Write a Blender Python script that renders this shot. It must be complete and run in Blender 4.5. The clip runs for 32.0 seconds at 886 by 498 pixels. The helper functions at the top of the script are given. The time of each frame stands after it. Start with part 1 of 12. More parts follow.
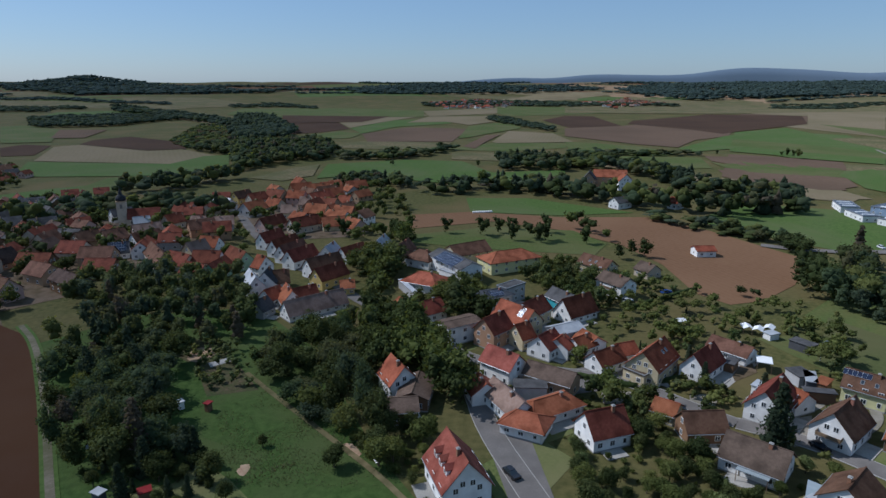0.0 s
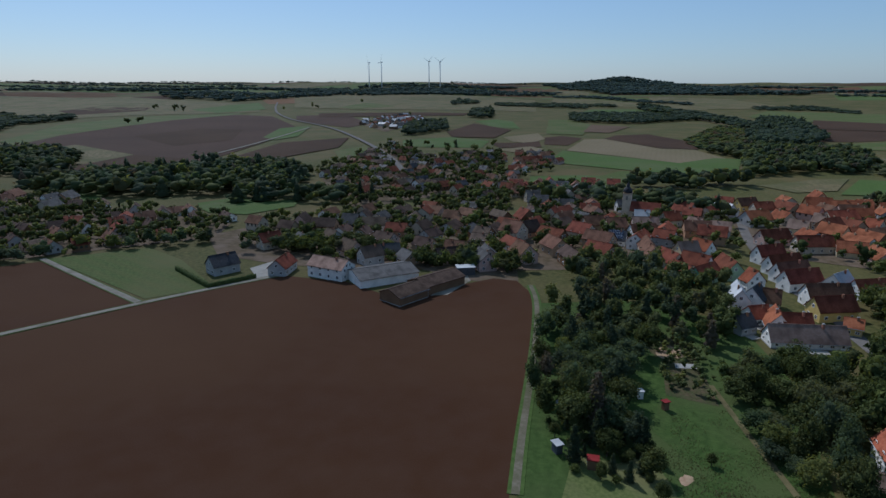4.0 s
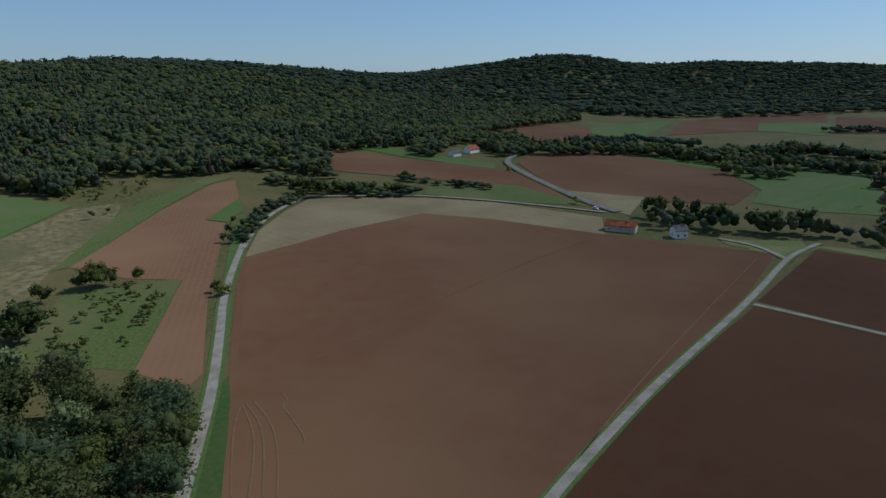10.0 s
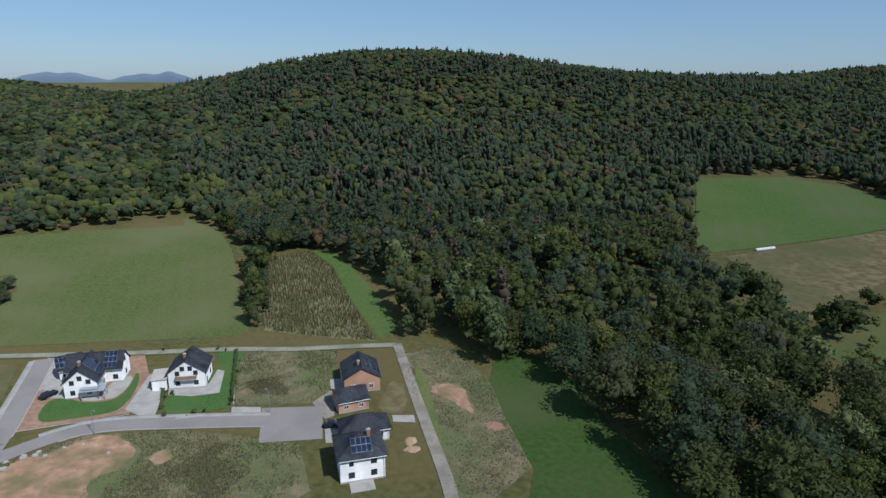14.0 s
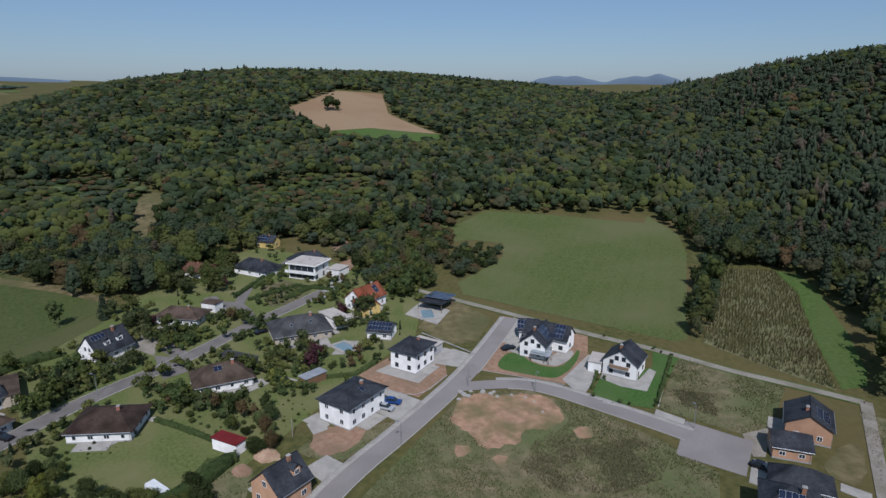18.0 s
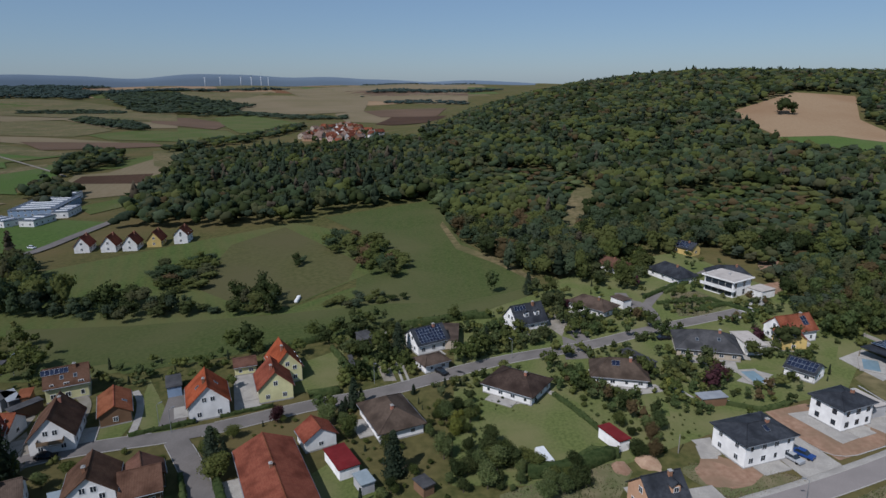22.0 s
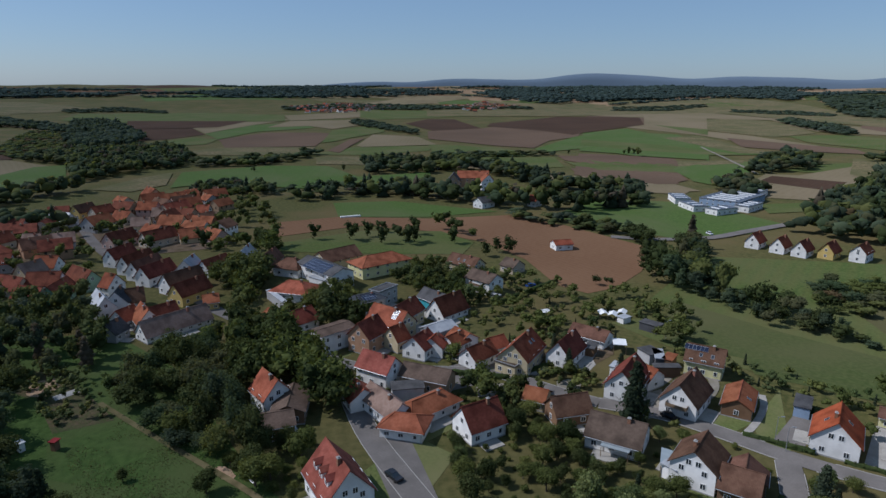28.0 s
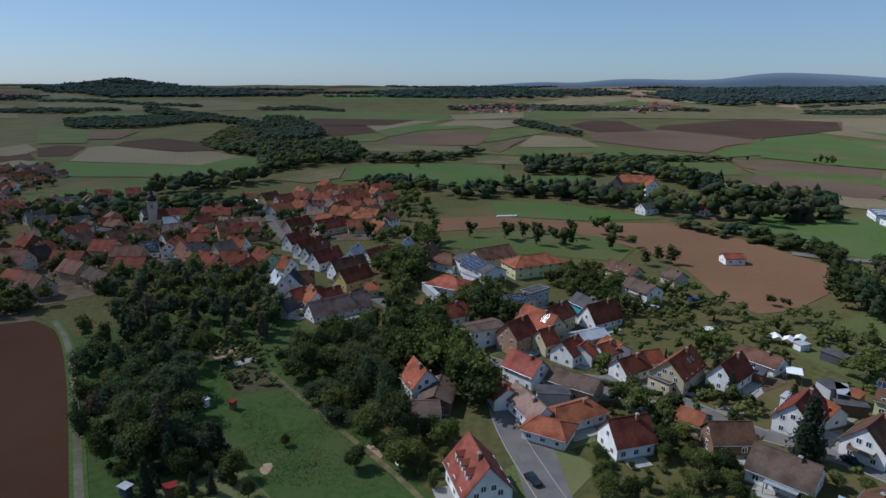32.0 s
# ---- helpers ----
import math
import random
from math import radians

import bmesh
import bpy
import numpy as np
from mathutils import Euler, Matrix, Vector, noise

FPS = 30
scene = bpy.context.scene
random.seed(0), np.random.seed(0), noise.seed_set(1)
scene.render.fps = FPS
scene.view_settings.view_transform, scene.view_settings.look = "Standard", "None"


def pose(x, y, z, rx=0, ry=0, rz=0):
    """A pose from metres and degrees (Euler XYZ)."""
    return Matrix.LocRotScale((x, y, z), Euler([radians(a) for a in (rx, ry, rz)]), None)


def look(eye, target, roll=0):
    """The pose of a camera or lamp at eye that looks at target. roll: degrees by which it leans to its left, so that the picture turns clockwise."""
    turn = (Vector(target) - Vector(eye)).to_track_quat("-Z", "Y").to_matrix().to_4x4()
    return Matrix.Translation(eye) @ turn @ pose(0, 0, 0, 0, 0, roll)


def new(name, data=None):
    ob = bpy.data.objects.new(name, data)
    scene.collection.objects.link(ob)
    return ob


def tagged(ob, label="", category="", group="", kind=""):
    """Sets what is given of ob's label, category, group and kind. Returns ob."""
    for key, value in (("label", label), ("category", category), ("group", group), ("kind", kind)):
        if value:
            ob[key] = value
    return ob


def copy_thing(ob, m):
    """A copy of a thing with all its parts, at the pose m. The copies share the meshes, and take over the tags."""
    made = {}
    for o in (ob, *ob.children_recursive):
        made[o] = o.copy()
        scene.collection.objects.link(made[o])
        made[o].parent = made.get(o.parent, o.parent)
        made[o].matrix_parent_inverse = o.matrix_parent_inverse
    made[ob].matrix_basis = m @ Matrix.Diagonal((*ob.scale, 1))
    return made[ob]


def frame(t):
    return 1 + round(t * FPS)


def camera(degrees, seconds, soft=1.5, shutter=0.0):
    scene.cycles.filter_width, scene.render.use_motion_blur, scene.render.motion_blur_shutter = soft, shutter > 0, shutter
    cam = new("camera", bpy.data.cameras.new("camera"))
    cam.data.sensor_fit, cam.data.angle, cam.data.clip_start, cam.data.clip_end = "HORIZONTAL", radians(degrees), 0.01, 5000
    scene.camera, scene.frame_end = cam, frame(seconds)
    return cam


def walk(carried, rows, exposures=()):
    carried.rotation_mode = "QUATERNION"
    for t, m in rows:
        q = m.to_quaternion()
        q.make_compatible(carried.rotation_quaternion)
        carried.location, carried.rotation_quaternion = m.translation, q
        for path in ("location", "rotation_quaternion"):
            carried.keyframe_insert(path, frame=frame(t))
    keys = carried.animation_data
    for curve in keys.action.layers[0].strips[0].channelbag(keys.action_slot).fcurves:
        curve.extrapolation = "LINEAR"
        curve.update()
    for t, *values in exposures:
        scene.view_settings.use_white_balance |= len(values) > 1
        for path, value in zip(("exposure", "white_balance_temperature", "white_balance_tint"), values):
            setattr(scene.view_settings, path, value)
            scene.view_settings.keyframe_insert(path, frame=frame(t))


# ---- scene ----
cam = camera(71.2, 32.0)
walk(cam, [
    (0.0, pose(0, 0, 77, 74.97, 0.01, 0.00)),
    (0.5, pose(0, 0, 77, 74.97, 0.01, 2.01)),
    (1.0, pose(0, 0, 77, 74.97, -0.01, 7.38)),
    (1.5, pose(0, 0, 77, 74.98, -0.05, 13.64)),
    (2.0, pose(0, 0, 77, 74.98, -0.05, 19.53)),
    (2.5, pose(0, 0, 77, 74.99, -0.03, 24.66)),
    (3.0, pose(0, 0, 77, 74.99, -0.00, 31.08)),
    (3.5, pose(0, 0, 77, 75.01, -0.03, 37.87)),
    (5.5, pose(0, 0, 77, 75.06, -0.10, 66.66)),
    (6.0, pose(0, 0, 77, 75.10, -0.11, 74.85)),
    (6.5, pose(0, 0, 77, 75.10, -0.09, 82.26)),
    (7.0, pose(0, 0, 77, 75.10, -0.06, 90.05)),
    (7.5, pose(0, 0, 77, 75.10, -0.02, 97.55)),
    (8.0, pose(0, 0, 77, 75.11, 0.05, 105.82)),
    (8.5, pose(0, 0, 77, 75.13, 0.17, 113.58)),
    (9.0, pose(0, 0, 77, 75.17, 0.23, 122.22)),
    (9.5, pose(0, 0, 77, 75.20, 0.21, 130.18)),
    (10.0, pose(0, 0, 77, 75.22, 0.13, 138.57)),
    (10.5, pose(0, 0, 77, 75.24, 0.00, 146.51)),
    (11.0, pose(0, 0, 77, 75.24, -0.09, 155.50)),
    (11.5, pose(0, 0, 77, 75.22, -0.18, 164.39)),
    (12.0, pose(0, 0, 77, 75.21, -0.28, 173.96)),
    (12.5, pose(0, 0, 77, 75.20, -0.39, 183.37)),
    (13.0, pose(0, 0, 77, 75.16, -0.45, 193.24)),
    (13.5, pose(0, 0, 77, 75.13, -0.41, 201.87)),
    (14.0, pose(0, 0, 77, 75.12, -0.39, 209.23)),
    (14.5, pose(0, 0, 77, 75.10, -0.38, 215.82)),
    (15.0, pose(0, 0, 77, 75.07, -0.32, 222.34)),
    (15.5, pose(0, 0, 77, 75.05, -0.26, 227.64)),
    (17.5, pose(0, 0, 77, 75.05, -0.25, 246.14)),
    (18.0, pose(0, 0, 77, 75.05, -0.24, 250.86)),
    (18.5, pose(0, 0, 77, 75.05, -0.23, 255.35)),
    (19.0, pose(0, 0, 77, 75.05, -0.15, 260.26)),
    (19.5, pose(0, 0, 77, 75.06, -0.06, 264.91)),
    (20.0, pose(0, 0, 77, 75.07, -0.02, 269.61)),
    (20.5, pose(0, 0, 77, 75.09, 0.02, 274.02)),
    (21.0, pose(0, 0, 77, 75.12, 0.08, 279.04)),
    (21.5, pose(0, 0, 77, 75.15, 0.14, 283.95)),
    (22.0, pose(0, 0, 77, 75.17, 0.18, 289.23)),
    (22.5, pose(0, 0, 77, 75.19, 0.19, 294.22)),
    (23.0, pose(0, 0, 77, 75.22, 0.21, 299.77)),
    (23.5, pose(0, 0, 77, 75.24, 0.22, 304.68)),
    (24.0, pose(0, 0, 77, 75.26, 0.22, 309.52)),
    (24.5, pose(0, 0, 77, 75.28, 0.18, 314.14)),
    (25.0, pose(0, 0, 77, 75.32, 0.16, 319.09)),
    (25.5, pose(0, 0, 77, 75.33, 0.11, 323.41)),
    (27.5, pose(0, 0, 77, 75.31, -0.04, 342.01)),
    (28.0, pose(0, 0, 77, 75.31, -0.15, 347.66)),
    (28.5, pose(0, 0, 77, 75.31, -0.20, 352.49)),
    (29.0, pose(0, 0, 77, 75.31, -0.26, 357.09)),
    (29.5, pose(0, 0, 77, 75.32, -0.29, 359.60)),
    (30.0, pose(0, 0, 77, 75.32, -0.27, 360.85)),
    (30.5, pose(0, 0, 77, 75.32, -0.28, 361.48)),
    (31.0, pose(0, 0, 77, 75.31, -0.28, 361.91)),
    (31.5, pose(0, 0, 77, 75.30, -0.26, 362.14)),
    (32.0, pose(0, 0, 77, 75.30, -0.22, 362.37)),
], exposures=[(0.0, 0.15, 5600, 13), (3.5, 0.12, 5600, 12), (6.0, 0.08, 5700, 10), (8.2, -0.06, 5700, 10), (10.0, 0.02, 5650, 10), (12.0, 0.24, 5700, 10), (13.2, 0.24, 5700, 11), (14.5, 0.08, 5700, 12), (17.5, -0.10, 5750, 15), (20.0, -0.18, 5900, 16), (24.0, -0.18, 5900, 15), (28.0, 0.02, 5750, 15), (32.0, 0.14, 5600, 13)])

# ---- world and sun ----
SUN_AZ, SUN_EL = 74.0, 47.0          # degrees to the left of +y, above the horizon
world = bpy.data.worlds.new("sky")
scene.world = world
world.use_nodes = True
wn = world.node_tree.nodes
sky = wn.new("ShaderNodeTexSky")
sky.sky_type = 'NISHITA'
sky.sun_disc = False
sky.sun_elevation = radians(SUN_EL)
sky.sun_rotation = radians(360 - SUN_AZ)
sky.altitude = 400
sky.air_density, sky.dust_density, sky.ozone_density = 1.0, 0.7, 5.0
haze = wn.new("ShaderNodeMix")          # thin summer haze that evens out the blue
haze.data_type = 'RGBA'
haze.inputs["Factor"].default_value = 0.42
haze.inputs[7].default_value = (2.75, 4.1, 5.05, 1)
world.node_tree.links.new(sky.outputs[0], haze.inputs[6])
world.node_tree.links.new(haze.outputs[2], wn["Background"].inputs[0])
wn["Background"].inputs[1].default_value = 0.085
sun = new("sun", bpy.data.lights.new("sun", 'SUN'))
sun.data.energy, sun.data.angle, sun.data.color = 3.5, radians(0.5), (1.0, 0.965, 0.90)
sun.matrix_world = look((-math.sin(radians(SUN_AZ)) * math.cos(radians(SUN_EL)) * 300,
                         math.cos(radians(SUN_AZ)) * math.cos(radians(SUN_EL)) * 300,
                         math.sin(radians(SUN_EL)) * 300), (0, 0, 0))

# ---- materials ----
MATS = {}


def mat(name, c1, c2=None, c3=None, scale=1.0, big=0.05, rough=0.85, bump=0.0, bump_scale=None, metal=0.0,
        vary=0.0, island=0.0, stripe=None, spec=0.04, detail=5.0, trans=0.0, clods=0.6):
    """A procedural surface: a fine grain of c1 and c2, broad patches of c3, stripes and relief. Sizes are per metre."""
    m = bpy.data.materials.new(name)
    m.use_nodes = True
    nt = m.node_tree
    N, Lk = nt.nodes, nt.links
    b = N["Principled BSDF"]
    b.inputs["Roughness"].default_value = rough
    b.inputs["Metallic"].default_value = metal
    b.inputs["Diffuse Roughness"].default_value = clods if rough >= 0.8 and not metal else 0.0   # soil, turf and stone scatter light back
    b.inputs["Specular IOR Level"].default_value = spec
    c2, tc = c2 or c1, N.new("ShaderNodeTexCoord")

    def noise_tex(sc, det):
        n = N.new("ShaderNodeTexNoise")
        n.inputs["Scale"].default_value = sc
        n.inputs["Detail"].default_value = det
        Lk.new(tc.outputs["Object"], n.inputs["Vector"])
        return n.outputs["Fac"]

    def contrast(src, lo, hi):
        r = N.new("ShaderNodeMapRange")
        r.inputs["From Min"].default_value, r.inputs["From Max"].default_value = lo, hi
        Lk.new(src, r.inputs["Value"])
        return r.outputs["Result"]

    def mix(fac, a, bb, mode='MIX'):
        x = N.new("ShaderNodeMix")
        x.data_type, x.blend_type = 'RGBA', mode
        for val, sock in ((fac, x.inputs["Factor"]), (a, x.inputs[6]), (bb, x.inputs[7])):
            if isinstance(val, (tuple, list)):
                sock.default_value = (*val, 1)
            elif isinstance(val, (int, float)):
                sock.default_value = val
            else:
                Lk.new(val, sock)
        return x.outputs[2]

    fine = noise_tex(scale, detail)
    col = mix(contrast(fine, 0.35, 0.65), c1, c2)
    if c3:
        col = mix(contrast(noise_tex(big, 4.0), 0.42, 0.66), col, c3)
    if stripe:
        freq, c4, amount = stripe
        w = N.new("ShaderNodeTexWave")
        w.bands_direction = 'Y'
        w.inputs["Scale"].default_value = freq
        w.inputs["Distortion"].default_value = 1.2
        w.inputs["Detail"].default_value = 3.0
        w.inputs["Detail Scale"].default_value = 0.4
        Lk.new(tc.outputs["Object"], w.inputs["Vector"])
        ml = N.new("ShaderNodeMath")
        ml.operation = 'MULTIPLY'
        ml.inputs[1].default_value = amount
        Lk.new(w.outputs["Fac"], ml.inputs[0])
        col = mix(ml.outputs[0], col, c4)
    if vary or island:
        if island:
            g = N.new("ShaderNodeNewGeometry")
            rnd = g.outputs["Random Per Island"]
        else:
            g = N.new("ShaderNodeObjectInfo")
            rnd = g.outputs["Random"]
        amt = max(vary, island)
        hs = N.new("ShaderNodeHueSaturation")
        r = N.new("ShaderNodeMapRange")
        r.inputs["To Min"].default_value, r.inputs["To Max"].default_value = 1 - amt, 1 + amt
        Lk.new(rnd, r.inputs["Value"])
        Lk.new(r.outputs["Result"], hs.inputs["Value"])
        r2 = N.new("ShaderNodeMapRange")
        r2.inputs["To Min"].default_value, r2.inputs["To Max"].default_value = 0.5 + 0.05 * amt, 0.5 - 0.05 * amt
        Lk.new(rnd, r2.inputs["Value"])
        Lk.new(r2.outputs["Result"], hs.inputs["Hue"])
        Lk.new(col, hs.inputs["Color"])
        col = hs.outputs["Color"]
    Lk.new(col, b.inputs["Base Color"])
    if bump:
        bp = N.new("ShaderNodeBump")
        bp.inputs["Strength"].default_value = 1.0
        bp.inputs["Distance"].default_value = bump
        Lk.new(noise_tex(bump_scale, 3.0) if bump_scale else fine, bp.inputs["Height"])
        Lk.new(bp.outputs["Normal"], b.inputs["Normal"])
    if trans:
        tl, mx = N.new("ShaderNodeBsdfTranslucent"), N.new("ShaderNodeMixShader")
        mx.inputs[0].default_value = trans
        Lk.new(mix(1.0, col, (1.0, 0.9, 0.5), 'MULTIPLY'), tl.inputs["Color"])
        Lk.new(b.outputs[0], mx.inputs[1])
        Lk.new(tl.outputs[0], mx.inputs[2])
        Lk.new(mx.outputs[0], N["Material Output"].inputs["Surface"])
    MATS[name] = m
    return m


def roof_mat(name, c1, c2, rough=0.75, course=0.34):
    """Roof tiles: courses along the slope, joints across, and blotches of weathering."""
    m = mat(name, c1, c2, tuple(v * 0.62 for v in c1), scale=1.6, big=0.28, rough=rough, vary=0.14)
    N, Lk = m.node_tree.nodes, m.node_tree.links
    b = N["Principled BSDF"]
    tc = N.new("ShaderNodeTexCoord")
    hs = []
    for d, f in (('Z', 1.0), ('X', 1.0)):
        w = N.new("ShaderNodeTexWave")
        w.wave_profile = 'SAW' if d == 'Z' else 'SIN'
        w.bands_direction = d
        w.inputs["Scale"].default_value = 0.314 / (course * (0.6 if d == 'Z' else 0.8))
        w.inputs["Distortion"].default_value = 0.0
        Lk.new(tc.outputs["Object"], w.inputs["Vector"])
        hs.append(w.outputs["Fac"])
    ad = N.new("ShaderNodeMath")
    ad.operation = 'ADD'
    Lk.new(hs[0], ad.inputs[0])
    Lk.new(hs[1], ad.inputs[1])
    bp = N.new("ShaderNodeBump")
    bp.inputs["Strength"].default_value, bp.inputs["Distance"].default_value = 0.8, 0.03
    Lk.new(ad.outputs[0], bp.inputs["Height"])
    Lk.new(bp.outputs["Normal"], b.inputs["Normal"])
    return m


# ground covers
mat("grass", (0.057, 0.062, 0.021), (0.108, 0.100, 0.037), (0.119, 0.094, 0.041), scale=0.5, big=0.02, bump=0.10, bump_scale=1.5, detail=9.0)
mat("lawn", (0.083, 0.105, 0.033), (0.129, 0.147, 0.050), (0.154, 0.150, 0.066), scale=1.3, big=0.06, bump=0.05, bump_scale=3.0, detail=9.0)
mat("meadow", (0.054, 0.081, 0.022), (0.093, 0.119, 0.036), (0.108, 0.110, 0.045), scale=0.8, big=0.018, bump=0.08, bump_scale=1.2, detail=9.0,
    stripe=(0.05, (0.114, 0.103, 0.039), 0.25))
mat("meadow_bright", (0.056, 0.094, 0.023), (0.087, 0.128, 0.036), (0.096, 0.116, 0.045), scale=0.7, big=0.015, bump=0.06, bump_scale=1.2, detail=9.0,
    stripe=(0.03, (0.068, 0.112, 0.028), 0.3))
mat("meadow_dry", (0.095, 0.081, 0.039), (0.194, 0.155, 0.082), (0.095, 0.094, 0.040), scale=0.3, big=0.02, bump=0.08, bump_scale=1.2, detail=9.0)
mat("rough_grass", (0.104, 0.102, 0.048), (0.198, 0.162, 0.098), (0.106, 0.122, 0.050), scale=0.30, big=0.045, bump=0.12, bump_scale=1.7, detail=12.0)
mat("soil", (0.140, 0.068, 0.036), (0.149, 0.078, 0.043), (0.173, 0.097, 0.052), scale=0.12, big=0.009, bump=0.05, bump_scale=2.3, detail=9.0, spec=0.02, clods=1.0)
mat("meadow_slope", (0.049, 0.068, 0.021), (0.078, 0.095, 0.032), (0.094, 0.095, 0.041), scale=0.8, big=0.016, bump=0.08, bump_scale=1.2, detail=9.0,
    stripe=(0.05, (0.082, 0.084, 0.034), 0.2))
mat("meadow_olive", (0.072, 0.074, 0.028), (0.100, 0.096, 0.040), (0.094, 0.086, 0.040), scale=0.5, big=0.02, bump=0.08, bump_scale=1.2, detail=9.0)
mat("roof_blue_grey", (0.085, 0.105, 0.140), (0.105, 0.128, 0.165), (0.120, 0.140, 0.172), scale=0.8, big=0.1, rough=0.6)
mat("meadow_pale", (0.065, 0.088, 0.025), (0.099, 0.120, 0.041), (0.116, 0.121, 0.053), scale=0.8, big=0.016, bump=0.08, bump_scale=1.2, detail=9.0,
    stripe=(0.05, (0.126, 0.130, 0.056), 0.12))
mat("meadow_creek", (0.036, 0.066, 0.016), (0.056, 0.088, 0.024), (0.064, 0.084, 0.030), scale=0.7, big=0.03, bump=0.06, bump_scale=1.2, detail=9.0)
mat("lawn_new", (0.042, 0.092, 0.022), (0.066, 0.124, 0.034), (0.074, 0.118, 0.038), scale=1.3, big=0.1, bump=0.04, bump_scale=3.0, detail=9.0)
mat("soil_fresh", (0.061, 0.028, 0.015), (0.066, 0.033, 0.020), (0.078, 0.040, 0.022), scale=0.12, big=0.008, bump=0.05, bump_scale=2.3, detail=9.0, spec=0.02)
mat("wheel_soil", (0.133, 0.083, 0.047), (0.160, 0.103, 0.060), rough=1.0, spec=0.0)
mat("meadow_dark", (0.039, 0.069, 0.017), (0.062, 0.101, 0.026), (0.069, 0.091, 0.030), scale=0.6, big=0.04, bump=0.1, bump_scale=1.5, detail=9.0)
mat("soil_red", (0.149, 0.081, 0.044), (0.171, 0.095, 0.054), (0.194, 0.111, 0.063), scale=0.5, big=0.012, bump=0.05, bump_scale=2.0,
    stripe=(0.12, (0.203, 0.121, 0.070), 0.25), spec=0.02)
mat("soil_light", (0.248, 0.169, 0.101), (0.287, 0.201, 0.123), (0.226, 0.141, 0.081), scale=0.4, big=0.012, bump=0.05, bump_scale=2.0,
    stripe=(0.10, (0.309, 0.226, 0.136), 0.25), spec=0.02)
mat("soil_maroon", (0.074, 0.046, 0.034), (0.090, 0.056, 0.042), (0.066, 0.042, 0.032), scale=0.2, big=0.006, spec=0.02, stripe=(0.06, (0.096, 0.062, 0.046), 0.25))
# most distant woods: blue-green, with distance haze painted into the leaf colour
mat("wood_distant_haze", (0.060, 0.088, 0.076), (0.074, 0.104, 0.092), (0.068, 0.096, 0.086), scale=0.01, big=0.003, rough=0.9, island=0.06, detail=3.0, trans=0.3)
mat("soil_plain", (0.118, 0.078, 0.052), (0.140, 0.094, 0.064), (0.100, 0.068, 0.046), scale=0.3, big=0.006, spec=0.02, stripe=(0.06, (0.150, 0.104, 0.072), 0.25))
mat("soil_tan", (0.172, 0.136, 0.082), (0.200, 0.160, 0.100), (0.150, 0.126, 0.070), scale=0.3, big=0.006, spec=0.02, stripe=(0.06, (0.212, 0.168, 0.108), 0.25))
mat("soil_dark", (0.060, 0.036, 0.024), (0.078, 0.048, 0.032), (0.055, 0.034, 0.023), scale=0.3, big=0.01, spec=0.02, stripe=(0.08, (0.085, 0.055, 0.036), 0.25))
mat("stubble", (0.184, 0.146, 0.078), (0.217, 0.176, 0.101), (0.148, 0.112, 0.064), scale=0.6, big=0.02, bump=0.05, bump_scale=3.0,
    stripe=(0.045, (0.217, 0.179, 0.105), 0.2))
mat("earth", (0.319, 0.202, 0.130), (0.460, 0.322, 0.221), (0.283, 0.211, 0.127), scale=0.7, big=0.12, bump=0.15, bump_scale=1.2)
mat("earth_weedy", (0.241, 0.151, 0.093), (0.386, 0.242, 0.156), (0.157, 0.131, 0.064), scale=0.45, big=0.14, bump=0.15, bump_scale=1.2, detail=9.0)
mat("earth_red", (0.236, 0.140, 0.092), (0.320, 0.208, 0.142), (0.210, 0.142, 0.092), scale=0.7, big=0.12, bump=0.15, bump_scale=1.2)
mat("maize", (0.117, 0.129, 0.058), (0.235, 0.214, 0.118), (0.165, 0.152, 0.079), scale=1.6, big=0.05, bump=0.3, bump_scale=1.4, stripe=(0.25, (0.080, 0.088, 0.032), 0.25), detail=9.0)
mat("garden_bed", (0.064, 0.072, 0.028), (0.115, 0.085, 0.050), (0.050, 0.066, 0.024), scale=0.5, big=0.16, bump=0.2, bump_scale=1.0, stripe=(0.35, (0.095, 0.066, 0.044), 0.3))
mat("yard_ground", (0.080, 0.060, 0.033), (0.130, 0.093, 0.058), (0.157, 0.115, 0.085), scale=0.35, big=0.09, bump=0.08, bump_scale=1.5, detail=8.0)
# hard surfaces
mat("asphalt", (0.160, 0.145, 0.132), (0.186, 0.168, 0.154), (0.136, 0.123, 0.112), scale=3.0, big=0.15, rough=0.9, bump=0.01)
mat("asphalt_new", (0.222, 0.198, 0.184), (0.252, 0.226, 0.212), (0.204, 0.184, 0.172), scale=4.0, big=0.1, rough=0.9, bump=0.01)
mat("gravel", (0.230, 0.204, 0.168), (0.289, 0.259, 0.219), (0.183, 0.166, 0.125), scale=2.0, big=0.2, rough=0.95, bump=0.05)
mat("dirt", (0.150, 0.130, 0.090), (0.200, 0.175, 0.130), (0.110, 0.105, 0.060), scale=1.5, big=0.2, rough=0.95, bump=0.05)
mat("paving", (0.312, 0.292, 0.260), (0.379, 0.358, 0.319), (0.280, 0.261, 0.235), scale=3.0, big=0.3, rough=0.9, bump=0.02)
mat("kerb_stone", (0.306, 0.290, 0.262), (0.365, 0.344, 0.316), scale=2.5, rough=0.9)
mat("concrete", (0.33, 0.32, 0.30), (0.40, 0.39, 0.37), (0.27, 0.26, 0.245), scale=1.5, big=0.2, rough=0.9)
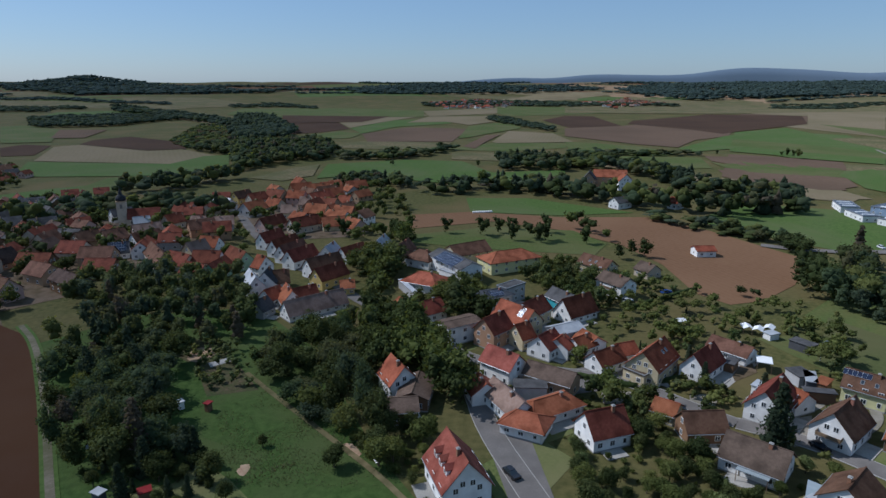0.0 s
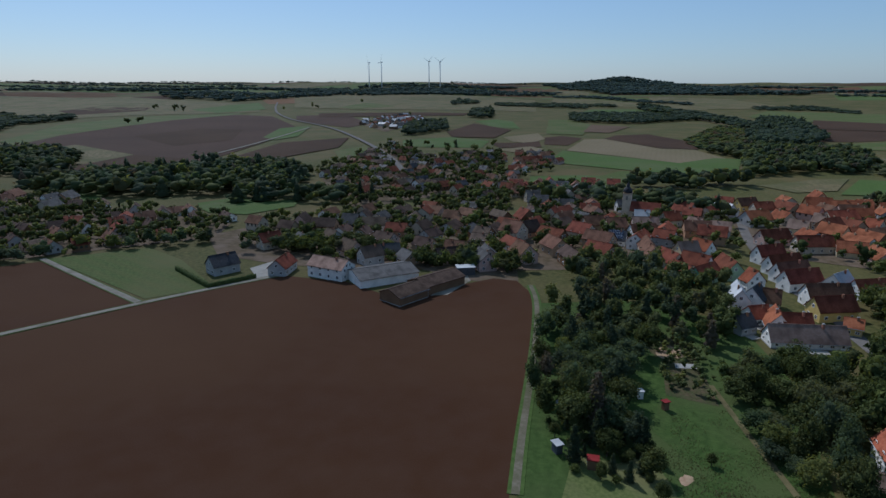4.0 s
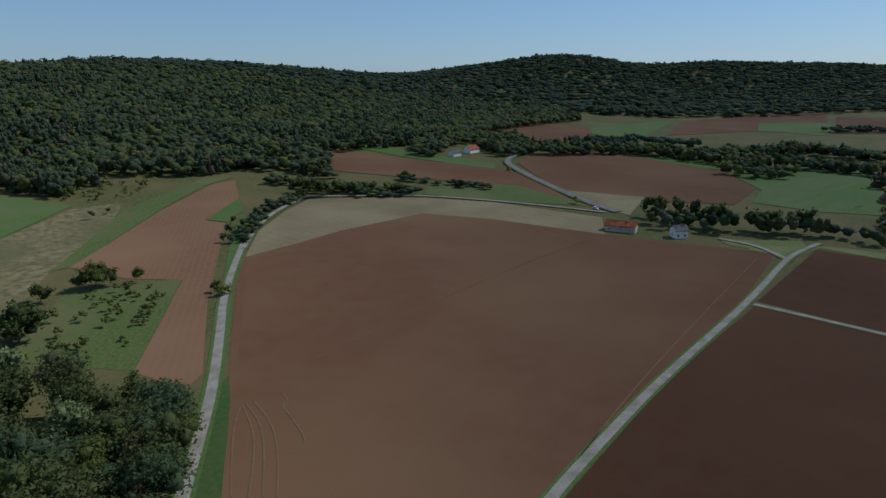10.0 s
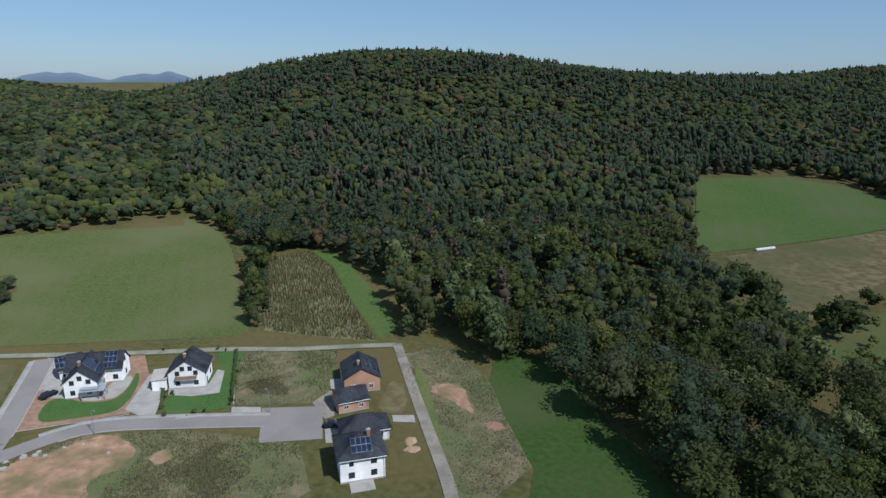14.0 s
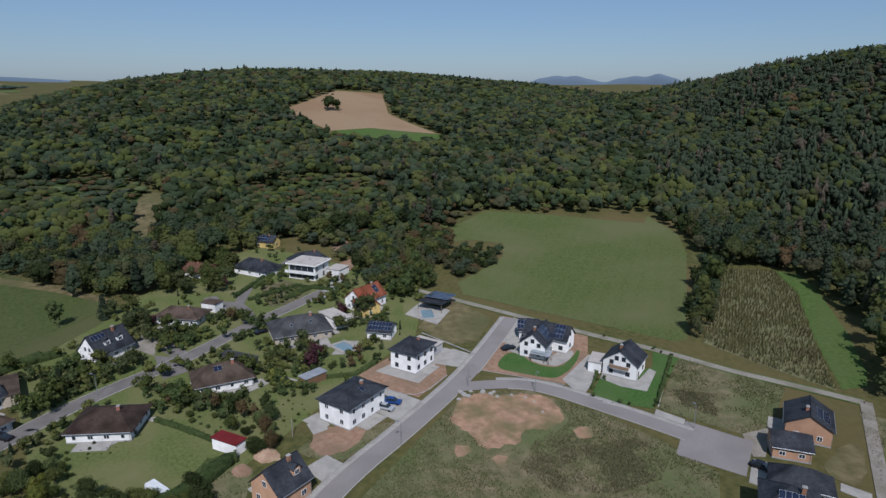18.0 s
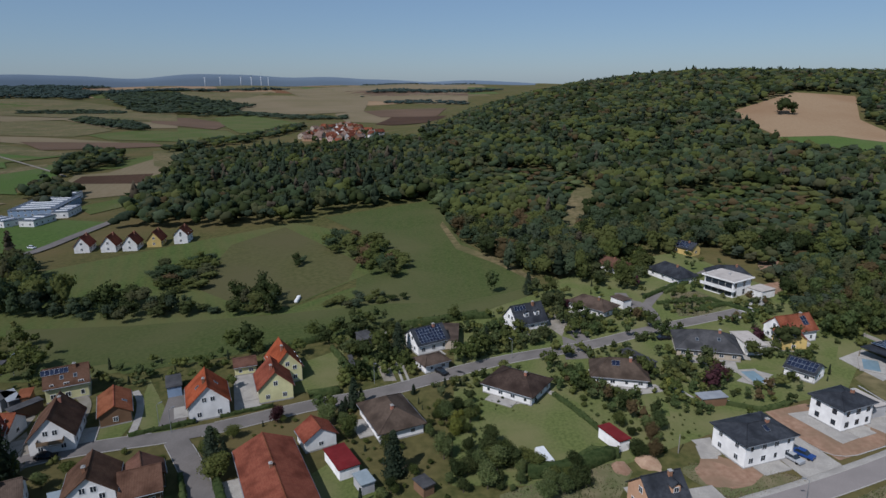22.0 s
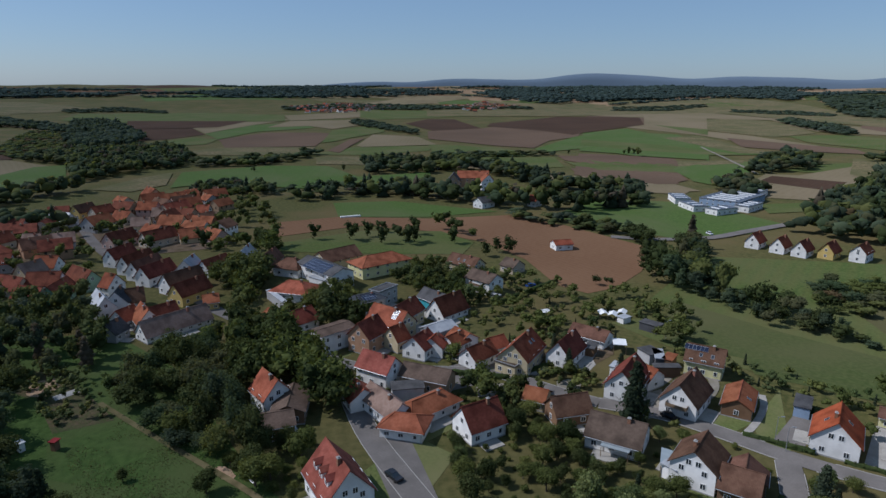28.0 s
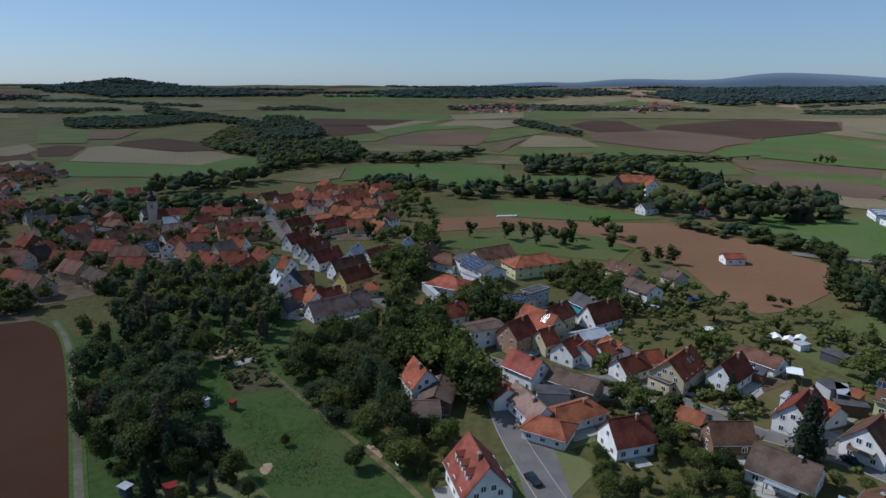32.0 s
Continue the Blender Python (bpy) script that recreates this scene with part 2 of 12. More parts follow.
# walls
for nm, c in (("white", (0.82, 0.80, 0.76)), ("cream", (0.60, 0.50, 0.32)), ("yellow", (0.62, 0.46, 0.17)), ("pale_yellow", (0.70, 0.66, 0.36)),
              ("beige", (0.52, 0.44, 0.34)), ("orange_brick", (0.47, 0.28, 0.175)), ("sandstone", (0.44, 0.31, 0.20)), ("grey", (0.42, 0.41, 0.40)),
              ("turquoise", (0.08, 0.40, 0.45)), ("green", (0.30, 0.42, 0.30)), ("blue", (0.28, 0.36, 0.48)), ("pink", (0.58, 0.40, 0.34)),
              ("dark_wall", (0.10, 0.10, 0.105)), ("wood_wall", (0.20, 0.12, 0.07))):
    mat("wall_" + nm, c, tuple(v * 0.93 for v in c), tuple(v * 0.80 for v in c), scale=1.2, big=0.35, rough=0.9, vary=0.05)
# roofs
roof_mat("roof_red", (0.198, 0.058, 0.032), (0.246, 0.081, 0.045))
roof_mat("roof_brick", (0.182, 0.060, 0.033), (0.220, 0.079, 0.044))
roof_mat("roof_vivid", (0.297, 0.073, 0.030), (0.346, 0.094, 0.040))
roof_mat("roof_orange", (0.246, 0.079, 0.041), (0.293, 0.105, 0.059))
roof_mat("roof_bright", (0.222, 0.066, 0.045), (0.262, 0.089, 0.064), rough=0.6)
roof_mat("roof_dark_red", (0.135, 0.041, 0.026), (0.173, 0.057, 0.036))
roof_mat("roof_brown", (0.120, 0.062, 0.041), (0.151, 0.082, 0.056))
roof_mat("roof_grey_brown", (0.091, 0.066, 0.050), (0.119, 0.086, 0.065))
roof_mat("roof_grey", (0.070, 0.069, 0.070), (0.092, 0.089, 0.089))
roof_mat("roof_anthracite", (0.040, 0.043, 0.050), (0.060, 0.064, 0.072), rough=0.5)
roof_mat("roof_dark_brown", (0.061, 0.040, 0.033), (0.085, 0.058, 0.046))
roof_mat("roof_pale", (0.225, 0.148, 0.116), (0.262, 0.183, 0.148))
mat("roof_metal_red", (0.165, 0.018, 0.019), (0.190, 0.027, 0.027), (0.135, 0.018, 0.018), scale=0.8, big=0.3, rough=0.4, metal=0.0)
mat("roof_sheet", (0.330, 0.345, 0.360), (0.40, 0.41, 0.42), (0.27, 0.28, 0.30), scale=0.8, big=0.25, rough=0.5, metal=0.1, vary=0.1)
mat("roof_flat", (0.380, 0.345, 0.310), (0.440, 0.400, 0.360), (0.33, 0.30, 0.27), scale=2.0, big=0.3, rough=0.95)
mat("glass", (0.020, 0.026, 0.034), (0.03, 0.04, 0.05), scale=0.3, rough=0.06, spec=0.8)
mat("roof_glass_roof", (0.26, 0.30, 0.31), (0.32, 0.36, 0.37), scale=0.6, rough=0.15, spec=0.5)
mat("glass_roof", (0.27, 0.31, 0.32), (0.33, 0.37, 0.38), scale=0.6, rough=0.12, spec=0.8)
mat("white_frame", (0.78, 0.78, 0.76), rough=0.5)
mat("dark_frame", (0.05, 0.05, 0.055), rough=0.5)
mat("door_wood", (0.13, 0.075, 0.045), (0.17, 0.10, 0.06), scale=3.0, rough=0.6, vary=0.3)
mat("garage_grey", (0.45, 0.45, 0.45), (0.50, 0.50, 0.50), scale=1.0, rough=0.6)
mat("solar", (0.012, 0.016, 0.035), (0.018, 0.024, 0.050), scale=0.8, rough=0.12, spec=0.7, vary=0.2)
mat("alu", (0.55, 0.56, 0.57), rough=0.4, metal=0.7)
mat("chimney_brick", (0.24, 0.11, 0.07), (0.32, 0.17, 0.11), scale=5.0, rough=0.9, vary=0.2)
mat("zinc", (0.30, 0.31, 0.32), (0.36, 0.37, 0.38), scale=1.0, rough=0.45, metal=0.5)
mat("timber", (0.21, 0.145, 0.09), (0.27, 0.19, 0.125), (0.16, 0.11, 0.07), scale=3.0, big=0.4, rough=0.85, vary=0.15)
mat("timber_grey", (0.20, 0.185, 0.165), (0.26, 0.24, 0.21), (0.15, 0.14, 0.12), scale=3.0, big=0.4, rough=0.9, vary=0.15)
mat("water_pool", (0.200, 0.290, 0.330), (0.240, 0.330, 0.370), scale=0.8, rough=0.08, spec=0.6)
mat("plastic_white", (0.75, 0.75, 0.74), (0.68, 0.68, 0.66), scale=1.0, rough=0.5)
mat("rubber", (0.02, 0.02, 0.02), rough=0.85)
mat("steel", (0.42, 0.43, 0.44), (0.36, 0.37, 0.38), scale=2.0, rough=0.45, metal=0.6)
mat("tarp_green", (0.03, 0.30, 0.17), (0.04, 0.36, 0.21), scale=0.8, rough=0.6)
mat("turbine_white", (0.62, 0.64, 0.66), rough=0.5)
for nm, c in (("black", (0.015, 0.015, 0.018)), ("blue", (0.02, 0.06, 0.22)), ("silver", (0.42, 0.43, 0.44)), ("white", (0.72, 0.72, 0.72)), ("red", (0.32, 0.02, 0.02))):
    mat("car_" + nm, c, rough=0.22, spec=0.6)
# plants
mat("leaf_mid", (0.082, 0.106, 0.030), (0.129, 0.150, 0.046), (0.110, 0.119, 0.041), scale=0.7, big=0.05, rough=0.75, vary=0.35, trans=0.4)
mat("leaf_light", (0.109, 0.149, 0.051), (0.158, 0.193, 0.074), (0.142, 0.154, 0.069), scale=0.7, big=0.05, rough=0.75, vary=0.3, trans=0.4)
mat("leaf_dark", (0.045, 0.063, 0.022), (0.072, 0.088, 0.032), (0.059, 0.071, 0.029), scale=0.7, big=0.05, rough=0.75, vary=0.3, trans=0.4)
mat("leaf_purple", (0.058, 0.026, 0.029), (0.085, 0.036, 0.039), scale=0.7, rough=0.75, vary=0.2, trans=0.3)
mat("leaf_yellow", (0.177, 0.188, 0.035), (0.229, 0.232, 0.059), scale=0.7, rough=0.75, vary=0.2, trans=0.3)
mat("leaf_brown", (0.104, 0.073, 0.036), (0.138, 0.100, 0.050), scale=0.7, rough=0.8, vary=0.2, trans=0.3)
mat("leaf_silver", (0.101, 0.128, 0.051), (0.141, 0.168, 0.074), scale=0.7, rough=0.7, vary=0.15, trans=0.3)
mat("needle", (0.046, 0.067, 0.040), (0.074, 0.095, 0.057), scale=0.8, rough=0.8, vary=0.25, trans=0.4)
mat("wood_mix", (0.072, 0.104, 0.052), (0.100, 0.132, 0.069), (0.093, 0.113, 0.077), scale=0.06, big=0.012, rough=0.8, island=0.12, detail=3.0, trans=0.45)
# bluer than the near woods, with some distance haze mixed into the colour
mat("wood_far_haze", (0.056, 0.078, 0.050), (0.072, 0.096, 0.064), (0.064, 0.086, 0.060), scale=0.02, big=0.006, rough=0.85, island=0.12, detail=3.0, trans=0.35)
mat("wood_light", (0.119, 0.144, 0.042), (0.160, 0.180, 0.058), (0.146, 0.153, 0.056), scale=0.06, big=0.012, rough=0.8, island=0.06, detail=3.0, trans=0.45)
mat("wood_warm", (0.095, 0.109, 0.048), (0.125, 0.135, 0.061), (0.117, 0.114, 0.064), scale=0.06, big=0.012, rough=0.8, island=0.08, detail=3.0, trans=0.45)
mat("wood_cool", (0.066, 0.097, 0.046), (0.091, 0.127, 0.061), (0.082, 0.109, 0.064), scale=0.06, big=0.012, rough=0.8, island=0.08, detail=3.0, trans=0.45)
mat("needle_rust", (0.098, 0.082, 0.056), (0.130, 0.106, 0.074), scale=0.8, rough=0.85, vary=0.1, trans=0.3)
mat("hedge_leaf", (0.057, 0.085, 0.029), (0.101, 0.132, 0.048), scale=1.0, big=0.2, rough=0.8, vary=0.2, bump=0.3, bump_scale=2.0, trans=0.4)
mat("maize_leaf", (0.092, 0.104, 0.038), (0.190, 0.166, 0.076), (0.128, 0.104, 0.050), scale=0.6, big=0.08, rough=0.7, island=0.25, trans=0.3)
mat("weed_brown", (0.178, 0.146, 0.094), (0.240, 0.204, 0.130), scale=0.5, rough=0.8, island=0.3, trans=0.3)
mat("weed_dark", (0.119, 0.112, 0.062), (0.173, 0.157, 0.089), scale=0.5, rough=0.8, island=0.3, trans=0.3)
mat("weed_green", (0.103, 0.117, 0.049), (0.147, 0.153, 0.068), scale=0.5, rough=0.8, island=0.3, trans=0.3)
mat("bark", (0.085, 0.065, 0.048), (0.12, 0.095, 0.072), scale=4.0, rough=0.95, bump=0.03)

# skyline hills: the haze of distance is put into this blue base colour
mat("haze_blue", (0.130, 0.170, 0.215), (0.145, 0.185, 0.230), scale=0.002, rough=1.0, spec=0.0)

# ---- ground ----
HILLS = [(216, 950, 238, 138, 79), (203, 900, 225, 138, 56), (190, 1000, 238, 150, 46), (229, 1025, 275, 138, 43), (178, 1250, 312, 175, 41), (262, 1350, 375, 188, 55), (272, 1275, 350, 150, 52), (252, 1438, 375, 175, 45), (281, 1062, 275, 110, 26), (240, 1875, 438, 250, 69), (128.6, 2875, 562, 250, 125), (118, 3062, 562, 288, 98), (109, 3188, 562, 288, 80), (101, 3375, 562, 250, 55), (94, 3500, 562, 212, 40), (137, 2500, 562, 275, 64), (147, 2125, 500, 275, 52), (156, 1875, 500, 275, 63), (165, 1688, 438, 250, 60), (172, 1500, 375, 225, 33), (29, 4400, 200, 120, 44), (52, 4104, 432, 378, 17), (300, 1000, 312, 200, 3), (290, 875, 250, 125, 2)]


def smooth01(v):
    v = np.clip(v, 0, 1)
    return v * v * (3 - 2 * v)


def land(x, y):
    """Height of the land: a level valley floor, wooded hills and a plain that climbs slowly to the skyline."""
    x, y = np.asarray(x, float), np.asarray(y, float)
    d = np.hypot(x, y)
    z = 77 * smooth01((d - 1400) / 3500)
    z = z + smooth01((d - 1300) / 1500) * (5 * np.sin(x / 310 + 1.0) * np.cos(y / 270) + 4 * np.sin((x + y) / 190 + 2.0) + 3 * np.sin((x - y) / 120))
    for az, far, sr, st, h in HILLS:
        ux, uy = -math.sin(radians(az)), math.cos(radians(az))
        a, b = x * ux + y * uy - far, -x * uy + y * ux
        z = z + h * np.exp(-.5 * ((a / sr) ** 2 + (b / st) ** 2))
    return z * smooth01((d - 215) / 250)


GRID_N, GRID_K = 300, 5.0
gu = np.linspace(-1, 1, GRID_N)
gx = 4960 * np.sinh(GRID_K * gu) / math.sinh(GRID_K)
GX, GY = np.meshgrid(gx, gx, indexing="ij")
GZ = land(GX, GY)


def ground_z(x, y):
    """Height of the ground mesh itself (its triangles, not the smooth land under them)."""
    x, y = np.atleast_1d(np.asarray(x, float)), np.atleast_1d(np.asarray(y, float))
    i = np.clip(np.searchsorted(gx, x) - 1, 0, GRID_N - 2)
    j = np.clip(np.searchsorted(gx, y) - 1, 0, GRID_N - 2)
    u = (x - gx[i]) / (gx[i + 1] - gx[i])
    v = (y - gx[j]) / (gx[j + 1] - gx[j])
    a, b, c, d = GZ[i, j], GZ[i + 1, j], GZ[i, j + 1], GZ[i + 1, j + 1]
    return np.where(u >= v, a + u * (b - a) + v * (d - b), a + v * (c - a) + u * (d - c))


def gz(x, y):
    return float(ground_z(x, y)[0])


def big_mesh(name, verts, tris, material):
    """A mesh from arrays, for things with many faces."""
    me = bpy.data.meshes.new(name)
    n = len(tris)
    me.vertices.add(len(verts))
    me.vertices.foreach_set("co", np.asarray(verts, np.float32).ravel())
    me.loops.add(n * 3)
    me.loops.foreach_set("vertex_index", np.asarray(tris, np.int32).ravel())
    me.polygons.add(n)
    me.polygons.foreach_set("loop_start", np.arange(0, n * 3, 3, dtype=np.int32))
    me.update(calc_edges=True)
    me.materials.append(MATS[material])
    return me


ii, jj = np.meshgrid(np.arange(GRID_N - 1), np.arange(GRID_N - 1), indexing="ij")
q = (ii * GRID_N + jj).ravel()
gt = np.concatenate([np.stack([q, q + GRID_N, q + GRID_N + 1], 1), np.stack([q, q + GRID_N + 1, q + 1], 1)])
ground = new("ground", big_mesh("ground", np.stack([GX.ravel(), GY.ravel(), GZ.ravel()], 1), gt, "grass"))
ground.data.shade_smooth()
tagged(ground, "open grassland of the valley and hills reaching the horizon", "ground", kind="structure")


def inside(x, y, poly):
    """Which of the points lie within the outline."""
    x, y = np.asarray(x, float), np.asarray(y, float)
    hit = np.zeros(x.shape, bool)
    for (x1, y1), (x2, y2) in zip(poly, poly[1:] + poly[:1]):
        if y1 != y2:
            hit ^= ((y1 > y) != (y2 > y)) & (x < (x2 - x1) * (y - y1) / (y2 - y1) + x1)
    return hit


from mathutils.geometry import delaunay_2d_cdt


OPEN = []


def cover_lift(x, y):
    """How far a thin cover lies above the ground mesh: a few centimetres near by, some decimetres far away."""
    d = np.hypot(x, y)
    return 0.06 + 0.0009 * np.clip(d - 200, 0, 400) + 0.00012 * np.maximum(0, d - 600)


def sheet(name, poly, material, label, category, lift=1.0, turn=None, edge=0.0):
    """A thin cover laid on the ground inside an outline: a field, a lawn, a yard."""
    if name in ("driveway", "yard", "bare_soil", "road") or lift > 1.06 and name == "lawn":
        OPEN.append(list(poly))
    if edge:
        for _ in range(2):
            poly = [q for (x1, y1), (x2, y2) in zip(poly, poly[1:] + poly[:1]) for q in ((x1 * .75 + x2 * .25, y1 * .75 + y2 * .25), (x1 * .25 + x2 * .75, y1 * .25 + y2 * .75))]
    cx, cy = sum(p[0] for p in poly) / len(poly), sum(p[1] for p in poly) / len(poly)
    far = math.hypot(cx, cy)
    size = max(max(p[0] for p in poly) - min(p[0] for p in poly), max(p[1] for p in poly) - min(p[1] for p in poly))
    step = max(5.0, size / 22, far * 0.028) if far > 150 else max(5.0, size / 10)
    pts, n = [], len(poly)
    rim = 1.2 if edge else step
    rnd = random.Random(int(cx * 7 + cy * 13))
    wx = wy = 0.0
    for (x1, y1), (x2, y2) in zip(poly, poly[1:] + poly[:1]):
        k = max(1, int(math.hypot(x2 - x1, y2 - y1) / rim))
        for s in range(k):
            wx, wy = .6 * wx + edge * rnd.uniform(-.6, .6), .6 * wy + edge * rnd.uniform(-.6, .6)
            pts.append((x1 + (x2 - x1) * s / k + wx, y1 + (y2 - y1) * s / k + wy))
    ring = len(pts)
    xs = np.arange(min(p[0] for p in poly) + step / 2, max(p[0] for p in poly), step)
    ys = np.arange(min(p[1] for p in poly) + step / 2, max(p[1] for p in poly), step)
    if len(xs) and len(ys):
        XX, YY = np.meshgrid(xs, ys)
        keep = inside(XX, YY, poly)
        pts += list(zip(XX[keep].tolist(), YY[keep].tolist()))
    vs, es, fs, *_ = delaunay_2d_cdt([Vector(p) for p in pts], [(a, (a + 1) % ring) for a in range(ring)], [], 1, 0.001)
    if turn is None:
        L, turn = max((math.hypot(b[0] - a[0], b[1] - a[1]), math.atan2(b[1] - a[1], b[0] - a[0])) for a, b in zip(poly, poly[1:] + poly[:1]))
    else:
        turn = radians(turn)
    vx, vy = np.array([v[0] for v in vs]), np.array([v[1] for v in vs])
    vz = ground_z(vx, vy) + (1 + (lift - 1) * .5) * cover_lift(vx, vy)
    c, s = math.cos(-turn), math.sin(-turn)
    co = np.stack([(vx - cx) * c - (vy - cy) * s, (vx - cx) * s + (vy - cy) * c, vz], 1)
    tri = []
    for f in fs:
        for k in range(1, len(f) - 1):
            tri.append((f[0], f[k], f[k + 1]))
    tri = np.array(tri)
    a = co[tri]
    area = (a[:, 1, 0] - a[:, 0, 0]) * (a[:, 2, 1] - a[:, 0, 1]) - (a[:, 1, 1] - a[:, 0, 1]) * (a[:, 2, 0] - a[:, 0, 0])
    tri[area < 0] = tri[area < 0][:, ::-1]
    ob = new(name, big_mesh(name, co, tri, material))
    ob.data.shade_smooth()
    ob.matrix_world = Matrix.Translation((cx, cy, 0)) @ Matrix.Rotation(turn, 4, 'Z')
    return tagged(ob, label, category, kind="structure")


ROADS = []


def resample(line, step):
    out = []
    for (x1, y1), (x2, y2) in zip(line, line[1:]):
        k = max(1, int(math.hypot(x2 - x1, y2 - y1) / step))
        out += [(x1 + (x2 - x1) * s / k, y1 + (y2 - y1) * s / k) for s in range(k)]
    return out + [line[-1]]


def rounded(line, times=2):
    """The line with its corners cut to soft bends."""
    for _ in range(times):
        out = [line[0]]
        for (x1, y1), (x2, y2) in zip(line, line[1:]):
            out += [(x1 * .75 + x2 * .25, y1 * .75 + y2 * .25), (x1 * .25 + x2 * .75, y1 * .25 + y2 * .75)]
        line = out + [line[-1]]
    return line


def strip(line, offs, lift, z_extra=0.0):
    """Points of lines that run beside a line at the given offsets."""
    P = np.array(line)
    T = np.gradient(P, axis=0)
    T /= np.linalg.norm(T, axis=1)[:, None] + 1e-9
    N = np.stack([-T[:, 1], T[:, 0]], 1)
    rows = []
    for o, dz in offs:
        q = P + N * o
        rows.append(np.c_[q, ground_z(q[:, 0], q[:, 1]) + lift * cover_lift(q[:, 0], q[:, 1]) + dz + z_extra])
    return np.stack(rows, 1)


def ribbon_mesh(name, rows, material):
    n, k = rows.shape[:2]
    tri = []
    for a in range(n - 1):
        for b in range(k - 1):
            p = a * k + b
            tri += [(p, p + k, p + k + 1), (p, p + k + 1, p + 1)]
    return big_mesh(name, rows.reshape(-1, 3), np.array(tri)[:, ::-1], material)


def open_runs(line, gap, off):
    """The stretches of a line whose edge, off metres to the side, lies clear of the round gaps at junctions."""
    if not gap:
        return [line]
    fine = resample(line, 1.5)
    runs, cur = [], []
    for k, (x, y) in enumerate(fine):
        x2, y2 = fine[min(k + 1, len(fine) - 1)]
        x1, y1 = fine[max(k - 1, 0)]
        ln = math.hypot(x2 - x1, y2 - y1) or 1
        px, py = x - (y2 - y1) / ln * off, y + (x2 - x1) / ln * off
        if any((px - gx) ** 2 + (py - gy) ** 2 < r * r for gx, gy, r in gap):
            if len(cur) > 2:
                runs.append(cur)
            cur = []
        else:
            cur.append((x, y))
    if len(cur) > 2:
        runs.append(cur)
    return runs


def road(name, line, width, material, label, category="road", lift=3.0, kerb=False, verge=None, pavement=0.0, gap=()):
    line = resample(rounded(line), 6.0 if math.hypot(*line[0]) < 600 else 25.0)
    ROADS.append((np.array(line), width / 2 + (pavement or 0)))
    w = width / 2
    ob = new(name, ribbon_mesh(name, strip(line, [(w, 0), (w * .4, .03), (-w * .4, .03), (-w, 0)], lift), material))
    tagged(ob, label, category, kind="structure")
    if kerb:
        for s in (1, -1):
            offs = [(s * w, 0), (s * w, .06), (s * (w + .16), .06), (s * (w + .16), -.1)]
            if s > 0:
                offs = offs[::-1]
            for run in open_runs(line, gap, s * w):
                part_ob = new("kerb", ribbon_mesh("kerb", strip(run, offs, lift), "kerb_stone"))
                part_ob.parent = ob
    if pavement:
        for run in open_runs(line, gap, w + .8):
            pv = new("pavement", ribbon_mesh("pavement", strip(run, [(w + .16 + pavement, -.05), (w + .16 + pavement, .05), (w + .16, .05)], lift), "paving"))
            tagged(pv, "pale concrete-paved footway beside the street", "pavement", kind="structure")
    if verge:
        for s in (1, -1):
            offs = [(s * (w + verge), 0), (s * w, 0)]
            if s < 0:
                offs = offs[::-1]
            vg = new("verge", ribbon_mesh("verge", strip(line, offs, lift - .5), "meadow_bright"))
            tagged(vg, "strip of mown grass beside the road", "grass verge", kind="structure")
    return ob

# ---- builders: shared helpers ----


def part(name, me, parent, label="", m=None):
    ob = new(name, me)
    ob.parent = parent
    if m is not None:
        ob.matrix_basis = m
    if label:
        ob["label"] = label
    return ob


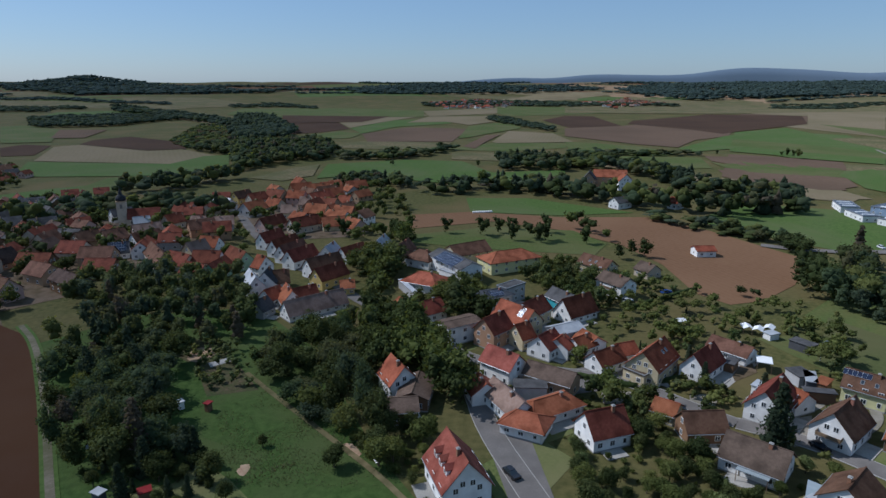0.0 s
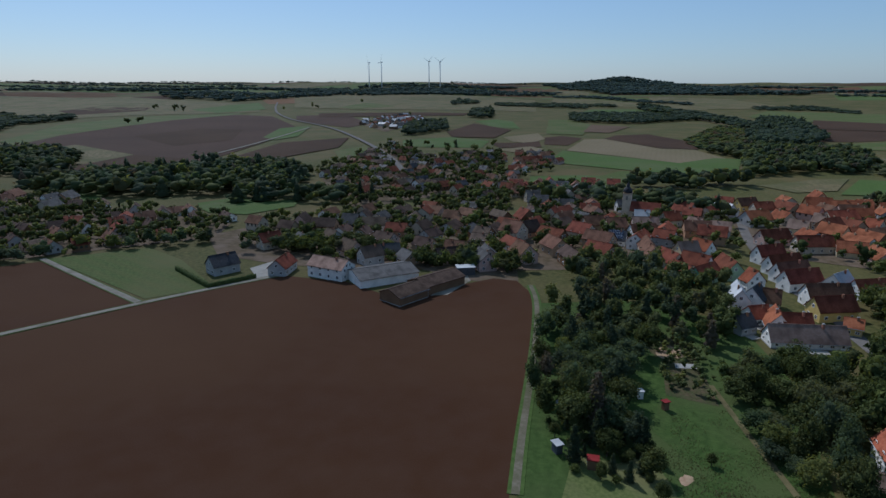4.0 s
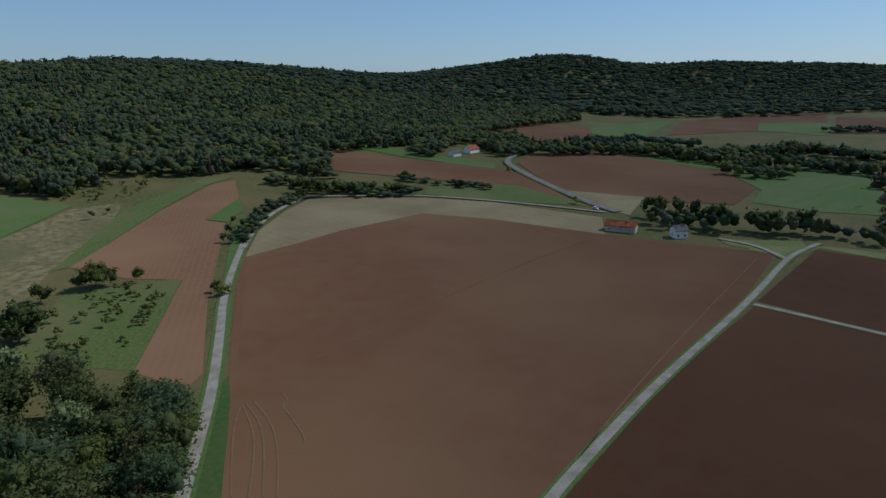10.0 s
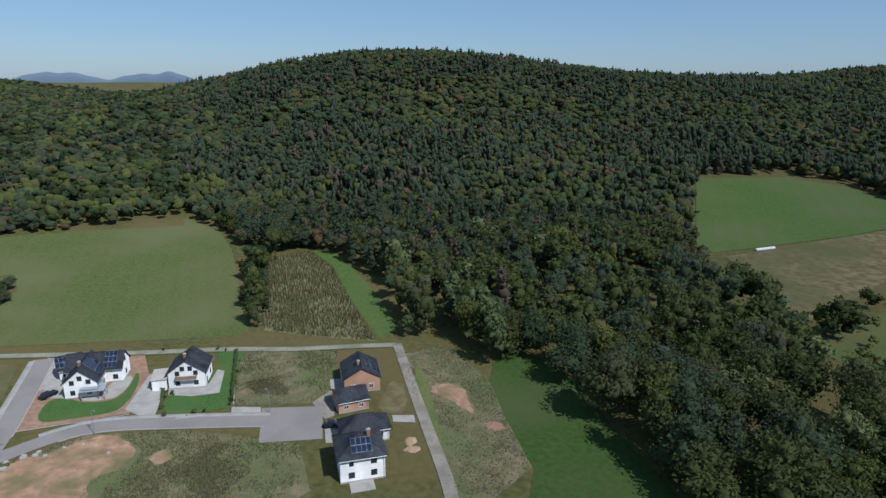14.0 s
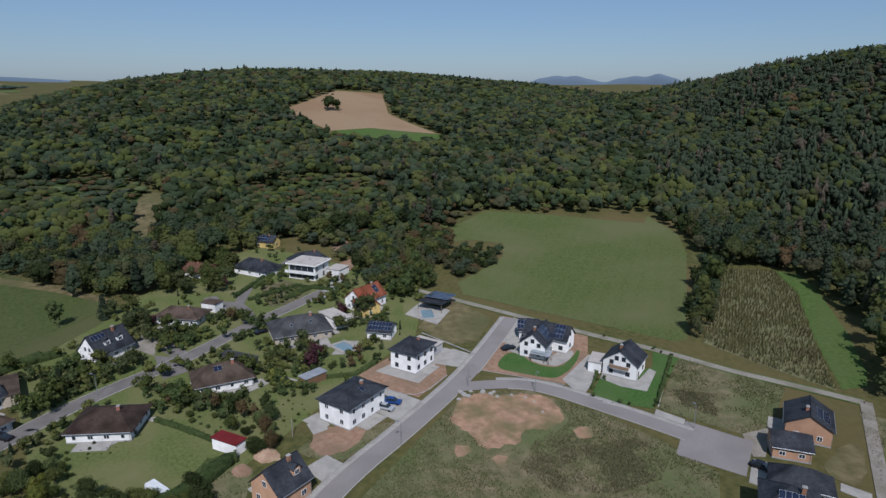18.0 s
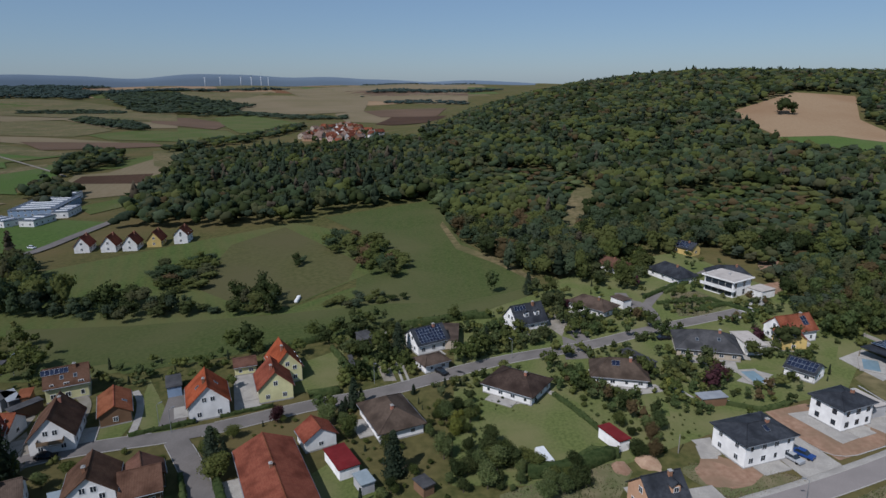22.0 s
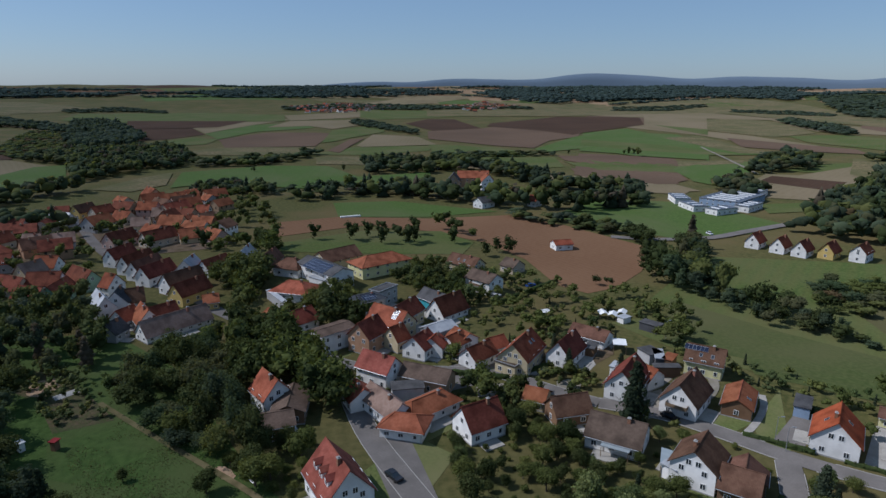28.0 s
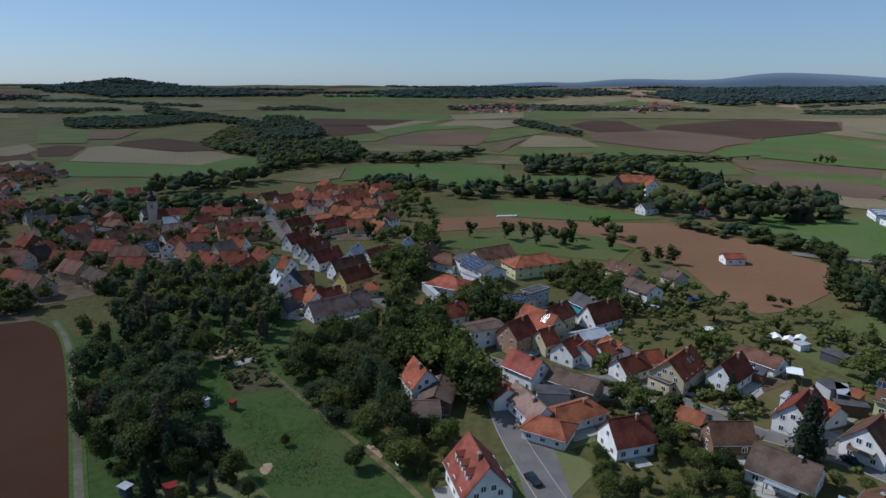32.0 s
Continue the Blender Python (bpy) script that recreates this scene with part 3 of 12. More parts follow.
class Build:
    """Collects boxes and other solids into one mesh with one or more materials."""

    def __init__(self):
        self.v, self.f, self.m = [], [], []

    def add(self, verts, faces, k=0):
        o = len(self.v)
        self.v += [tuple(p) for p in verts]
        self.f += [tuple(o + i for i in f) for f in faces]
        self.m += [k] * len(faces)
        return self

    def box(self, x1, x2, y1, y2, z1, z2, k=0):
        return self.add([(x1, y1, z1), (x2, y1, z1), (x2, y2, z1), (x1, y2, z1), (x1, y1, z2), (x2, y1, z2), (x2, y2, z2), (x1, y2, z2)],
                        [(3, 2, 1, 0), (4, 5, 6, 7), (0, 1, 5, 4), (1, 2, 6, 5), (2, 3, 7, 6), (3, 0, 4, 7)], k)

    def extrude_x(self, prof, x1, x2, k=0):
        """A profile of (y, z), counter-clockwise seen from +x, drawn out along x."""
        n = len(prof)
        vs = [(x1, y, z) for y, z in prof] + [(x2, y, z) for y, z in prof]
        fs = [(i, (i + 1) % n, n + (i + 1) % n, n + i) for i in range(n)]
        return self.add(vs, fs + [tuple(range(n))[::-1], tuple(range(n, 2 * n))], k)

    def lathe(self, prof, x, y, seg=10, k=0):
        """A round solid from a profile of (radius, z) from the bottom up."""
        vs, fs = [], []
        for r, z in prof:
            vs += [(x + r * math.cos(2 * math.pi * a / seg), y + r * math.sin(2 * math.pi * a / seg), z) for a in range(seg)]
        for i in range(len(prof) - 1):
            for a in range(seg):
                b = (a + 1) % seg
                fs.append((i * seg + a, i * seg + b, (i + 1) * seg + b, (i + 1) * seg + a))
        fs += [tuple(range(seg))[::-1], tuple(range((len(prof) - 1) * seg, len(prof) * seg))]
        return self.add(vs, fs, k)

    def tube(self, a, b, r1, r2, seg=6, k=0):
        a, b = Vector(a), Vector(b)
        w = (b - a).normalized()
        u = w.orthogonal().normalized()
        t = w.cross(u)
        vs = []
        for p, r in ((a, r1), (b, r2)):
            vs += [p + (u * math.cos(2 * math.pi * i / seg) + t * math.sin(2 * math.pi * i / seg)) * r for i in range(seg)]
        fs = [(i, (i + 1) % seg, seg + (i + 1) % seg, seg + i) for i in range(seg)]
        return self.add(vs, fs + [tuple(range(seg))[::-1], tuple(range(seg, 2 * seg))], k)

    def mesh(self, name, *materials, smooth=False):
        me = bpy.data.meshes.new(name)
        me.from_pydata(self.v, [], self.f)
        for m in materials:
            me.materials.append(MATS[m])
        if len(materials) > 1:
            me.polygons.foreach_set("material_index", self.m)
        if smooth:
            me.shade_smooth()
        me.update()
        return me


def place(x, y, rot=0, dz=0.0):
    return Matrix.Translation((x, y, gz(x, y) + dz)) @ Matrix.Rotation(radians(rot), 4, 'Z')


# ---- plants ----
t5 = (1 + 5 ** .5) / 2
ICO_V = np.array([(-1, t5, 0), (1, t5, 0), (-1, -t5, 0), (1, -t5, 0), (0, -1, t5), (0, 1, t5), (0, -1, -t5), (0, 1, -t5), (t5, 0, -1), (t5, 0, 1), (-t5, 0, -1), (-t5, 0, 1)]) / math.hypot(1, t5)
ICO_F = np.array([(0, 11, 5), (0, 5, 1), (0, 1, 7), (0, 7, 10), (0, 10, 11), (1, 5, 9), (5, 11, 4), (11, 10, 2), (10, 7, 6), (7, 1, 8),
                  (3, 9, 4), (3, 4, 2), (3, 2, 6), (3, 6, 8), (3, 8, 9), (4, 9, 5), (2, 4, 11), (6, 2, 10), (8, 6, 7), (9, 8, 1)])


def finer(v, f):
    v, cache, out = [tuple(p) for p in v], {}, []

    def mid(a, b):
        k = (min(a, b), max(a, b))
        if k not in cache:
            p = np.array(v[a]) + np.array(v[b])
            v.append(tuple(p / np.linalg.norm(p)))
            cache[k] = len(v) - 1
        return cache[k]
    for a, b, c in f.tolist():
        x, y, z = mid(a, b), mid(b, c), mid(c, a)
        out += [(a, x, z), (b, y, x), (c, z, y), (x, y, z)]
    return np.array(v), np.array(out)


ICO2_V, ICO2_F = finer(ICO_V, ICO_F)


def leaves(rng, centres, radii, n, size):
    """Loose leaf clumps: small triangles spread over the lumps of a crown."""
    k = rng.integers(0, len(centres), n)
    d = rng.normal(size=(n, 3))
    d[:, 2] = np.abs(d[:, 2]) * np.where(rng.random(n) < .75, 1, -1)
    d /= np.linalg.norm(d, axis=1)[:, None]
    p = centres[k] + d * radii[k] * rng.uniform(.62, 1.14, (n, 1))
    a = np.cross(d + rng.normal(size=(n, 3)) * .8, rng.normal(size=(n, 3)))
    a /= np.linalg.norm(a, axis=1)[:, None]
    b = np.cross(d + rng.normal(size=(n, 3)) * .7, a)
    b /= np.linalg.norm(b, axis=1)[:, None]
    s = size * rng.uniform(.6, 1.4, (n, 1))
    v = np.stack([p + a * s, p - a * s * .6 + b * s * .8, p - a * s * .6 - b * s * .8], 1)
    return v.reshape(-1, 3), np.arange(n * 3).reshape(-1, 3)


def crown(rng, width, low, top, lumps, fine, n_leaf, leaf, peak=0.0, core=.84, small=1.0):
    """A lumpy crown: lumps round an egg, and leaf clumps over them. Returns vertices and triangles."""
    cz, rv, rh = (low + top) / 2, (top - low) / 2, width / 2
    cs, rs = [], []
    for i in range(lumps):
        d = rng.normal(size=3)
        d /= np.linalg.norm(d)
        d *= rng.uniform(.35, .72) + (1 - small) * .35
        if i == 0:
            d *= 0
        taper = 1 - peak * max(0, d[2])
        cs.append((d[0] * rh * taper, d[1] * rh * taper, cz + d[2] * rv))
        q = rng.uniform(.34, .52) * small if i else .66
        rs.append((q * rh * taper, q * rh * taper, q * rv * .9))
    cs, rs = np.array(cs), np.array(rs)
    V, Fc, o = [], [], 0
    bv, bf = (ICO2_V, ICO2_F) if fine else (ICO_V, ICO_F)
    for c, r in zip(cs, rs):
        V.append(c + bv * r * core * rng.uniform(.66, 1.2, (len(bv), 1)))
        Fc.append(bf + o)
        o += len(bv)
    if n_leaf:
        lv, lf = leaves(rng, cs, rs, n_leaf, leaf)
        V.append(lv)
        Fc.append(lf + o)
    return np.concatenate(V), np.concatenate(Fc)


def conifer_crown(rng, width, low, top, tiers, seg, n_leaf, leaf):
    V, Fc, o = [], [], 0
    cs, rs = [], []
    for i in range(tiers):
        f = i / tiers
        z0, r = low + (top - low) * f, width / 2 * (1 - f) ** .85 + .15
        z1 = min(top, z0 + (top - low) / tiers * 1.9)
        an = np.arange(seg) * 2 * np.pi / seg + rng.uniform(0, 6)
        rr = r * rng.uniform(.45, .9, seg)
        V.append(np.concatenate([np.stack([rr * np.cos(an), rr * np.sin(an), z0 + rng.uniform(-.3, .3, seg)], 1), [[0, 0, z1], [0, 0, z0 + .3]]]))
        k = np.arange(seg)
        Fc.append(np.concatenate([np.stack([k, (k + 1) % seg, np.full(seg, seg)], 1), np.stack([(k + 1) % seg, k, np.full(seg, seg + 1)], 1)]) + o)
        o += seg + 2
        cs.append((0, 0, z0 + (z1 - z0) * .3))
        rs.append((r * .88, r * .88, (z1 - z0) * .4))
    if n_leaf:
        lv, lf = leaves(rng, np.array(cs), np.array(rs), n_leaf, leaf)
        V.append(lv)
        Fc.append(lf + o)
    return np.concatenate(V), np.concatenate(Fc)


def trunk_mesh(rng, low, top, r):
    b = Build()
    lean = rng.normal(size=2) * .03 * top
    b.tube((0, 0, -.4), (lean[0] * .4, lean[1] * .4, low * 1.05), r * 1.25, r * .85, 7)
    b.tube((lean[0] * .4, lean[1] * .4, low), (lean[0], lean[1], low + (top - low) * .62), r * .85, r * .3, 6)
    for k in range(4):
        a = k * 1.6 + rng.uniform(0, 1)
        z = low + (top - low) * rng.uniform(.0, .3)
        ln = (top - low) * .32
        b.tube((lean[0] * .5, lean[1] * .5, z), (ln * math.cos(a), ln * math.sin(a), z + ln * .8), r * .42, r * .12, 5)
    return b.mesh("trunk", "bark")


# kind: width, bottom and top of the crown, trunk radius, leaf, wording, peak
TREES = {
    "broad": (9.0, 1.8, 10.0, .28, "leaf_mid", "broad-crowned leafy green tree", .1),
    "dark": (8.2, 1.2, 10.0, .28, "leaf_dark", "dense dark-green leafy tree", .15),
    "light": (7.6, 1.6, 10.0, .22, "leaf_light", "light-green leafy tree with a loose crown", .2),
    "tall": (5.2, 1.4, 10.0, .22, "leaf_mid", "tall slender leafy green tree", .45),
    "willow": (8.4, 0.8, 10.0, .30, "leaf_silver", "silvery pale-green tree with a billowing crown", .2),
    "fruit": (9.5, 2.6, 10.0, .30, "leaf_mid", "small round fruit tree in grass", .1),
    "bush": (12.0, -.8, 10.0, .20, "leaf_mid", "rounded leafy green garden shrub", .0),
    "bush_light": (12.0, -.8, 10.0, .20, "leaf_light", "light-green leafy garden shrub", .0),
    "bush_dark": (11.0, -.8, 10.0, .20, "leaf_dark", "dark-green clipped evergreen shrub", .0),
    "purple": (8.5, 1.0, 10.0, .25, "leaf_purple", "purple-leaved ornamental garden tree", .1),
    "yellow": (9.5, .2, 10.0, .22, "leaf_yellow", "yellow-green ornamental garden shrub", .1),
    "brown": (7.5, 1.2, 10.0, .25, "leaf_brown", "tree with withered reddish-brown leaves", .1),
    "spruce": (6.0, .4, 10.0, .20, "needle", "dark-green pointed spruce in a garden", 0),
    "thuja": (2.6, .0, 10.0, .16, "needle", "narrow dark-green columnar garden conifer", 0),
}
TREE_POOL = {}
TREE_LIST = []
tree_rng = np.random.default_rng(11)


def tree_kind_name(kind):
    return "shrub" if kind.startswith("bush") else ("conifer" if kind in ("spruce", "thuja") else "tree")


def tree(x, y, h, kind="broad", wide=1.0, group="trees of the valley"):
    """Notes down a tree; plant_all() raises them once every house stands."""
    TREE_LIST.append((math.hypot(x, y), x, y, h, kind, wide, group))


def tree_geometry(kind, near, var, mid=False):
    w, low, top, r, leaf, text, peak = TREES[kind]
    rng = np.random.default_rng(sum(map(ord, kind)) * 10 + var + near * 5)
    if kind in ("spruce", "thuja"):
        return rng, conifer_crown(rng, w, low, top, 10 if near else 6, 10 if near else 8, 1000 if near else 100, .30 if near else .55)
    if mid:
        return rng, crown(rng, w, low, top, 7, False, 240, .48, peak, .66, 1.1)
    return rng, crown(rng, w, low, top, 16 if near else 5, False, (1300 if kind.startswith("bush") else 2900) if near else 60, (.38 if kind.startswith("bush") else .26) if near else .7, peak, .58 if near else .74, 1.2 if near else 1.0)


def plant_all(count=240):
    """The trees nearest the middle of the valley stand singly; those past that are joined by kind."""
    rest, used = {}, {}
    for d, x, y, h, kind, wide, group in sorted(TREE_LIST):
        name = tree_kind_name(kind)
        used[name] = used.get(name, 0) + 1
        s, turn, var = h / 10, tree_rng.uniform(0, 6.28), int(tree_rng.integers(0, 4))
        if used[name] > count:
            rest.setdefault(kind, []).append((x, y, s, wide, turn, var % 3 + (3 if d < 300 and h > 5.5 else 0)))
            continue
        w, low, top, r, leaf, text, peak = TREES[kind]
        m = Matrix.Translation((x, y, gz(x, y))) @ Matrix.Rotation(turn, 4, 'Z') @ Matrix.Diagonal((s * wide, s * wide, s, 1))
        key = (kind, var)
        if key in TREE_POOL:
            copy_thing(TREE_POOL[key], m)
            continue
        rng, (v, f) = tree_geometry(kind, True, var)
        root = new(name)
        tagged(root, text, name, group)
        part("trunk", trunk_mesh(rng, max(low, .3), top, r), root)
        cm = big_mesh("crown", v, f, leaf)
        cm.shade_smooth()
        part("crown", cm, root)
        root.matrix_basis = m
        TREE_POOL[key] = root
    for kind, spots in rest.items():
        V, T, o = [], [], 0
        geo = [tree_geometry(kind, False, k % 3, k > 2)[1] for k in range(6)]
        zs = ground_z(np.array([p[0] for p in spots]), np.array([p[1] for p in spots]))
        for (x, y, s, wide, turn, var), z in zip(spots, zs):
            v, t = geo[var]
            c, sn = math.cos(turn) * s * wide, math.sin(turn) * s * wide
            V.append(np.stack([v[:, 0] * c - v[:, 1] * sn + x, v[:, 0] * sn + v[:, 1] * c + y, v[:, 2] * s + z], 1))
            T.append(t + o)
            o += len(v)
        name = tree_kind_name(kind) + "s"
        tagged(new(name, big_mesh(name, np.concatenate(V), np.concatenate(T), TREES[kind][4])), "many " + TREES[kind][5] + " crowns among far houses", "trees", kind="stuff")


WOOD_LOD = {}


def wood_template(lod, conifer, var):
    key = (lod, conifer, var)
    if key not in WOOD_LOD:
        rng = np.random.default_rng(100 + lod * 10 + conifer * 50 + var)
        if conifer and var % 2:              # a pine with a rounded top
            WOOD_LOD[key] = crown(rng, 5.4, 2.6, 11.6, (10, 7, 3, 1)[lod], False, (800, 130, 10, 3)[lod], (.26, .42, .8, 1.3)[lod], .5, .66, (1.15, 1.1, 1.0, 1.0)[lod])
        elif conifer:
            WOOD_LOD[key] = conifer_crown(rng, 5.6, 2.2 if lod < 2 else 1.0, 12, (9, 6, 3, 2)[lod], (11, 7, 6, 5)[lod], (420, 80, 7, 2)[lod], (.30, .42, .8, 1.3)[lod])
        else:
            WOOD_LOD[key] = crown(rng, rng.uniform(6.6, 9.0), .6, 10.5, (13, 7, 3, 1)[lod], False, (1400, 220, 10, 3)[lod], (.26, .43, .85, 1.5)[lod], .15, (.58, .78, .95, .98)[lod], (1.2, 1.12, 1.0, 1.0)[lod])
    return WOOD_LOD[key]


WOOD_MATS = ["wood_mix", "leaf_dark", "wood_light", "needle", "leaf_brown", "leaf_silver", "wood_warm", "wood_cool", "needle_rust"]
WOOD_DISTANT_HAZE = ["wood_distant_haze"] * 9
WOOD_FAR = ["wood_far_haze", "wood_far_haze", "wood_mix", "needle", "wood_mix", "wood_mix", "wood_far_haze", "wood_far_haze", "needle"]


def stand(x, y, seed, size):
    """A smooth value from -1 to 1 that sorts a wood into stands of one kind."""
    a = np.sin(x / size + 1.7 * seed) * np.cos(y / (size * .8) - seed) + .6 * np.sin((x + y) / (size * .55) + seed * .6) * np.sin((x - 1.3 * y) / (size * .7) + 2)
    return np.clip(a, -1, 1)


ROAD_CACHE = [0, None]


def near_road(x, y, margin):
    if ROAD_CACHE[0] != len(ROADS):
        ROAD_CACHE[1] = np.concatenate([np.c_[ln, np.full(len(ln), w)] for ln, w in ROADS])
        ROAD_CACHE[0] = len(ROADS)
    R = ROAD_CACHE[1]
    bad = np.zeros(len(x), bool)
    for k in range(0, len(x), 400):
        s = slice(k, k + 400)
        bad[s] = ((x[s, None] - R[None, :, 0]) ** 2 + (y[s, None] - R[None, :, 1]) ** 2 < (R[None, :, 2] + margin) ** 2).any(1)
    return bad


def wood(name, poly, spacing, h1, h2, conifer=0.2, mixm=(.5, .25, .1, .15, 0, 0), clear=(), seed=1, label="dense mixed woodland", keep_off=None):
    """A wood: trees on a loose grid inside an outline, joined as one mass of crowns."""
    rng = np.random.default_rng(seed)
    xs = np.arange(min(p[0] for p in poly), max(p[0] for p in poly), spacing)
    ys = np.arange(min(p[1] for p in poly), max(p[1] for p in poly), spacing * .9)
    XX, YY = np.meshgrid(xs, ys)
    loose = .48 if spacing < 13 else .95
    X = (XX + rng.uniform(-loose, loose, XX.shape) * spacing).ravel()
    Y = (YY + rng.uniform(-loose, loose, XX.shape) * spacing).ravel()
    ok = inside(X, Y, list(poly))
    for c in clear:
        ok &= ~inside(X, Y, list(c))
    X, Y = X[ok], Y[ok]
    if keep_off is not None:
        ok = ~near_road(X, Y, keep_off)
        X, Y = X[ok], Y[ok]
    D = np.hypot(X, Y)
    thin = np.where(D < 560, 1.0, np.where(D < 1150, .62, .42)) if name == "forest" else np.where(D < 1500, 1.0, .5)
    ok = rng.random(len(X)) < thin
    X, Y, D, thin = X[ok], Y[ok], D[ok], thin[ok]
    Z = ground_z(X, Y)
    n1, n2, n3 = stand(X, Y, seed, 26), stand(X, Y, seed + 3, 70), stand(X, Y, seed + 7, 33)
    V, T, M, o = [], [], [], 0
    for x, y, z, d, q1, q2, q3, th in zip(X, Y, Z, D, n1, n2, n3, thin):
        lod = min(3, (0 if d < 180 else (1 if d < 340 else (2 if d < 800 else 3))) + (name == "scrub" and d < 850))
        con = rng.random() < conifer + .45 * q2 * min(1, conifer * 3)
        v, t = wood_template(lod, con, int(rng.integers(0, 6)))
        s = rng.uniform(h1, h2) / 11 * (1 + .1 * q1)
        wide = spacing / th ** .5 * (rng.uniform(.8, 1.1) / 5.0 if con else rng.uniform(.95, 1.5) / 7.6)
        wide *= 1.35 if d > 400 else (1.15 if d > 250 else 1.0)
        a = rng.uniform(0, 6.28)
        c, sn = math.cos(a) * wide, math.sin(a) * wide
        V.append(np.stack([v[:, 0] * c - v[:, 1] * sn + x, v[:, 0] * sn + v[:, 1] * c + y, v[:, 2] * s + z], 1))
        T.append(t + o)
        o += len(v)
        if con:
            k = 8 if rng.random() < .08 + .5 * max(0, q3 - .45) else 3
        else:
            p = np.array(mixm) * np.exp([0, -1.1 * q1, 1.5 * q1, 0, 1.5 * q3, q1])
            k = int(rng.choice(6, p=p / p.sum()))
            if k == 0:
                k = (0, 6, 7)[int(rng.integers(0, 3))]
        M.append(np.full(len(t), k))
    if not V:
        return None
    me = big_mesh(name, np.concatenate(V), np.concatenate(T), WOOD_MATS[0])
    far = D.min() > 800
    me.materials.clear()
    # beyond 2100 m every crown takes the haze-tinted blue-green
    for w in (WOOD_DISTANT_HAZE if D.min() > 2100 else WOOD_FAR if far else WOOD_MATS):
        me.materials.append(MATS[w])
    me.polygons.foreach_set("material_index", np.concatenate(M).astype(np.int32))
    ob = new(name, me)
    return tagged(ob, label, "woodland", kind="stuff")


def hedge(line, width, height, label="clipped green garden hedge", material="hedge_leaf"):
    line = resample(line, 1.6)
    rng = np.random.default_rng(int(abs(line[0][0] * 13 + line[0][1] * 7)))
    w = width / 2
    rows = strip(line, [(-w, -.1), (-w * 1.05, height * .5), (-w * .75, height), (0, height * 1.06), (w * .75, height), (w * 1.05, height * .5), (w, -.1)], 0)
    rows = rows + rng.normal(size=rows.shape) * .12
    n, k = rows.shape[:2]
    tri = []
    for a in range(n - 1):
        for b in range(k - 1):
            p = a * k + b
            tri += [(p, p + k + 1, p + k), (p, p + 1, p + k + 1)]
    tri += [(0, b + 1, b) for b in range(1, k - 1)] + [((n - 1) * k, (n - 1) * k + b, (n - 1) * k + b + 1) for b in range(1, k - 1)]
    V = rows.reshape(-1, 3)
    m = n * 16
    pick = V[rng.integers(0, len(V), m)]
    lv, lf = leaves(rng, pick, np.full((m, 3), .22), m, .2)
    ob = new("hedge", big_mesh("hedge", np.concatenate([V, lv]), np.concatenate([np.array(tri)[:, ::-1], lf + len(V)]), material))
    return tagged(ob, label, "hedge")


def scatter(poly, n, kinds, h1, h2, seed, gap=1.4, group="garden trees and shrubs", off_lawn=False):
    """Trees and shrubs strewn over gardens, clear of houses and roads."""
    rng = np.random.default_rng(seed)
    x1, x2 = min(p[0] for p in poly), max(p[0] for p in poly)
    y1, y2 = min(p[1] for p in poly), max(p[1] for p in poly)
    X, Y = rng.uniform(x1, x2, n * 20), rng.uniform(y1, y2, n * 20)
    ok = inside(X, Y, list(poly))
    X, Y = X[ok], Y[ok]
    ok = ~near_road(X, Y, 2.0)
    for c in OPEN if off_lawn else ():
        ok &= ~inside(X, Y, c)
    X, Y = X[ok], Y[ok]
    Q = np.array(PLOTS) if PLOTS else np.zeros((1, 3)) - 1e6
    G = np.zeros((0, 3))
    for x, y in zip(X, Y):
        if len(G) >= n:
            break
        kind = kinds[int(rng.integers(0, len(kinds)))]
        h = rng.uniform(h1, h2) * (.62 if kind.startswith("bush") else 1)
        rad = h * .42
        if ((x - Q[:, 0]) ** 2 + (y - Q[:, 1]) ** 2 < (Q[:, 2] + rad * .8) ** 2).any():
            continue
        if len(G) and ((x - G[:, 0]) ** 2 + (y - G[:, 1]) ** 2 < (gap + G[:, 2] * .6) ** 2).any():
            continue
        G = np.concatenate([G, [[x, y, rad]]])
        tree(x, y, h, kind, rng.uniform(.85, 1.15), group)


# ---- houses ----
PLOTS = []
WIN = {}


def window_meshes(w, h, frame_mat="white_frame"):
    """A frame of one piece with a middle bar, the pane behind it, and both in one for far houses."""
    key = (w, h, frame_mat)
    if key not in WIN:
        t, m = .09, .04
        xs = [-w / 2, -w / 2 + t, -m, m, w / 2 - t, w / 2] if w > .9 else [-w / 2, -w / 2 + t, w / 2 - t, w / 2]
        zs = [0, t, h - t, h]
        nx = len(xs)
        v = [(x, .06, z) for z in zs for x in xs] + [(x, -.02, z) for z in (0, h) for x in (-w / 2, w / 2)]
        full = [(r * nx + c, r * nx + c + 1, (r + 1) * nx + c + 1, (r + 1) * nx + c)[::-1] for r in range(3) for c in range(nx - 1)]
        hole = [k for k in range(len(full)) if k // (nx - 1) == 1 and (k % (nx - 1)) % 2 == 1]
        o = 4 * nx
        sides = [(0, nx - 1, o + 1, o), (3 * nx, o + 2, o + 3, 4 * nx - 1), (0, o, o + 2, 3 * nx), (nx - 1, 4 * nx - 1, o + 3, o + 1)]
        ring = Build().add(v, [f for k, f in enumerate(full) if k not in hole] + sides)
        one = Build().add(v, [f for k, f in enumerate(full) if k not in hole] + sides)
        one.f += [full[k] for k in hole]
        one.m += [1] * len(hole)
        WIN[key] = (ring.mesh("window", frame_mat), Build().box(-w / 2 + t * .5, w / 2 - t * .5, -.02, .02, t * .5, h - t * .5).mesh("pane", "glass"), one.mesh("window", frame_mat, "glass"))
    return WIN[key]


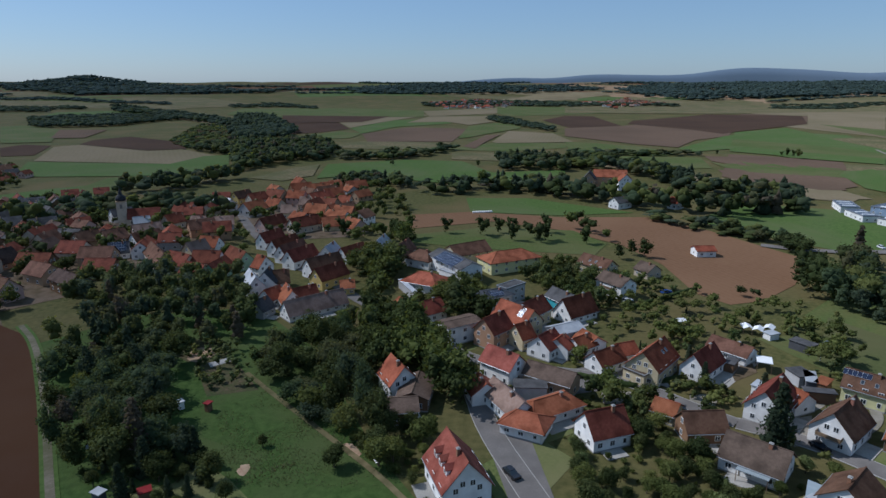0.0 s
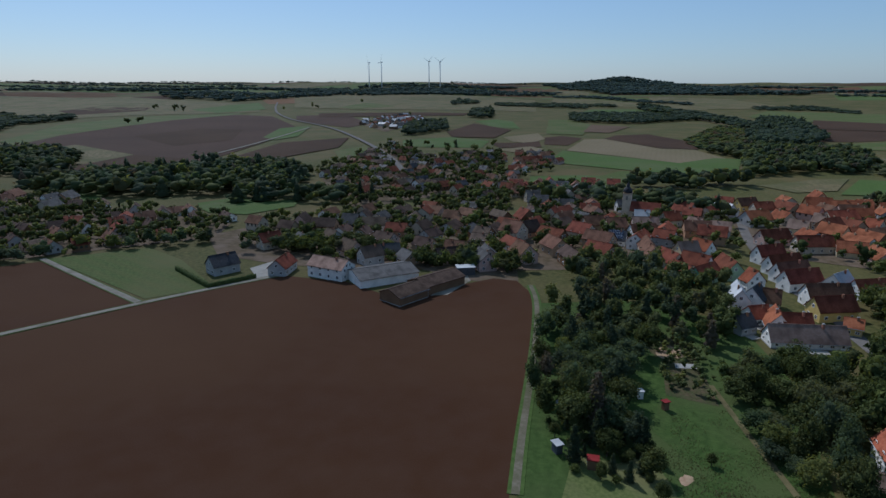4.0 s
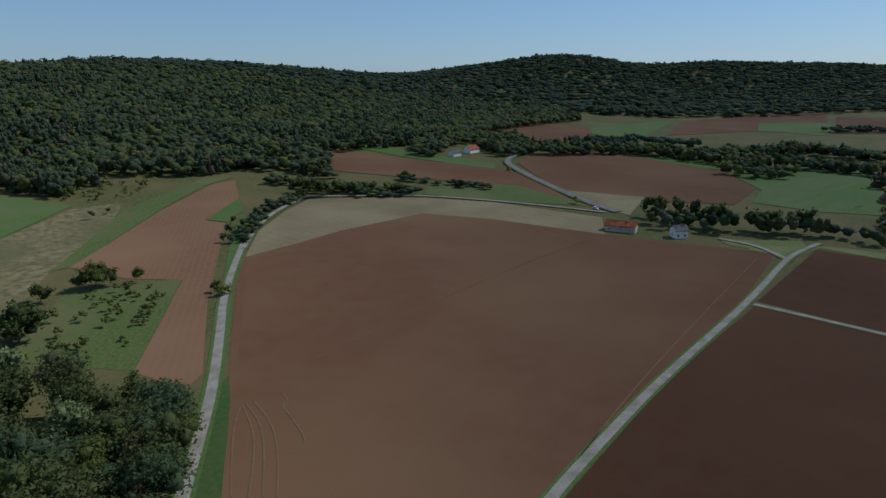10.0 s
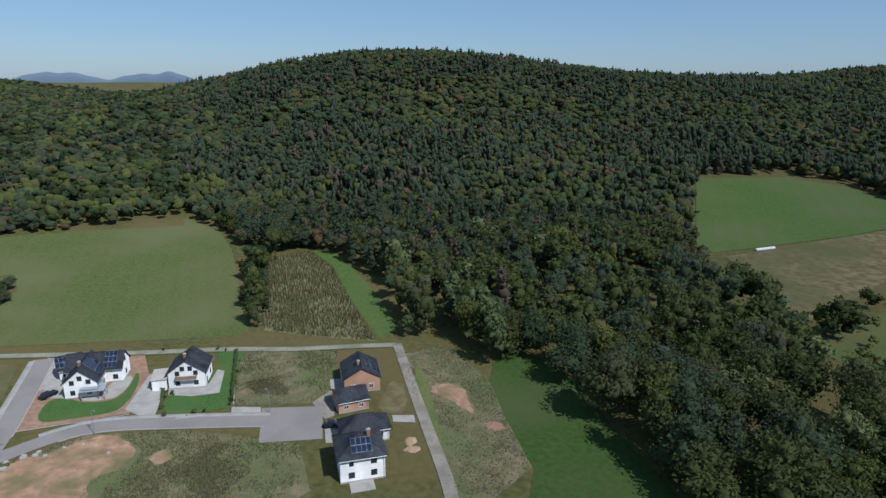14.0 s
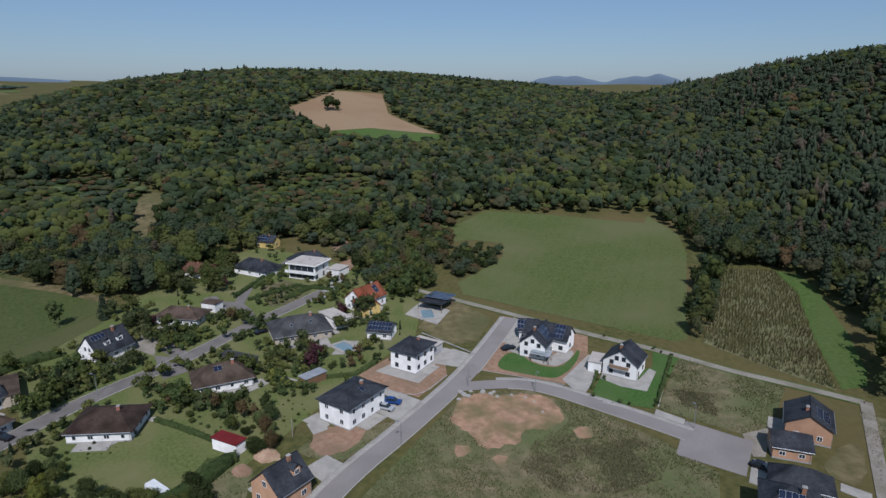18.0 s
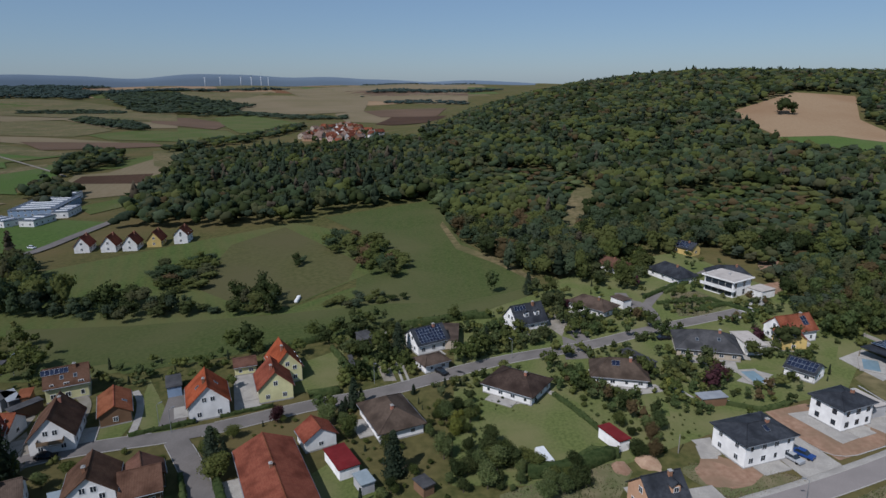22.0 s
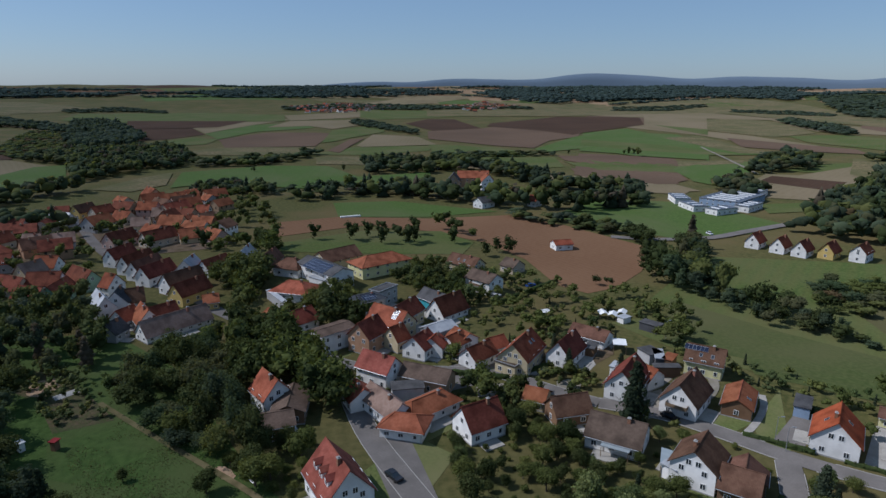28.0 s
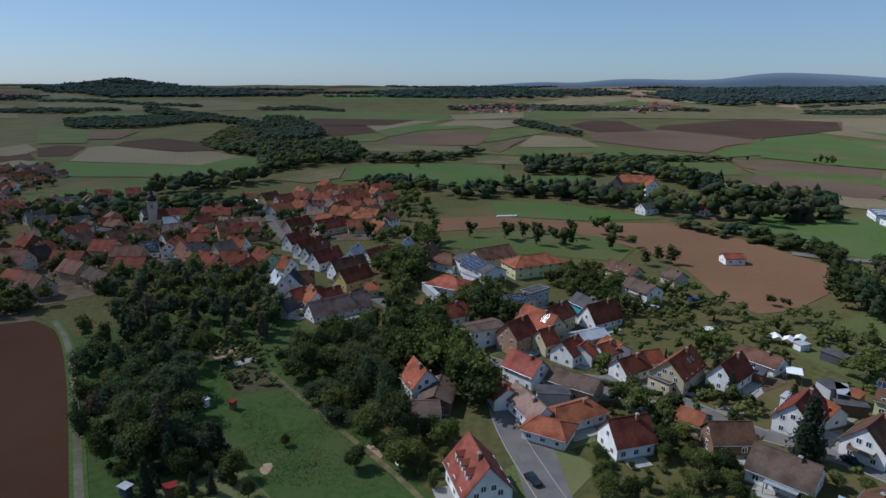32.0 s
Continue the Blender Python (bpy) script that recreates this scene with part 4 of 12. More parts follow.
def window(root, x, y, z, turn, w, h, detail, frame_mat="white_frame"):
    """A window on a wall that faces `turn` degrees (0 is +y)."""
    fr, pane, one = window_meshes(w, h, frame_mat)
    m = Matrix.Translation((x, y, z)) @ Matrix.Rotation(radians(turn), 4, 'Z')
    if detail >= 3:
        part("pane", pane, part("window", fr, root, m=m))
    else:
        part("window", one, root, m=m)


def hip_roof(L, W, eave, ridge, over, run):
    """A hipped roof whose ridge is shorter than the house by twice the run."""
    x, y, t = L / 2 + over, W / 2 + over, .2
    drop = (ridge - eave) / (W / 2) * over
    e, rx = eave - drop, max(.05, L / 2 - run)
    v = [(-x, -y, e), (x, -y, e), (x, y, e), (-x, y, e), (-x, -y, e + t), (x, -y, e + t), (x, y, e + t), (-x, y, e + t), (-rx, 0, ridge + t), (rx, 0, ridge + t)]
    f = [(0, 3, 2, 1), (0, 1, 5, 4), (1, 2, 6, 5), (2, 3, 7, 6), (3, 0, 4, 7), (4, 5, 9, 8), (6, 7, 8, 9), (5, 6, 9), (7, 4, 8)]
    return Build().add(v, f), rx


def gable_roof(L, W, eave, ridge, over, over_g):
    t, k = .22, (ridge - eave) / (W / 2)
    y = W / 2 + over
    e = eave - k * over
    prof_l = [(-y, e + .02), (0, ridge + .02), (0, ridge + t), (-y, e + t)]
    prof_r = [(0, ridge + .02), (y, e + .02), (y, e + t), (0, ridge + t)]
    b = Build()
    return b.extrude_x(prof_l, -L / 2 - over_g, L / 2 + over_g).extrude_x(prof_r, -L / 2 - over_g, L / 2 + over_g)


PANEL = None


def solar_panels(root, side, L, W, eave, ridge, nx, ny, x0=0.0, v0=None, pw=1.02, ph=1.6):
    """Rows of dark panels on one slope (side +1 or -1 in y), centred at x0."""
    global PANEL
    if PANEL is None:
        PANEL = Build().box(-.48, .48, -.77, .77, 0, .05, 0).box(-.50, .50, -.80, -.77, 0, .06, 1).box(-.50, .50, .77, .80, 0, .06, 1) \
            .box(-.50, -.48, -.77, .77, 0, .06, 1).box(.48, .50, -.77, .77, 0, .06, 1).mesh("solar_panel", "solar", "alu")
    sl = math.atan2(ridge - eave, W / 2)
    length = math.hypot(ridge - eave, W / 2)
    v0 = length * .5 if v0 is None else v0
    for i in range(nx):
        for j in range(ny):
            v = v0 + (j - (ny - 1) / 2) * ph          # distance down from the ridge
            x = x0 + (i - (nx - 1) / 2) * pw
            m = Matrix.Translation((x, side * v * math.cos(sl), ridge + .30 - v * math.sin(sl))) @ Matrix.Rotation(-side * sl, 4, 'X') @ \
                Matrix.Diagonal((pw / 1.02, ph / 1.62, 1, 1))
            part("solar_panel", PANEL, root, m=m)


def dormer(root, side, x, W, eave, ridge, roof, wall, detail, w=1.8, h=1.5):
    k = (ridge - eave) / (W / 2)
    y1 = W / 2 * .72
    z = ridge - k * y1
    b = Build()
    b.extrude_x([(0, z - .3), (side * y1, z - .3), (side * y1, z + h), (0, z + h)] if side > 0 else [(side * y1, z - .3), (0, z - .3), (0, z + h), (side * y1, z + h)], x - w / 2, x + w / 2)
    d = part("dormer", b.mesh("dormer", "wall_" + wall), root)
    r = Build()
    y2 = side * (y1 + .25)
    ww = w / 2 + .22
    v = [(x - ww, y2, z + h - .1), (x + ww, y2, z + h - .1), (x, y2, z + h + .75), (x - ww, 0, z + h - .1), (x + ww, 0, z + h - .1), (x, 0, z + h + .75)]
    v += [(p[0], p[1], p[2] + .14) for p in v]
    f = [(0, 2, 5, 3), (2, 1, 4, 5), (6, 9, 11, 8), (8, 11, 10, 7), (0, 6, 8, 2), (2, 8, 7, 1), (0, 3, 9, 6), (1, 7, 10, 4)]
    part("dormer_roof", r.add(v, f).mesh("dormer_roof", roof), d)
    window(root, x, side * (y1 + .01), z + .2, 0 if side > 0 else 180, 1.1, 1.1, detail)


def words(s):
    return s.replace("roof_", "").replace("_", " ")


def house(x, y, rot, L, W, eave, ridge, roof="roof_red", wall="white", kind="gable", run=None, solar=None, dormers=None, lights=None,
          chimney=.2, balcony=None, plinth=True, label=None, category="house", frame_mat="white_frame", over=.5, win=True, base=0.0, detail=None):
    """A house: walls, roof, ridge, gutters, chimney, windows, doors. x runs along the ridge."""
    far = math.hypot(x, y)
    detail = detail if detail is not None else (3 if far < 150 else (2 if far < 230 else (1 if far < 560 else 0)))
    nm = category.replace(" ", "_")
    root = new(nm)
    root.matrix_basis = place(x, y, rot, base)
    PLOTS.append((x, y, max(W, L) * .5 + .6))
    if L > 1.8 * W:
        c, s = math.cos(radians(rot)), math.sin(radians(rot))
        PLOTS.extend((x + c * q * L, y + s * q * L, W * .55 + .5) for q in (-.33, .33))
    shape = {"gable": "gable roof", "hip": "hipped roof", "flat": "flat roof", "half": "half-hipped roof"}[kind]
    tagged(root, label or f"{words(wall)} rendered {category} with {words(roof)} tiled {shape}", category, "buildings of the village")
    wm = "wall_" + wall
    b = Build()
    if kind == "flat":
        b.box(-L / 2, L / 2, -W / 2, W / 2, -1.5, eave)
        part("wall", b.mesh("wall", wm), root)
        r = Build().box(-L / 2 - over * .4, L / 2 + over * .4, -W / 2 - over * .4, W / 2 + over * .4, eave, eave + .32)
        rf = part("roof", r.mesh("roof", roof), root)
        if detail >= 1:
            part("parapet", Build().box(-L / 2 - .25, L / 2 + .25, W / 2 + .0, W / 2 + .22, eave + .3, eave + .55).box(-L / 2 - .25, L / 2 + .25, -W / 2 - .22, -W / 2, eave + .3, eave + .55)
                 .box(-L / 2 - .25, -L / 2 - .03, -W / 2, W / 2, eave + .3, eave + .55).box(L / 2 + .03, L / 2 + .25, -W / 2, W / 2, eave + .3, eave + .55).mesh("parapet", "zinc"), rf)
    elif kind == "hip":
        b.box(-L / 2, L / 2, -W / 2, W / 2, -1.5, eave + .05)
        part("wall", b.mesh("wall", wm), root)
        run = W / 2 if run is None else run
        r, rx = hip_roof(L, W, eave, ridge, over + .15, run)
        rf = part("roof", r.mesh("roof", roof), root)
        if detail >= 1:
            cap = Build().tube((-rx, 0, ridge + .2), (rx, 0, ridge + .2), .13, .13, 6)
            for sx in (1, -1):
                for sy in (1, -1):
                    dr = (ridge - eave) / (W / 2) * (over + .15)
                    cap.tube((sx * rx, 0, ridge + .2), (sx * (L / 2 + over + .15), sy * (W / 2 + over + .15), eave - dr + .22), .11, .11, 5)
            part("ridge_cap", cap.mesh("ridge_cap", roof), rf)
    else:
        prof = [(-W / 2, -1.5), (W / 2, -1.5), (W / 2, eave), (0, ridge), (-W / 2, eave)]
        b.extrude_x(prof, -L / 2, L / 2)
        part("wall", b.mesh("wall", wm), root)
        rf = part("roof", gable_roof(L, W, eave, ridge, over, over * .8).mesh("roof", roof), root)
        if detail >= 1:
            part("ridge_cap", Build().tube((-L / 2 - over * .8, 0, ridge + .2), (L / 2 + over * .8, 0, ridge + .2), .14, .14, 6).mesh("ridge_cap", roof), rf)
    if detail >= 2 and kind != "flat":
        k = (ridge - eave) / (W / 2)
        for s in (1, -1):
            yy = s * (W / 2 + over + (.2 if kind == "hip" else .06))
            ze = eave - k * over + .03
            part("gutter", Build().tube((-L / 2 - .3, yy, ze), (L / 2 + .3, yy, ze), .09, .09, 6).mesh("gutter", "zinc"), root)
            part("downpipe", Build().tube((L / 2 - .25, s * (W / 2 + .08), 0), (L / 2 - .25, s * (W / 2 + .08), ze), .05, .05, 5).mesh("downpipe", "zinc"), root)
    if detail >= 2 and category == "house":
        c, s = math.cos(radians(rot)), math.sin(radians(rot))
        for sd in (-1, 1):                    # a paved terrace where no street is in the way
            q = sd * (W / 2 + 2.2)
            if not near_road(np.array([x - s * q]), np.array([y + c * q]), 2.2)[0]:
                part("terrace", Build().box(-L * .32, L * .22, *sorted((sd * (W / 2 + .04), sd * (W / 2 + 3.4))), -.4, .22).mesh("terrace", "paving"), root)
                break
    if plinth and detail >= 2:
        part("plinth", Build().box(-L / 2 - .03, L / 2 + .03, -W / 2 - .03, W / 2 + .03, -1.5, .35).mesh("plinth", "concrete"), root)
    if chimney is not None and detail >= 1 and kind != "flat":
        cx = chimney * L
        ch = part("chimney", Build().box(cx - .35, cx + .35, -.95, -.35, ridge - 1.4, ridge + .75).mesh("chimney", "chimney_brick"), root)
        if detail >= 2:
            part("chimney_cap", Build().box(cx - .42, cx + .42, -1.02, -.28, ridge + .75, ridge + .87).box(cx - .2, cx + .2, -.8, -.5, ridge + .87, ridge + 1.05).mesh("chimney_cap", "concrete"), ch)
    if win and detail >= 1:
        floors = [1.0] if eave < 4.3 else ([1.0, 3.7] if eave < 7.2 else [1.0, 3.8, 6.5])
        if eave < 2.9:
            floors = [.9]
        if detail == 1 and len(floors) > 1:
            floors = floors[-2:]
        for s in (1, -1):
            n = max(2, int(L / (3.1 if detail >= 2 else 4.2)))
            n = min(n, 14)
            for fl in floors:
                for i in range(n):
                    px = (i + .5) / n * L - L / 2
                    if detail >= 2 and fl == floors[0] and i == n // 2 and s > 0:
                        dr = part("door", Build().box(px - .5, px + .5, s * W / 2 - .04, s * W / 2 + .06, 0.05, 2.1).mesh("door", "door_wood"), root)
                        part("door_handle", Build().box(px + .33, px + .43, s * W / 2 + .06, s * W / 2 + .10, 1.0, 1.06).mesh("door_handle", "alu"), dr)
                        continue
                    window(root, px, s * (W / 2 + .005), fl, 0 if s > 0 else 180, 1.25 if (i + int(fl)) % 3 else .9, 1.3 if eave > 3 else 1.0, detail, frame_mat)
            gfl = list(floors) + ([eave + .35] if (kind == "gable" and ridge - eave > 2.6) else [])
            for fl in gfl:
                m = max(1, int(W / 3.6)) if fl < eave else (2 if W > 8.5 else 1)
                span = W if fl < eave else W * .42
                for i in range(m):
                    py = (i + .5) / m * span - span / 2
                    window(root, s * (L / 2 + .005), py, fl, -90 if s > 0 else 90, 1.1, 1.25 if eave > 3 or fl > eave else 1.0, detail, frame_mat)
    if solar:
        solar_panels(root, solar[0], L, W, eave, ridge, *solar[1:])
    if dormers:
        for s, px in dormers:
            dormer(root, s, px, W, eave, ridge, roof, wall, max(1, detail))
    if lights:
        sl = math.atan2(ridge - eave, W / 2)
        for s, px, v in lights:
            m = Matrix.Translation((px, s * v * math.cos(sl), ridge + .24 - v * math.sin(sl))) @ Matrix.Rotation(-s * sl, 4, 'X')
            rw = part("roof_window", Build().box(-.42, .42, -.6, -.52, 0, .1).box(-.42, .42, .52, .6, 0, .1).box(-.42, -.34, -.52, .52, 0, .1).box(.34, .42, -.52, .52, 0, .1).mesh("roof_window", "zinc"), root, m=m)
            part("pane", Build().box(-.34, .34, -.52, .52, 0, .06).mesh("pane", "glass"), rw)
    if balcony:
        # balcony: ('x' or 'y', side, height, depth, width)
        ax, s, z, dp, wd = balcony
        b = Build()
        if ax == 'x':
            o = s * L / 2
            x1, x2 = sorted((o, o + s * dp))
            b.box(x1, x2, -wd / 2, wd / 2, z - .18, z)
            bl = part("balcony", b.mesh("balcony", "concrete"), root)
            r = Build().box(*sorted((o + s * dp, o + s * (dp - .06))), -wd / 2, wd / 2, z + .1, z + 1.0)
            for q in (-1, 1):
                r.box(x1, x2, *sorted((q * wd / 2, q * (wd / 2 - .06))), z + .1, z + 1.0)
        else:
            o = s * W / 2
            y1, y2 = sorted((o, o + s * dp))
            b.box(-wd / 2, wd / 2, y1, y2, z - .18, z)
            bl = part("balcony", b.mesh("balcony", "concrete"), root)
            r = Build().box(-wd / 2, wd / 2, *sorted((o + s * dp, o + s * (dp - .06))), z + .1, z + 1.0)
            for q in (-1, 1):
                r.box(*sorted((q * wd / 2, q * (wd / 2 - .06))), y1, y2, z + .1, z + 1.0)
        part("railing", r.mesh("railing", "timber"), bl)
    return root


def shed(x, y, rot, L, W, h=2.4, roof="roof_flat", wall="white", pitch=0.0, door=True, label=None, category="shed", base=0.0):
    """A garage, carport or garden hut with a flat or single-pitch roof."""
    root = new(category.replace(" ", "_"))
    root.matrix_basis = place(x, y, rot, base)
    PLOTS.append((x, y, max(L, W) * .5 + .3))
    tagged(root, label or f"small {words(wall)} {category} with {words(roof)} coloured roof", category)
    p = pitch
    b = Build().extrude_x([(-W / 2, -1.0), (W / 2, -1.0), (W / 2, h - p / 2), (-W / 2, h + p / 2)], -L / 2, L / 2)
    part("wall", b.mesh("wall", "wall_" + wall), root)
    r = Build().extrude_x([(-W / 2 - .25, h + p / 2 + .02), (W / 2 + .25, h - p / 2 + .02), (W / 2 + .25, h - p / 2 + .2), (-W / 2 - .25, h + p / 2 + .2)], -L / 2 - .25, L / 2 + .25)
    part("roof", r.mesh("roof", roof), root)
    if door:
        n = max(1, int(L / 3.2))
        for i in range(n):
            px = (i + .5) / n * L - L / 2
            part("door", Build().box(px - 1.15, px + 1.15, W / 2 - .03, W / 2 + .05, 0.03, min(2.1, h - .4)).mesh("door", "garage_grey"), root)
    return root


def carport(x, y, rot, L, W, h=2.5, roof="roof_sheet", solar=None, label="open carport on timber posts", base=0.0):
    root = new("carport")
    root.matrix_basis = place(x, y, rot, base)
    PLOTS.append((x, y, max(L, W) * .5))
    tagged(root, label, "carport")
    for sx in (-1, 1):
        for sy in (-1, 1):
            part("post", Build().box(sx * (L / 2 - .2) - .07, sx * (L / 2 - .2) + .07, sy * (W / 2 - .2) - .07, sy * (W / 2 - .2) + .07, -.6, h).mesh("post", "timber"), root)
    part("roof", Build().extrude_x([(-W / 2, h + .3), (W / 2, h - .1), (W / 2, h + .06), (-W / 2, h + .46)], -L / 2, L / 2).mesh("roof", roof), root)
    if solar:
        nx, ny = (int(L / 1.05), max(1, int(W / 1.65))) if solar == "full" else solar
        solar_panels(root, 1, L, W * 2, h - .1 + .1, h + .5, nx, ny, 0.0, W * .5)
    return root


CAR_BODY = {}


def car(x, y, rot, paint="black"):
    root = new("car")
    root.matrix_basis = place(x, y, rot, .2)
    tagged(root, f"parked {paint} passenger car", "car", "parked cars")
    if paint not in CAR_BODY:
        body = Build().extrude_x([(-.85, .28), (.85, .28), (.9, .55), (.84, .85), (-.84, .85), (-.9, .55)], -2.15, 2.15)
        cab = Build()
        lo, hi = [(-1.7, .8), (1.0, .8)], [(-1.35, .62), (.35, .62)]
        v = [(-1.75, -.8, .85), (1.05, -.8, .85), (1.05, .8, .85), (-1.75, .8, .85), (-1.25, -.64, 1.42), (.35, -.64, 1.42), (.35, .64, 1.42), (-1.25, .64, 1.42)]
        cab.add(v, [(0, 1, 5, 4), (1, 2, 6, 5), (2, 3, 7, 6), (3, 0, 4, 7)])
        top = Build().box(-1.25, .35, -.64, .64, 1.42, 1.47)
        wheel = Build()
        seg = 12
        wheel.add([(math.cos(2 * math.pi * i / seg) * .32, yy, .32 + math.sin(2 * math.pi * i / seg) * .32) for yy in (-.1, .1) for i in range(seg)],
                  [(i, (i + 1) % seg, seg + (i + 1) % seg, seg + i)[::-1] for i in range(seg)] + [tuple(range(seg)), tuple(range(seg, 2 * seg))[::-1]])
        CAR_BODY[paint] = (body.mesh("body", "car_" + paint), cab.mesh("windows", "glass"), top.mesh("roof", "car_" + paint), wheel.mesh("wheel", "rubber"))
    me = CAR_BODY[paint]
    part("body", me[0], root)
    part("cabin_glass", me[1], root)
    part("roof", me[2], root)
    for sx in (-1.35, 1.35):
        for sy in (-.78, .78):
            part("wheel", me[3], root, m=Matrix.Translation((sx, sy, -.05)))
    return root


# ---- builders: settlements, landmarks, small things ----
FAR_ROOFS = ["roof_dark_brown", "roof_dark_red", "roof_red", "roof_brown", "roof_pale", "roof_orange", "roof_grey", "roof_grey_brown", "roof_anthracite", "roof_sheet"]
FAR_WALLS = ["wall_beige", "wall_sandstone", "wall_white", "wall_grey", "wall_pink", "wall_wood_wall", "wall_orange_brick"]


def settle(poly, spacing, seed, roofs, singles=320, trees=0, size=1.0):
    """Houses standing loosely in crooked rows inside an outline, clear of the ones already built; the far ones are joined."""
    rng = np.random.default_rng(seed)
    cx, cy = np.mean([p[0] for p in poly]), np.mean([p[1] for p in poly])
    main = rng.uniform(0, 180)
    R = max(math.hypot(p[0] - cx, p[1] - cy) for p in poly)
    n = int(R / spacing) + 1
    far = Build()
    for i in range(-n, n + 1):
        for j in range(-n, n + 1):
            if rng.random() < .14:
                continue
            a = radians(main + 14 * math.sin(i * .7 + seed) + 10 * math.cos(j * .6))
            c, s = math.cos(a), math.sin(a)
            u, v = (i + rng.uniform(-.36, .36)) * spacing, (j * 1.1 + rng.uniform(-.36, .36)) * spacing
            x, y = cx + u * c - v * s, cy + u * s + v * c
            if not inside(np.array([x]), np.array([y]), list(poly))[0] or near_road(np.array([x]), np.array([y]), 5.5)[0]:
                continue
            if any((x - p) ** 2 + (y - q) ** 2 < (rr + 5.5) ** 2 for p, q, rr in PLOTS):
                continue
            L, Wd = rng.uniform(9, 15) * size, rng.uniform(8, 10.5) * size
            eave = rng.uniform(3, 5.6) * size
            ridge = eave + Wd * rng.uniform(.3, .5)
            rot = math.degrees(a) + (0 if rng.random() < .6 else 90) + rng.uniform(-12, 12)
            roof = "roof_" + roofs[int(rng.integers(0, len(roofs)))]
            wall = int(rng.integers(0, len(FAR_WALLS)))
            if math.hypot(x, y) < singles:
                house(x, y, rot, L, Wd, eave, ridge, roof, FAR_WALLS[wall][5:], chimney=rng.uniform(-.3, .3), detail=1)
                continue
            PLOTS.append((x, y, max(L, Wd) * .4))
            b = Build().extrude_x([(-Wd / 2, -1.5), (Wd / 2, -1.5), (Wd / 2, eave), (0, ridge), (-Wd / 2, eave)], -L / 2, L / 2, wall)
            g = gable_roof(L, Wd, eave, ridge, .5, .4)
            b.add(g.v, g.f, len(FAR_WALLS) + FAR_ROOFS.index(roof))
            for sd in (1, -1):
                for k in range(3):
                    px = (k - 1) * L * .3
                    b.box(px - .55, px + .55, *sorted((sd * Wd / 2, sd * (Wd / 2 + .05))), eave - 1.9, eave - .6, len(FAR_WALLS) + len(FAR_ROOFS))
                for k in (-1, 1):
                    b.box(*sorted((sd * L / 2, sd * (L / 2 + .05))), k * Wd * .22 - .5, k * Wd * .22 + .5, eave - 1.9, eave - .6, len(FAR_WALLS) + len(FAR_ROOFS))
            b.box(L * .2 - .3, L * .2 + .3, .3, .9, ridge - 1, ridge + .8, 1)
            m = place(x, y, rot)
            w = Build()
            w.v, w.f, w.m = [tuple(m @ Vector(p)) for p in b.v], b.f, b.m
            o = len(far.v)
            far.v += w.v
            far.f += [tuple(o + q for q in f) for f in w.f]
            far.m += w.m
    if far.v:
        tagged(new("far_houses", far.mesh("far_houses", *FAR_WALLS, *FAR_ROOFS, "glass")), "far village houses with pale walls and tiled gable roofs", "houses", kind="stuff")
    if trees:
        scatter(list(poly), trees, ["dark", "broad", "bush", "dark", "dark"], 6 * size, 13 * size, seed + 300, gap=.7)


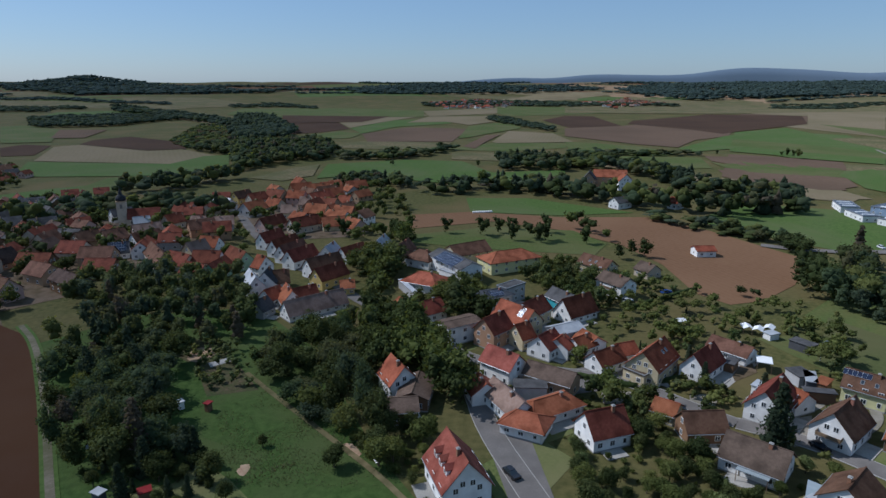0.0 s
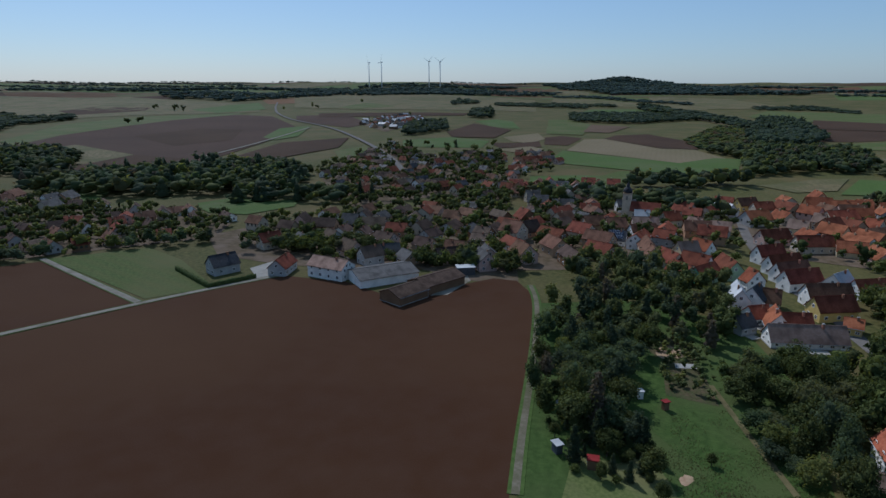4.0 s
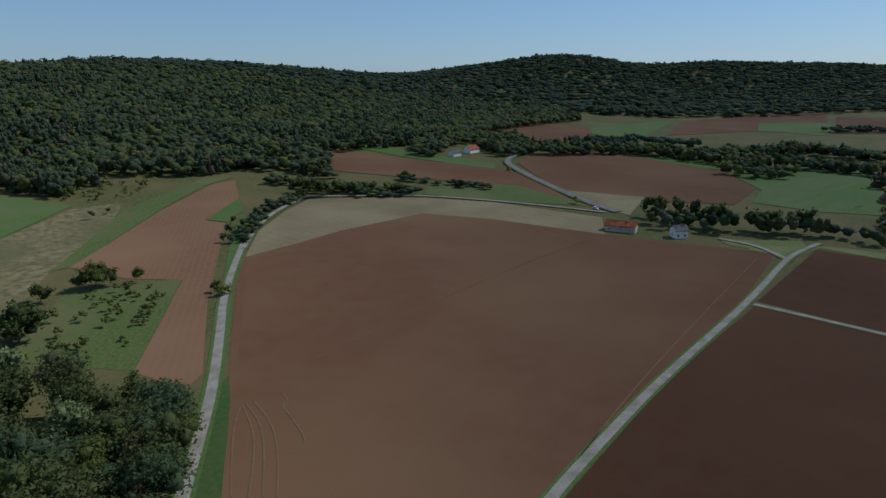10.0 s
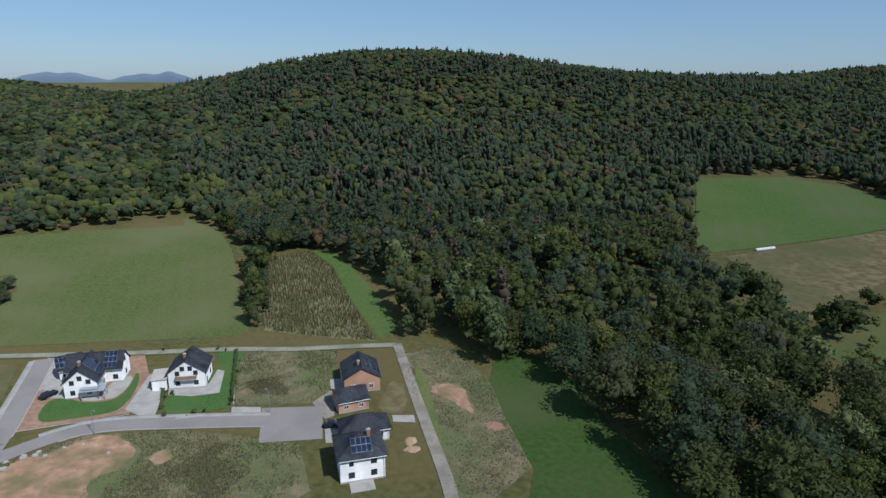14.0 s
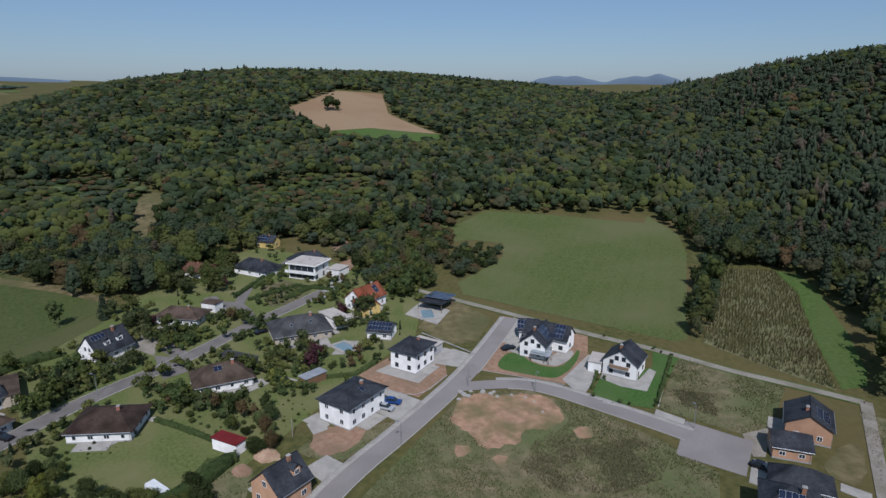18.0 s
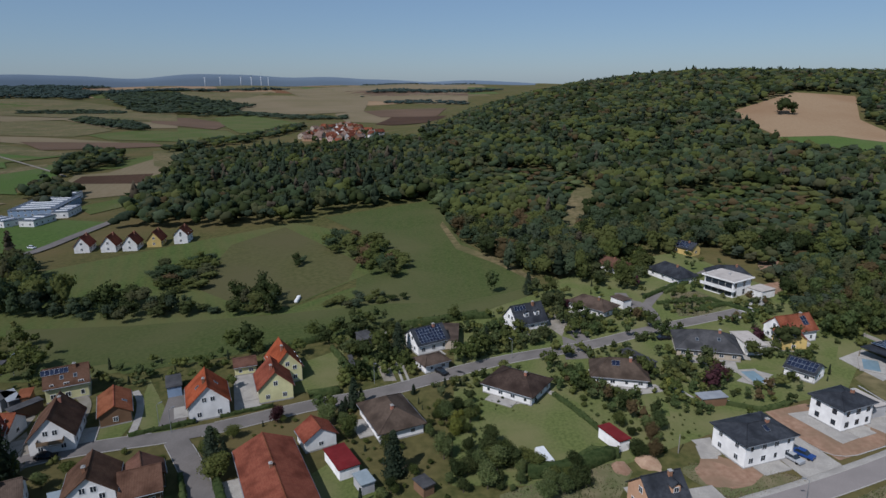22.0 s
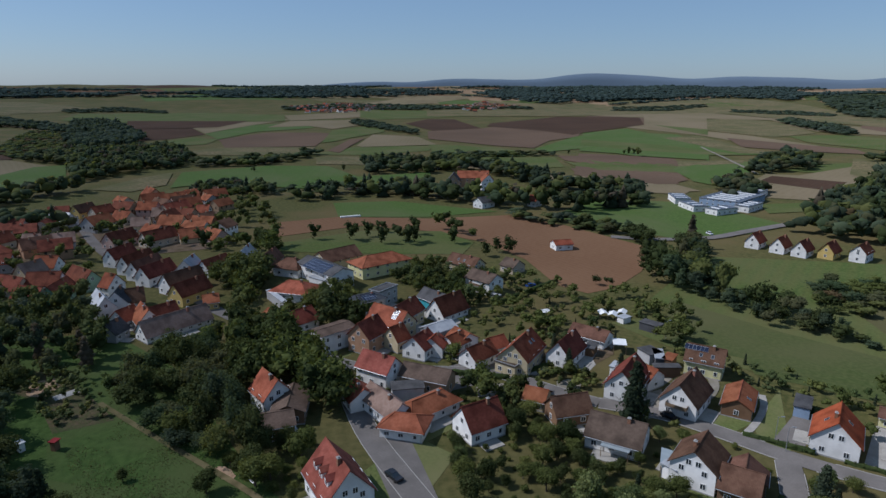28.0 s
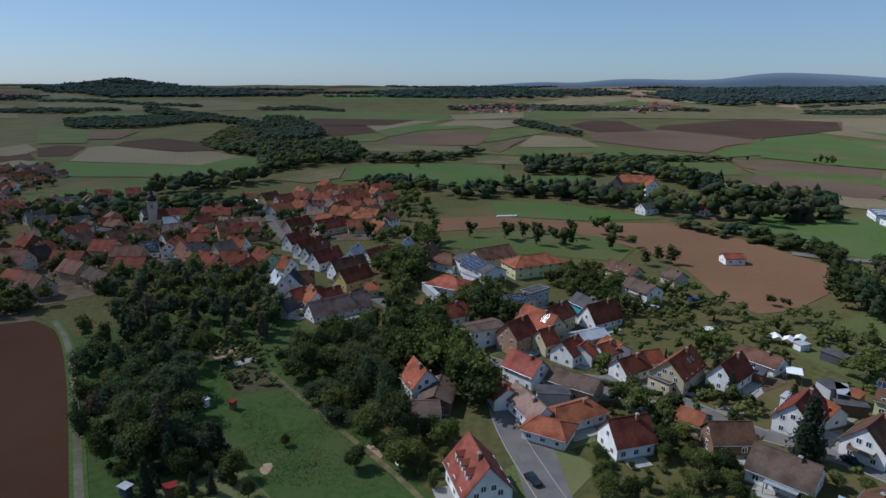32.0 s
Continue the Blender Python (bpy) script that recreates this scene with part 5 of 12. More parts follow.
def mosaic():
    """The strip fields of the open plain, out to the skyline."""
    rng = np.random.default_rng(5)
    kinds = [("meadow_bright", "bright green field", .8), ("soil", "brown ploughed field", 1), ("soil_light", "pale tan field", 1), ("stubble", "pale stubble field", 1.1),
             ("meadow", "green field", .8), ("soil_red", "reddish-brown field", 1), ("meadow_dry", "dry yellowish field", .7), ("soil_dark", "dark brown field", .6)]
    p = np.array([1.3, 1.3, .15, .15, 1.5, .12, .8, 1.0])
    p /= p.sum()
    east = np.array([.5, .7, 1.7, 1.2, .9, .8, 1.2, .35])
    east /= east.sum()
    for az0, az1, d0 in ((0, 60, 2500), (60, 86, 2600), (296, 360, 2500), (284, 296, 2500)):
        d = d0
        while d < 4600:
            depth = d * rng.uniform(.06, .12)
            az = az0 + rng.uniform(0, 2)
            while az < az1:
                wide = math.degrees(rng.uniform(.9, 2.6) * depth / d) * rng.uniform(.8, 1.5)
                a2 = min(az + wide, az1)
                k = int(rng.choice(len(kinds), p=east if az0 > 200 else p))
                sk = rng.uniform(-.5, .5) * depth
                pl = []
                for a, dd in ((az, d), (a2, d + sk * .4), (a2 + .5, d + depth * .93 + sk * .4), (az + .5, d + depth * .93)):
                    dd = min(dd * (1 + .07 * math.sin(a / 6.1) + .05 * math.sin(a / 2.7 + 1)), 4800)
                    pl.append((-dd * math.sin(radians(a)), dd * math.cos(radians(a))))
                if rng.random() < .88:
                    sheet("field", pl, kinds[k][0], kinds[k][1] + " of the open plain", "field", .35)
                if rng.random() < .11:
                    x1, y1 = pl[3]
                    x2, y2 = pl[2]
                    tx, ty = (x2 - x1), (y2 - y1)
                    ln = math.hypot(tx, ty)
                    nx, ny = -ty / ln * rng.uniform(8, 30 + d * .012), tx / ln * rng.uniform(8, 30 + d * .012)
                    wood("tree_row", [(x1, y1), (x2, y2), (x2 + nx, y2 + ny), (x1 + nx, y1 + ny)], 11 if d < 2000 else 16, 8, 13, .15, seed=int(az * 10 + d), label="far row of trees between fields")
                az = a2
            d += depth
    # dark belts of forest under the skyline
    for az, d, w, t in ((8, 3300, 900, 200), (20, 3600, 900, 200), (355, 3700, 900, 240), (318, 3400, 800, 220), (310, 3500, 900, 240), (45, 3500, 900, 200), (60, 3300, 800, 160),
                        (72, 3300, 900, 200), (84, 3000, 500, 240), (325, 4000, 1200, 300), (0, 4300, 1200, 300), (290, 3300, 700, 250), (338, 4200, 1200, 260)):
        ux, uy = -math.sin(radians(az)), math.cos(radians(az))
        cx, cy = d * ux, d * uy
        pl = [(cx + uy * w * q + ux * t * r, cy - ux * w * q + uy * t * r) for q, r in ((-.5, -.3), (-.2, -.5), (.3, -.4), (.5, -.1), (.45, .4), (.1, .5), (-.4, .45))]
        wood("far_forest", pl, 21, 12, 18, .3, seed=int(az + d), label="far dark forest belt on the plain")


def villa(x, y, rot, L, W):
    """A cubic two-storey villa: flat roof with a wide rim, ribbon windows and long balconies on its front and end."""
    root = new("house")
    root.matrix_basis = place(x, y, rot)
    PLOTS.append((x, y, max(L, W) * .55))
    tagged(root, "modern white flat-roofed villa with wide balconies and ribbon windows", "house", "houses of the valley")
    l, w = L / 2 - .9, W / 2 - .9
    part("wall", Build().box(-l, l, -w, w, -1, 6.1).mesh("wall", "wall_white"), root)
    part("roof", Build().box(-L / 2, L / 2, -W / 2, W / 2, 6.1, 6.5, 0).box(-L / 2 + .3, L / 2 - .3, -W / 2 + .3, W / 2 - .3, 6.5, 6.56, 1).mesh("roof", "wall_white", "roof_flat"), root)
    for z in (.5, 3.6):
        for k in range(4):
            x0 = -l + .5 + k * (2 * l - 1) / 4
            fr = part("window", Build().box(x0, x0 + (2 * l - 1) / 4 - .12, -w - .06, -w, z, z + 2.1).mesh("window", "dark_frame"), root)
            part("pane", Build().box(x0 + .07, x0 + (2 * l - 1) / 4 - .19, -w - .09, -w - .05, z + .07, z + 2.03).mesh("pane", "glass"), fr)
        for k in range(2):
            y0 = -w + .8 + k * w * .95
            fr = part("window", Build().box(l, l + .06, y0, y0 + 1.3, z, z + 2.0).mesh("window", "dark_frame"), root)
            part("pane", Build().box(l + .05, l + .09, y0 + .07, y0 + 1.23, z + .07, z + 1.93).mesh("pane", "glass"), fr)
    bal = part("balcony", Build().box(-L / 2, L / 2, -W / 2 - .6, -w, 2.75, 3.0).mesh("balcony", "wall_white"), root)
    part("railing", Build().box(-L / 2, L / 2, -W / 2 - .6, -W / 2 - .52, 3.0, 3.95).mesh("railing", "wall_white"), bal)
    part("chimney", Build().box(-.4, .4, .6, 1.2, 6.5, 7.3).mesh("chimney", "wall_grey"), root)


def church(x, y, rot):
    root = new("church")
    root.matrix_basis = place(x, y, rot) @ Matrix.Scale(.78, 4)
    PLOTS.append((x, y, 12))
    tagged(root, "pale rendered village church with a slate-domed tower", "church")
    part("tower", Build().box(-3, 3, -3, 3, -1, 20).mesh("tower", "wall_beige"), root)
    part("cornice", Build().box(-3.3, 3.3, -3.3, 3.3, 19.6, 20.2).mesh("cornice", "wall_sandstone"), root)
    part("dome", Build().lathe([(3.2, 20.2), (3.4, 21.4), (2.9, 23), (1.7, 24.2), (1.2, 25), (1.3, 25.8), (.8, 27), (.15, 28.5), (.06, 31)], 0, 0, 12).mesh("dome", "roof_anthracite", smooth=True), root)
    part("nave", Build().extrude_x([(-6, -1), (6, -1), (6, 8), (0, 14), (-6, 8)], 3.01, 24).mesh("nave", "wall_beige"), root)
    part("nave_roof", gable_roof(21, 12, 8, 14, .4, .2).mesh("nave_roof", "roof_dark_red"), root, m=Matrix.Translation((13.6, 0, 0)))
    for s in (1, -1):
        for k in range(4):
            part("window", window_meshes(1.4, 4.0)[2], root, m=Matrix.Translation((6 + k * 4.6, s * 6.02, 2.6)) @ Matrix.Rotation(radians(0 if s > 0 else 180), 4, 'Z'))
        part("sound_louvre", Build().box(-.8, .8, s * 3 - .05, s * 3 + .05, 15, 18).mesh("sound_louvre", "timber_grey"), root)


def turbine(x, y, h):
    root = new("wind_turbine")
    root.matrix_basis = place(x, y, random.Random(int(x)).uniform(60, 120))
    tagged(root, "tall white three-bladed wind turbine on the skyline", "wind turbine", "wind turbines on the skyline")
    part("mast", Build().lathe([(2.6, -3), (2.2, h * .4), (1.4, h)], 0, 0, 10).mesh("mast", "turbine_white", smooth=True), root)
    part("nacelle", Build().extrude_x([(-2, h - 2), (2, h - 2), (2, h + 1.5), (1.4, h + 2.2), (-1.4, h + 2.2), (-2, h + 1.5)], -3, 7).mesh("nacelle", "turbine_white"), root)
    part("hub", Build().lathe([(.3, -2), (1.6, -1.2), (1.8, .5)], 0, 0, 8).mesh("hub", "turbine_white"), root, m=Matrix.Translation((-4, 0, h)) @ Matrix.Rotation(radians(90), 4, 'Y'))
    ph = random.Random(int(y)).uniform(0, 120)
    for k in range(3):
        bl = Build().add([(0, -.9, 1), (.35, 0, 1), (0, .9, 1), (-.35, 0, 1), (0, -1.6, 9), (.3, 0, 9), (0, .9, 9), (-.3, 0, 9), (0, -.25, 46), (.08, 0, 46), (0, .2, 46), (-.08, 0, 46)],
                         [(0, 1, 5, 4), (1, 2, 6, 5), (2, 3, 7, 6), (3, 0, 4, 7), (4, 5, 9, 8), (5, 6, 10, 9), (6, 7, 11, 10), (7, 4, 8, 11), (8, 9, 10, 11)])
        part("blade", bl.mesh("blade", "turbine_white"), root, m=Matrix.Translation((-4.6, 0, h)) @ Matrix.Rotation(radians(ph + k * 120), 4, 'X'))


def bales(x, y, rot, n):
    c, s = math.cos(radians(rot)), math.sin(radians(rot))
    b = Build().lathe([(.4, -.62), (.62, -.55), (.65, 0), (.62, .55), (.4, .62)], 0, 0, 12).mesh("silage_bale", "plastic_white", smooth=True)
    for k in range(n):
        px, py = x + (k - n / 2) * 1.25 * c, y + (k - n / 2) * 1.25 * s
        ob = new("silage_bale", b)
        ob.matrix_basis = place(px, py, rot + 90 + (k * 37 % 11), .6) @ Matrix.Rotation(radians(90), 4, 'Y')
        tagged(ob, "round silage bale wrapped in white film", "silage bale", "row of silage bales")


def caravan(x, y, rot):
    root = new("caravan")
    root.matrix_basis = place(x, y, rot)
    tagged(root, "white touring caravan parked on a lawn", "caravan")
    prof = [(-1.1, .5), (1.1, .5), (1.1, 2.2), (.9, 2.6), (-.9, 2.6), (-1.1, 2.2)]
    part("body", Build().extrude_x(prof, -2.6, 2.6).mesh("body", "plastic_white"), root)
    for s in (1, -1):
        for px in (-1.3, 1.2):
            part("window", Build().box(px - .6, px + .6, s * 1.1 - .03, s * 1.1 + .03, 1.4, 2.0).mesh("window", "glass"), root)
        part("wheel", Build().lathe([(.3, -.1), (.3, .1)], 0, 0, 12).mesh("wheel", "rubber"), root, m=Matrix.Translation((0, s * 1.0, .3)) @ Matrix.Rotation(radians(90), 4, 'X'))
    part("drawbar", Build().tube((2.6, .6, .45), (3.7, 0, .45), .05, .05).tube((2.6, -.6, .45), (3.7, 0, .45), .05, .05).tube((3.6, 0, -.05), (3.6, 0, .5), .05, .05).mesh("drawbar", "steel"), root)


LAMP = []


def street_lamp(x, y):
    if LAMP:
        return copy_thing(LAMP[0], place(x, y, (x * 7) % 360))
    root = new("street_lamp")
    root.matrix_basis = place(x, y)
    tagged(root, "slim grey street lamp with a flat head", "street lamp", "street lamps")
    part("pole", Build().lathe([(.09, -.5), (.07, 3), (.045, 6)], 0, 0, 8).mesh("pole", "steel"), root)
    part("arm", Build().tube((0, 0, 5.9), (.8, 0, 6.15), .035, .03).mesh("arm", "steel"), root)
    part("lamp_head", Build().box(.6, 1.35, -.14, .14, 6.1, 6.22).mesh("lamp_head", "zinc"), root)
    LAMP.append(root)
    return root


def pool(x, y, rot, L, Wd):
    root = new("swimming_pool")
    root.matrix_basis = place(x, y, rot, .12)
    PLOTS.append((x, y, max(L, Wd) * .6))
    tagged(root, "garden swimming pool with a pale stone surround", "swimming pool")
    b = Build()
    for x1, x2, y1, y2 in ((-L / 2 - 1, L / 2 + 1, -Wd / 2 - 1, -Wd / 2), (-L / 2 - 1, L / 2 + 1, Wd / 2, Wd / 2 + 1), (-L / 2 - 1, -L / 2, -Wd / 2, Wd / 2), (L / 2, L / 2 + 1, -Wd / 2, Wd / 2)):
        b.box(x1, x2, y1, y2, -.6, .25)
    part("surround", b.mesh("surround", "paving"), root)
    part("water", Build().box(-L / 2, L / 2, -Wd / 2, Wd / 2, -.6, .12).mesh("water", "water_pool"), root)


def shelter(x, y, rot, L, Wd, cover):
    root = new("garden_shelter")
    root.matrix_basis = place(x, y, rot)
    PLOTS.append((x, y, max(L, Wd) * .5))
    tagged(root, "shelter covered with a green tarpaulin" if "green" in cover else "garden shelter with a white film cover", "garden shelter")
    for sx in (-1, 1):
        for sy in (-1, 1):
            part("post", Build().tube((sx * L * .46, sy * Wd * .46, -.3), (sx * L * .46, sy * Wd * .46, 2.1), .05, .05, 6).mesh("post", "timber"), root)
    part("cover", Build().extrude_x([(-Wd / 2, 2.0), (0, 2.7), (Wd / 2, 2.0), (Wd / 2, 2.06), (0, 2.76), (-Wd / 2, 2.06)][::1], -L / 2, L / 2).mesh("cover", cover), root)


def mound(x, y, r, h, material, label):
    """A heap of earth with an uneven outline."""
    rng = np.random.default_rng(int(abs(x * 31 + y * 17)))
    V, n = [(0, 0, h)], 14
    for k, f in enumerate((.35, .7, 1.0)):
        for i in range(n):
            a = 2 * math.pi * i / n
            q = r * f * rng.uniform(.82, 1.18)
            V.append((q * math.cos(a) * 1.3, q * math.sin(a), h * (1 - f ** 1.4) * rng.uniform(.85, 1.1) - (.15 if f == 1 else 0)))
    F = [(0, 1 + i, 1 + (i + 1) % n) for i in range(n)]
    for k in range(2):
        F += [(1 + k * n + i, 1 + (k + 1) * n + i, 1 + (k + 1) * n + (i + 1) % n, 1 + k * n + (i + 1) % n) for i in range(n)]
    ob = new("earth_mound", Build().add(V, F).mesh("earth_mound", material, smooth=True))
    ob.matrix_basis = place(x, y, rng.uniform(0, 180))
    tagged(ob, label, "earth mound")


def boulder(x, y, r):
    rng = np.random.default_rng(int(abs(x * 31 + y * 17)))
    v = ICO2_V * rng.uniform(.75, 1.15, (len(ICO2_V), 1)) * np.array([r * 1.25, r, r * .75])
    ob = new("boulder", big_mesh("boulder", v, ICO2_F, "kerb_stone"))
    ob.matrix_basis = place(x, y, rng.uniform(0, 180), r * .3)
    tagged(ob, "pale rough limestone boulder beside the street", "boulder", "boulders at the street corner")


def pole(x, y, h, label):
    root = new("wooden_pole")
    root.matrix_basis = place(x, y)
    tagged(root, label, "pole")
    part("shaft", Build().lathe([(.12, -.5), (.10, h * .6), (.08, h)], 0, 0, 8).mesh("shaft", "timber_grey"), root)
    part("crossarm", Build().box(-.6, .6, -.05, .05, h - .5, h - .38).mesh("crossarm", "timber_grey"), root)



# ---- fields and meadows ----
mosaic()
sheet("meadow", [(-1898, 2736), (-1718, 2779), (-1524, 2459), (-1681, 2418)], "meadow_dry", "dry olive-green field of the open plain", "meadow", 1.00)
sheet("meadow", [(-1467, 2108), (-1287, 2119), (-778, 1925), (-728, 1798), (-1279, 1832)], "meadow_dry", "dry olive-green field of the open plain", "meadow", 1.28)
sheet("meadow", [(-1005, 1647), (-899, 1726), (-657, 1551), (-635, 1437), (-860, 1594), (-935, 1444)], "meadow_bright", "bright green field of the open plain", "meadow", 1.56)
sheet("field", [(-657, 1520), (-579, 1475), (-439, 1275), (-409, 1157), (-522, 1313), (-617, 1411)], "soil_tan", "pale tan harrowed field of the plain", "field", 1.84)
sheet("meadow", [(-1164, 2308), (-890, 2423), (-672, 2135), (-546, 2020), (-746, 1846), (-1016, 2046)], "meadow_dry", "dry olive-green field of the open plain", "meadow", 2.12)
sheet("meadow", [(-532, 1552), (-590, 1872), (-342, 1711), (-295, 1473), (-432, 1447)], "meadow", "green field of the open plain", "meadow", 2.40)
sheet("meadow", [(-801, 1139), (-771, 1171), (-646, 1058), (-523, 835), (-580, 818)], "meadow", "green field of the open plain", "meadow", 2.68)
sheet("field", [(-644, 1055), (-564, 1056), (-516, 902), (-559, 892)], "soil_plain", "brown ploughed field of the open plain", "field", 2.96)
sheet("field", [(-483, 864), (-459, 920), (-349, 832), (-307, 746), (-345, 727), (-466, 800)], "soil_dark", "dark purplish-brown ploughed field", "field", 3.24)
sheet("field", [(-539, 759), (-539, 802), (-494, 787), (-448, 681), (-477, 670)], "soil_dark", "dark purplish-brown ploughed field", "field", 1.00)
sheet("field", [(-481, 771), (-466, 800), (-354, 732), (-325, 758), (-249, 680), (-232, 629), (-268, 607), (-415, 629)], "soil_tan", "pale tan harrowed field of the plain", "field", 1.28)
sheet("meadow", [(-417, 623), (-267, 606), (-259, 673), (-235, 684), (-196, 565), (-235, 530), (-280, 523), (-364, 519)], "meadow_bright", "bright green field of the open plain", "meadow", 1.56)
sheet("meadow", [(-316, 426), (-296, 456), (-264, 483), (-232, 422), (-227, 373), (-243, 349), (-268, 357)], "meadow_bright", "bright green field of the open plain", "meadow", 1.84)
sheet("meadow", [(-279, 512), (-254, 528), (-226, 469), (-253, 432), (-272, 444)], "meadow", "green field of the open plain", "meadow", 2.12)
sheet("meadow", [(-161, 512), (-139, 575), (-120, 603), (-111, 528), (-130, 497)], "meadow_dry", "dry olive-green field of the open plain", "meadow", 2.40)
sheet("meadow", [(-105, 511), (-112, 602), (-37, 638), (20, 624), (43, 544), (111, 562), (93, 468), (41, 468), (25, 496), (7, 482), (-29, 502), (-70, 527), (-88, 521)], "meadow_bright", "bright green field of the open plain", "meadow", 2.68)
sheet("meadow", [(-504, 1861), (-271, 1852), (-53, 1752), (-44, 1463), (-237, 1440), (-396, 1458)], "meadow", "green field of the open plain", "meadow", 2.96)
sheet("field", [(-385, 1518), (-124, 1481), (-164, 1271), (-314, 1234)], "soil_dark", "dark purplish-brown ploughed field", "field", 3.24)
sheet("field", [(-297, 1254), (-207, 1254), (-160, 1083), (-201, 996), (-246, 963), (-298, 1170)], "soil_dark", "dark purplish-brown ploughed field", "field", 1.00)
sheet("field", [(-209, 1267), (-128, 1526), (-20, 1577), (-101, 1344), (-151, 1166), (-163, 1107)], "soil_tan", "pale tan harrowed field of the plain", "field", 1.28)
sheet("meadow", [(-163, 1103), (-101, 1339), (-5, 1380), (18, 1227), (-85, 1132), (-127, 979)], "meadow_bright", "bright green field of the open plain", "meadow", 1.56)
sheet("meadow", [(-218, 915), (-169, 1023), (-127, 977), (-133, 896), (-193, 878)], "meadow", "green field of the open plain", "meadow", 1.84)
sheet("field", [(-126, 974), (-64, 1110), (16, 1096), (44, 1069), (12, 842), (-102, 842)], "soil_plain", "brown ploughed field of the open plain", "field", 2.12)
sheet("field", [(-32, 1475), (128, 1497), (126, 1323), (49, 1181), (7, 1285), (-72, 1249)], "soil_tan", "pale tan harrowed field of the plain", "field", 2.40)
sheet("meadow", [(47, 1146), (133, 1279), (153, 1209), (133, 1089), (66, 968), (38, 908), (21, 889)], "meadow", "green field of the open plain", "meadow", 2.68)
sheet("field", [(25, 776), (65, 945), (87, 955), (57, 836), (38, 749)], "soil_plain", "brown ploughed field of the open plain", "field", 2.96)
sheet("field", [(65, 834), (108, 1031), (172, 973), (174, 833), (71, 818)], "soil_tan", "pale tan harrowed field of the plain", "field", 3.24)
sheet("meadow", [(-3, 740), (72, 833), (168, 825), (148, 759), (76, 721)], "meadow", "green field of the open plain", "meadow", 1.00)
sheet("meadow", [(-157, 772), (-110, 848), (12, 831), (-3, 738), (-98, 751)], "meadow_dry", "dry olive-green field of the open plain", "meadow", 1.28)
sheet("meadow", [(10, 707), (113, 706), (140, 652), (66, 628), (9, 643)], "meadow_dry", "dry olive-green field of the open plain", "meadow", 1.56)
sheet("field", [(210, 1333), (291, 1506), (353, 1484), (328, 1156), (223, 1099)], "soil_dark", "dark purplish-brown ploughed field", "field", 1.84)
sheet("field", [(212, 1095), (327, 1152), (445, 1287), (596, 1265), (423, 929), (348, 864), (288, 765), (251, 801), (181, 931)], "soil_plain", "brown ploughed field of the open plain", "field", 2.12)
sheet("field", [(397, 1321), (537, 1445), (644, 1547), (836, 1472), (698, 1205), (470, 1012), (432, 968), (416, 1063), (354, 1211)], "soil_dark", "dark purplish-brown ploughed field", "field", 2.40)
sheet("meadow", [(413, 924), (525, 1032), (606, 940), (526, 741), (425, 595), (366, 654), (349, 747), (281, 711), (282, 748)], "meadow_bright", "bright green field of the open plain", "meadow", 2.68)
sheet("meadow", [(163, 835), (197, 819), (242, 774), (263, 698), (241, 671), (141, 688)], "meadow", "green field of the open plain", "meadow", 2.96)
sheet("field", [(132, 671), (179, 621), (202, 559), (233, 492), (218, 478), (200, 499), (172, 559), (129, 600)], "soil_tan", "pale tan harrowed field of the plain", "field", 3.24)
sheet("meadow", [(181, 675), (273, 658), (249, 573), (206, 570), (155, 616)], "meadow", "green field of the open plain", "meadow", 1.00)
sheet("field", [(282, 672), (364, 650), (380, 581), (363, 554), (281, 596), (272, 627)], "soil_plain", "brown ploughed field of the open plain", "field", 1.28)
sheet("meadow", [(267, 622), (278, 591), (362, 553), (337, 509), (261, 552)], "meadow", "green field of the open plain", "meadow", 1.56)
sheet("field", [(250, 563), (260, 551), (334, 509), (315, 466), (289, 451), (232, 490)], "soil_plain", "brown ploughed field of the open plain", "field", 1.84)
sheet("field", [(253, 454), (291, 448), (291, 413), (236, 415)], "soil_tan", "pale tan harrowed field of the plain", "field", 2.12)
sheet("meadow", [(335, 507), (375, 557), (426, 596), (318, 439), (315, 459)], "meadow_bright", "bright green field of the open plain", "meadow", 2.40)
sheet("field", [(881, 1528), (988, 1411), (648, 918), (660, 1138)], "soil_tan", "pale tan harrowed field of the plain", "field", 2.68)
sheet("meadow", [(714, 1195), (739, 1048), (646, 915)], "meadow", "green field of the open plain", "meadow", 2.96)
sheet("meadow", [(736, 2548), (832, 2253), (955, 2082), (1454, 2091), (1147, 1641), (721, 1565), (310, 1609), (368, 1915)], "meadow_dry", "dry olive-green field of the open plain", "meadow", 3.24)
sheet("field", [(-86, 2206), (583, 3050), (722, 2664), (470, 2450), (145, 2142)], "stubble", "pale straw-coloured stubble field", "field", 1.00)
sheet("meadow", [(171, 1997), (418, 1835), (423, 1602), (155, 1498), (119, 1761)], "meadow", "green field of the open plain", "meadow", 1.28)
sheet("field", [(-53, 1734), (161, 1885), (138, 1614), (-32, 1494)], "soil_tan", "pale tan harrowed field of the plain", "field", 1.56)
sheet("meadow", [(-1729, -357), (-1717, -221), (-1644, -144), (-1543, -81), (-1358, -102), (-1367, -233), (-1505, -313)], "meadow_dry", "dry olive-green field of the open plain", "meadow", 1.00)
sheet("meadow", [(-2124, -92), (-2224, 3), (-2055, 161), (-2120, 306), (-1735, 191), (-1736, 52), (-1801, 0)], "meadow_bright", "bright green field of the open plain", "meadow", 1.28)
sheet("field", [(-2345, 242), (-2459, 387), (-2142, 342), (-2057, 245)], "soil_plain", "brown ploughed field of the open plain", "field", 1.56)
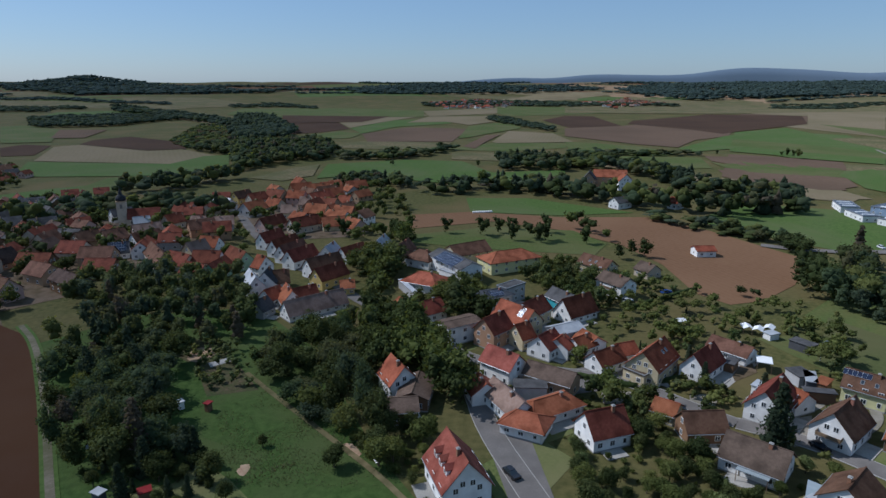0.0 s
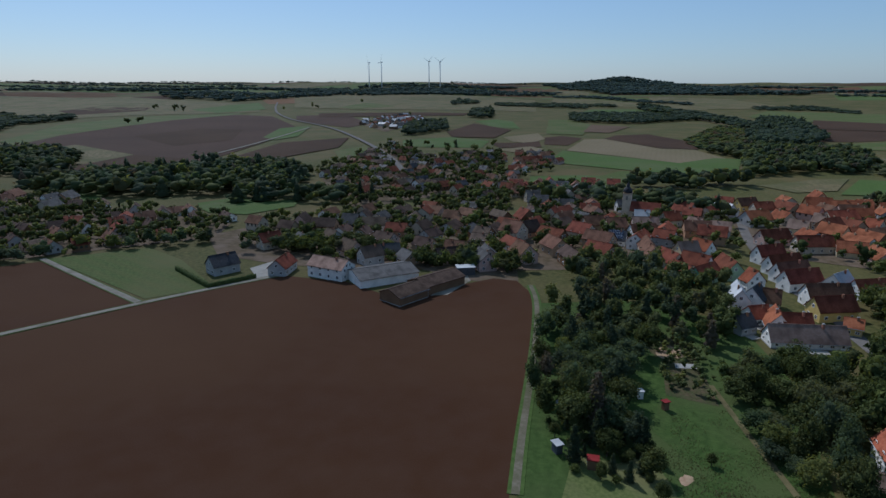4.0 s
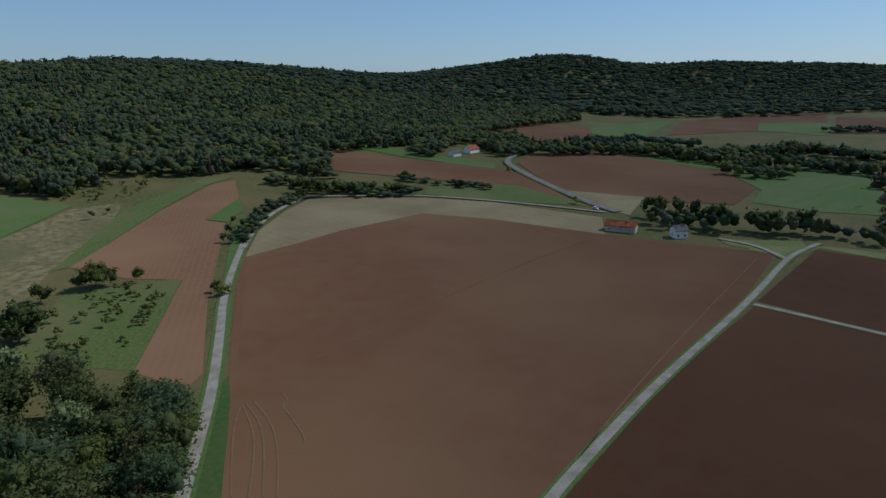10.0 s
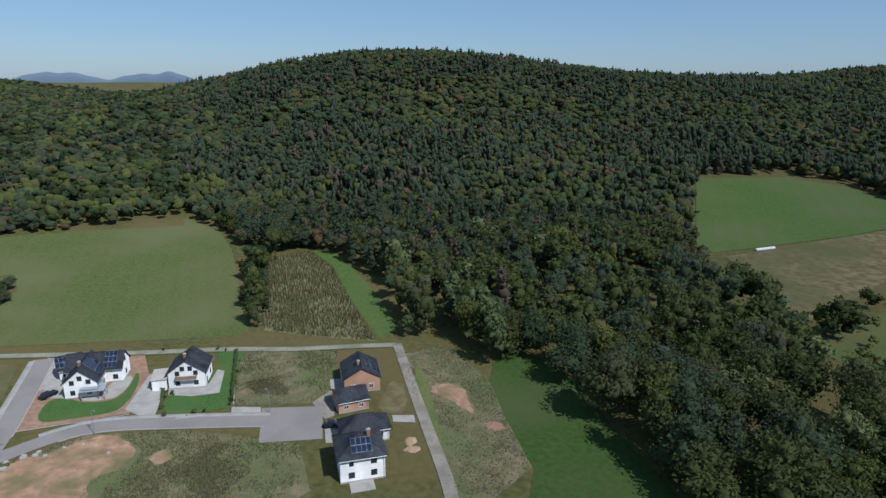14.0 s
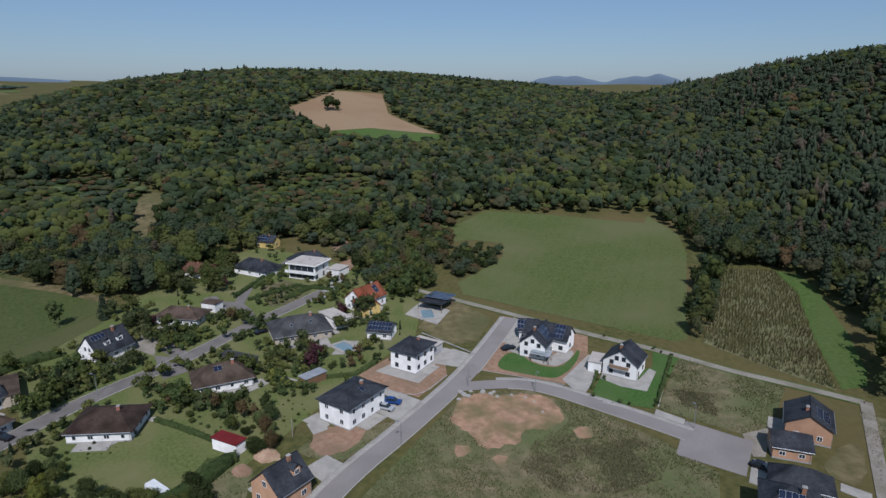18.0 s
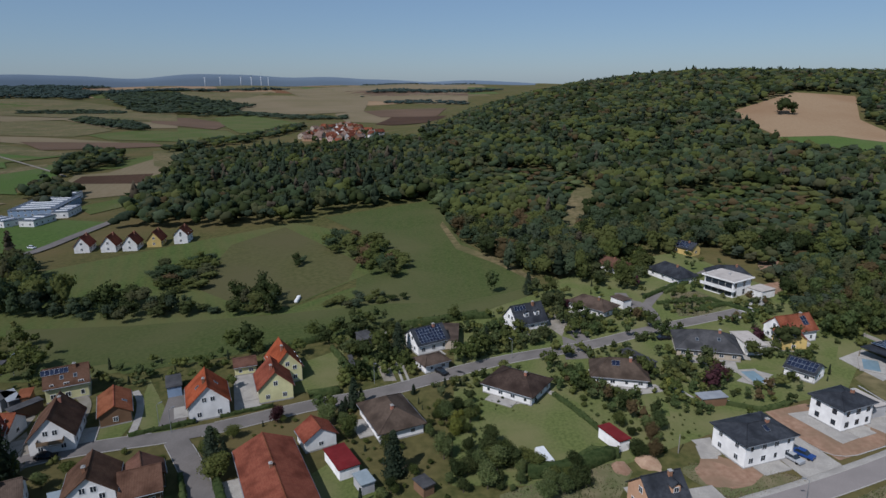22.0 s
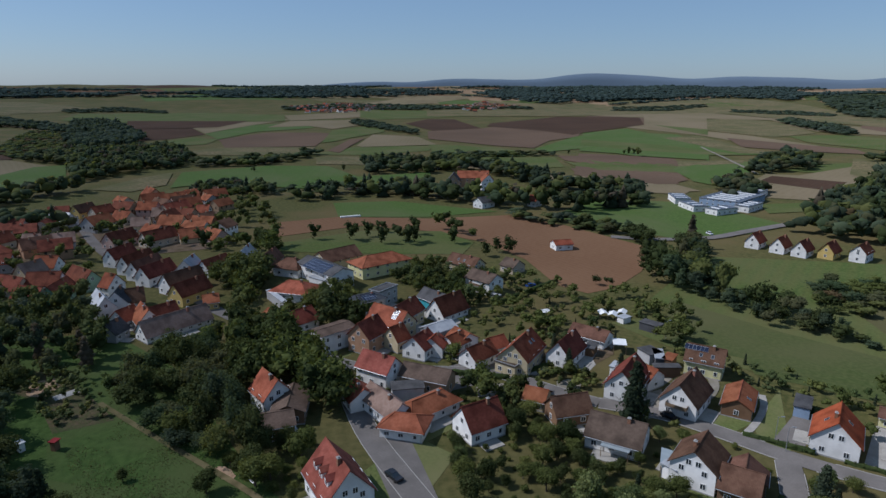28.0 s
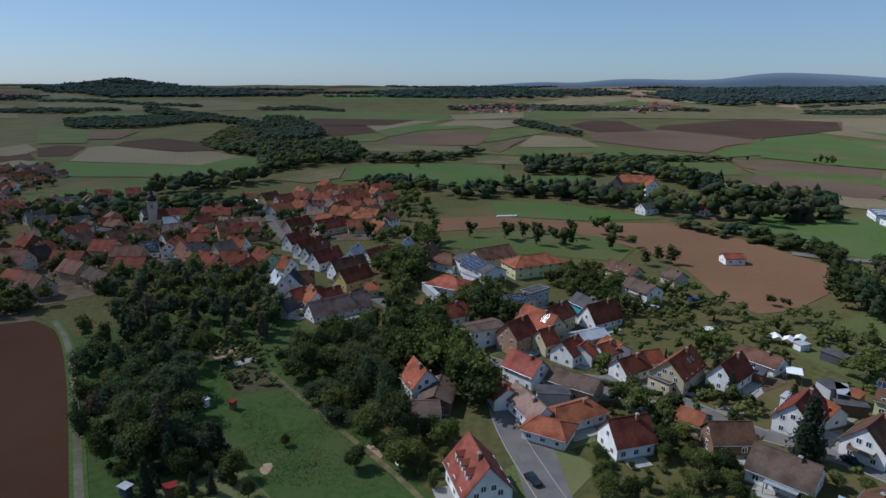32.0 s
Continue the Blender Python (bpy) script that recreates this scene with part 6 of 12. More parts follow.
sheet("field", [(-1656, 24), (-1732, 162), (-1702, 244), (-1549, 209), (-1424, 109)], "soil_dark", "dark purplish-brown ploughed field", "field", 1.84)
sheet("field", [(-1400, 41), (-1418, 108), (-1552, 249), (-1322, 200), (-1232, 93)], "soil_dark", "dark purplish-brown ploughed field", "field", 2.12)
sheet("meadow", [(-1096, -48), (-1340, -23), (-1262, 46), (-1102, 105), (-985, 34), (-1014, -42)], "meadow_bright", "bright green field of the open plain", "meadow", 2.40)
sheet("field", [(-1424, -126), (-1313, -61), (-1129, -45), (-1094, -84)], "soil_plain", "brown ploughed field of the open plain", "field", 2.68)
sheet("field", [(-1030, -98), (-1003, 27), (-894, 9), (-871, -56), (-952, -94)], "soil_plain", "brown ploughed field of the open plain", "field", 2.96)
sheet("meadow", [(-947, -201), (-986, -145), (-906, -90), (-868, -53), (-794, -75), (-799, -119), (-868, -185)], "meadow", "green field of the open plain", "meadow", 3.24)
sheet("meadow", [(-893, -191), (-793, -119), (-743, -132), (-784, -169)], "meadow_dry", "dry olive-green field of the open plain", "meadow", 1.00)
sheet("field", [(-636, -102), (-637, -53), (-609, -6), (-605, -33), (-615, -94)], "stubble", "pale straw-coloured stubble field", "field", 1.28)
sheet("meadow", [(-1017, 179), (-1347, 336), (-1503, 504), (-1540, 658), (-1563, 840), (-1425, 733), (-1244, 429), (-1077, 268), (-935, 181)], "meadow", "green field of the open plain", "meadow", 1.56)
sheet("field", [(-909, 160), (-1074, 267), (-1239, 428), (-1354, 550), (-1471, 757), (-1339, 781), (-1135, 690), (-979, 619), (-754, 424), (-646, 311), (-603, 271), (-616, 237), (-573, 163), (-646, 165), (-710, 237), (-780, 193)], "soil_maroon", "dark purplish-brown ploughed field", "field", 1.84)
sheet("meadow", [(-854, 172), (-896, 239), (-725, 249), (-668, 178), (-751, 186)], "meadow_dry", "dry olive-green field of the open plain", "meadow", 2.12)
sheet("field", [(-667, 177), (-723, 249), (-645, 276), (-591, 228), (-559, 159), (-598, 153)], "soil_dark", "brown ploughed field of the open plain", "field", 2.40)
sheet("field", [(-979, 338), (-1072, 481), (-991, 522), (-820, 413), (-790, 321)], "soil_dark", "brown ploughed field of the open plain", "field", 2.68)
sheet("meadow", [(-828, 465), (-977, 583), (-995, 660), (-809, 512), (-779, 456)], "meadow_bright", "bright green field of the open plain", "meadow", 2.96)
sheet("field", [(-575, 258), (-736, 440), (-737, 552), (-632, 457), (-575, 323), (-564, 285)], "soil_dark", "brown ploughed field of the open plain", "field", 3.24)
sheet("meadow", [(-602, 428), (-629, 498), (-562, 449), (-531, 386)], "meadow", "green field of the open plain", "meadow", 1.00)
sheet("field", [(-1328, 839), (-1275, 951), (-973, 780), (-914, 683), (-1135, 717)], "soil_maroon", "dark purplish-brown ploughed field", "field", 1.28)
sheet("meadow", [(-2827, 459), (-2516, 871), (-1906, 1067), (-1583, 886), (-1594, 551), (-1516, 323), (-1946, 313)], "meadow_dry", "dry olive-green field of the open plain", "meadow", 1.56)
sheet("field", [(-1896, 474), (-2018, 599), (-1913, 719), (-1791, 655), (-1665, 447)], "soil_dark", "dark purplish-brown ploughed field", "field", 1.84)
sheet("meadow", [(-1785, 782), (-2038, 1140), (-1690, 966), (-1600, 770)], "meadow_bright", "bright green field of the open plain", "meadow", 2.12)
sheet("meadow", [(-2524, 1590), (-2174, 1911), (-1634, 1949), (-1444, 1958), (-1051, 1433), (-1202, 1339), (-1432, 1163), (-1685, 1063)], "meadow_dry", "dry olive-green field of the open plain", "meadow", 2.40)
sheet("meadow", [(-1588, 1162), (-1753, 1398), (-1477, 1281), (-1485, 1126)], "meadow", "green field of the open plain", "meadow", 2.68)
sheet("field", [(-1387, 945), (-1213, 1160), (-1110, 1219), (-1049, 1135), (-1232, 839)], "soil_dark", "dark purplish-brown ploughed field", "field", 2.96)
sheet("field", [(-714, 732), (-830, 928), (-668, 842), (-585, 698), (-641, 668)], "soil_dark", "dark purplish-brown ploughed field", "field", 3.24)
sheet("meadow", [(-652, 580), (-641, 668), (-562, 661), (-507, 581), (-556, 538), (-594, 529)], "meadow_bright", "bright green field of the open plain", "meadow", 1.00)
sheet("meadow", [(-887, 991), (-890, 1071), (-818, 1035), (-676, 877), (-737, 876)], "meadow_bright", "bright green field of the open plain", "meadow", 1.28)
sheet("field", [(-588, 722), (-593, 816), (-525, 739), (-498, 669), (-531, 673)], "soil_tan", "pale tan harrowed field of the plain", "field", 1.56)
sheet("field", [(-543, 639), (-511, 666), (-509, 703), (-459, 640), (-490, 595)], "soil_dark", "dark purplish-brown ploughed field", "field", 1.84)
sheet("field", [(-480, 575), (-472, 635), (-443, 622), (-402, 567), (-428, 561)], "soil_tan", "pale tan harrowed field of the plain", "field", 2.12)
sheet("meadow", [(-502, -61), (-492, -25), (-472, -24), (-475, -49)], "meadow_bright", "bright green field of the open plain", "meadow", 2.40)
sheet("meadow", [(-491, 109), (-500, 127), (-482, 146), (-458, 130), (-459, 112)], "meadow_bright", "bright green field of the open plain", "meadow", 2.68)
sheet("meadow", [(-385, 167), (-395, 184), (-375, 190), (-367, 221), (-360, 226), (-344, 212), (-342, 177), (-364, 164)], "meadow_bright", "bright green field of the open plain", "meadow", 2.96)
sheet("field", [(317, 691), (357, 663), (397, 616), (371, 567), (295, 644)], "soil_plain", "brown ploughed field of the open plain", "field", 1.00)
sheet("meadow", [(292, 639), (366, 565), (331, 517), (263, 577)], "meadow", "green field of the open plain", "meadow", 1.28)
sheet("field", [(262, 576), (328, 515), (296, 449), (272, 451), (235, 520)], "soil_plain", "brown ploughed field of the open plain", "field", 1.56)
sheet("field", [(232, 513), (275, 455), (288, 420), (270, 402), (241, 420), (213, 473)], "soil_tan", "pale tan harrowed field of the plain", "field", 1.84)
sheet("meadow", [(339, 528), (366, 559), (449, 579), (460, 556), (363, 464), (321, 474)], "meadow_bright", "bright green field of the open plain", "meadow", 2.12)
sheet("meadow", [(386, 594), (458, 582), (440, 559), (360, 551)], "meadow_dry", "dry olive-green field of the open plain", "meadow", 2.40)
sheet("meadow", [(465, 1001), (598, 1096), (554, 871), (513, 692), (521, 628), (469, 634), (381, 653), (330, 718)], "meadow_bright", "bright green field of the open plain", "meadow", 2.68)
sheet("meadow", [(407, 880), (479, 757), (494, 636), (468, 633), (409, 700), (363, 787)], "meadow", "green field of the open plain", "meadow", 2.96)
sheet("meadow", [(543, 881), (622, 904), (547, 681), (542, 622), (502, 646)], "meadow_dry", "dry olive-green field of the open plain", "meadow", 3.24)
sheet("field", [(619, 1324), (726, 1327), (706, 1024), (714, 913), (675, 713), (633, 691), (606, 753), (639, 928), (619, 1135), (519, 1114)], "soil_tan", "pale tan harrowed field of the plain", "field", 1.00)
sheet("field", [(731, 1557), (864, 1526), (884, 1299), (763, 1141), (723, 1322), (601, 1285)], "soil_plain", "brown ploughed field of the open plain", "field", 1.28)
sheet("meadow", [(881, 1294), (1070, 1429), (1025, 1168), (862, 922), (729, 862), (723, 970), (745, 1167)], "meadow_dry", "dry olive-green field of the open plain", "meadow", 1.56)
sheet("meadow", [(764, 873), (876, 877), (862, 780), (698, 633), (702, 765)], "meadow", "green field of the open plain", "meadow", 1.84)
sheet("field", [(1106, 1343), (1071, 1144), (1096, 990), (938, 848), (893, 956), (986, 1125)], "soil_tan", "pale tan harrowed field of the plain", "field", 2.12)
sheet("field", [(641, 861), (675, 655), (639, 600), (590, 655), (561, 720)], "soil_plain", "brown ploughed field of the open plain", "field", 2.40)
sheet("field", [(914, 1939), (1159, 1803), (1153, 1538), (1134, 1251), (1016, 1358), (809, 1474), (746, 1587)], "soil_tan", "pale tan harrowed field of the plain", "field", 2.68)
sheet("meadow", [(1084, 2089), (1699, 2436), (1848, 2268), (1515, 1511), (1418, 1279), (1116, 1008), (1129, 1245), (1193, 1591), (1025, 1726), (874, 1692)], "meadow_dry", "dry olive-green field of the open plain", "meadow", 2.96)
sheet("meadow", [(1390, 2028), (1544, 2050), (1499, 1872), (1345, 1875)], "meadow", "green field of the open plain", "meadow", 3.24)
sheet("meadow", [(436, 504), (505, 536), (593, 538), (529, 481), (458, 479)], "meadow", "green field of the open plain", "meadow", 1.00)
sheet("field", [(350, 436), (406, 485), (427, 470), (555, 522), (562, 506), (431, 414), (342, 360), (315, 379)], "soil_tan", "pale tan harrowed field of the plain", "field", 1.28)
sheet("field", [(367, 446), (402, 472), (434, 424), (386, 391)], "soil_dark", "dark purplish-brown ploughed field", "field", 1.56)
sheet("meadow", [(295, 355), (336, 353), (321, 327), (280, 327)], "meadow", "green field of the open plain", "meadow", 1.84)
sheet("meadow", [(938, 848), (888, 698), (768, 582), (715, 583), (674, 611)], "meadow", "green field of the open plain", "meadow", 2.12)
sheet("field", [(1222, 1181), (1222, 1066), (1085, 836), (916, 746), (1053, 1019)], "soil_plain", "brown ploughed field of the open plain", "field", 2.40)
sheet("meadow", [(1243, 1011), (1389, 1013), (1130, 707), (908, 615), (842, 638), (962, 755)], "meadow", "green field of the open plain", "meadow", 2.68)
sheet("field", [(2221, 1677), (2340, 1520), (2269, 1102), (1638, 813), (1446, 905), (1500, 1134), (1609, 1307)], "soil_tan", "pale tan harrowed field of the plain", "field", 2.96)
sheet("field", [(1630, 810), (1752, 776), (1948, 666), (1461, 527), (1392, 645)], "soil_plain", "brown ploughed field of the open plain", "field", 3.24)
sheet("field", [(1505, 833), (1695, 842), (1405, 622), (1159, 537), (1202, 637)], "soil_tan", "pale tan harrowed field of the plain", "field", 1.00)
sheet("field", [(1108, 526), (1422, 629), (1515, 517), (1059, 403), (1057, 467)], "soil_dark", "dark purplish-brown ploughed field", "field", 1.28)
sheet("field", [(3205, 2163), (3961, 1757), (4340, 1330), (2220, 677), (2272, 1007), (2252, 1353)], "soil_tan", "pale tan harrowed field of the plain", "field", 1.56)
sheet("field", [(3028, 1676), (3249, 1242), (3091, 945), (2642, 807), (2652, 1318)], "soil_plain", "brown ploughed field of the open plain", "field", 1.84)
sheet("meadow", [(1826, 1759), (2502, 2173), (2720, 1836), (2206, 1665), (1737, 1410)], "meadow_dry", "dry olive-green field of the open plain", "meadow", 2.12)
sheet("meadow", [(586, 570), (597, 506), (462, 436), (475, 463)], "meadow_dry", "dry olive-green field of the open plain", "meadow", 2.40)
sheet("field", [(-113, -262), (-139, -273), (-176, -283), (-237, -288), (-258, -250), (-276, -183), (-303, -107), (-228.7, -89.6), (-146.1, -75.9), (-83.0, -63.6), (-59.3, -46.1), (-24.6, -82.7), (-32.2, -97.5), (-37.8, -109.5), (-44.9, -124.2), (-54.0, -142.8)], "soil", "freshly ploughed brown field", "field", 1.07, edge=0)
sheet("field", [(-114, -268), (-139, -273), (-176, -283), (-237, -288), (-258, -250), (-276, -183), (-311, -209), (-296, -285), (-269, -325), (-232, -357), (-205, -370), (-173, -344), (-141, -311)], "stubble", "pale straw-coloured stubble field", "field", 1.14, edge=0)
sheet("field", [(-93.6, -230.5), (-71.2, -183.4), (-59.3, -157.2), (-51.7, -143.2), (-44.9, -124.2), (-37.8, -109.5), (-69.7, -113.8), (-130, -240), (-128, -292)], "soil", "freshly ploughed brown field", "field", 1.01, edge=0)
sheet("field", [(-228.9, -84.9), (-325, -97), (-329, -59), (-329, -21), (-323, 19), (-313, 63), (-228.8, 71.1)], "soil_fresh", "dark freshly ploughed brown field", "field", 1.28, edge=0)
sheet("field", [(-221.5, -83.2), (-146.9, -74.5), (-84.2, -61.7), (-60.2, -44.7), (-36.9, -6.5), (-24.1, 28.7), (-64.1, 83.4), (-77.2, 103.9), (-93.8, 129.1), (-114.5, 159.6), (-132.8, 182.2), (-145.8, 190.1), (-154.6, 186.1), (-158.6, 169.9), (-168.8, 141.8), (-193.6, 141.0), (-218, 128), (-222.7, 100.2), (-224.1, 71.6), (-226.6, -20.6), (-223.0, -83.1)], "soil_fresh", "dark freshly ploughed brown field", "field", 1.35, edge=0)
sheet("yard", [(-308, 137), (-310, 159), (-266, 165), (-238, 177), (-200, 185), (-173, 192), (-153, 200), (-141.5, 185.9), (-159.2, 177.7), (-185, 174), (-205, 154), (-235, 135), (-268, 123)], "yard_ground", "trodden village yard", "yard", 1.12, edge=0)
sheet("meadow", [(-316, 66), (-304, 106), (-272, 108), (-224.9, 100.6), (-229.8, 76.3)], "meadow", "mown green meadow", "meadow", 1.49, edge=0)
sheet("meadow", [(-634, -237), (-658, -218), (-667, -163), (-444, -92), (-429, -127), (-427, -164)], "meadow_bright", "bright green meadow", "meadow", 1, edge=0)
sheet("lawn", [(-306, -121), (-328, -107), (-338, -90), (-345, -56), (-344, -16), (-328, -16), (-329, -97), (-300, -99), (-301, -119)], "lawn", "green garden lawn", "lawn", 1.07, edge=0)
sheet("lawn", [(-310, -138), (-337, -108), (-329, -102), (-304, -105), (-302, -128)], "lawn", "green garden lawn", "lawn", 1.14, edge=0)
sheet("field", [(-343, -649), (-391, -492), (-418, -401), (-409, -353), (-341, -254), (-353, -306), (-322, -394), (-285, -470), (-286, -546)], "soil", "freshly ploughed brown field", "field", 1.21, edge=0)
sheet("meadow", [(-390, -635), (-431, -606), (-438, -420), (-413, -396), (-396, -499)], "meadow_bright", "bright green meadow", "meadow", 1.28, edge=0)
sheet("meadow", [(-319, -377), (-359, -321), (-335, -233), (-298, -288), (-278, -336)], "meadow", "mown green meadow", "meadow", 1.35, edge=0)
sheet("field", [(-536, -457), (-607, -386), (-562, -252), (-486, -192), (-410, -174), (-366, -243), (-362, -280), (-460, -411)], "soil", "freshly ploughed brown field", "field", 1.42, edge=0)
sheet("field", [(-370, -281), (-390, -228), (-328, -201), (-336, -231)], "stubble", "pale straw-coloured stubble field", "field", 1.49, edge=0)
sheet("meadow", [(-550, -241), (-619, -163), (-446, -94), (-425, -129), (-427, -170), (-482, -186)], "meadow_bright", "bright green meadow", "meadow", 1, edge=0)
sheet("meadow", [(-609, -384), (-653, -322), (-571, -256), (-564, -352)], "meadow_bright", "bright green meadow", "meadow", 1.07, edge=0)
sheet("field", [(-814, -808), (-926, -765), (-902, -644), (-719, -533), (-653, -541), (-690, -614)], "soil", "freshly ploughed brown field", "field", 1.14, edge=0)
sheet("meadow", [(-941, -659), (-1219, -658), (-774, -473), (-809, -578)], "meadow_bright", "bright green meadow", "meadow", 1.21, edge=0)
sheet("field", [(-1198, -633), (-1623, -634), (-1691, -531), (-1156, -351), (-1091, -446), (-892, -491)], "soil", "freshly ploughed brown field", "field", 1.28, edge=0)
sheet("meadow", [(-1301, -526), (-1421, -432), (-1156, -351), (-1080, -436)], "meadow_bright", "bright green meadow", "meadow", 2.35, edge=0)
sheet("field", [(-1616, -485), (-1657, -217), (-1231, -226), (-1161, -342)], "soil", "freshly ploughed brown field", "field", 1.42, edge=0)
sheet("meadow", [(-2160, -74), (-2201, 104), (-1651, 82), (-1765, -22)], "meadow_bright", "bright green meadow", "meadow", 1.49, edge=0)
sheet("meadow", [(-1411, -260), (-1955, -91), (-1029, 12), (-820, -116)], "meadow", "mown green meadow", "meadow", 1, edge=0)
sheet("meadow", [(-1447, -525), (-1328, -395), (-1079, -338), (-1088, -398)], "meadow_bright", "bright green meadow", "meadow", 1.07, edge=0)
sheet("meadow", [(-399, 173), (-402, 200), (-356, 216), (-351, 183), (-375, 164)], "meadow_bright", "bright green meadow", "meadow", 1.14, edge=0)
sheet("meadow", [(16, 422), (58, 420), (117, 371), (71, 363), (17, 374)], "meadow_bright", "bright green meadow", "meadow", 1.35, edge=0)
sheet("field", [(-21, 365), (17, 374), (70, 358), (120, 358), (143, 323), (164, 266), (139, 232), (117.1, 213.3), (103.1, 209.2), (95.4, 221.5), (96, 260), (87, 294), (64, 325), (29, 347), (-18, 329)], "soil_red", "bare reddish-brown ploughed field", "field", 1.42, edge=0)
sheet("meadow", [(-14, 316), (27, 333), (70, 324), (81, 296), (70, 275), (13, 288), (-16, 299)], "meadow", "mown green meadow", "meadow", 1.49, edge=0)
sheet("meadow", [(145, 347), (194, 403), (258, 371), (268, 295), (232, 282), (189, 279), (170, 303)], "meadow_bright", "bright green meadow", "meadow", 1, edge=0)
sheet("meadow", [(179, 248), (245, 220), (298, 194), (287, 149), (227, 112), (172.9, 122.7), (142.2, 152.7), (123.8, 198.6)], "meadow", "mown green meadow", "meadow", 1.49, edge=0)
sheet("meadow", [(113.2, 181.9), (144.2, 154.9), (169.7, 125.1), (211.9, 107.7), (273, 94), (242, 70), (201.0, 56.1), (168.8, 75.5), (144.6, 116.3), (110.6, 144.5), (97.6, 179.2)], "meadow", "mown green meadow", "meadow", 1, edge=0)
sheet("meadow", [(335, 168), (382, 133), (295, 95), (257, 63), (231.9, 39.0), (195.6, 54.6), (177.9, 74.9), (166.5, 90.1)], "meadow_slope", "mown green meadow", "meadow", 1.14, edge=0)
sheet("meadow", [(307.6, -112.3), (333.8, -143.3), (309.1, -177.0), (275.5, -212.1), (286.8, -222.7), (252.0, -215.4), (223.8, -197.3), (145.1, -131.8), (144.5, -126.8), (206.6, -80.2), (221.3, -83.4), (232.4, -97.8), (248.7, -115.7), (268.7, -124.8), (280.9, -111.7), (278.7, -101.8)], "meadow_pale", "mown green meadow", "meadow", 1.28)
sheet("meadow", [(-53.3, -155.7), (-72.6, -187.6), (-91.7, -230.0), (-128, -298), (-144, -334), (-156, -364), (-123, -305), (-70.4, -195.2)], "meadow_bright", "bright green meadow", "meadow", 1.82, edge=0)
sheet("field", [(806, -70), (968, -163), (961, -234), (801, -203), (660, -224), (701, -157), (682, -108)], "soil_light", "pale tan harrowed field", "field", 1.49, edge=0)
sheet("meadow", [(682, -108), (701, -157), (660, -224), (602, -229), (609, -160), (640, -108)], "meadow_bright", "bright green meadow", "meadow", 1, edge=0)
sheet("field", [(718, -344), (784, -406), (677, -345)], "soil_light", "pale tan harrowed field", "field", 1.07, edge=0)
sheet("meadow", [(934, -81), (988, -157), (952, -160), (859, -82)], "meadow_dry", "dry yellowish-green meadow", "meadow", 1.14, edge=0)
sheet("meadow", [(393, 58), (422, 45), (339, 39), (298, 51), (319, 57)], "meadow", "mown green meadow", "meadow", 1.21, edge=0)
sheet("meadow", [(56, -466), (0, -510), (-38, -499), (-77, -432), (-31, -370), (26, -307), (33, -306)], "meadow_bright", "bright green meadow", "meadow", 1.28, edge=0)
sheet("meadow", [(20, -304), (-30, -368), (-76, -423), (-104, -426), (-83, -371), (-41, -299), (-13.5, -231.5), (-3.0, -239.1)], "meadow_dry", "dry yellowish-green meadow", "meadow", 1.35, edge=0)
sheet("meadow", [(-42, -301), (-98, -402), (-180, -489), (-201, -481), (-170, -459), (-115, -392), (-49, -301)], "meadow", "mown green meadow", "meadow", 1.42, edge=0)
sheet("field", [(-49, -301), (-113, -388), (-178, -462), (-196, -467), (-169, -399), (-128, -352), (-135, -340), (-78.3, -221.2), (-53.7, -161.8), (-46.8, -155.6), (-39.7, -175.4), (-80, -252), (-63, -269)], "soil_red", "bare reddish-brown ploughed field", "field", 1.49, edge=0)
sheet("meadow", [(-129, -354), (-171, -402), (-156, -364), (-136, -340)], "meadow_bright", "bright green meadow", "meadow", 2, edge=0)
sheet("meadow", [(-12.8, -209.9), (-40, -264), (-81, -255), (-39.8, -176.2)], "meadow", "mown green meadow", "meadow", 1.07, edge=0)
sheet("meadow", [(62.8, -138.5), (67.9, -154.5), (66.1, -162.5), (53.6, -157.9), (40.5, -148.8), (28.5, -132.6), (14.2, -117.6), (3.3, -104.4), (20.0, -80.0), (30.5, -82.0), (38.0, -107.8), (54.7, -125.9)], "meadow_creek", "bright green meadow beside the creek wood", "meadow", 1.14)
sheet("rough_grass", [(95.0, -141.0), (90.0, -143.7), (87.7, -152.5), (80.9, -151.8), (63.1, -139.3), (52.2, -124.5), (38.5, -107.9), (43.6, -83.1), (58.3, -103.5)], "rough_grass", "overgrown brownish rough grassland", "rough grass", 1.21)
sheet("bare_soil", [(75.6, -127.9), (69.3, -134.1), (59.0, -123.4), (68.1, -125.4)], "earth_weedy", "bare reddish building earth", "bare soil", 2.28, edge=1.6)
sheet("meadow", [(1.0, -165.1), (-20.8, -153.6), (-18.4, -141.4), (-9.0, -133.9)], "meadow", "mown green meadow", "meadow", 1.35, edge=0)
sheet("rough_grass", [(101.0, -18.2), (134.9, -53.3), (130.1, -69.4), (112.9, -81.7), (99.0, -86.9), (85.9, -90.1), (73.4, -79.1), (85.6, -6.9)], "rough_grass", "overgrown brownish rough grassland", "rough grass", 1.42, edge=0)
sheet("bare_soil", [(132.3, -50.5), (133.0, -56.7), (128.5, -67.3), (120.6, -72.7), (113.9, -71.6), (110.6, -66.3), (113.9, -60.0), (108.8, -53.6), (108.5, -49.2), (114.4, -47.6), (118.6, -44.8), (125.4, -45.9)], "earth_weedy", "bare reddish building earth", "bare soil", 2.49, edge=1.8)
sheet("bare_soil", [(107.0, -48.3), (106.1, -52.8), (102.9, -50.3), (102.9, -47.8)], "earth_weedy", "bare reddish building earth", "bare soil", 2.5, edge=0.8)
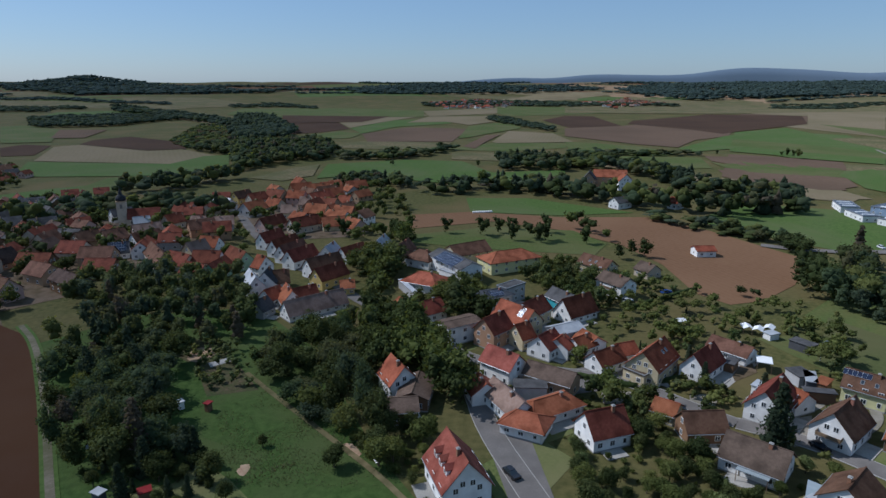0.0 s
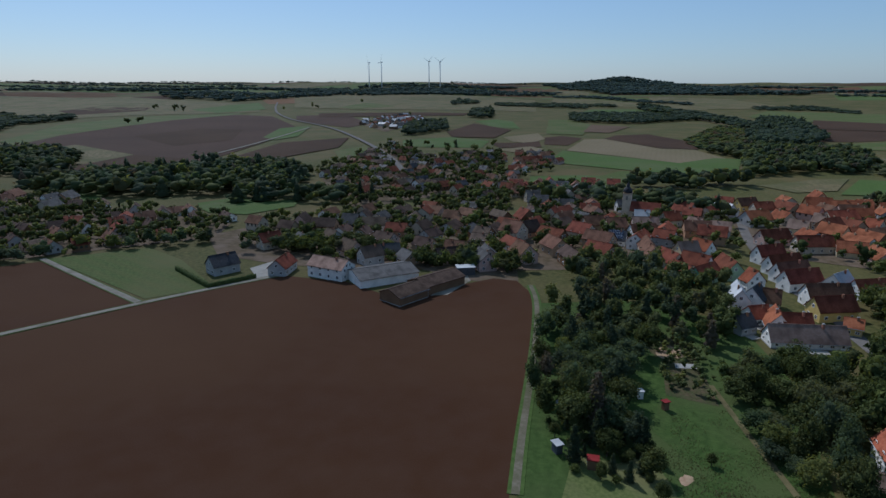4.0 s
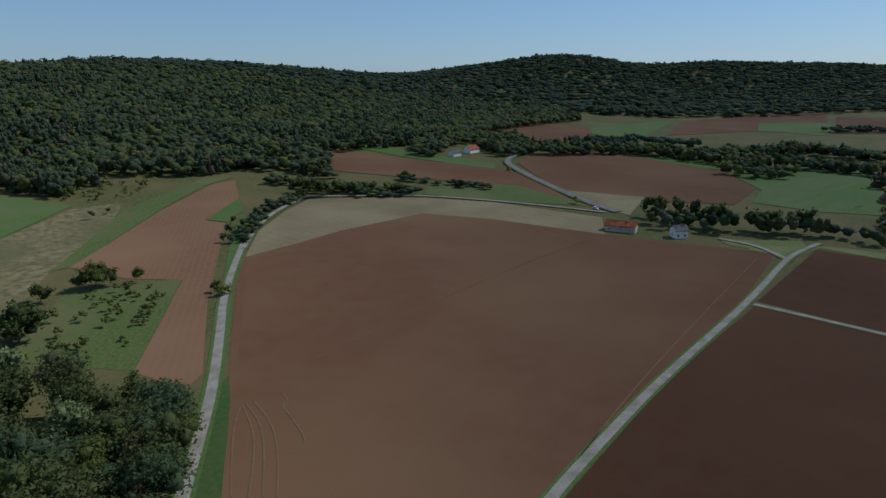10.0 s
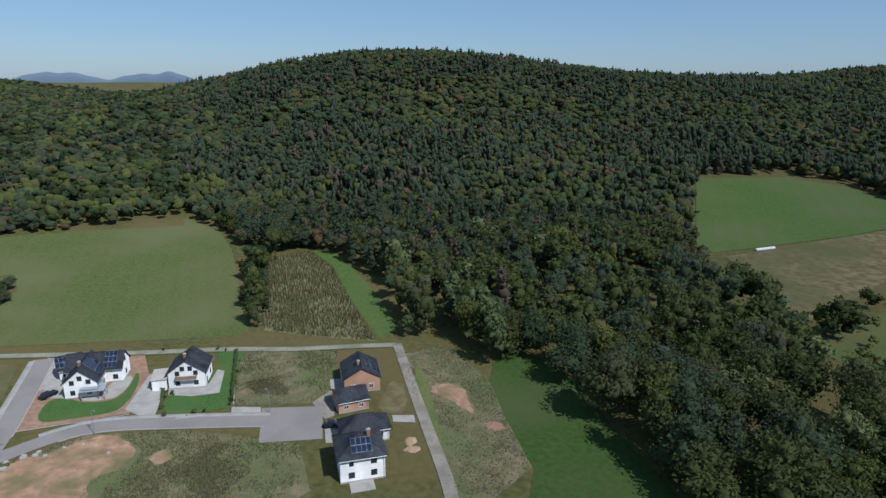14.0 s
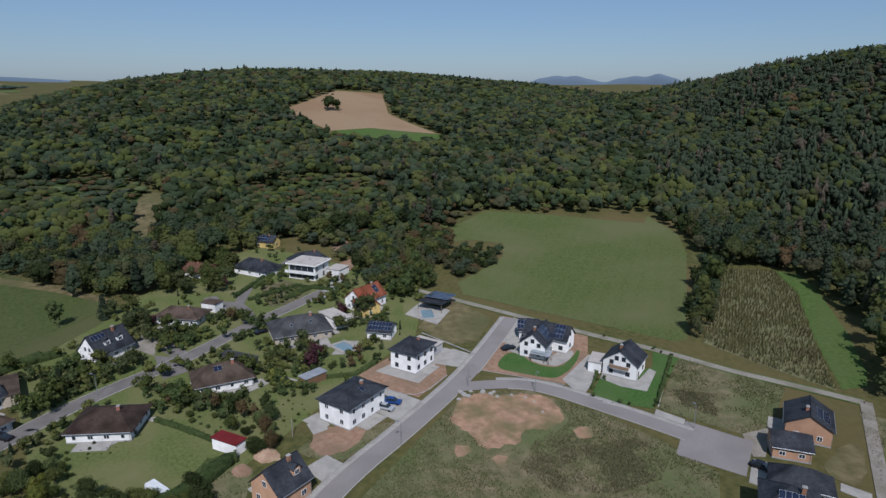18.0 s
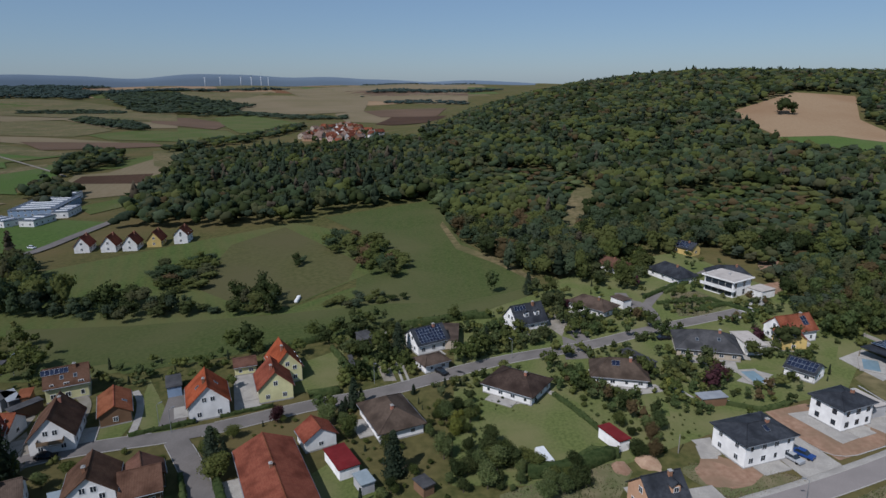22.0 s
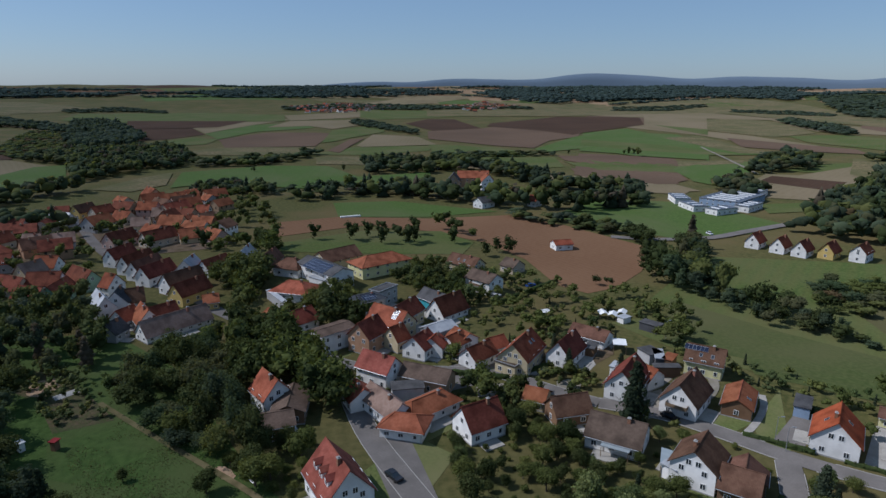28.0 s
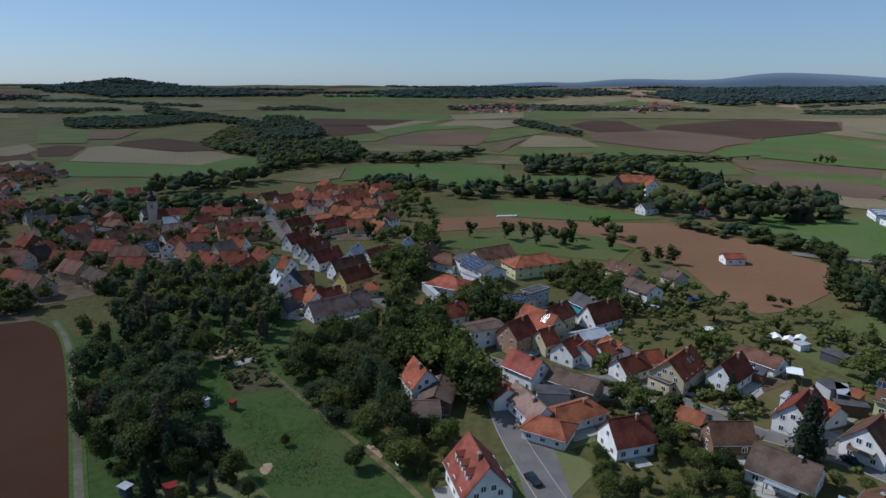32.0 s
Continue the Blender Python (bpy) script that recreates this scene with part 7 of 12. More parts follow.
sheet("bare_soil", [(110.9, -70.4), (109.9, -74.9), (105.9, -73.3), (106.0, -69.0)], "earth_weedy", "bare reddish building earth", "bare soil", 2.52, edge=0.8)
sheet("bare_soil", [(112.9, -41.6), (112.5, -45.5), (108.3, -44.4), (108.3, -40.7)], "earth_weedy", "bare reddish building earth", "bare soil", 2.54, edge=0.8)
sheet("driveway", [(161.2, -73.6), (179.3, -88.2), (174.3, -88.8), (160.1, -80.3)], "paving", "pale paved driveway", "driveway", 1.8, edge=0)
sheet("rough_grass", [(124.8, -10.7), (127.5, -31.1), (125.9, -33.4), (113.4, -19.2), (120.4, -9.0)], "rough_grass", "overgrown brownish rough grassland", "rough grass", 1.27, edge=0.3)
sheet("bare_soil", [(128.0, -13.0), (125.0, -23.8), (118.4, -21.3), (117.7, -12.5)], "earth_red", "bare reddish building earth", "bare soil", 2.14, edge=0.8)
sheet("driveway", [(133.0, -30.2), (138.9, -38.1), (134.0, -41.2), (127.1, -33.7)], "paving", "pale paved driveway", "driveway", 2.01, edge=0)
sheet("driveway", [(156.8, -52.8), (161.5, -59.5), (154.9, -64.0), (150.3, -58.2)], "paving", "pale paved driveway", "driveway", 2.08, edge=0)
sheet("driveway", [(115.0, -9.8), (118.3, -15.0), (112.4, -19.0), (107.5, -13.6)], "paving", "pale paved driveway", "driveway", 2.15, edge=0)
road("road", [(175.5, -54.1), (165.0, -59.5), (155.5, -64.1)], 0.5, "concrete", "low pale concrete retaining wall", category='wall', lift=6)
sheet("driveway", [(154.6, -49.7), (163.1, -57.3), (154.5, -63.3), (148.6, -57.3)], "paving", "pale paved driveway", "driveway", 2.82, edge=0)
sheet("lawn", [(156.0, 51.2), (185.1, 61.6), (216.5, 49.6), (264, 23), (302, -12), (250, -51), (213.5, -66.6), (172.9, -51.1), (159.9, -35.8), (130.8, -8.9), (108.7, 12.5), (101.4, 33.7)], "lawn", "green garden lawn", "lawn", 0.99, edge=0)
sheet("field", [(141.0, -134.5), (193.8, -185.7), (198.7, -198.5), (189.6, -213.7), (166.7, -200.8), (132.4, -169.7), (104.6, -145.3), (125.7, -138.2)], "maize", "withering green-brown maize field", "field", 1)
sheet("meadow", [(190.8, -214.9), (183.1, -220.4), (163.7, -208.8), (132.3, -184.0), (109.7, -163.1), (103.6, -155.1), (104.6, -147.3), (132.4, -169.7), (166.7, -200.8)], "meadow_bright", "bright green meadow", "meadow", 1.37)
road("road", [(225.8, -58.8), (204.9, -73.2), (184.9, -86.6), (158.3, -104.1), (138.3, -119.1), (123.8, -126.7), (110.9, -136.7), (97.5, -146.2)], 2.8, "gravel", "pale farm lane above the building plots", verge=0.6)
sheet("meadow", [(204.4, -70.8), (205.0, -75.0), (180.2, -80.3), (164.1, -68.6), (165.1, -58.7), (180.9, -54.5)], "meadow_dry", "dry yellowish-green meadow", "meadow", 1.34, edge=0)
sheet("bare_soil", [(181.4, -85.1), (160.3, -105.4), (140.9, -93.3), (130.7, -80.1), (145.7, -61.9), (164.4, -74.4)], "earth_red", "bare reddish building earth", "bare soil", 1.61, edge=0)
sheet("lawn", [(145.4, -65.8), (154.3, -74.2), (150.9, -77.2), (145.3, -77.4), (141.0, -80.5), (140.1, -84.4), (145.2, -91.1), (149.0, -94.7), (147.4, -94.8), (138.9, -87.5), (134.8, -80.9), (134.7, -77.8), (139.7, -71.9)], "lawn_new", "fresh green lawn of a new garden", "lawn", 2.48, edge=0.2)
sheet("driveway", [(133.2, -80.7), (144.8, -96.1), (139.0, -98.7), (122.5, -80.2)], "paving", "pale paved driveway", "driveway", 2.55, edge=0)
sheet("lawn", [(122.8, -82.9), (130.6, -90.6), (127.9, -92.1), (131.8, -108.7), (139.9, -114.9), (134.7, -120.3), (118.5, -101.0), (112.2, -93.9), (118.0, -86.2)], "lawn_new", "fresh green lawn of a new garden", "lawn", 2.32, edge=0)
sheet("terrace", [(130.3, -90.7), (134.3, -93.7), (126.4, -100.1), (131.1, -107.1), (128.8, -107.6), (120.1, -98.0), (124.6, -93.3)], "paving", "wide pale stone terrace", "terrace", 2.89, edge=0)
sheet("terrace", [(151.4, -78.6), (146.5, -77.4), (141.6, -80.9), (141.0, -84.6), (145.3, -90.7), (148.6, -93.3), (150.0, -89.5), (146.8, -84.7)], "paving", "pale stone terrace with planted beds", "terrace", 2.75, edge=0.3)
sheet("driveway", [(156.7, -73.5), (165.6, -81.2), (167.8, -85.8), (162.3, -85.1), (155.6, -79.6), (150.4, -77.1)], "paving", "pale paved driveway", "driveway", 2.66, edge=0)
road("road", [(119.0, -83.9), (115.2, -87.2), (109.9, -91.8)], 0.5, "kerb_stone", "pale rubble edging above the street", category="edging", lift=3)
road("road", [(137.2, -119.8), (124.8, -107.6), (112.3, -95.5)], 0.3, "kerb_stone", "pale concrete edging of a new plot", category='edging', lift=3)
road("road", [(145.4, -61.8), (138.1, -70.4), (130.1, -79.7)], 0.3, "kerb_stone", "pale concrete edging of a new plot", category='edging', lift=3)
sheet("road", [(105.0, -97.7), (92.7, -105.9), (83.2, -94.5), (94.3, -86.2)], "asphalt_new", "smooth grey asphalt turning place", "road", 2.9, edge=0)
sheet("driveway", [(111.8, -94.5), (105.5, -98.0), (101.5, -93.8), (106.9, -89.6)], "paving", "pale paved driveway", "driveway", 2.47, edge=0)
sheet("yard", [(96.1, -106.0), (96.2, -114.7), (87.3, -103.7), (88.3, -101.4)], "gravel", "pale gravel yard", "yard", 1.94, edge=0)
sheet("driveway", [(87.7, -100.5), (85.4, -103.0), (79.2, -95.1), (81.5, -93.5)], "paving", "pale paved driveway", "driveway", 2.41, edge=0)
sheet("rough_grass", [(135.4, -120.1), (109.8, -133.7), (95.5, -113.0), (96.1, -106.0), (111.7, -95.2)], "rough_grass", "overgrown brownish rough grassland", "rough grass", 1.48, edge=0)
sheet("meadow", [(84.3, -117.1), (85.0, -130.2), (71.9, -113.7), (78.3, -109.7)], "meadow_dry", "dry yellowish-green meadow", "meadow", 1.85, edge=0.6)
sheet("driveway", [(75.5, -110.9), (70.9, -113.5), (68.8, -110.8), (73.6, -108.5)], "paving", "pale paved driveway", "driveway", 2.32, edge=0)
sheet("lawn", [(87.3, -139.7), (77.9, -132.0), (53.4, -98.7), (56.5, -99.9), (74.1, -121.0)], "lawn", "green garden lawn", "lawn", 2.29, edge=0)
sheet("bare_soil", [(75.4, -125.3), (72.6, -132.7), (59.3, -122.6), (60.6, -120.6), (69.7, -125.5)], "earth_weedy", "bare reddish building earth", "bare soil", 2.2, edge=1.4)
sheet("lawn", [(121.8, 30.4), (150.2, 21.3), (133.5, 5.3), (122.9, 0.1), (116.6, 7.6), (109.2, 24.5)], "lawn", "green garden lawn", "lawn", 1.07, edge=0)
sheet("lawn", [(91.2, 63.7), (105.9, 58.6), (93.5, 44.3), (87.1, 55.7)], "lawn", "green garden lawn", "lawn", 1.14, edge=0)
sheet("lawn", [(118.3, 90.1), (132.1, 75.7), (154.6, 85.6), (139.3, 93.1), (121.9, 86.4)], "lawn", "green garden lawn", "lawn", 1.21, edge=0)
sheet("lawn", [(137.2, 70.3), (152.2, 79.6), (163.9, 75.9), (145.4, 61.8)], "lawn", "green garden lawn", "lawn", 1.28, edge=0)
sheet("lawn", [(65.0, 94.7), (78.4, 82.6), (75.3, 76.6), (66.3, 68.2), (57.0, 84.6)], "lawn", "green garden lawn", "lawn", 1.35, edge=0)
sheet("lawn", [(92.3, 118.2), (102.0, 121.8), (101.9, 113.4), (91.2, 109.4), (86.3, 112.9)], "lawn", "green garden lawn", "lawn", 1.42, edge=0)
sheet("lawn", [(99.7, 112.6), (118.6, 125.9), (100.1, 100.5), (93.7, 99.7)], "lawn", "green garden lawn", "lawn", 1.49, edge=0)
sheet("meadow", [(-123.4, 175.7), (-103.6, 199.3), (-65.9, 206.9), (-38.2, 171.3), (-15.0, 118.6), (-4.3, 100.4), (-3.6, 86.2), (-62.7, 83.5), (-89.1, 124.3)], "meadow_dark", "dark green uncut meadow", "meadow", 0.5, edge=0)
sheet("meadow", [(-60.9, 140.5), (-41.9, 145.9), (-29.1, 127.2), (-13.8, 108.7), (-6.6, 103.3), (-5.5, 86.1), (-28.0, 85.1), (-38.9, 107.5), (-37.1, 117.6), (-46.4, 119.4), (-54.3, 123.6)], "meadow_dark", "dark green uncut meadow", "meadow", 1.07, edge=0)
sheet("garden", [(-80.6, 169.2), (-70.1, 178.4), (-47.8, 145.7), (-60.0, 142.0), (-70.7, 161.8)], "garden_bed", "vegetable garden with brown beds", "garden", 1.14, edge=0)
sheet("garden", [(-86.2, 182.2), (-71.0, 176.1), (-72.4, 161.7), (-81.4, 169.2)], "garden_bed", "vegetable garden with brown beds", "garden", 1.21, edge=0)
sheet("lawn", [(-53.7, 106.8), (-51.0, 114.8), (-42.3, 107.4), (-37.1, 101.9), (-31.8, 84.9), (-53.3, 83.9), (-62.1, 102.8)], "lawn", "green garden lawn", "lawn", 1.28, edge=0)
sheet("lawn", [(6.8, 111.5), (20.1, 124.8), (28.1, 114.5), (20.7, 104.6), (17.0, 87.1), (15.2, 87.1)], "lawn", "green garden lawn", "lawn", 1.35, edge=0)
sheet("lawn", [(19.1, 124.8), (29.5, 130.3), (29.7, 125.0), (20.8, 119.8)], "lawn", "green garden lawn", "lawn", 1.42, edge=0)
sheet("lawn", [(4.5, 167.9), (13.6, 178.5), (9.5, 170.8)], "lawn", "green garden lawn", "lawn", 1.49, edge=0)
sheet("yard", [(42.0, 167.4), (55.1, 168.0), (54.6, 150.6), (45.8, 156.7)], "gravel", "pale gravel yard", "yard", 1, edge=0)
sheet("driveway", [(70.2, 154.0), (87.3, 167.3), (90.5, 162.1), (73.4, 145.8)], "paving", "pale paved driveway", "driveway", 1.07, edge=0)
sheet("driveway", [(111.3, 92.9), (127.4, 105.5), (131.4, 101.4), (114.7, 87.3)], "paving", "pale paved driveway", "driveway", 2.14, edge=0)
sheet("yard", [(98.2, 104.5), (116.7, 116.7), (116.2, 111.8), (102.7, 99.8)], "asphalt", "worn grey asphalt yard", "yard", 2.21, edge=0)
sheet("yard", [(184.4, 24.7), (179.8, 15.4), (171.3, 13.0), (167.4, 21.0)], "asphalt", "worn grey asphalt yard", "yard", 2.08, edge=0)
sheet("driveway", [(-238, 123), (-241, 138), (-220, 130), (-223, 118)], "paving", "pale paved driveway", "driveway", 2.15, edge=0)
sheet("yard", [(-157.7, 153.0), (-166.6, 182.7), (-159.3, 177.3), (-153.8, 158.3)], "gravel", "pale gravel yard", "yard", 2.42, edge=0)
sheet("yard", [(9.0, 127.0), (19.3, 126.0), (21.4, 101.3), (18.3, 84.4), (14.6, 85.1), (12.3, 103.3)], "asphalt", "worn grey asphalt yard", "yard", 2.29, edge=0)
sheet("meadow", [(220.1, 185.1), (246.1, 197.3), (287.0, 193.0), (269.4, 166.8), (240.2, 124.3), (214.0, 115.8), (178.7, 121.9), (182.6, 132.5), (177.1, 144.7), (184.6, 164.6)], "meadow_olive", "dry olive-brown mown meadow on a rounded slope", "meadow", 2.07)
sheet("meadow", [(315.0, 183.7), (358.3, 153.6), (380.3, 134.5), (323.3, 112.6), (282.6, 88.3), (263.9, 64.7), (237.6, 42.0), (221.0, 50.9), (203.5, 68.3), (204.3, 80.7), (236.7, 99.4), (278.4, 135.9)], "meadow_slope", "mown green meadow", "meadow", 1.9)
sheet("meadow", [(325.2, 113.9), (281.8, 89.4), (263.9, 64.7), (239.1, 42.0), (235.1, 42.4), (256.3, 64.7), (274.0, 89.2), (316.3, 112.4)], "meadow_dry", "dry yellowish track through the meadow", "meadow", 2.5)
sheet("meadow", [(130.7, 196.8), (147.3, 160.9), (172.5, 120.1), (193.8, 91.0), (202.4, 67.9), (220.4, 50.8), (235.7, 41.6), (228.4, 37.4), (198.9, 53.6), (152.7, 99.6), (118.3, 135.1), (122.2, 144.7), (107.2, 163.2)], "meadow_slope", "mown green meadow", "meadow", 2.2)

sheet("meadow", [(-25.6, -98.2), (-32.2, -97.5), (-37.8, -109.5), (-44.9, -124.2), (-53.7, -142.8), (-58.8, -155.9), (-55.4, -152.6), (-47.0, -135.9), (-39.7, -123.5), (-32.5, -111.0)], "meadow_creek", "green grass verge between lane and field", "verge", 1.9, edge=0)

road("road", [(111.8, 124.2), (108.1, 118.5), (100.4, 112.0), (91.3, 106.5)], 1.7, "paving", "curved paved garden drive", category="driveway", lift=2.6)
sheet("garden_bed", [(-74.2, 164.0), (-75.4, 170.6), (-69.9, 173.5), (-66.2, 170.0), (-67.2, 165.6), (-71.0, 161.4)], "earth", "dug vegetable bed with rows of stakes", "vegetable bed", 2.9, edge=0.4)
sheet("garden_bed", [(-61.6, 151.1), (-63.6, 158.1), (-60.6, 159.5), (-52.4, 147.3), (-53.9, 144.2)], "garden_bed", "brown vegetable bed in the allotment", "vegetable bed", 2.95, edge=0.3)
sheet("yard", [(-66.7, 161.4), (-61.7, 165.4), (-60.3, 162.8), (-65.1, 158.7)], "concrete", "pale concrete pad beside a vegetable bed", "yard", 3.0, edge=0)

sheet("meadow", [(303, 45), (398, 55), (445, 52), (427, 40), (356, 36), (303, 37)], "meadow_dry", "dry brownish clearing among scrub", "meadow", 2.2, edge=0)

# ---- roads and tracks ----
road("road", [(-338, -100), (-318, -101), (-296, -100), (-228.5, -87.1), (-146.1, -75.9), (-107.7, -68.8), (-83.0, -63.6), (-67.3, -59.2)], 2.4, "gravel", "pale concrete farm track between ploughed fields", verge=0.8)
road("road", [(-311, -138), (-311, -118), (-296, -100)], 3, "gravel", "pale farm track")
road("road", [(-224.4, -84.3), (-226.8, -49.0), (-228.3, 9.9), (-226.2, 72.2), (-223.7, 99.3), (-220, 127)], 2.4, "gravel", "pale farm track across the ploughed land", verge=0.5)
road("road", [(-227.5, 73.1), (-266, 69), (-317, 64)], 2.6, "gravel", "narrow gravel track down to the village", verge=0.5)
road("road", [(-14.0, -80.0), (-20.0, -91.5), (-25.6, -102.0), (-31.6, -113.1), (-40.8, -129.7), (-51.5, -149.5), (-65.6, -179.4), (-87.8, -229.0), (-136, -313), (-112, -271), (-142, -318), (-174, -353), (-208, -378)], 2.8, "gravel", "pale concrete lane curving round the field", verge=1.0)
road("road", [(-208, -378), (-235, -360), (-273, -335), (-298, -288), (-313, -252), (-324, -215)], 3, "gravel", "pale lane")
road("road", [(-331, -211), (-345, -247), (-390, -325), (-433, -394), (-463, -429), (-513, -458), (-544, -464)], 6, "asphalt", "grey country road", verge=1.0)
road("road", [(-403, 360), (-490, 424), (-674, 531), (-944, 666), (-1220, 746), (-1594, 937), (-2028, 1207)], 6, "asphalt", "country road climbing out of the village")
road("road", [(-648, 292), (-756, 422), (-953, 628)], 4, "gravel", "farm track over the fields")
road("road", [(-138.4, 189.4), (-124.8, 175.6), (-104.0, 146.1), (-89.6, 124.3), (-74.3, 100.5), (-62.7, 83.5)], 1.7, "dirt", "two-rut farm track along the field", verge=0.8)
road("road", [(97.7, -146.9), (74.8, -120.9), (60.5, -105.0), (50.3, -93.7), (43.7, -84.5)], 2.8, "gravel", "pale farm lane beside the plots")
road("road", [(96.7, -7.0), (108.7, -17.2), (122.1, -33.8), (142.2, -56.0), (159.6, -71.1), (178.6, -86.9)], 4.9, "asphalt_new", "new grey asphalt street of the housing estate", kerb=True, pavement=1.3, gap=((136.7, -57.0, 6.5),))
road("road", [(138.1, -52.2), (136.0, -64.5), (131.6, -73.2), (117.1, -82.9), (103.4, -91.6), (99.4, -93.9)], 4.9, "asphalt_new", "new grey asphalt street of the housing estate", kerb=True, pavement=1.3, lift=2.7, gap=((136.7, -57.0, 6.5),))
road("road", [(68.7, 129.2), (80.2, 122.1), (88.1, 113.3), (100.6, 94.9), (121.7, 75.8), (130.6, 63.9), (150.3, 47.9), (150.5, 48.2), (163.8, 35.6), (176.6, 19.2), (186.9, 8.9), (199.9, -2.1), (211.1, -14.9), (222.2, -26.4), (226.6, -30.9)], 5.2, "asphalt", "worn grey village street", kerb=True, gap=((203.8, -1.3, 8), (100.6, 98.8, 5.5)))
road("road", [(98.1, 99.6), (88.3, 85.4), (77.4, 72.8), (65.1, 59.6)], 5, "asphalt", "grey side street", kerb=True, lift=2.7, gap=((100.6, 98.8, 6),))
road("road", [(202.8, -3.1), (214.5, -1.8), (222.9, 1.7), (224.7, 7.7), (233.2, 10.2)], 4.6, "asphalt", "narrow residential street", lift=2.6)
road("road", [(220.2, 0.6), (236.1, -2.6), (244.1, -5.8), (270, -21), (281, -27)], 3.6, "asphalt", "narrow lane climbing past a hedge", lift=2.4)
sheet("yard", [(226.3, 9.1), (223.0, 3.6), (214.7, -1.9), (210.5, 1.4), (213.5, 6.6)], "asphalt", "worn grey asphalt yard", "yard", 1.8, edge=0)
sheet("yard", [(191.7, 25.6), (196.7, 22.4), (184.4, 15.7), (179.9, 18.5)], "asphalt", "worn grey asphalt yard", "yard", 1.87, edge=0)
road("road", [(-12.3, 193.2), (-0.2, 172.9), (13.5, 160.3), (36.8, 155.4), (51.3, 148.7), (62.2, 135.4), (68.7, 129.2)], 4.5, "asphalt", "grey village street", kerb=True)
road("road", [(4.3, 164.2), (7.8, 146.4), (10.2, 126.7), (17.6, 102.1), (21.3, 89.1)], 5.4, "asphalt", "grey village street", kerb=True)
road("road", [(-128, 380), (-103, 323), (-83, 288), (-66, 259), (-47.8, 241.0), (-30.1, 212.5), (-12.3, 193.2)], 5, "asphalt", "village main street between old houses")
road("road", [(396, 484), (433, 563), (505, 727)], 3, "gravel", "field track")
road("road", [(155, 292), (172, 282), (201, 276), (237, 288), (280, 300), (319, 316), (384, 363), (490, 440)], 6, "asphalt", "country road past the business park")
road("road", [(83.7, 120.8), (96.2, 125.0), (103.1, 130.9), (105.7, 136.8)], 2.6, "gravel", "curved garden drive")
road("road", [(-53.9, 155.3), (-44.5, 144.3), (-29.1, 127.2), (-14.0, 110.6), (-6.4, 100.3)], 1.4, "meadow_dry", "trodden grassy lane")
road("wheel_track", [(-37.5, -104.8), (-44.1, -119.8), (-50.0, -131.9), (-54.8, -138.5)], 0.45, "wheel_soil", "pale tractor wheel mark in the soil", "wheel track", lift=2.0)
road("wheel_track", [(-40.1, -102.5), (-47.8, -116.5), (-51.6, -125.5), (-54.4, -137.0)], 0.45, "wheel_soil", "pale tractor wheel mark in the soil", "wheel track", lift=2.0)
road("wheel_track", [(-42.1, -100.6), (-49.5, -115.1), (-54.1, -126.5), (-55.5, -137.9)], 0.45, "wheel_soil", "pale tractor wheel mark in the soil", "wheel track", lift=2.0)
road("wheel_track", [(-44.2, -98.8), (-51.7, -113.1), (-56.1, -124.7), (-57.5, -137.3)], 0.45, "wheel_soil", "pale tractor wheel mark in the soil", "wheel track", lift=2.0)
road("wheel_track", [(-61.7, -130.4), (-60.5, -122.5), (-58.9, -114.2), (-56.3, -110.5), (-53.5, -110.6)], 0.45, "wheel_soil", "pale tractor wheel mark in the soil", "wheel track", lift=2.0)
road("wheel_track", [(-65.0, -137.4), (-64.4, -132.6), (-61.7, -130.4)], 0.45, "wheel_soil", "pale tractor wheel mark in the soil", "wheel track", lift=2.0)
road("wheel_track", [(-286, -109), (-199.0, -91.5), (-134.5, -77.6), (-94.3, -67.0)], 0.45, "wheel_soil", "pale tractor wheel mark in the soil", "wheel track", lift=2.0)
road("wheel_track", [(-318, -101), (-284, -93), (-240, -87)], 0.45, "wheel_soil", "pale tractor wheel mark in the soil", "wheel track", lift=2.0)
road("wheel_track", [(-256, -181), (-199, -175), (-118.9, -159.4), (-65.9, -145.0)], 0.3, "wheel_soil", "faint straight wheel mark across the soil", "wheel track", lift=2.0)

# ---- woods ----
MEADOW_A = [(59, -474), (0, -519), (-39, -511), (-82, -437), (-186, -507), (-214, -485), (-140, -305), (-53.3, -155.7), (-35.9, -170.8), (-14.3, -199.6), (-3.0, -239.1), (35, -300)]
FIELD_TOP = [(787, -68), (979, -165), (979, -241), (794, -208), (652, -228), (591, -228), (587, -154), (624, -99)]
MEADOW_R = [(307.6, -112.3), (333.8, -143.3), (309.1, -177.0), (275.5, -212.1), (286.8, -222.7), (252.0, -215.4), (223.8, -197.3), (145.1, -131.8), (144.5, -126.8), (206.6, -80.2), (221.3, -83.4), (232.4, -97.8), (248.7, -115.7), (268.7, -124.8), (280.9, -111.7), (278.7, -101.8)]
GREEN_STRIP = [(190.8, -214.9), (183.1, -220.4), (163.7, -208.8), (132.3, -184.0), (109.7, -163.1), (103.6, -155.1), (104.6, -147.3), (132.4, -169.7), (166.7, -200.8)]
MAIZE = [(141.0, -134.5), (193.8, -185.7), (198.7, -198.5), (189.6, -213.7), (166.7, -200.8), (132.4, -169.7), (104.6, -145.3), (125.7, -138.2)]
SLIP = [(386, 57), (425, 45), (327, 37), (293, 50), (319, 58)]
SLOPE_CLEARING = [(303, 45), (398, 55), (445, 52), (427, 40), (356, 36), (303, 37)]
SCRUB_A = [(425, 144), (480, 143), (490, 89), (448, 52), (308, 34), (281, 68), (321, 106)]
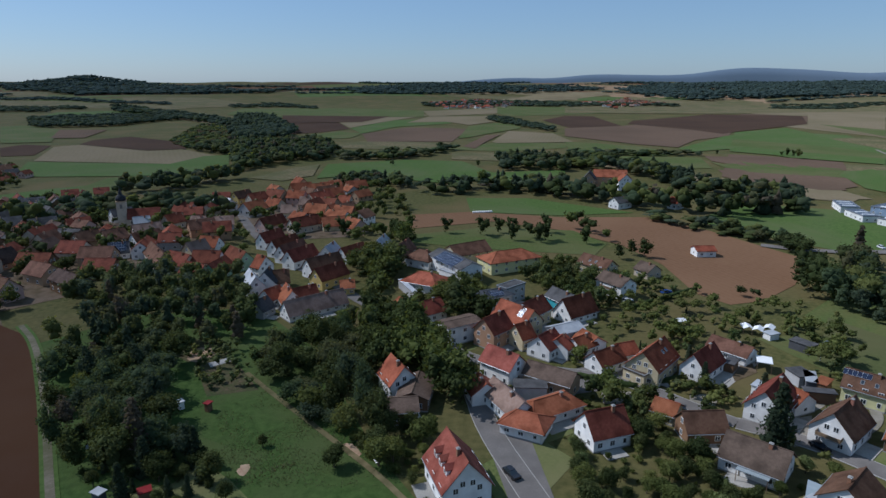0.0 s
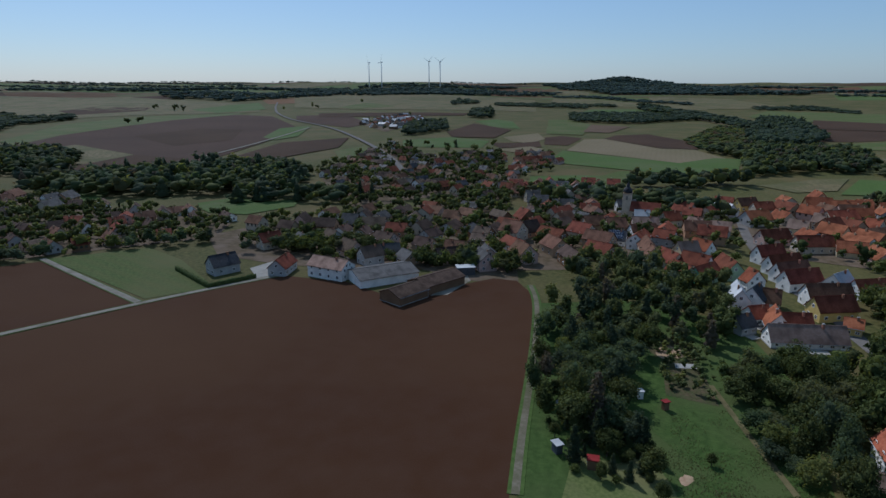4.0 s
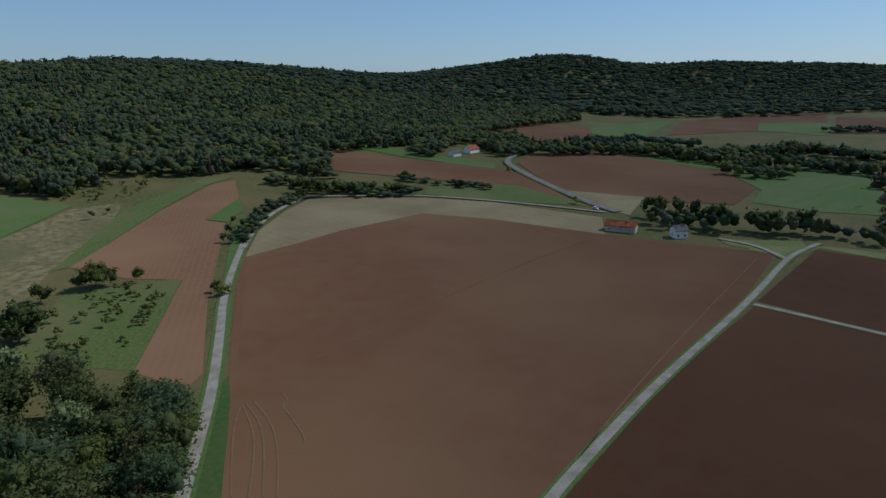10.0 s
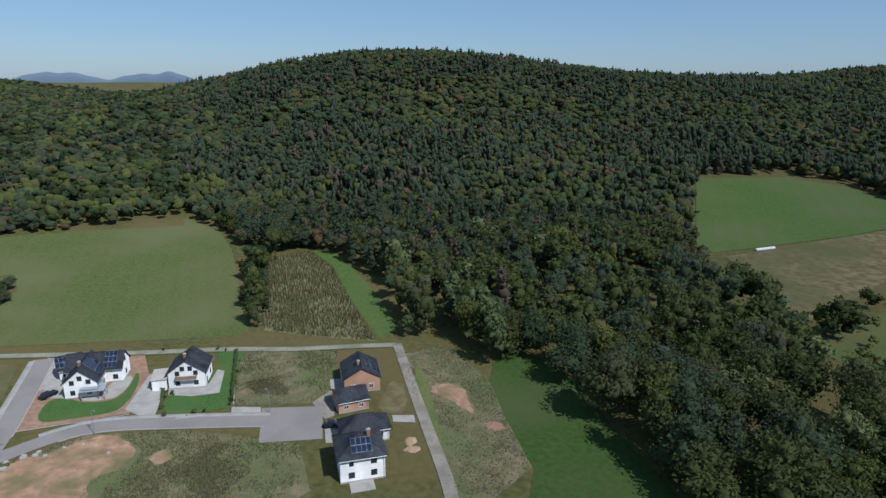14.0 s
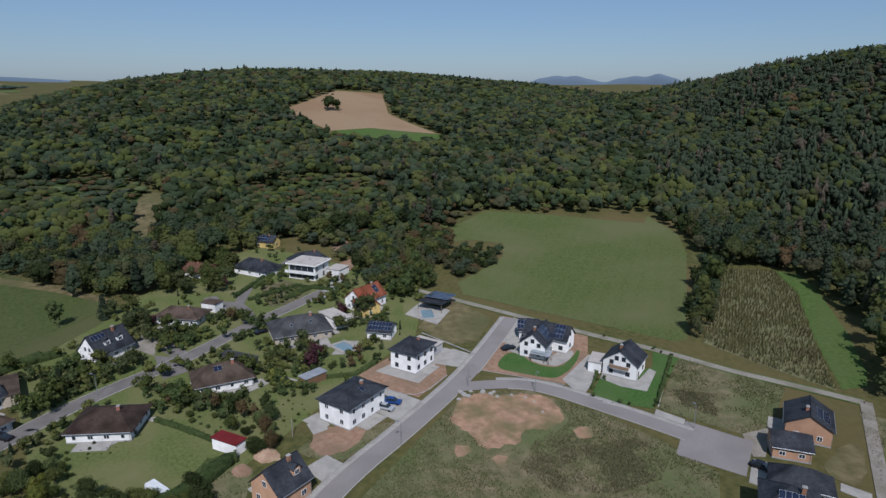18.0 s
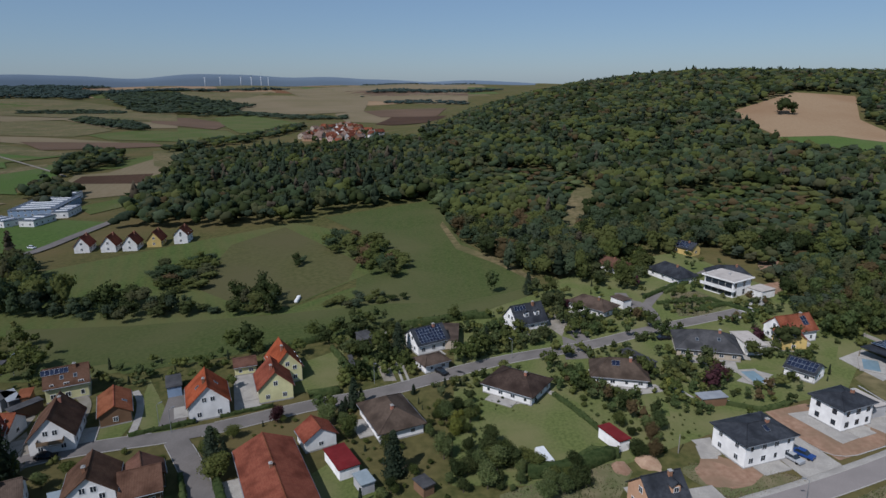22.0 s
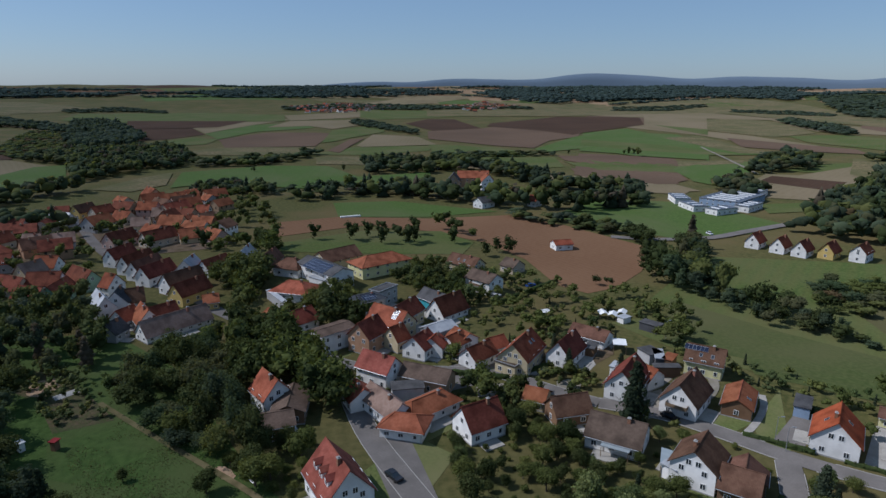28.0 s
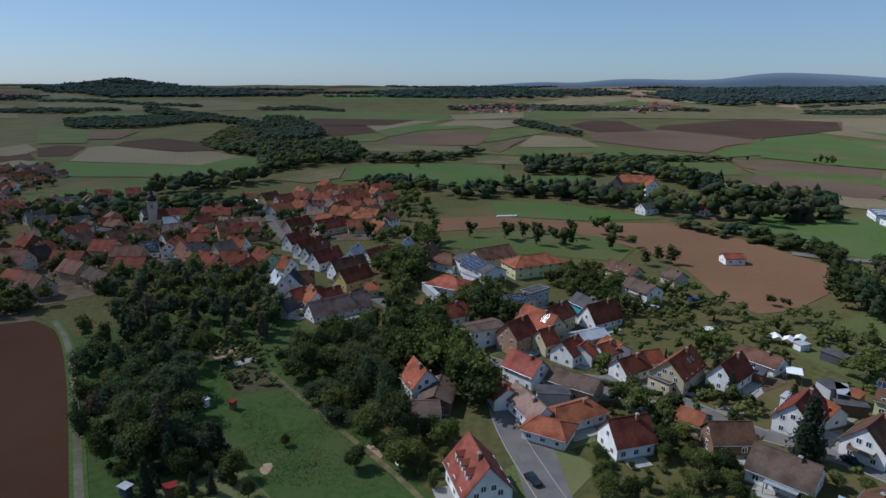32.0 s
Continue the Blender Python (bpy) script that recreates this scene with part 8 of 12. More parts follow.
SCRUB_B = [(427, -1), (459, -49), (445, -94), (412, -105), (332, -81), (317, -42), (336, -8)]
sheet("meadow", [(425, 144), (480, 143), (490, 89), (448, 52), (308, 34), (281, 68), (321, 106)], "meadow_dark", "dark green uncut meadow", "meadow", 1.14, edge=0)
sheet("meadow", [(427, -1), (459, -49), (445, -94), (412, -105), (332, -81), (317, -42), (336, -8)], "meadow_dark", "dark green uncut meadow", "meadow", 1.21, edge=0)
wood("scrub", [(425, 144), (480, 143), (490, 89), (448, 52), (329, 50), (281, 68), (321, 106)], 7.15, 3, 7.8, 0, (0.45, 0.15, 0.2, 0.0, 0.15, 0.05), clear=[SLOPE_CLEARING], seed=1, label="brownish scrub of bushes on the slope")
wood("scrub", [(427, -1), (459, -49), (445, -94), (412, -105), (332, -81), (317, -42), (336, -8)], 7.15, 3, 7.8, 0, (0.45, 0.15, 0.2, 0.0, 0.15, 0.05), clear=[], seed=2, label="brownish scrub of bushes on the slope")
wood("forest", [(325, -254), (237, -213), (171, -190), (132.8, -196.9), (104.1, -213.5), (77.3, -237.8), (56, -263), (36, -292), (20, -374), (-14, -400), (-43, -410), (-104, -489), (-286, -1345), (-48, -1374), (217, -1231), (502, -1076), (787, -938), (1084, -847)], 7.0, 11.5, 16.5, 0.5, (0.50, 0.34, 0.10, 0.05, 0.01, 0), clear=[MEADOW_A, MEADOW_R, GREEN_STRIP, MAIZE], seed=3, label="dense mixed woodland")
wood("forest", [(483, 205), (352, 128), (297, 97), (260, 70), (239.6, 50.9), (234.6, 37.2), (238.7, 25.1), (264, 18), (290, 5), (306, -21), (294, -47), (301, -75), (307, -100), (345, -147), (357, -206), (325, -254), (1084, -847), (1529, -713), (1634, -230), (1494, 131), (1033, 296), (644, 274)], 7.6, 10, 16, 0.10, (0.56, 0.20, 0.18, 0.02, 0.02, 0.02), clear=[SLOPE_CLEARING, FIELD_TOP, MEADOW_R, SLIP, SCRUB_A, SCRUB_B], seed=4, label="dense mixed woodland")
wood("forest", [(-112, -526), (-180, -493), (-293, -552), (-402, -573), (-535, -595), (-762, -686), (-1031, -749), (-1133, -885), (-924, -1101), (-608, -1303), (-299, -1406)], 8.0, 12, 19.2, 0.25, clear=[], seed=5, label="dense mixed woodland")
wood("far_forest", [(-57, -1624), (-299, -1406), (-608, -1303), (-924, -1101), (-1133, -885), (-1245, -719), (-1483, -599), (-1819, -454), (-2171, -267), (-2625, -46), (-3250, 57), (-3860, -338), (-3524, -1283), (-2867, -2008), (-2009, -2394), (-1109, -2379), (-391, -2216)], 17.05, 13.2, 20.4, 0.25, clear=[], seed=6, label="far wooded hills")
wood("woodland", [(96.8, -156.2), (66.1, -148.7), (52.8, -154.0), (30.6, -136.2), (12.3, -115.9), (0.0, -104.7), (-10.0, -96.3), (-27.4, -100.5), (-38.9, -131.8), (-43.4, -146.3), (-32.7, -159.7), (-16.6, -177.4), (-7.2, -217.2), (15.5, -249.4), (33, -285), (49, -307), (117, -276), (153, -222), (117.2, -176.5)], 10.0, 13, 20, 0.02, (0.36, 0.55, 0.05, 0, 0, 0.04), clear=[GREEN_STRIP, MAIZE, [(1.0, -165.1), (-21.5, -153.8), (-18.3, -140.1), (-9.0, -132.6)], [(77, -259), (48, -258), (48.2, -233.2), (65.6, -236.3)]], seed=7, label="dense leafy creek-side woodland")
wood("woodland", [(2.7, -102.6), (10.3, -113.3), (14.9, -125.3), (9.0, -134.5), (-2.9, -128.3), (-15.0, -130.9), (-23.3, -131.4), (-32.3, -141.8), (-41.1, -144.0), (-45.4, -140.5), (-38.5, -128.6), (-29.7, -114.4), (-22.8, -101.8), (-20.2, -94.0), (-1.9, -95.9)], 7.5, 8, 14, 0, (0.46, 0.34, 0.10, 0, 0.07, 0.03), seed=420, label="leafy creek-side trees beside the lane", keep_off=1.5)
wood("woodland", [(257, 277), (284, 194), (328, 186), (385, 135), (588, 205), (673, 297), (538, 472), (323, 329)], 8.8, 12, 18, 0.25, (0.45, 0.4, 0.07, 0.06, 0.02, 0), clear=[], seed=11, label="mixed woodland on the low ridge")
wood("woodland", [(392, 135), (324, 108), (269, 73), (239.1, 46.3), (256, 30), (310, 35), (402, 62)], 7.7, 8.4, 14.4, 0.03, (0.4, 0.08, 0.42, 0.06, 0.04, 0), clear=[SLOPE_CLEARING], seed=14, label="leafy woodland edge above the houses")
wood("woodland", [(-99.2, 138.6), (-120.5, 178.1), (-114.4, 193.3), (-96.5, 196.9), (-65.9, 206.9), (-54.1, 179.2), (-76.8, 172.8), (-68.4, 141.6), (-61.9, 124.4), (-52.7, 116.9), (-56.0, 109.6), (-68.4, 106.1), (-78.6, 109.5), (-86.3, 119.7)], 6.38, 7.2, 13.2, 0.15, (0.4, 0.5, 0.06, 0.04, 0, 0), clear=[], seed=15, label="dense dark trees between field and gardens")
wood("woodland", [(-132.0, 206.5), (-139, 226), (-120, 234), (-81.4, 236.0), (-70.0, 206.7), (-97.7, 199.6)], 6.6, 8.4, 14.4, 0.05, (0.4, 0.5, 0.06, 0.04, 0, 0), clear=[], seed=16, label="dense dark trees behind the old village")
wood("woodland", [(-49.6, 162.8), (-47.3, 180.5), (-33.6, 184.9), (-10.2, 190.9), (-4.4, 181.7), (-4.0, 167.0), (-21.0, 156.9), (-18.6, 138.2), (-12.7, 120.9), (-16.2, 118.6), (-31.2, 137.6)], 6.38, 8.4, 14.4, 0.03, (0.45, 0.4, 0.13, 0.02, 0, 0), clear=[], seed=17, label="dense leafy trees beside the village")
wood("woodland", [(141, 216), (177, 264), (188, 261), (159, 212), (154.3, 191.6), (137.7, 195.2)], 7.15, 10.8, 16.8, 0.05, clear=[], seed=18, label="dark tree group beside the field")
wood("woodland", [(-533, 101), (-553, 175), (-568, 256), (-518, 315), (-455, 299), (-394, 241), (-419, 190), (-461, 132)], 9.9, 10.8, 18, 0.15, clear=[], seed=23, label="dark tree belt behind the village")
wood("woodland", [(-949, 13), (-1000, 119), (-868, 150), (-756, 202), (-603, 155), (-644, 87), (-687, 20)], 9.9, 10.8, 16.8, 0.15, clear=[], seed=24, label="dark tree belt behind the village")
wood("far_forest", [(-2260, 3480), (-1915, 3455), (-1754, 3761), (-1893, 4060), (-2211, 3988), (-2440, 3757)], 24.2, 14.4, 19.2, 0.3, clear=[], seed=25, label="far dark wooded hill")
wood("woodland", [(-255, 348), (-235, 381), (-194, 400), (-136, 381), (-128, 358), (-183, 367), (-219, 343), (-240, 326)], 8.8, 9.6, 15.6, 0.1, clear=[], seed=28, label="dark trees behind the old village")
wood("tree_row", [(64, 457), (92, 439), (137, 396), (160, 373), (225, 388), (230, 367), (158, 351), (122, 380), (77, 422), (52, 439)], 8.8, 12, 18, 0.15, clear=[], seed=29, label="row of leafy trees and bushes along a field edge")
wood("tree_row", [(183, 576), (204, 440), (244, 424), (231, 397), (176, 428), (153, 572)], 9.9, 12, 16.8, 0.3, clear=[], seed=30, label="row of leafy trees and bushes along a field edge")
wood("tree_row", [(151, 341), (170, 299), (172, 278), (160, 277), (158, 295), (140, 336)], 7.7, 6, 9.6, 0, clear=[], seed=32, label="row of leafy trees and bushes along a field edge")
wood("tree_row", [(276, 371), (327, 408), (336, 396), (284, 360)], 8.8, 10.8, 14.4, 0.1, clear=[], seed=35, label="row of leafy trees and bushes along a field edge")
wood("tree_row", [(-241, 446), (-216, 469), (-187, 512), (-163, 516), (-163, 488), (-167, 492), (-195, 452), (-222, 426)], 8.8, 10.8, 16.8, 0.3, clear=[], seed=40, label="row of leafy trees and bushes along a field edge")
wood("tree_row", [(-793, -835), (-868, -811), (-856, -773), (-781, -797)], 13.2, 12, 16.8, 0.1, clear=[], seed=41, label="row of leafy trees and bushes along a field edge")
wood("tree_row", [(-582, -488), (-655, -430), (-654, -325), (-765, -274), (-789, -187), (-709, -88), (-686, -107), (-761, -197), (-745, -252), (-630, -308), (-628, -418), (-564, -463)], 9.9, 12, 16.8, 0.15, clear=[], seed=42, label="row of leafy trees and bushes along a field edge")
wood("tree_row", [(-712, -106), (-751, -40), (-854, 33), (-834, 62), (-726, -16), (-682, -88)], 9.9, 10.8, 15.6, 0.15, clear=[], seed=43, label="row of leafy trees and bushes along a field edge")
wood("tree_row", [(-570, -257), (-600, -210), (-585, -200), (-555, -247)], 8.8, 9.6, 13.2, 0, clear=[], seed=44, label="row of leafy trees and bushes along a field edge")
wood("tree_row", [(-117, -295), (-140, -328), (-173, -366), (-209, -388), (-214, -380), (-179, -359), (-147, -323), (-124, -290)], 5.5, 3.6, 7.2, 0, clear=[], seed=45, label="row of leafy trees and bushes along a field edge")
wood("tree_row", [(-253, -402), (-254, -363), (-284, -354), (-275, -333), (-236, -351), (-231, -400)], 7.7, 6, 10.8, 0, clear=[], seed=46, label="row of leafy trees and bushes along a field edge")
wood("tree_row", [(-309, -406), (-320, -362), (-335, -320), (-325, -316), (-310, -359), (-299, -404)], 7.7, 4.8, 8.4, 0, clear=[], seed=47, label="row of leafy trees and bushes along a field edge")
wood("tree_row", [(-654, -501), (-745, -457), (-758, -370), (-736, -367), (-728, -443), (-645, -481)], 9.9, 12, 16.8, 0.1, clear=[], seed=48, label="row of leafy trees and bushes along a field edge")
wood("tree_row", [(-1167, -367), (-1262, -300), (-1446, -228), (-1431, -191), (-1245, -264), (-1144, -334)], 13.2, 9.6, 14.4, 0.1, clear=[], seed=49, label="row of leafy trees and bushes along a field edge")
wood("tree_row", [(-824, -292), (-779, -168), (-750, -55), (-813, 12), (-787, 35), (-716, -49), (-745, -178), (-791, -304)], 11, 10.8, 15.6, 0.15, clear=[], seed=50, label="row of leafy trees and bushes along a field edge")
wood("tree_row", [(-569, -141), (-584, -88), (-570, -30), (-550, -34), (-564, -88), (-549, -135)], 8.8, 9.6, 14.4, 0.2, clear=[], seed=51, label="row of leafy trees and bushes along a field edge")
wood("tree_row", [(-821, 1), (-875, 127), (-715, 194), (-700, 157), (-840, 107), (-786, 19)], 11, 10.8, 16.8, 0.15, clear=[], seed=52, label="row of leafy trees and bushes along a field edge")
wood("tree_row", [(-586, 121), (-529, 191), (-483, 242), (-474, 282), (-435, 272), (-449, 221), (-499, 165), (-555, 96)], 9.9, 10.8, 16.8, 0.2, clear=[], seed=53, label="row of leafy trees and bushes along a field edge")
wood("tree_row", [(-342, -12), (-334, 14), (-328, 43), (-318, 41), (-325, 12), (-333, -15)], 6.6, 7.2, 10.8, 0.05, clear=[], seed=54, label="row of leafy trees and bushes along a field edge")
wood("tree_row", [(-405, 203), (-383, 239), (-344, 260), (-331, 236), (-364, 218), (-381, 189)], 8.8, 10.8, 16.8, 0.2, clear=[], seed=55, label="row of leafy trees and bushes along a field edge")
wood("tree_row", [(146, 328), (165, 304), (173, 279), (164, 276), (156, 299), (138, 322)], 6.6, 6, 9.6, 0, clear=[], seed=58, label="row of leafy trees and bushes along a field edge")
wood("tree_row", [(201, 446), (233, 427), (224, 412), (192, 431)], 8.8, 10.8, 15.6, 0.1, clear=[], seed=61, label="row of leafy trees and bushes along a field edge")
wood("tree_row", [(-321, -184), (-327, -167), (-338, -143), (-324, -137), (-313, -161), (-307, -180)], 6.6, 10.8, 14.4, 0, clear=[], seed=64, label="dense group of dark leafy trees")
wood("tree_row", [(-345, -138), (-362, -110), (-349, -102), (-332, -130)], 6.6, 10.8, 14.4, 0, clear=[], seed=65, label="dense group of dark leafy trees")
wood("tree_row", [(-359, -104), (-365, -88), (-356, -84), (-350, -100)], 6.6, 8.4, 10.8, 0, clear=[], seed=66, label="row of leafy trees and bushes along a field edge")
wood("tree_row", [(-365, -76), (-362, -40), (-360, -8), (-349, 27), (-341, 25), (-352, -9), (-354, -41), (-357, -77)], 6.6, 4.8, 8.4, 0, clear=[], seed=67, label="row of leafy trees and bushes along a field edge")
wood("woodland", [(-206, -510), (-251, -481), (-254, -421), (-316, -518), (-339, -642), (-278, -677)], 8.8, 9.6, 14.4, 0.1, clear=[], seed=68, label="leafy wood beside the fields")
wood("tree_row", [(-222, -453), (-234, -405), (-235, -380), (-221, -380), (-220, -402), (-208, -449)], 6.6, 6, 9.6, 0, clear=[], seed=69, label="row of leafy trees and bushes along a field edge")
wood("scrub", [(-368, 841), (-407, 996), (-457, 1202), (-393, 1154), (-319, 952), (-278, 817), (-286, 727), (-318, 766)], 7.5, 3, 7, 0, (0.35, 0.1, 0.45, 0, 0.1, 0), seed=300, label="light green scrub on a far slope")
wood("woodland", [(-332, 973), (-460, 1411), (-447, 1497), (-367, 1370), (-229, 995), (-220, 874), (-276, 840)], 9, 12, 17, 0.1, (0.45, 0.45, 0.08, 0.02, 0, 0), seed=360, label="dark wood on a knoll of the plain")
wood("woodland", [(-285, 727), (-274, 832), (-212, 824), (-175, 866), (-123, 726), (-115, 649), (-140, 630), (-166, 578), (-184, 559), (-207, 612), (-234, 680)], 8.5, 10, 15, 0.15, (0.45, 0.4, 0.1, 0.05, 0, 0), seed=361, label="leafy woodland below the knoll")
wood("woodland", [(-823, 1251), (-713, 1097), (-597, 1139), (-571, 1291), (-556, 1369), (-641, 1450), (-785, 1504), (-901, 1390)], 11, 9, 13, 0.1, seed=301, label="leafy woodland on the open plain")
wood("tree_row", [(-984, 1880), (-869, 1826), (-615, 1516), (-457, 1329), (-372, 1154), (-393, 1139), (-549, 1349), (-752, 1577), (-886, 1701)], 12, 10, 15, 0.1, seed=302, label="row of leafy trees and bushes between fields")
wood("tree_row", [(-1605, 2307), (-1340, 2240), (-880, 2045), (-836, 1941), (-1287, 2149), (-1460, 2096)], 13, 6, 10, 0.1, seed=303, label="row of leafy trees and bushes between fields")
wood("tree_row", [(-1291, 1848), (-1049, 1858), (-999, 1768), (-1182, 1690)], 13, 6, 10, 0.1, seed=304, label="row of leafy trees and bushes between fields")
wood("tree_row", [(114, 1480), (148, 1369), (193, 1067), (175, 1018), (116, 1217), (92, 1348)], 9, 6, 10, 0.05, seed=305, label="row of leafy trees and bushes between fields")
wood("tree_row", [(-112, 669), (-53, 691), (-16, 714), (11, 765), (17, 739), (-15, 680), (-49, 639), (-107, 639)], 10, 7, 11, 0.05, seed=306, label="row of leafy trees and bushes between fields")
wood("woodland", [(53, 611), (102, 639), (126, 611), (177, 634), (162, 569), (114, 551), (59, 558), (45, 570)], 10, 10, 16, 0.1, seed=307, label="leafy woodland on the open plain")
wood("tree_row", [(119, 370), (135, 348), (148, 333), (165, 305), (159, 298), (141, 320), (128, 333), (114, 354)], 8, 4, 8, 0, seed=308, label="row of leafy trees and bushes between fields")
wood("tree_row", [(-86, 484), (-67, 508), (-29, 496), (-23, 463), (-63, 473), (-80, 458)], 6.5, 8, 14, 0.2, seed=309, label="row of leafy trees and bushes between fields")
wood("tree_row", [(-18, 452), (20, 473), (42, 478), (93, 467), (86, 433), (39, 443), (18, 436), (-17, 429)], 9, 8, 14, 0.3, seed=310, label="row of leafy trees and bushes between fields")
wood("tree_row", [(146, 714), (201, 702), (286, 690), (279, 673), (194, 674), (140, 679)], 10, 5, 8, 0, seed=311, label="row of leafy trees and bushes between fields")
wood("tree_row", [(-689, 2015), (-547, 2164), (-396, 1987), (-362, 1814), (-500, 1975), (-626, 1878)], 12, 5, 8, 0, seed=312, label="row of leafy trees and bushes between fields")
wood("tree_row", [(-64, 2111), (170, 2220), (433, 2255), (750, 2027), (700, 1890), (363, 1887), (151, 1977), (-58, 1930)], 14, 7, 11, 0, seed=313, label="row of leafy trees and bushes between fields")
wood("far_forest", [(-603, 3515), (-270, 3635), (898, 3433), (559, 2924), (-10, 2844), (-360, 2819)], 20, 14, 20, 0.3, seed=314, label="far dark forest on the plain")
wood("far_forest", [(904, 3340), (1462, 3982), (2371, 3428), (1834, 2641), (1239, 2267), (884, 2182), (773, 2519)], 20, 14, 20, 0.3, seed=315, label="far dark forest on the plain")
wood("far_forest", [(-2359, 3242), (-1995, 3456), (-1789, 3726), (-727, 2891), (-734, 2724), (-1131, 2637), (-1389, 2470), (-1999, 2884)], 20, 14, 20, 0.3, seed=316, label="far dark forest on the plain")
wood("woodland", [(-987, 1083), (-1177, 1312), (-1188, 1404), (-937, 1110), (-937, 1063)], 10, 12, 17, 0.2, seed=330, label="leafy woodland on the open plain")
wood("woodland", [(-720, 640), (-884, 803), (-902, 922), (-739, 757), (-696, 650)], 10, 10, 15, 0.2, seed=331, label="leafy woodland on the open plain")
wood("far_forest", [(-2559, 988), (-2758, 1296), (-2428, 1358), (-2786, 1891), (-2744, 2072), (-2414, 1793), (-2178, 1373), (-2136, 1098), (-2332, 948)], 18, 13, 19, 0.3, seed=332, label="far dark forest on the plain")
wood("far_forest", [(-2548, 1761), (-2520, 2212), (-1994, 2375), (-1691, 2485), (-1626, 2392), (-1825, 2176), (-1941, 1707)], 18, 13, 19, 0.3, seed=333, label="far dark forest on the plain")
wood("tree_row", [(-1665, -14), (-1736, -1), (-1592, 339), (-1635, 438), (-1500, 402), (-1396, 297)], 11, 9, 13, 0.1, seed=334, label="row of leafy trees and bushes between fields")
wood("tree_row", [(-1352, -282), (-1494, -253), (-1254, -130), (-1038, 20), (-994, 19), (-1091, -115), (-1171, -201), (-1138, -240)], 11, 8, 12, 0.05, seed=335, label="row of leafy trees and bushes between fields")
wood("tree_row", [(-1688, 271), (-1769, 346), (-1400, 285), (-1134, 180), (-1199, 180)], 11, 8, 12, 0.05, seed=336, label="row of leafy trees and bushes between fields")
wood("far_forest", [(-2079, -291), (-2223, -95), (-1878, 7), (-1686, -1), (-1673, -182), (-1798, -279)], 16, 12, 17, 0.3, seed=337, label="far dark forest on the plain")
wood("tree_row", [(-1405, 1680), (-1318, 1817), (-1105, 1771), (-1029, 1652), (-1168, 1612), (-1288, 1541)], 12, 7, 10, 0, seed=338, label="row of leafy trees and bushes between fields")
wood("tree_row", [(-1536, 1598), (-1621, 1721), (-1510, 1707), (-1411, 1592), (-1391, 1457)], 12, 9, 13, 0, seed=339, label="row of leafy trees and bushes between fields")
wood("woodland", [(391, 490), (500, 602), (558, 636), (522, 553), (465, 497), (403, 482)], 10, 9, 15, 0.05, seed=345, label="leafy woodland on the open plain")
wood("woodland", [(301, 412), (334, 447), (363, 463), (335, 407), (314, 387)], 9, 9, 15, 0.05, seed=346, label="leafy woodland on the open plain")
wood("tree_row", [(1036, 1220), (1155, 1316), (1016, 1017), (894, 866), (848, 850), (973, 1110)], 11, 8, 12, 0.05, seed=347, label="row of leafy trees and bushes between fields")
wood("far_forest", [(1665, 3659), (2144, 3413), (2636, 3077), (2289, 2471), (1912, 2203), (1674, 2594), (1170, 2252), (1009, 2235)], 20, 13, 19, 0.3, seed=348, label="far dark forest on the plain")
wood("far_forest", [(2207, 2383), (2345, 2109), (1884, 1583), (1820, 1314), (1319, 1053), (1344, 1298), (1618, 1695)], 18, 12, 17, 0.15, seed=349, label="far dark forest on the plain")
wood("tree_row", [(566, 547), (652, 571), (749, 568), (889, 602), (1049, 650), (956, 589), (802, 543), (688, 522), (603, 529)], 11, 8, 13, 0.1, seed=350, label="row of leafy trees and bushes between fields")
wood("tree_row", [(1246, 1087), (1495, 1131), (1373, 859), (1380, 732), (1290, 684), (1244, 779), (1341, 1015)], 13, 6, 10, 0, seed=351, label="row of leafy trees and bushes between fields")
wood("tree_row", [(2298, 1042), (2403, 917), (2343, 714), (2206, 672), (2274, 867), (2191, 993)], 13, 6, 9, 0, seed=352, label="row of leafy trees and bushes between fields")
wood("tree_row", [(1059, 2044), (1247, 2000), (1366, 1964), (1315, 1892), (1108, 1781), (958, 1853)], 12, 4, 7, 0, seed=353, label="row of leafy trees and bushes between fields")
wood("tree_row", [(1322, 1762), (1478, 1680), (1442, 1488), (1362, 1406), (1258, 1677)], 12, 4, 7, 0, seed=354, label="row of leafy trees and bushes between fields")
wood("scrub", [(276.9, 34.0), (325.8, 32.8), (369.4, 24.3), (419.9, 2.6), (427.9, -33.8), (410.9, -69.1), (385.7, -124.7), (362.6, -163.4), (313.5, -179.4), (336.2, -144.3), (312.0, -113.9), (278.9, -101.3), (274.5, -83.0), (282.9, -57.3), (258.4, -45.2), (282.2, -43.7), (307.8, -28.2), (333.2, -19.2), (342.3, -8.0), (339.7, 3.5), (325.1, 11.8), (302.4, 21.4)], 6.0, 2.5, 8, 0, (0.4, 0.18, 0.24, 0, 0.14, 0.04), clear=[SLOPE_CLEARING, MEADOW_R], seed=401, label="brownish-green scrub and young trees above the houses", keep_off=2.5)
wood("woodland", [(338.8, -145.4), (313.5, -179.4), (289.5, -222.4), (256.1, -218.7), (227.1, -201.0), (203.6, -203.1), (193.3, -220.7), (186.5, -225.8), (209.9, -251.8), (270.2, -260.7), (322.7, -255.1), (353.5, -201.6), (361.2, -158.8)], 6.8, 9, 14, 0.02, (0.5, 0.32, 0.15, 0, 0.03, 0), clear=[SLOPE_CLEARING, MEADOW_R, MAIZE, GREEN_STRIP], seed=402, label="leafy edge of the woodland above the meadow", keep_off=2.5)
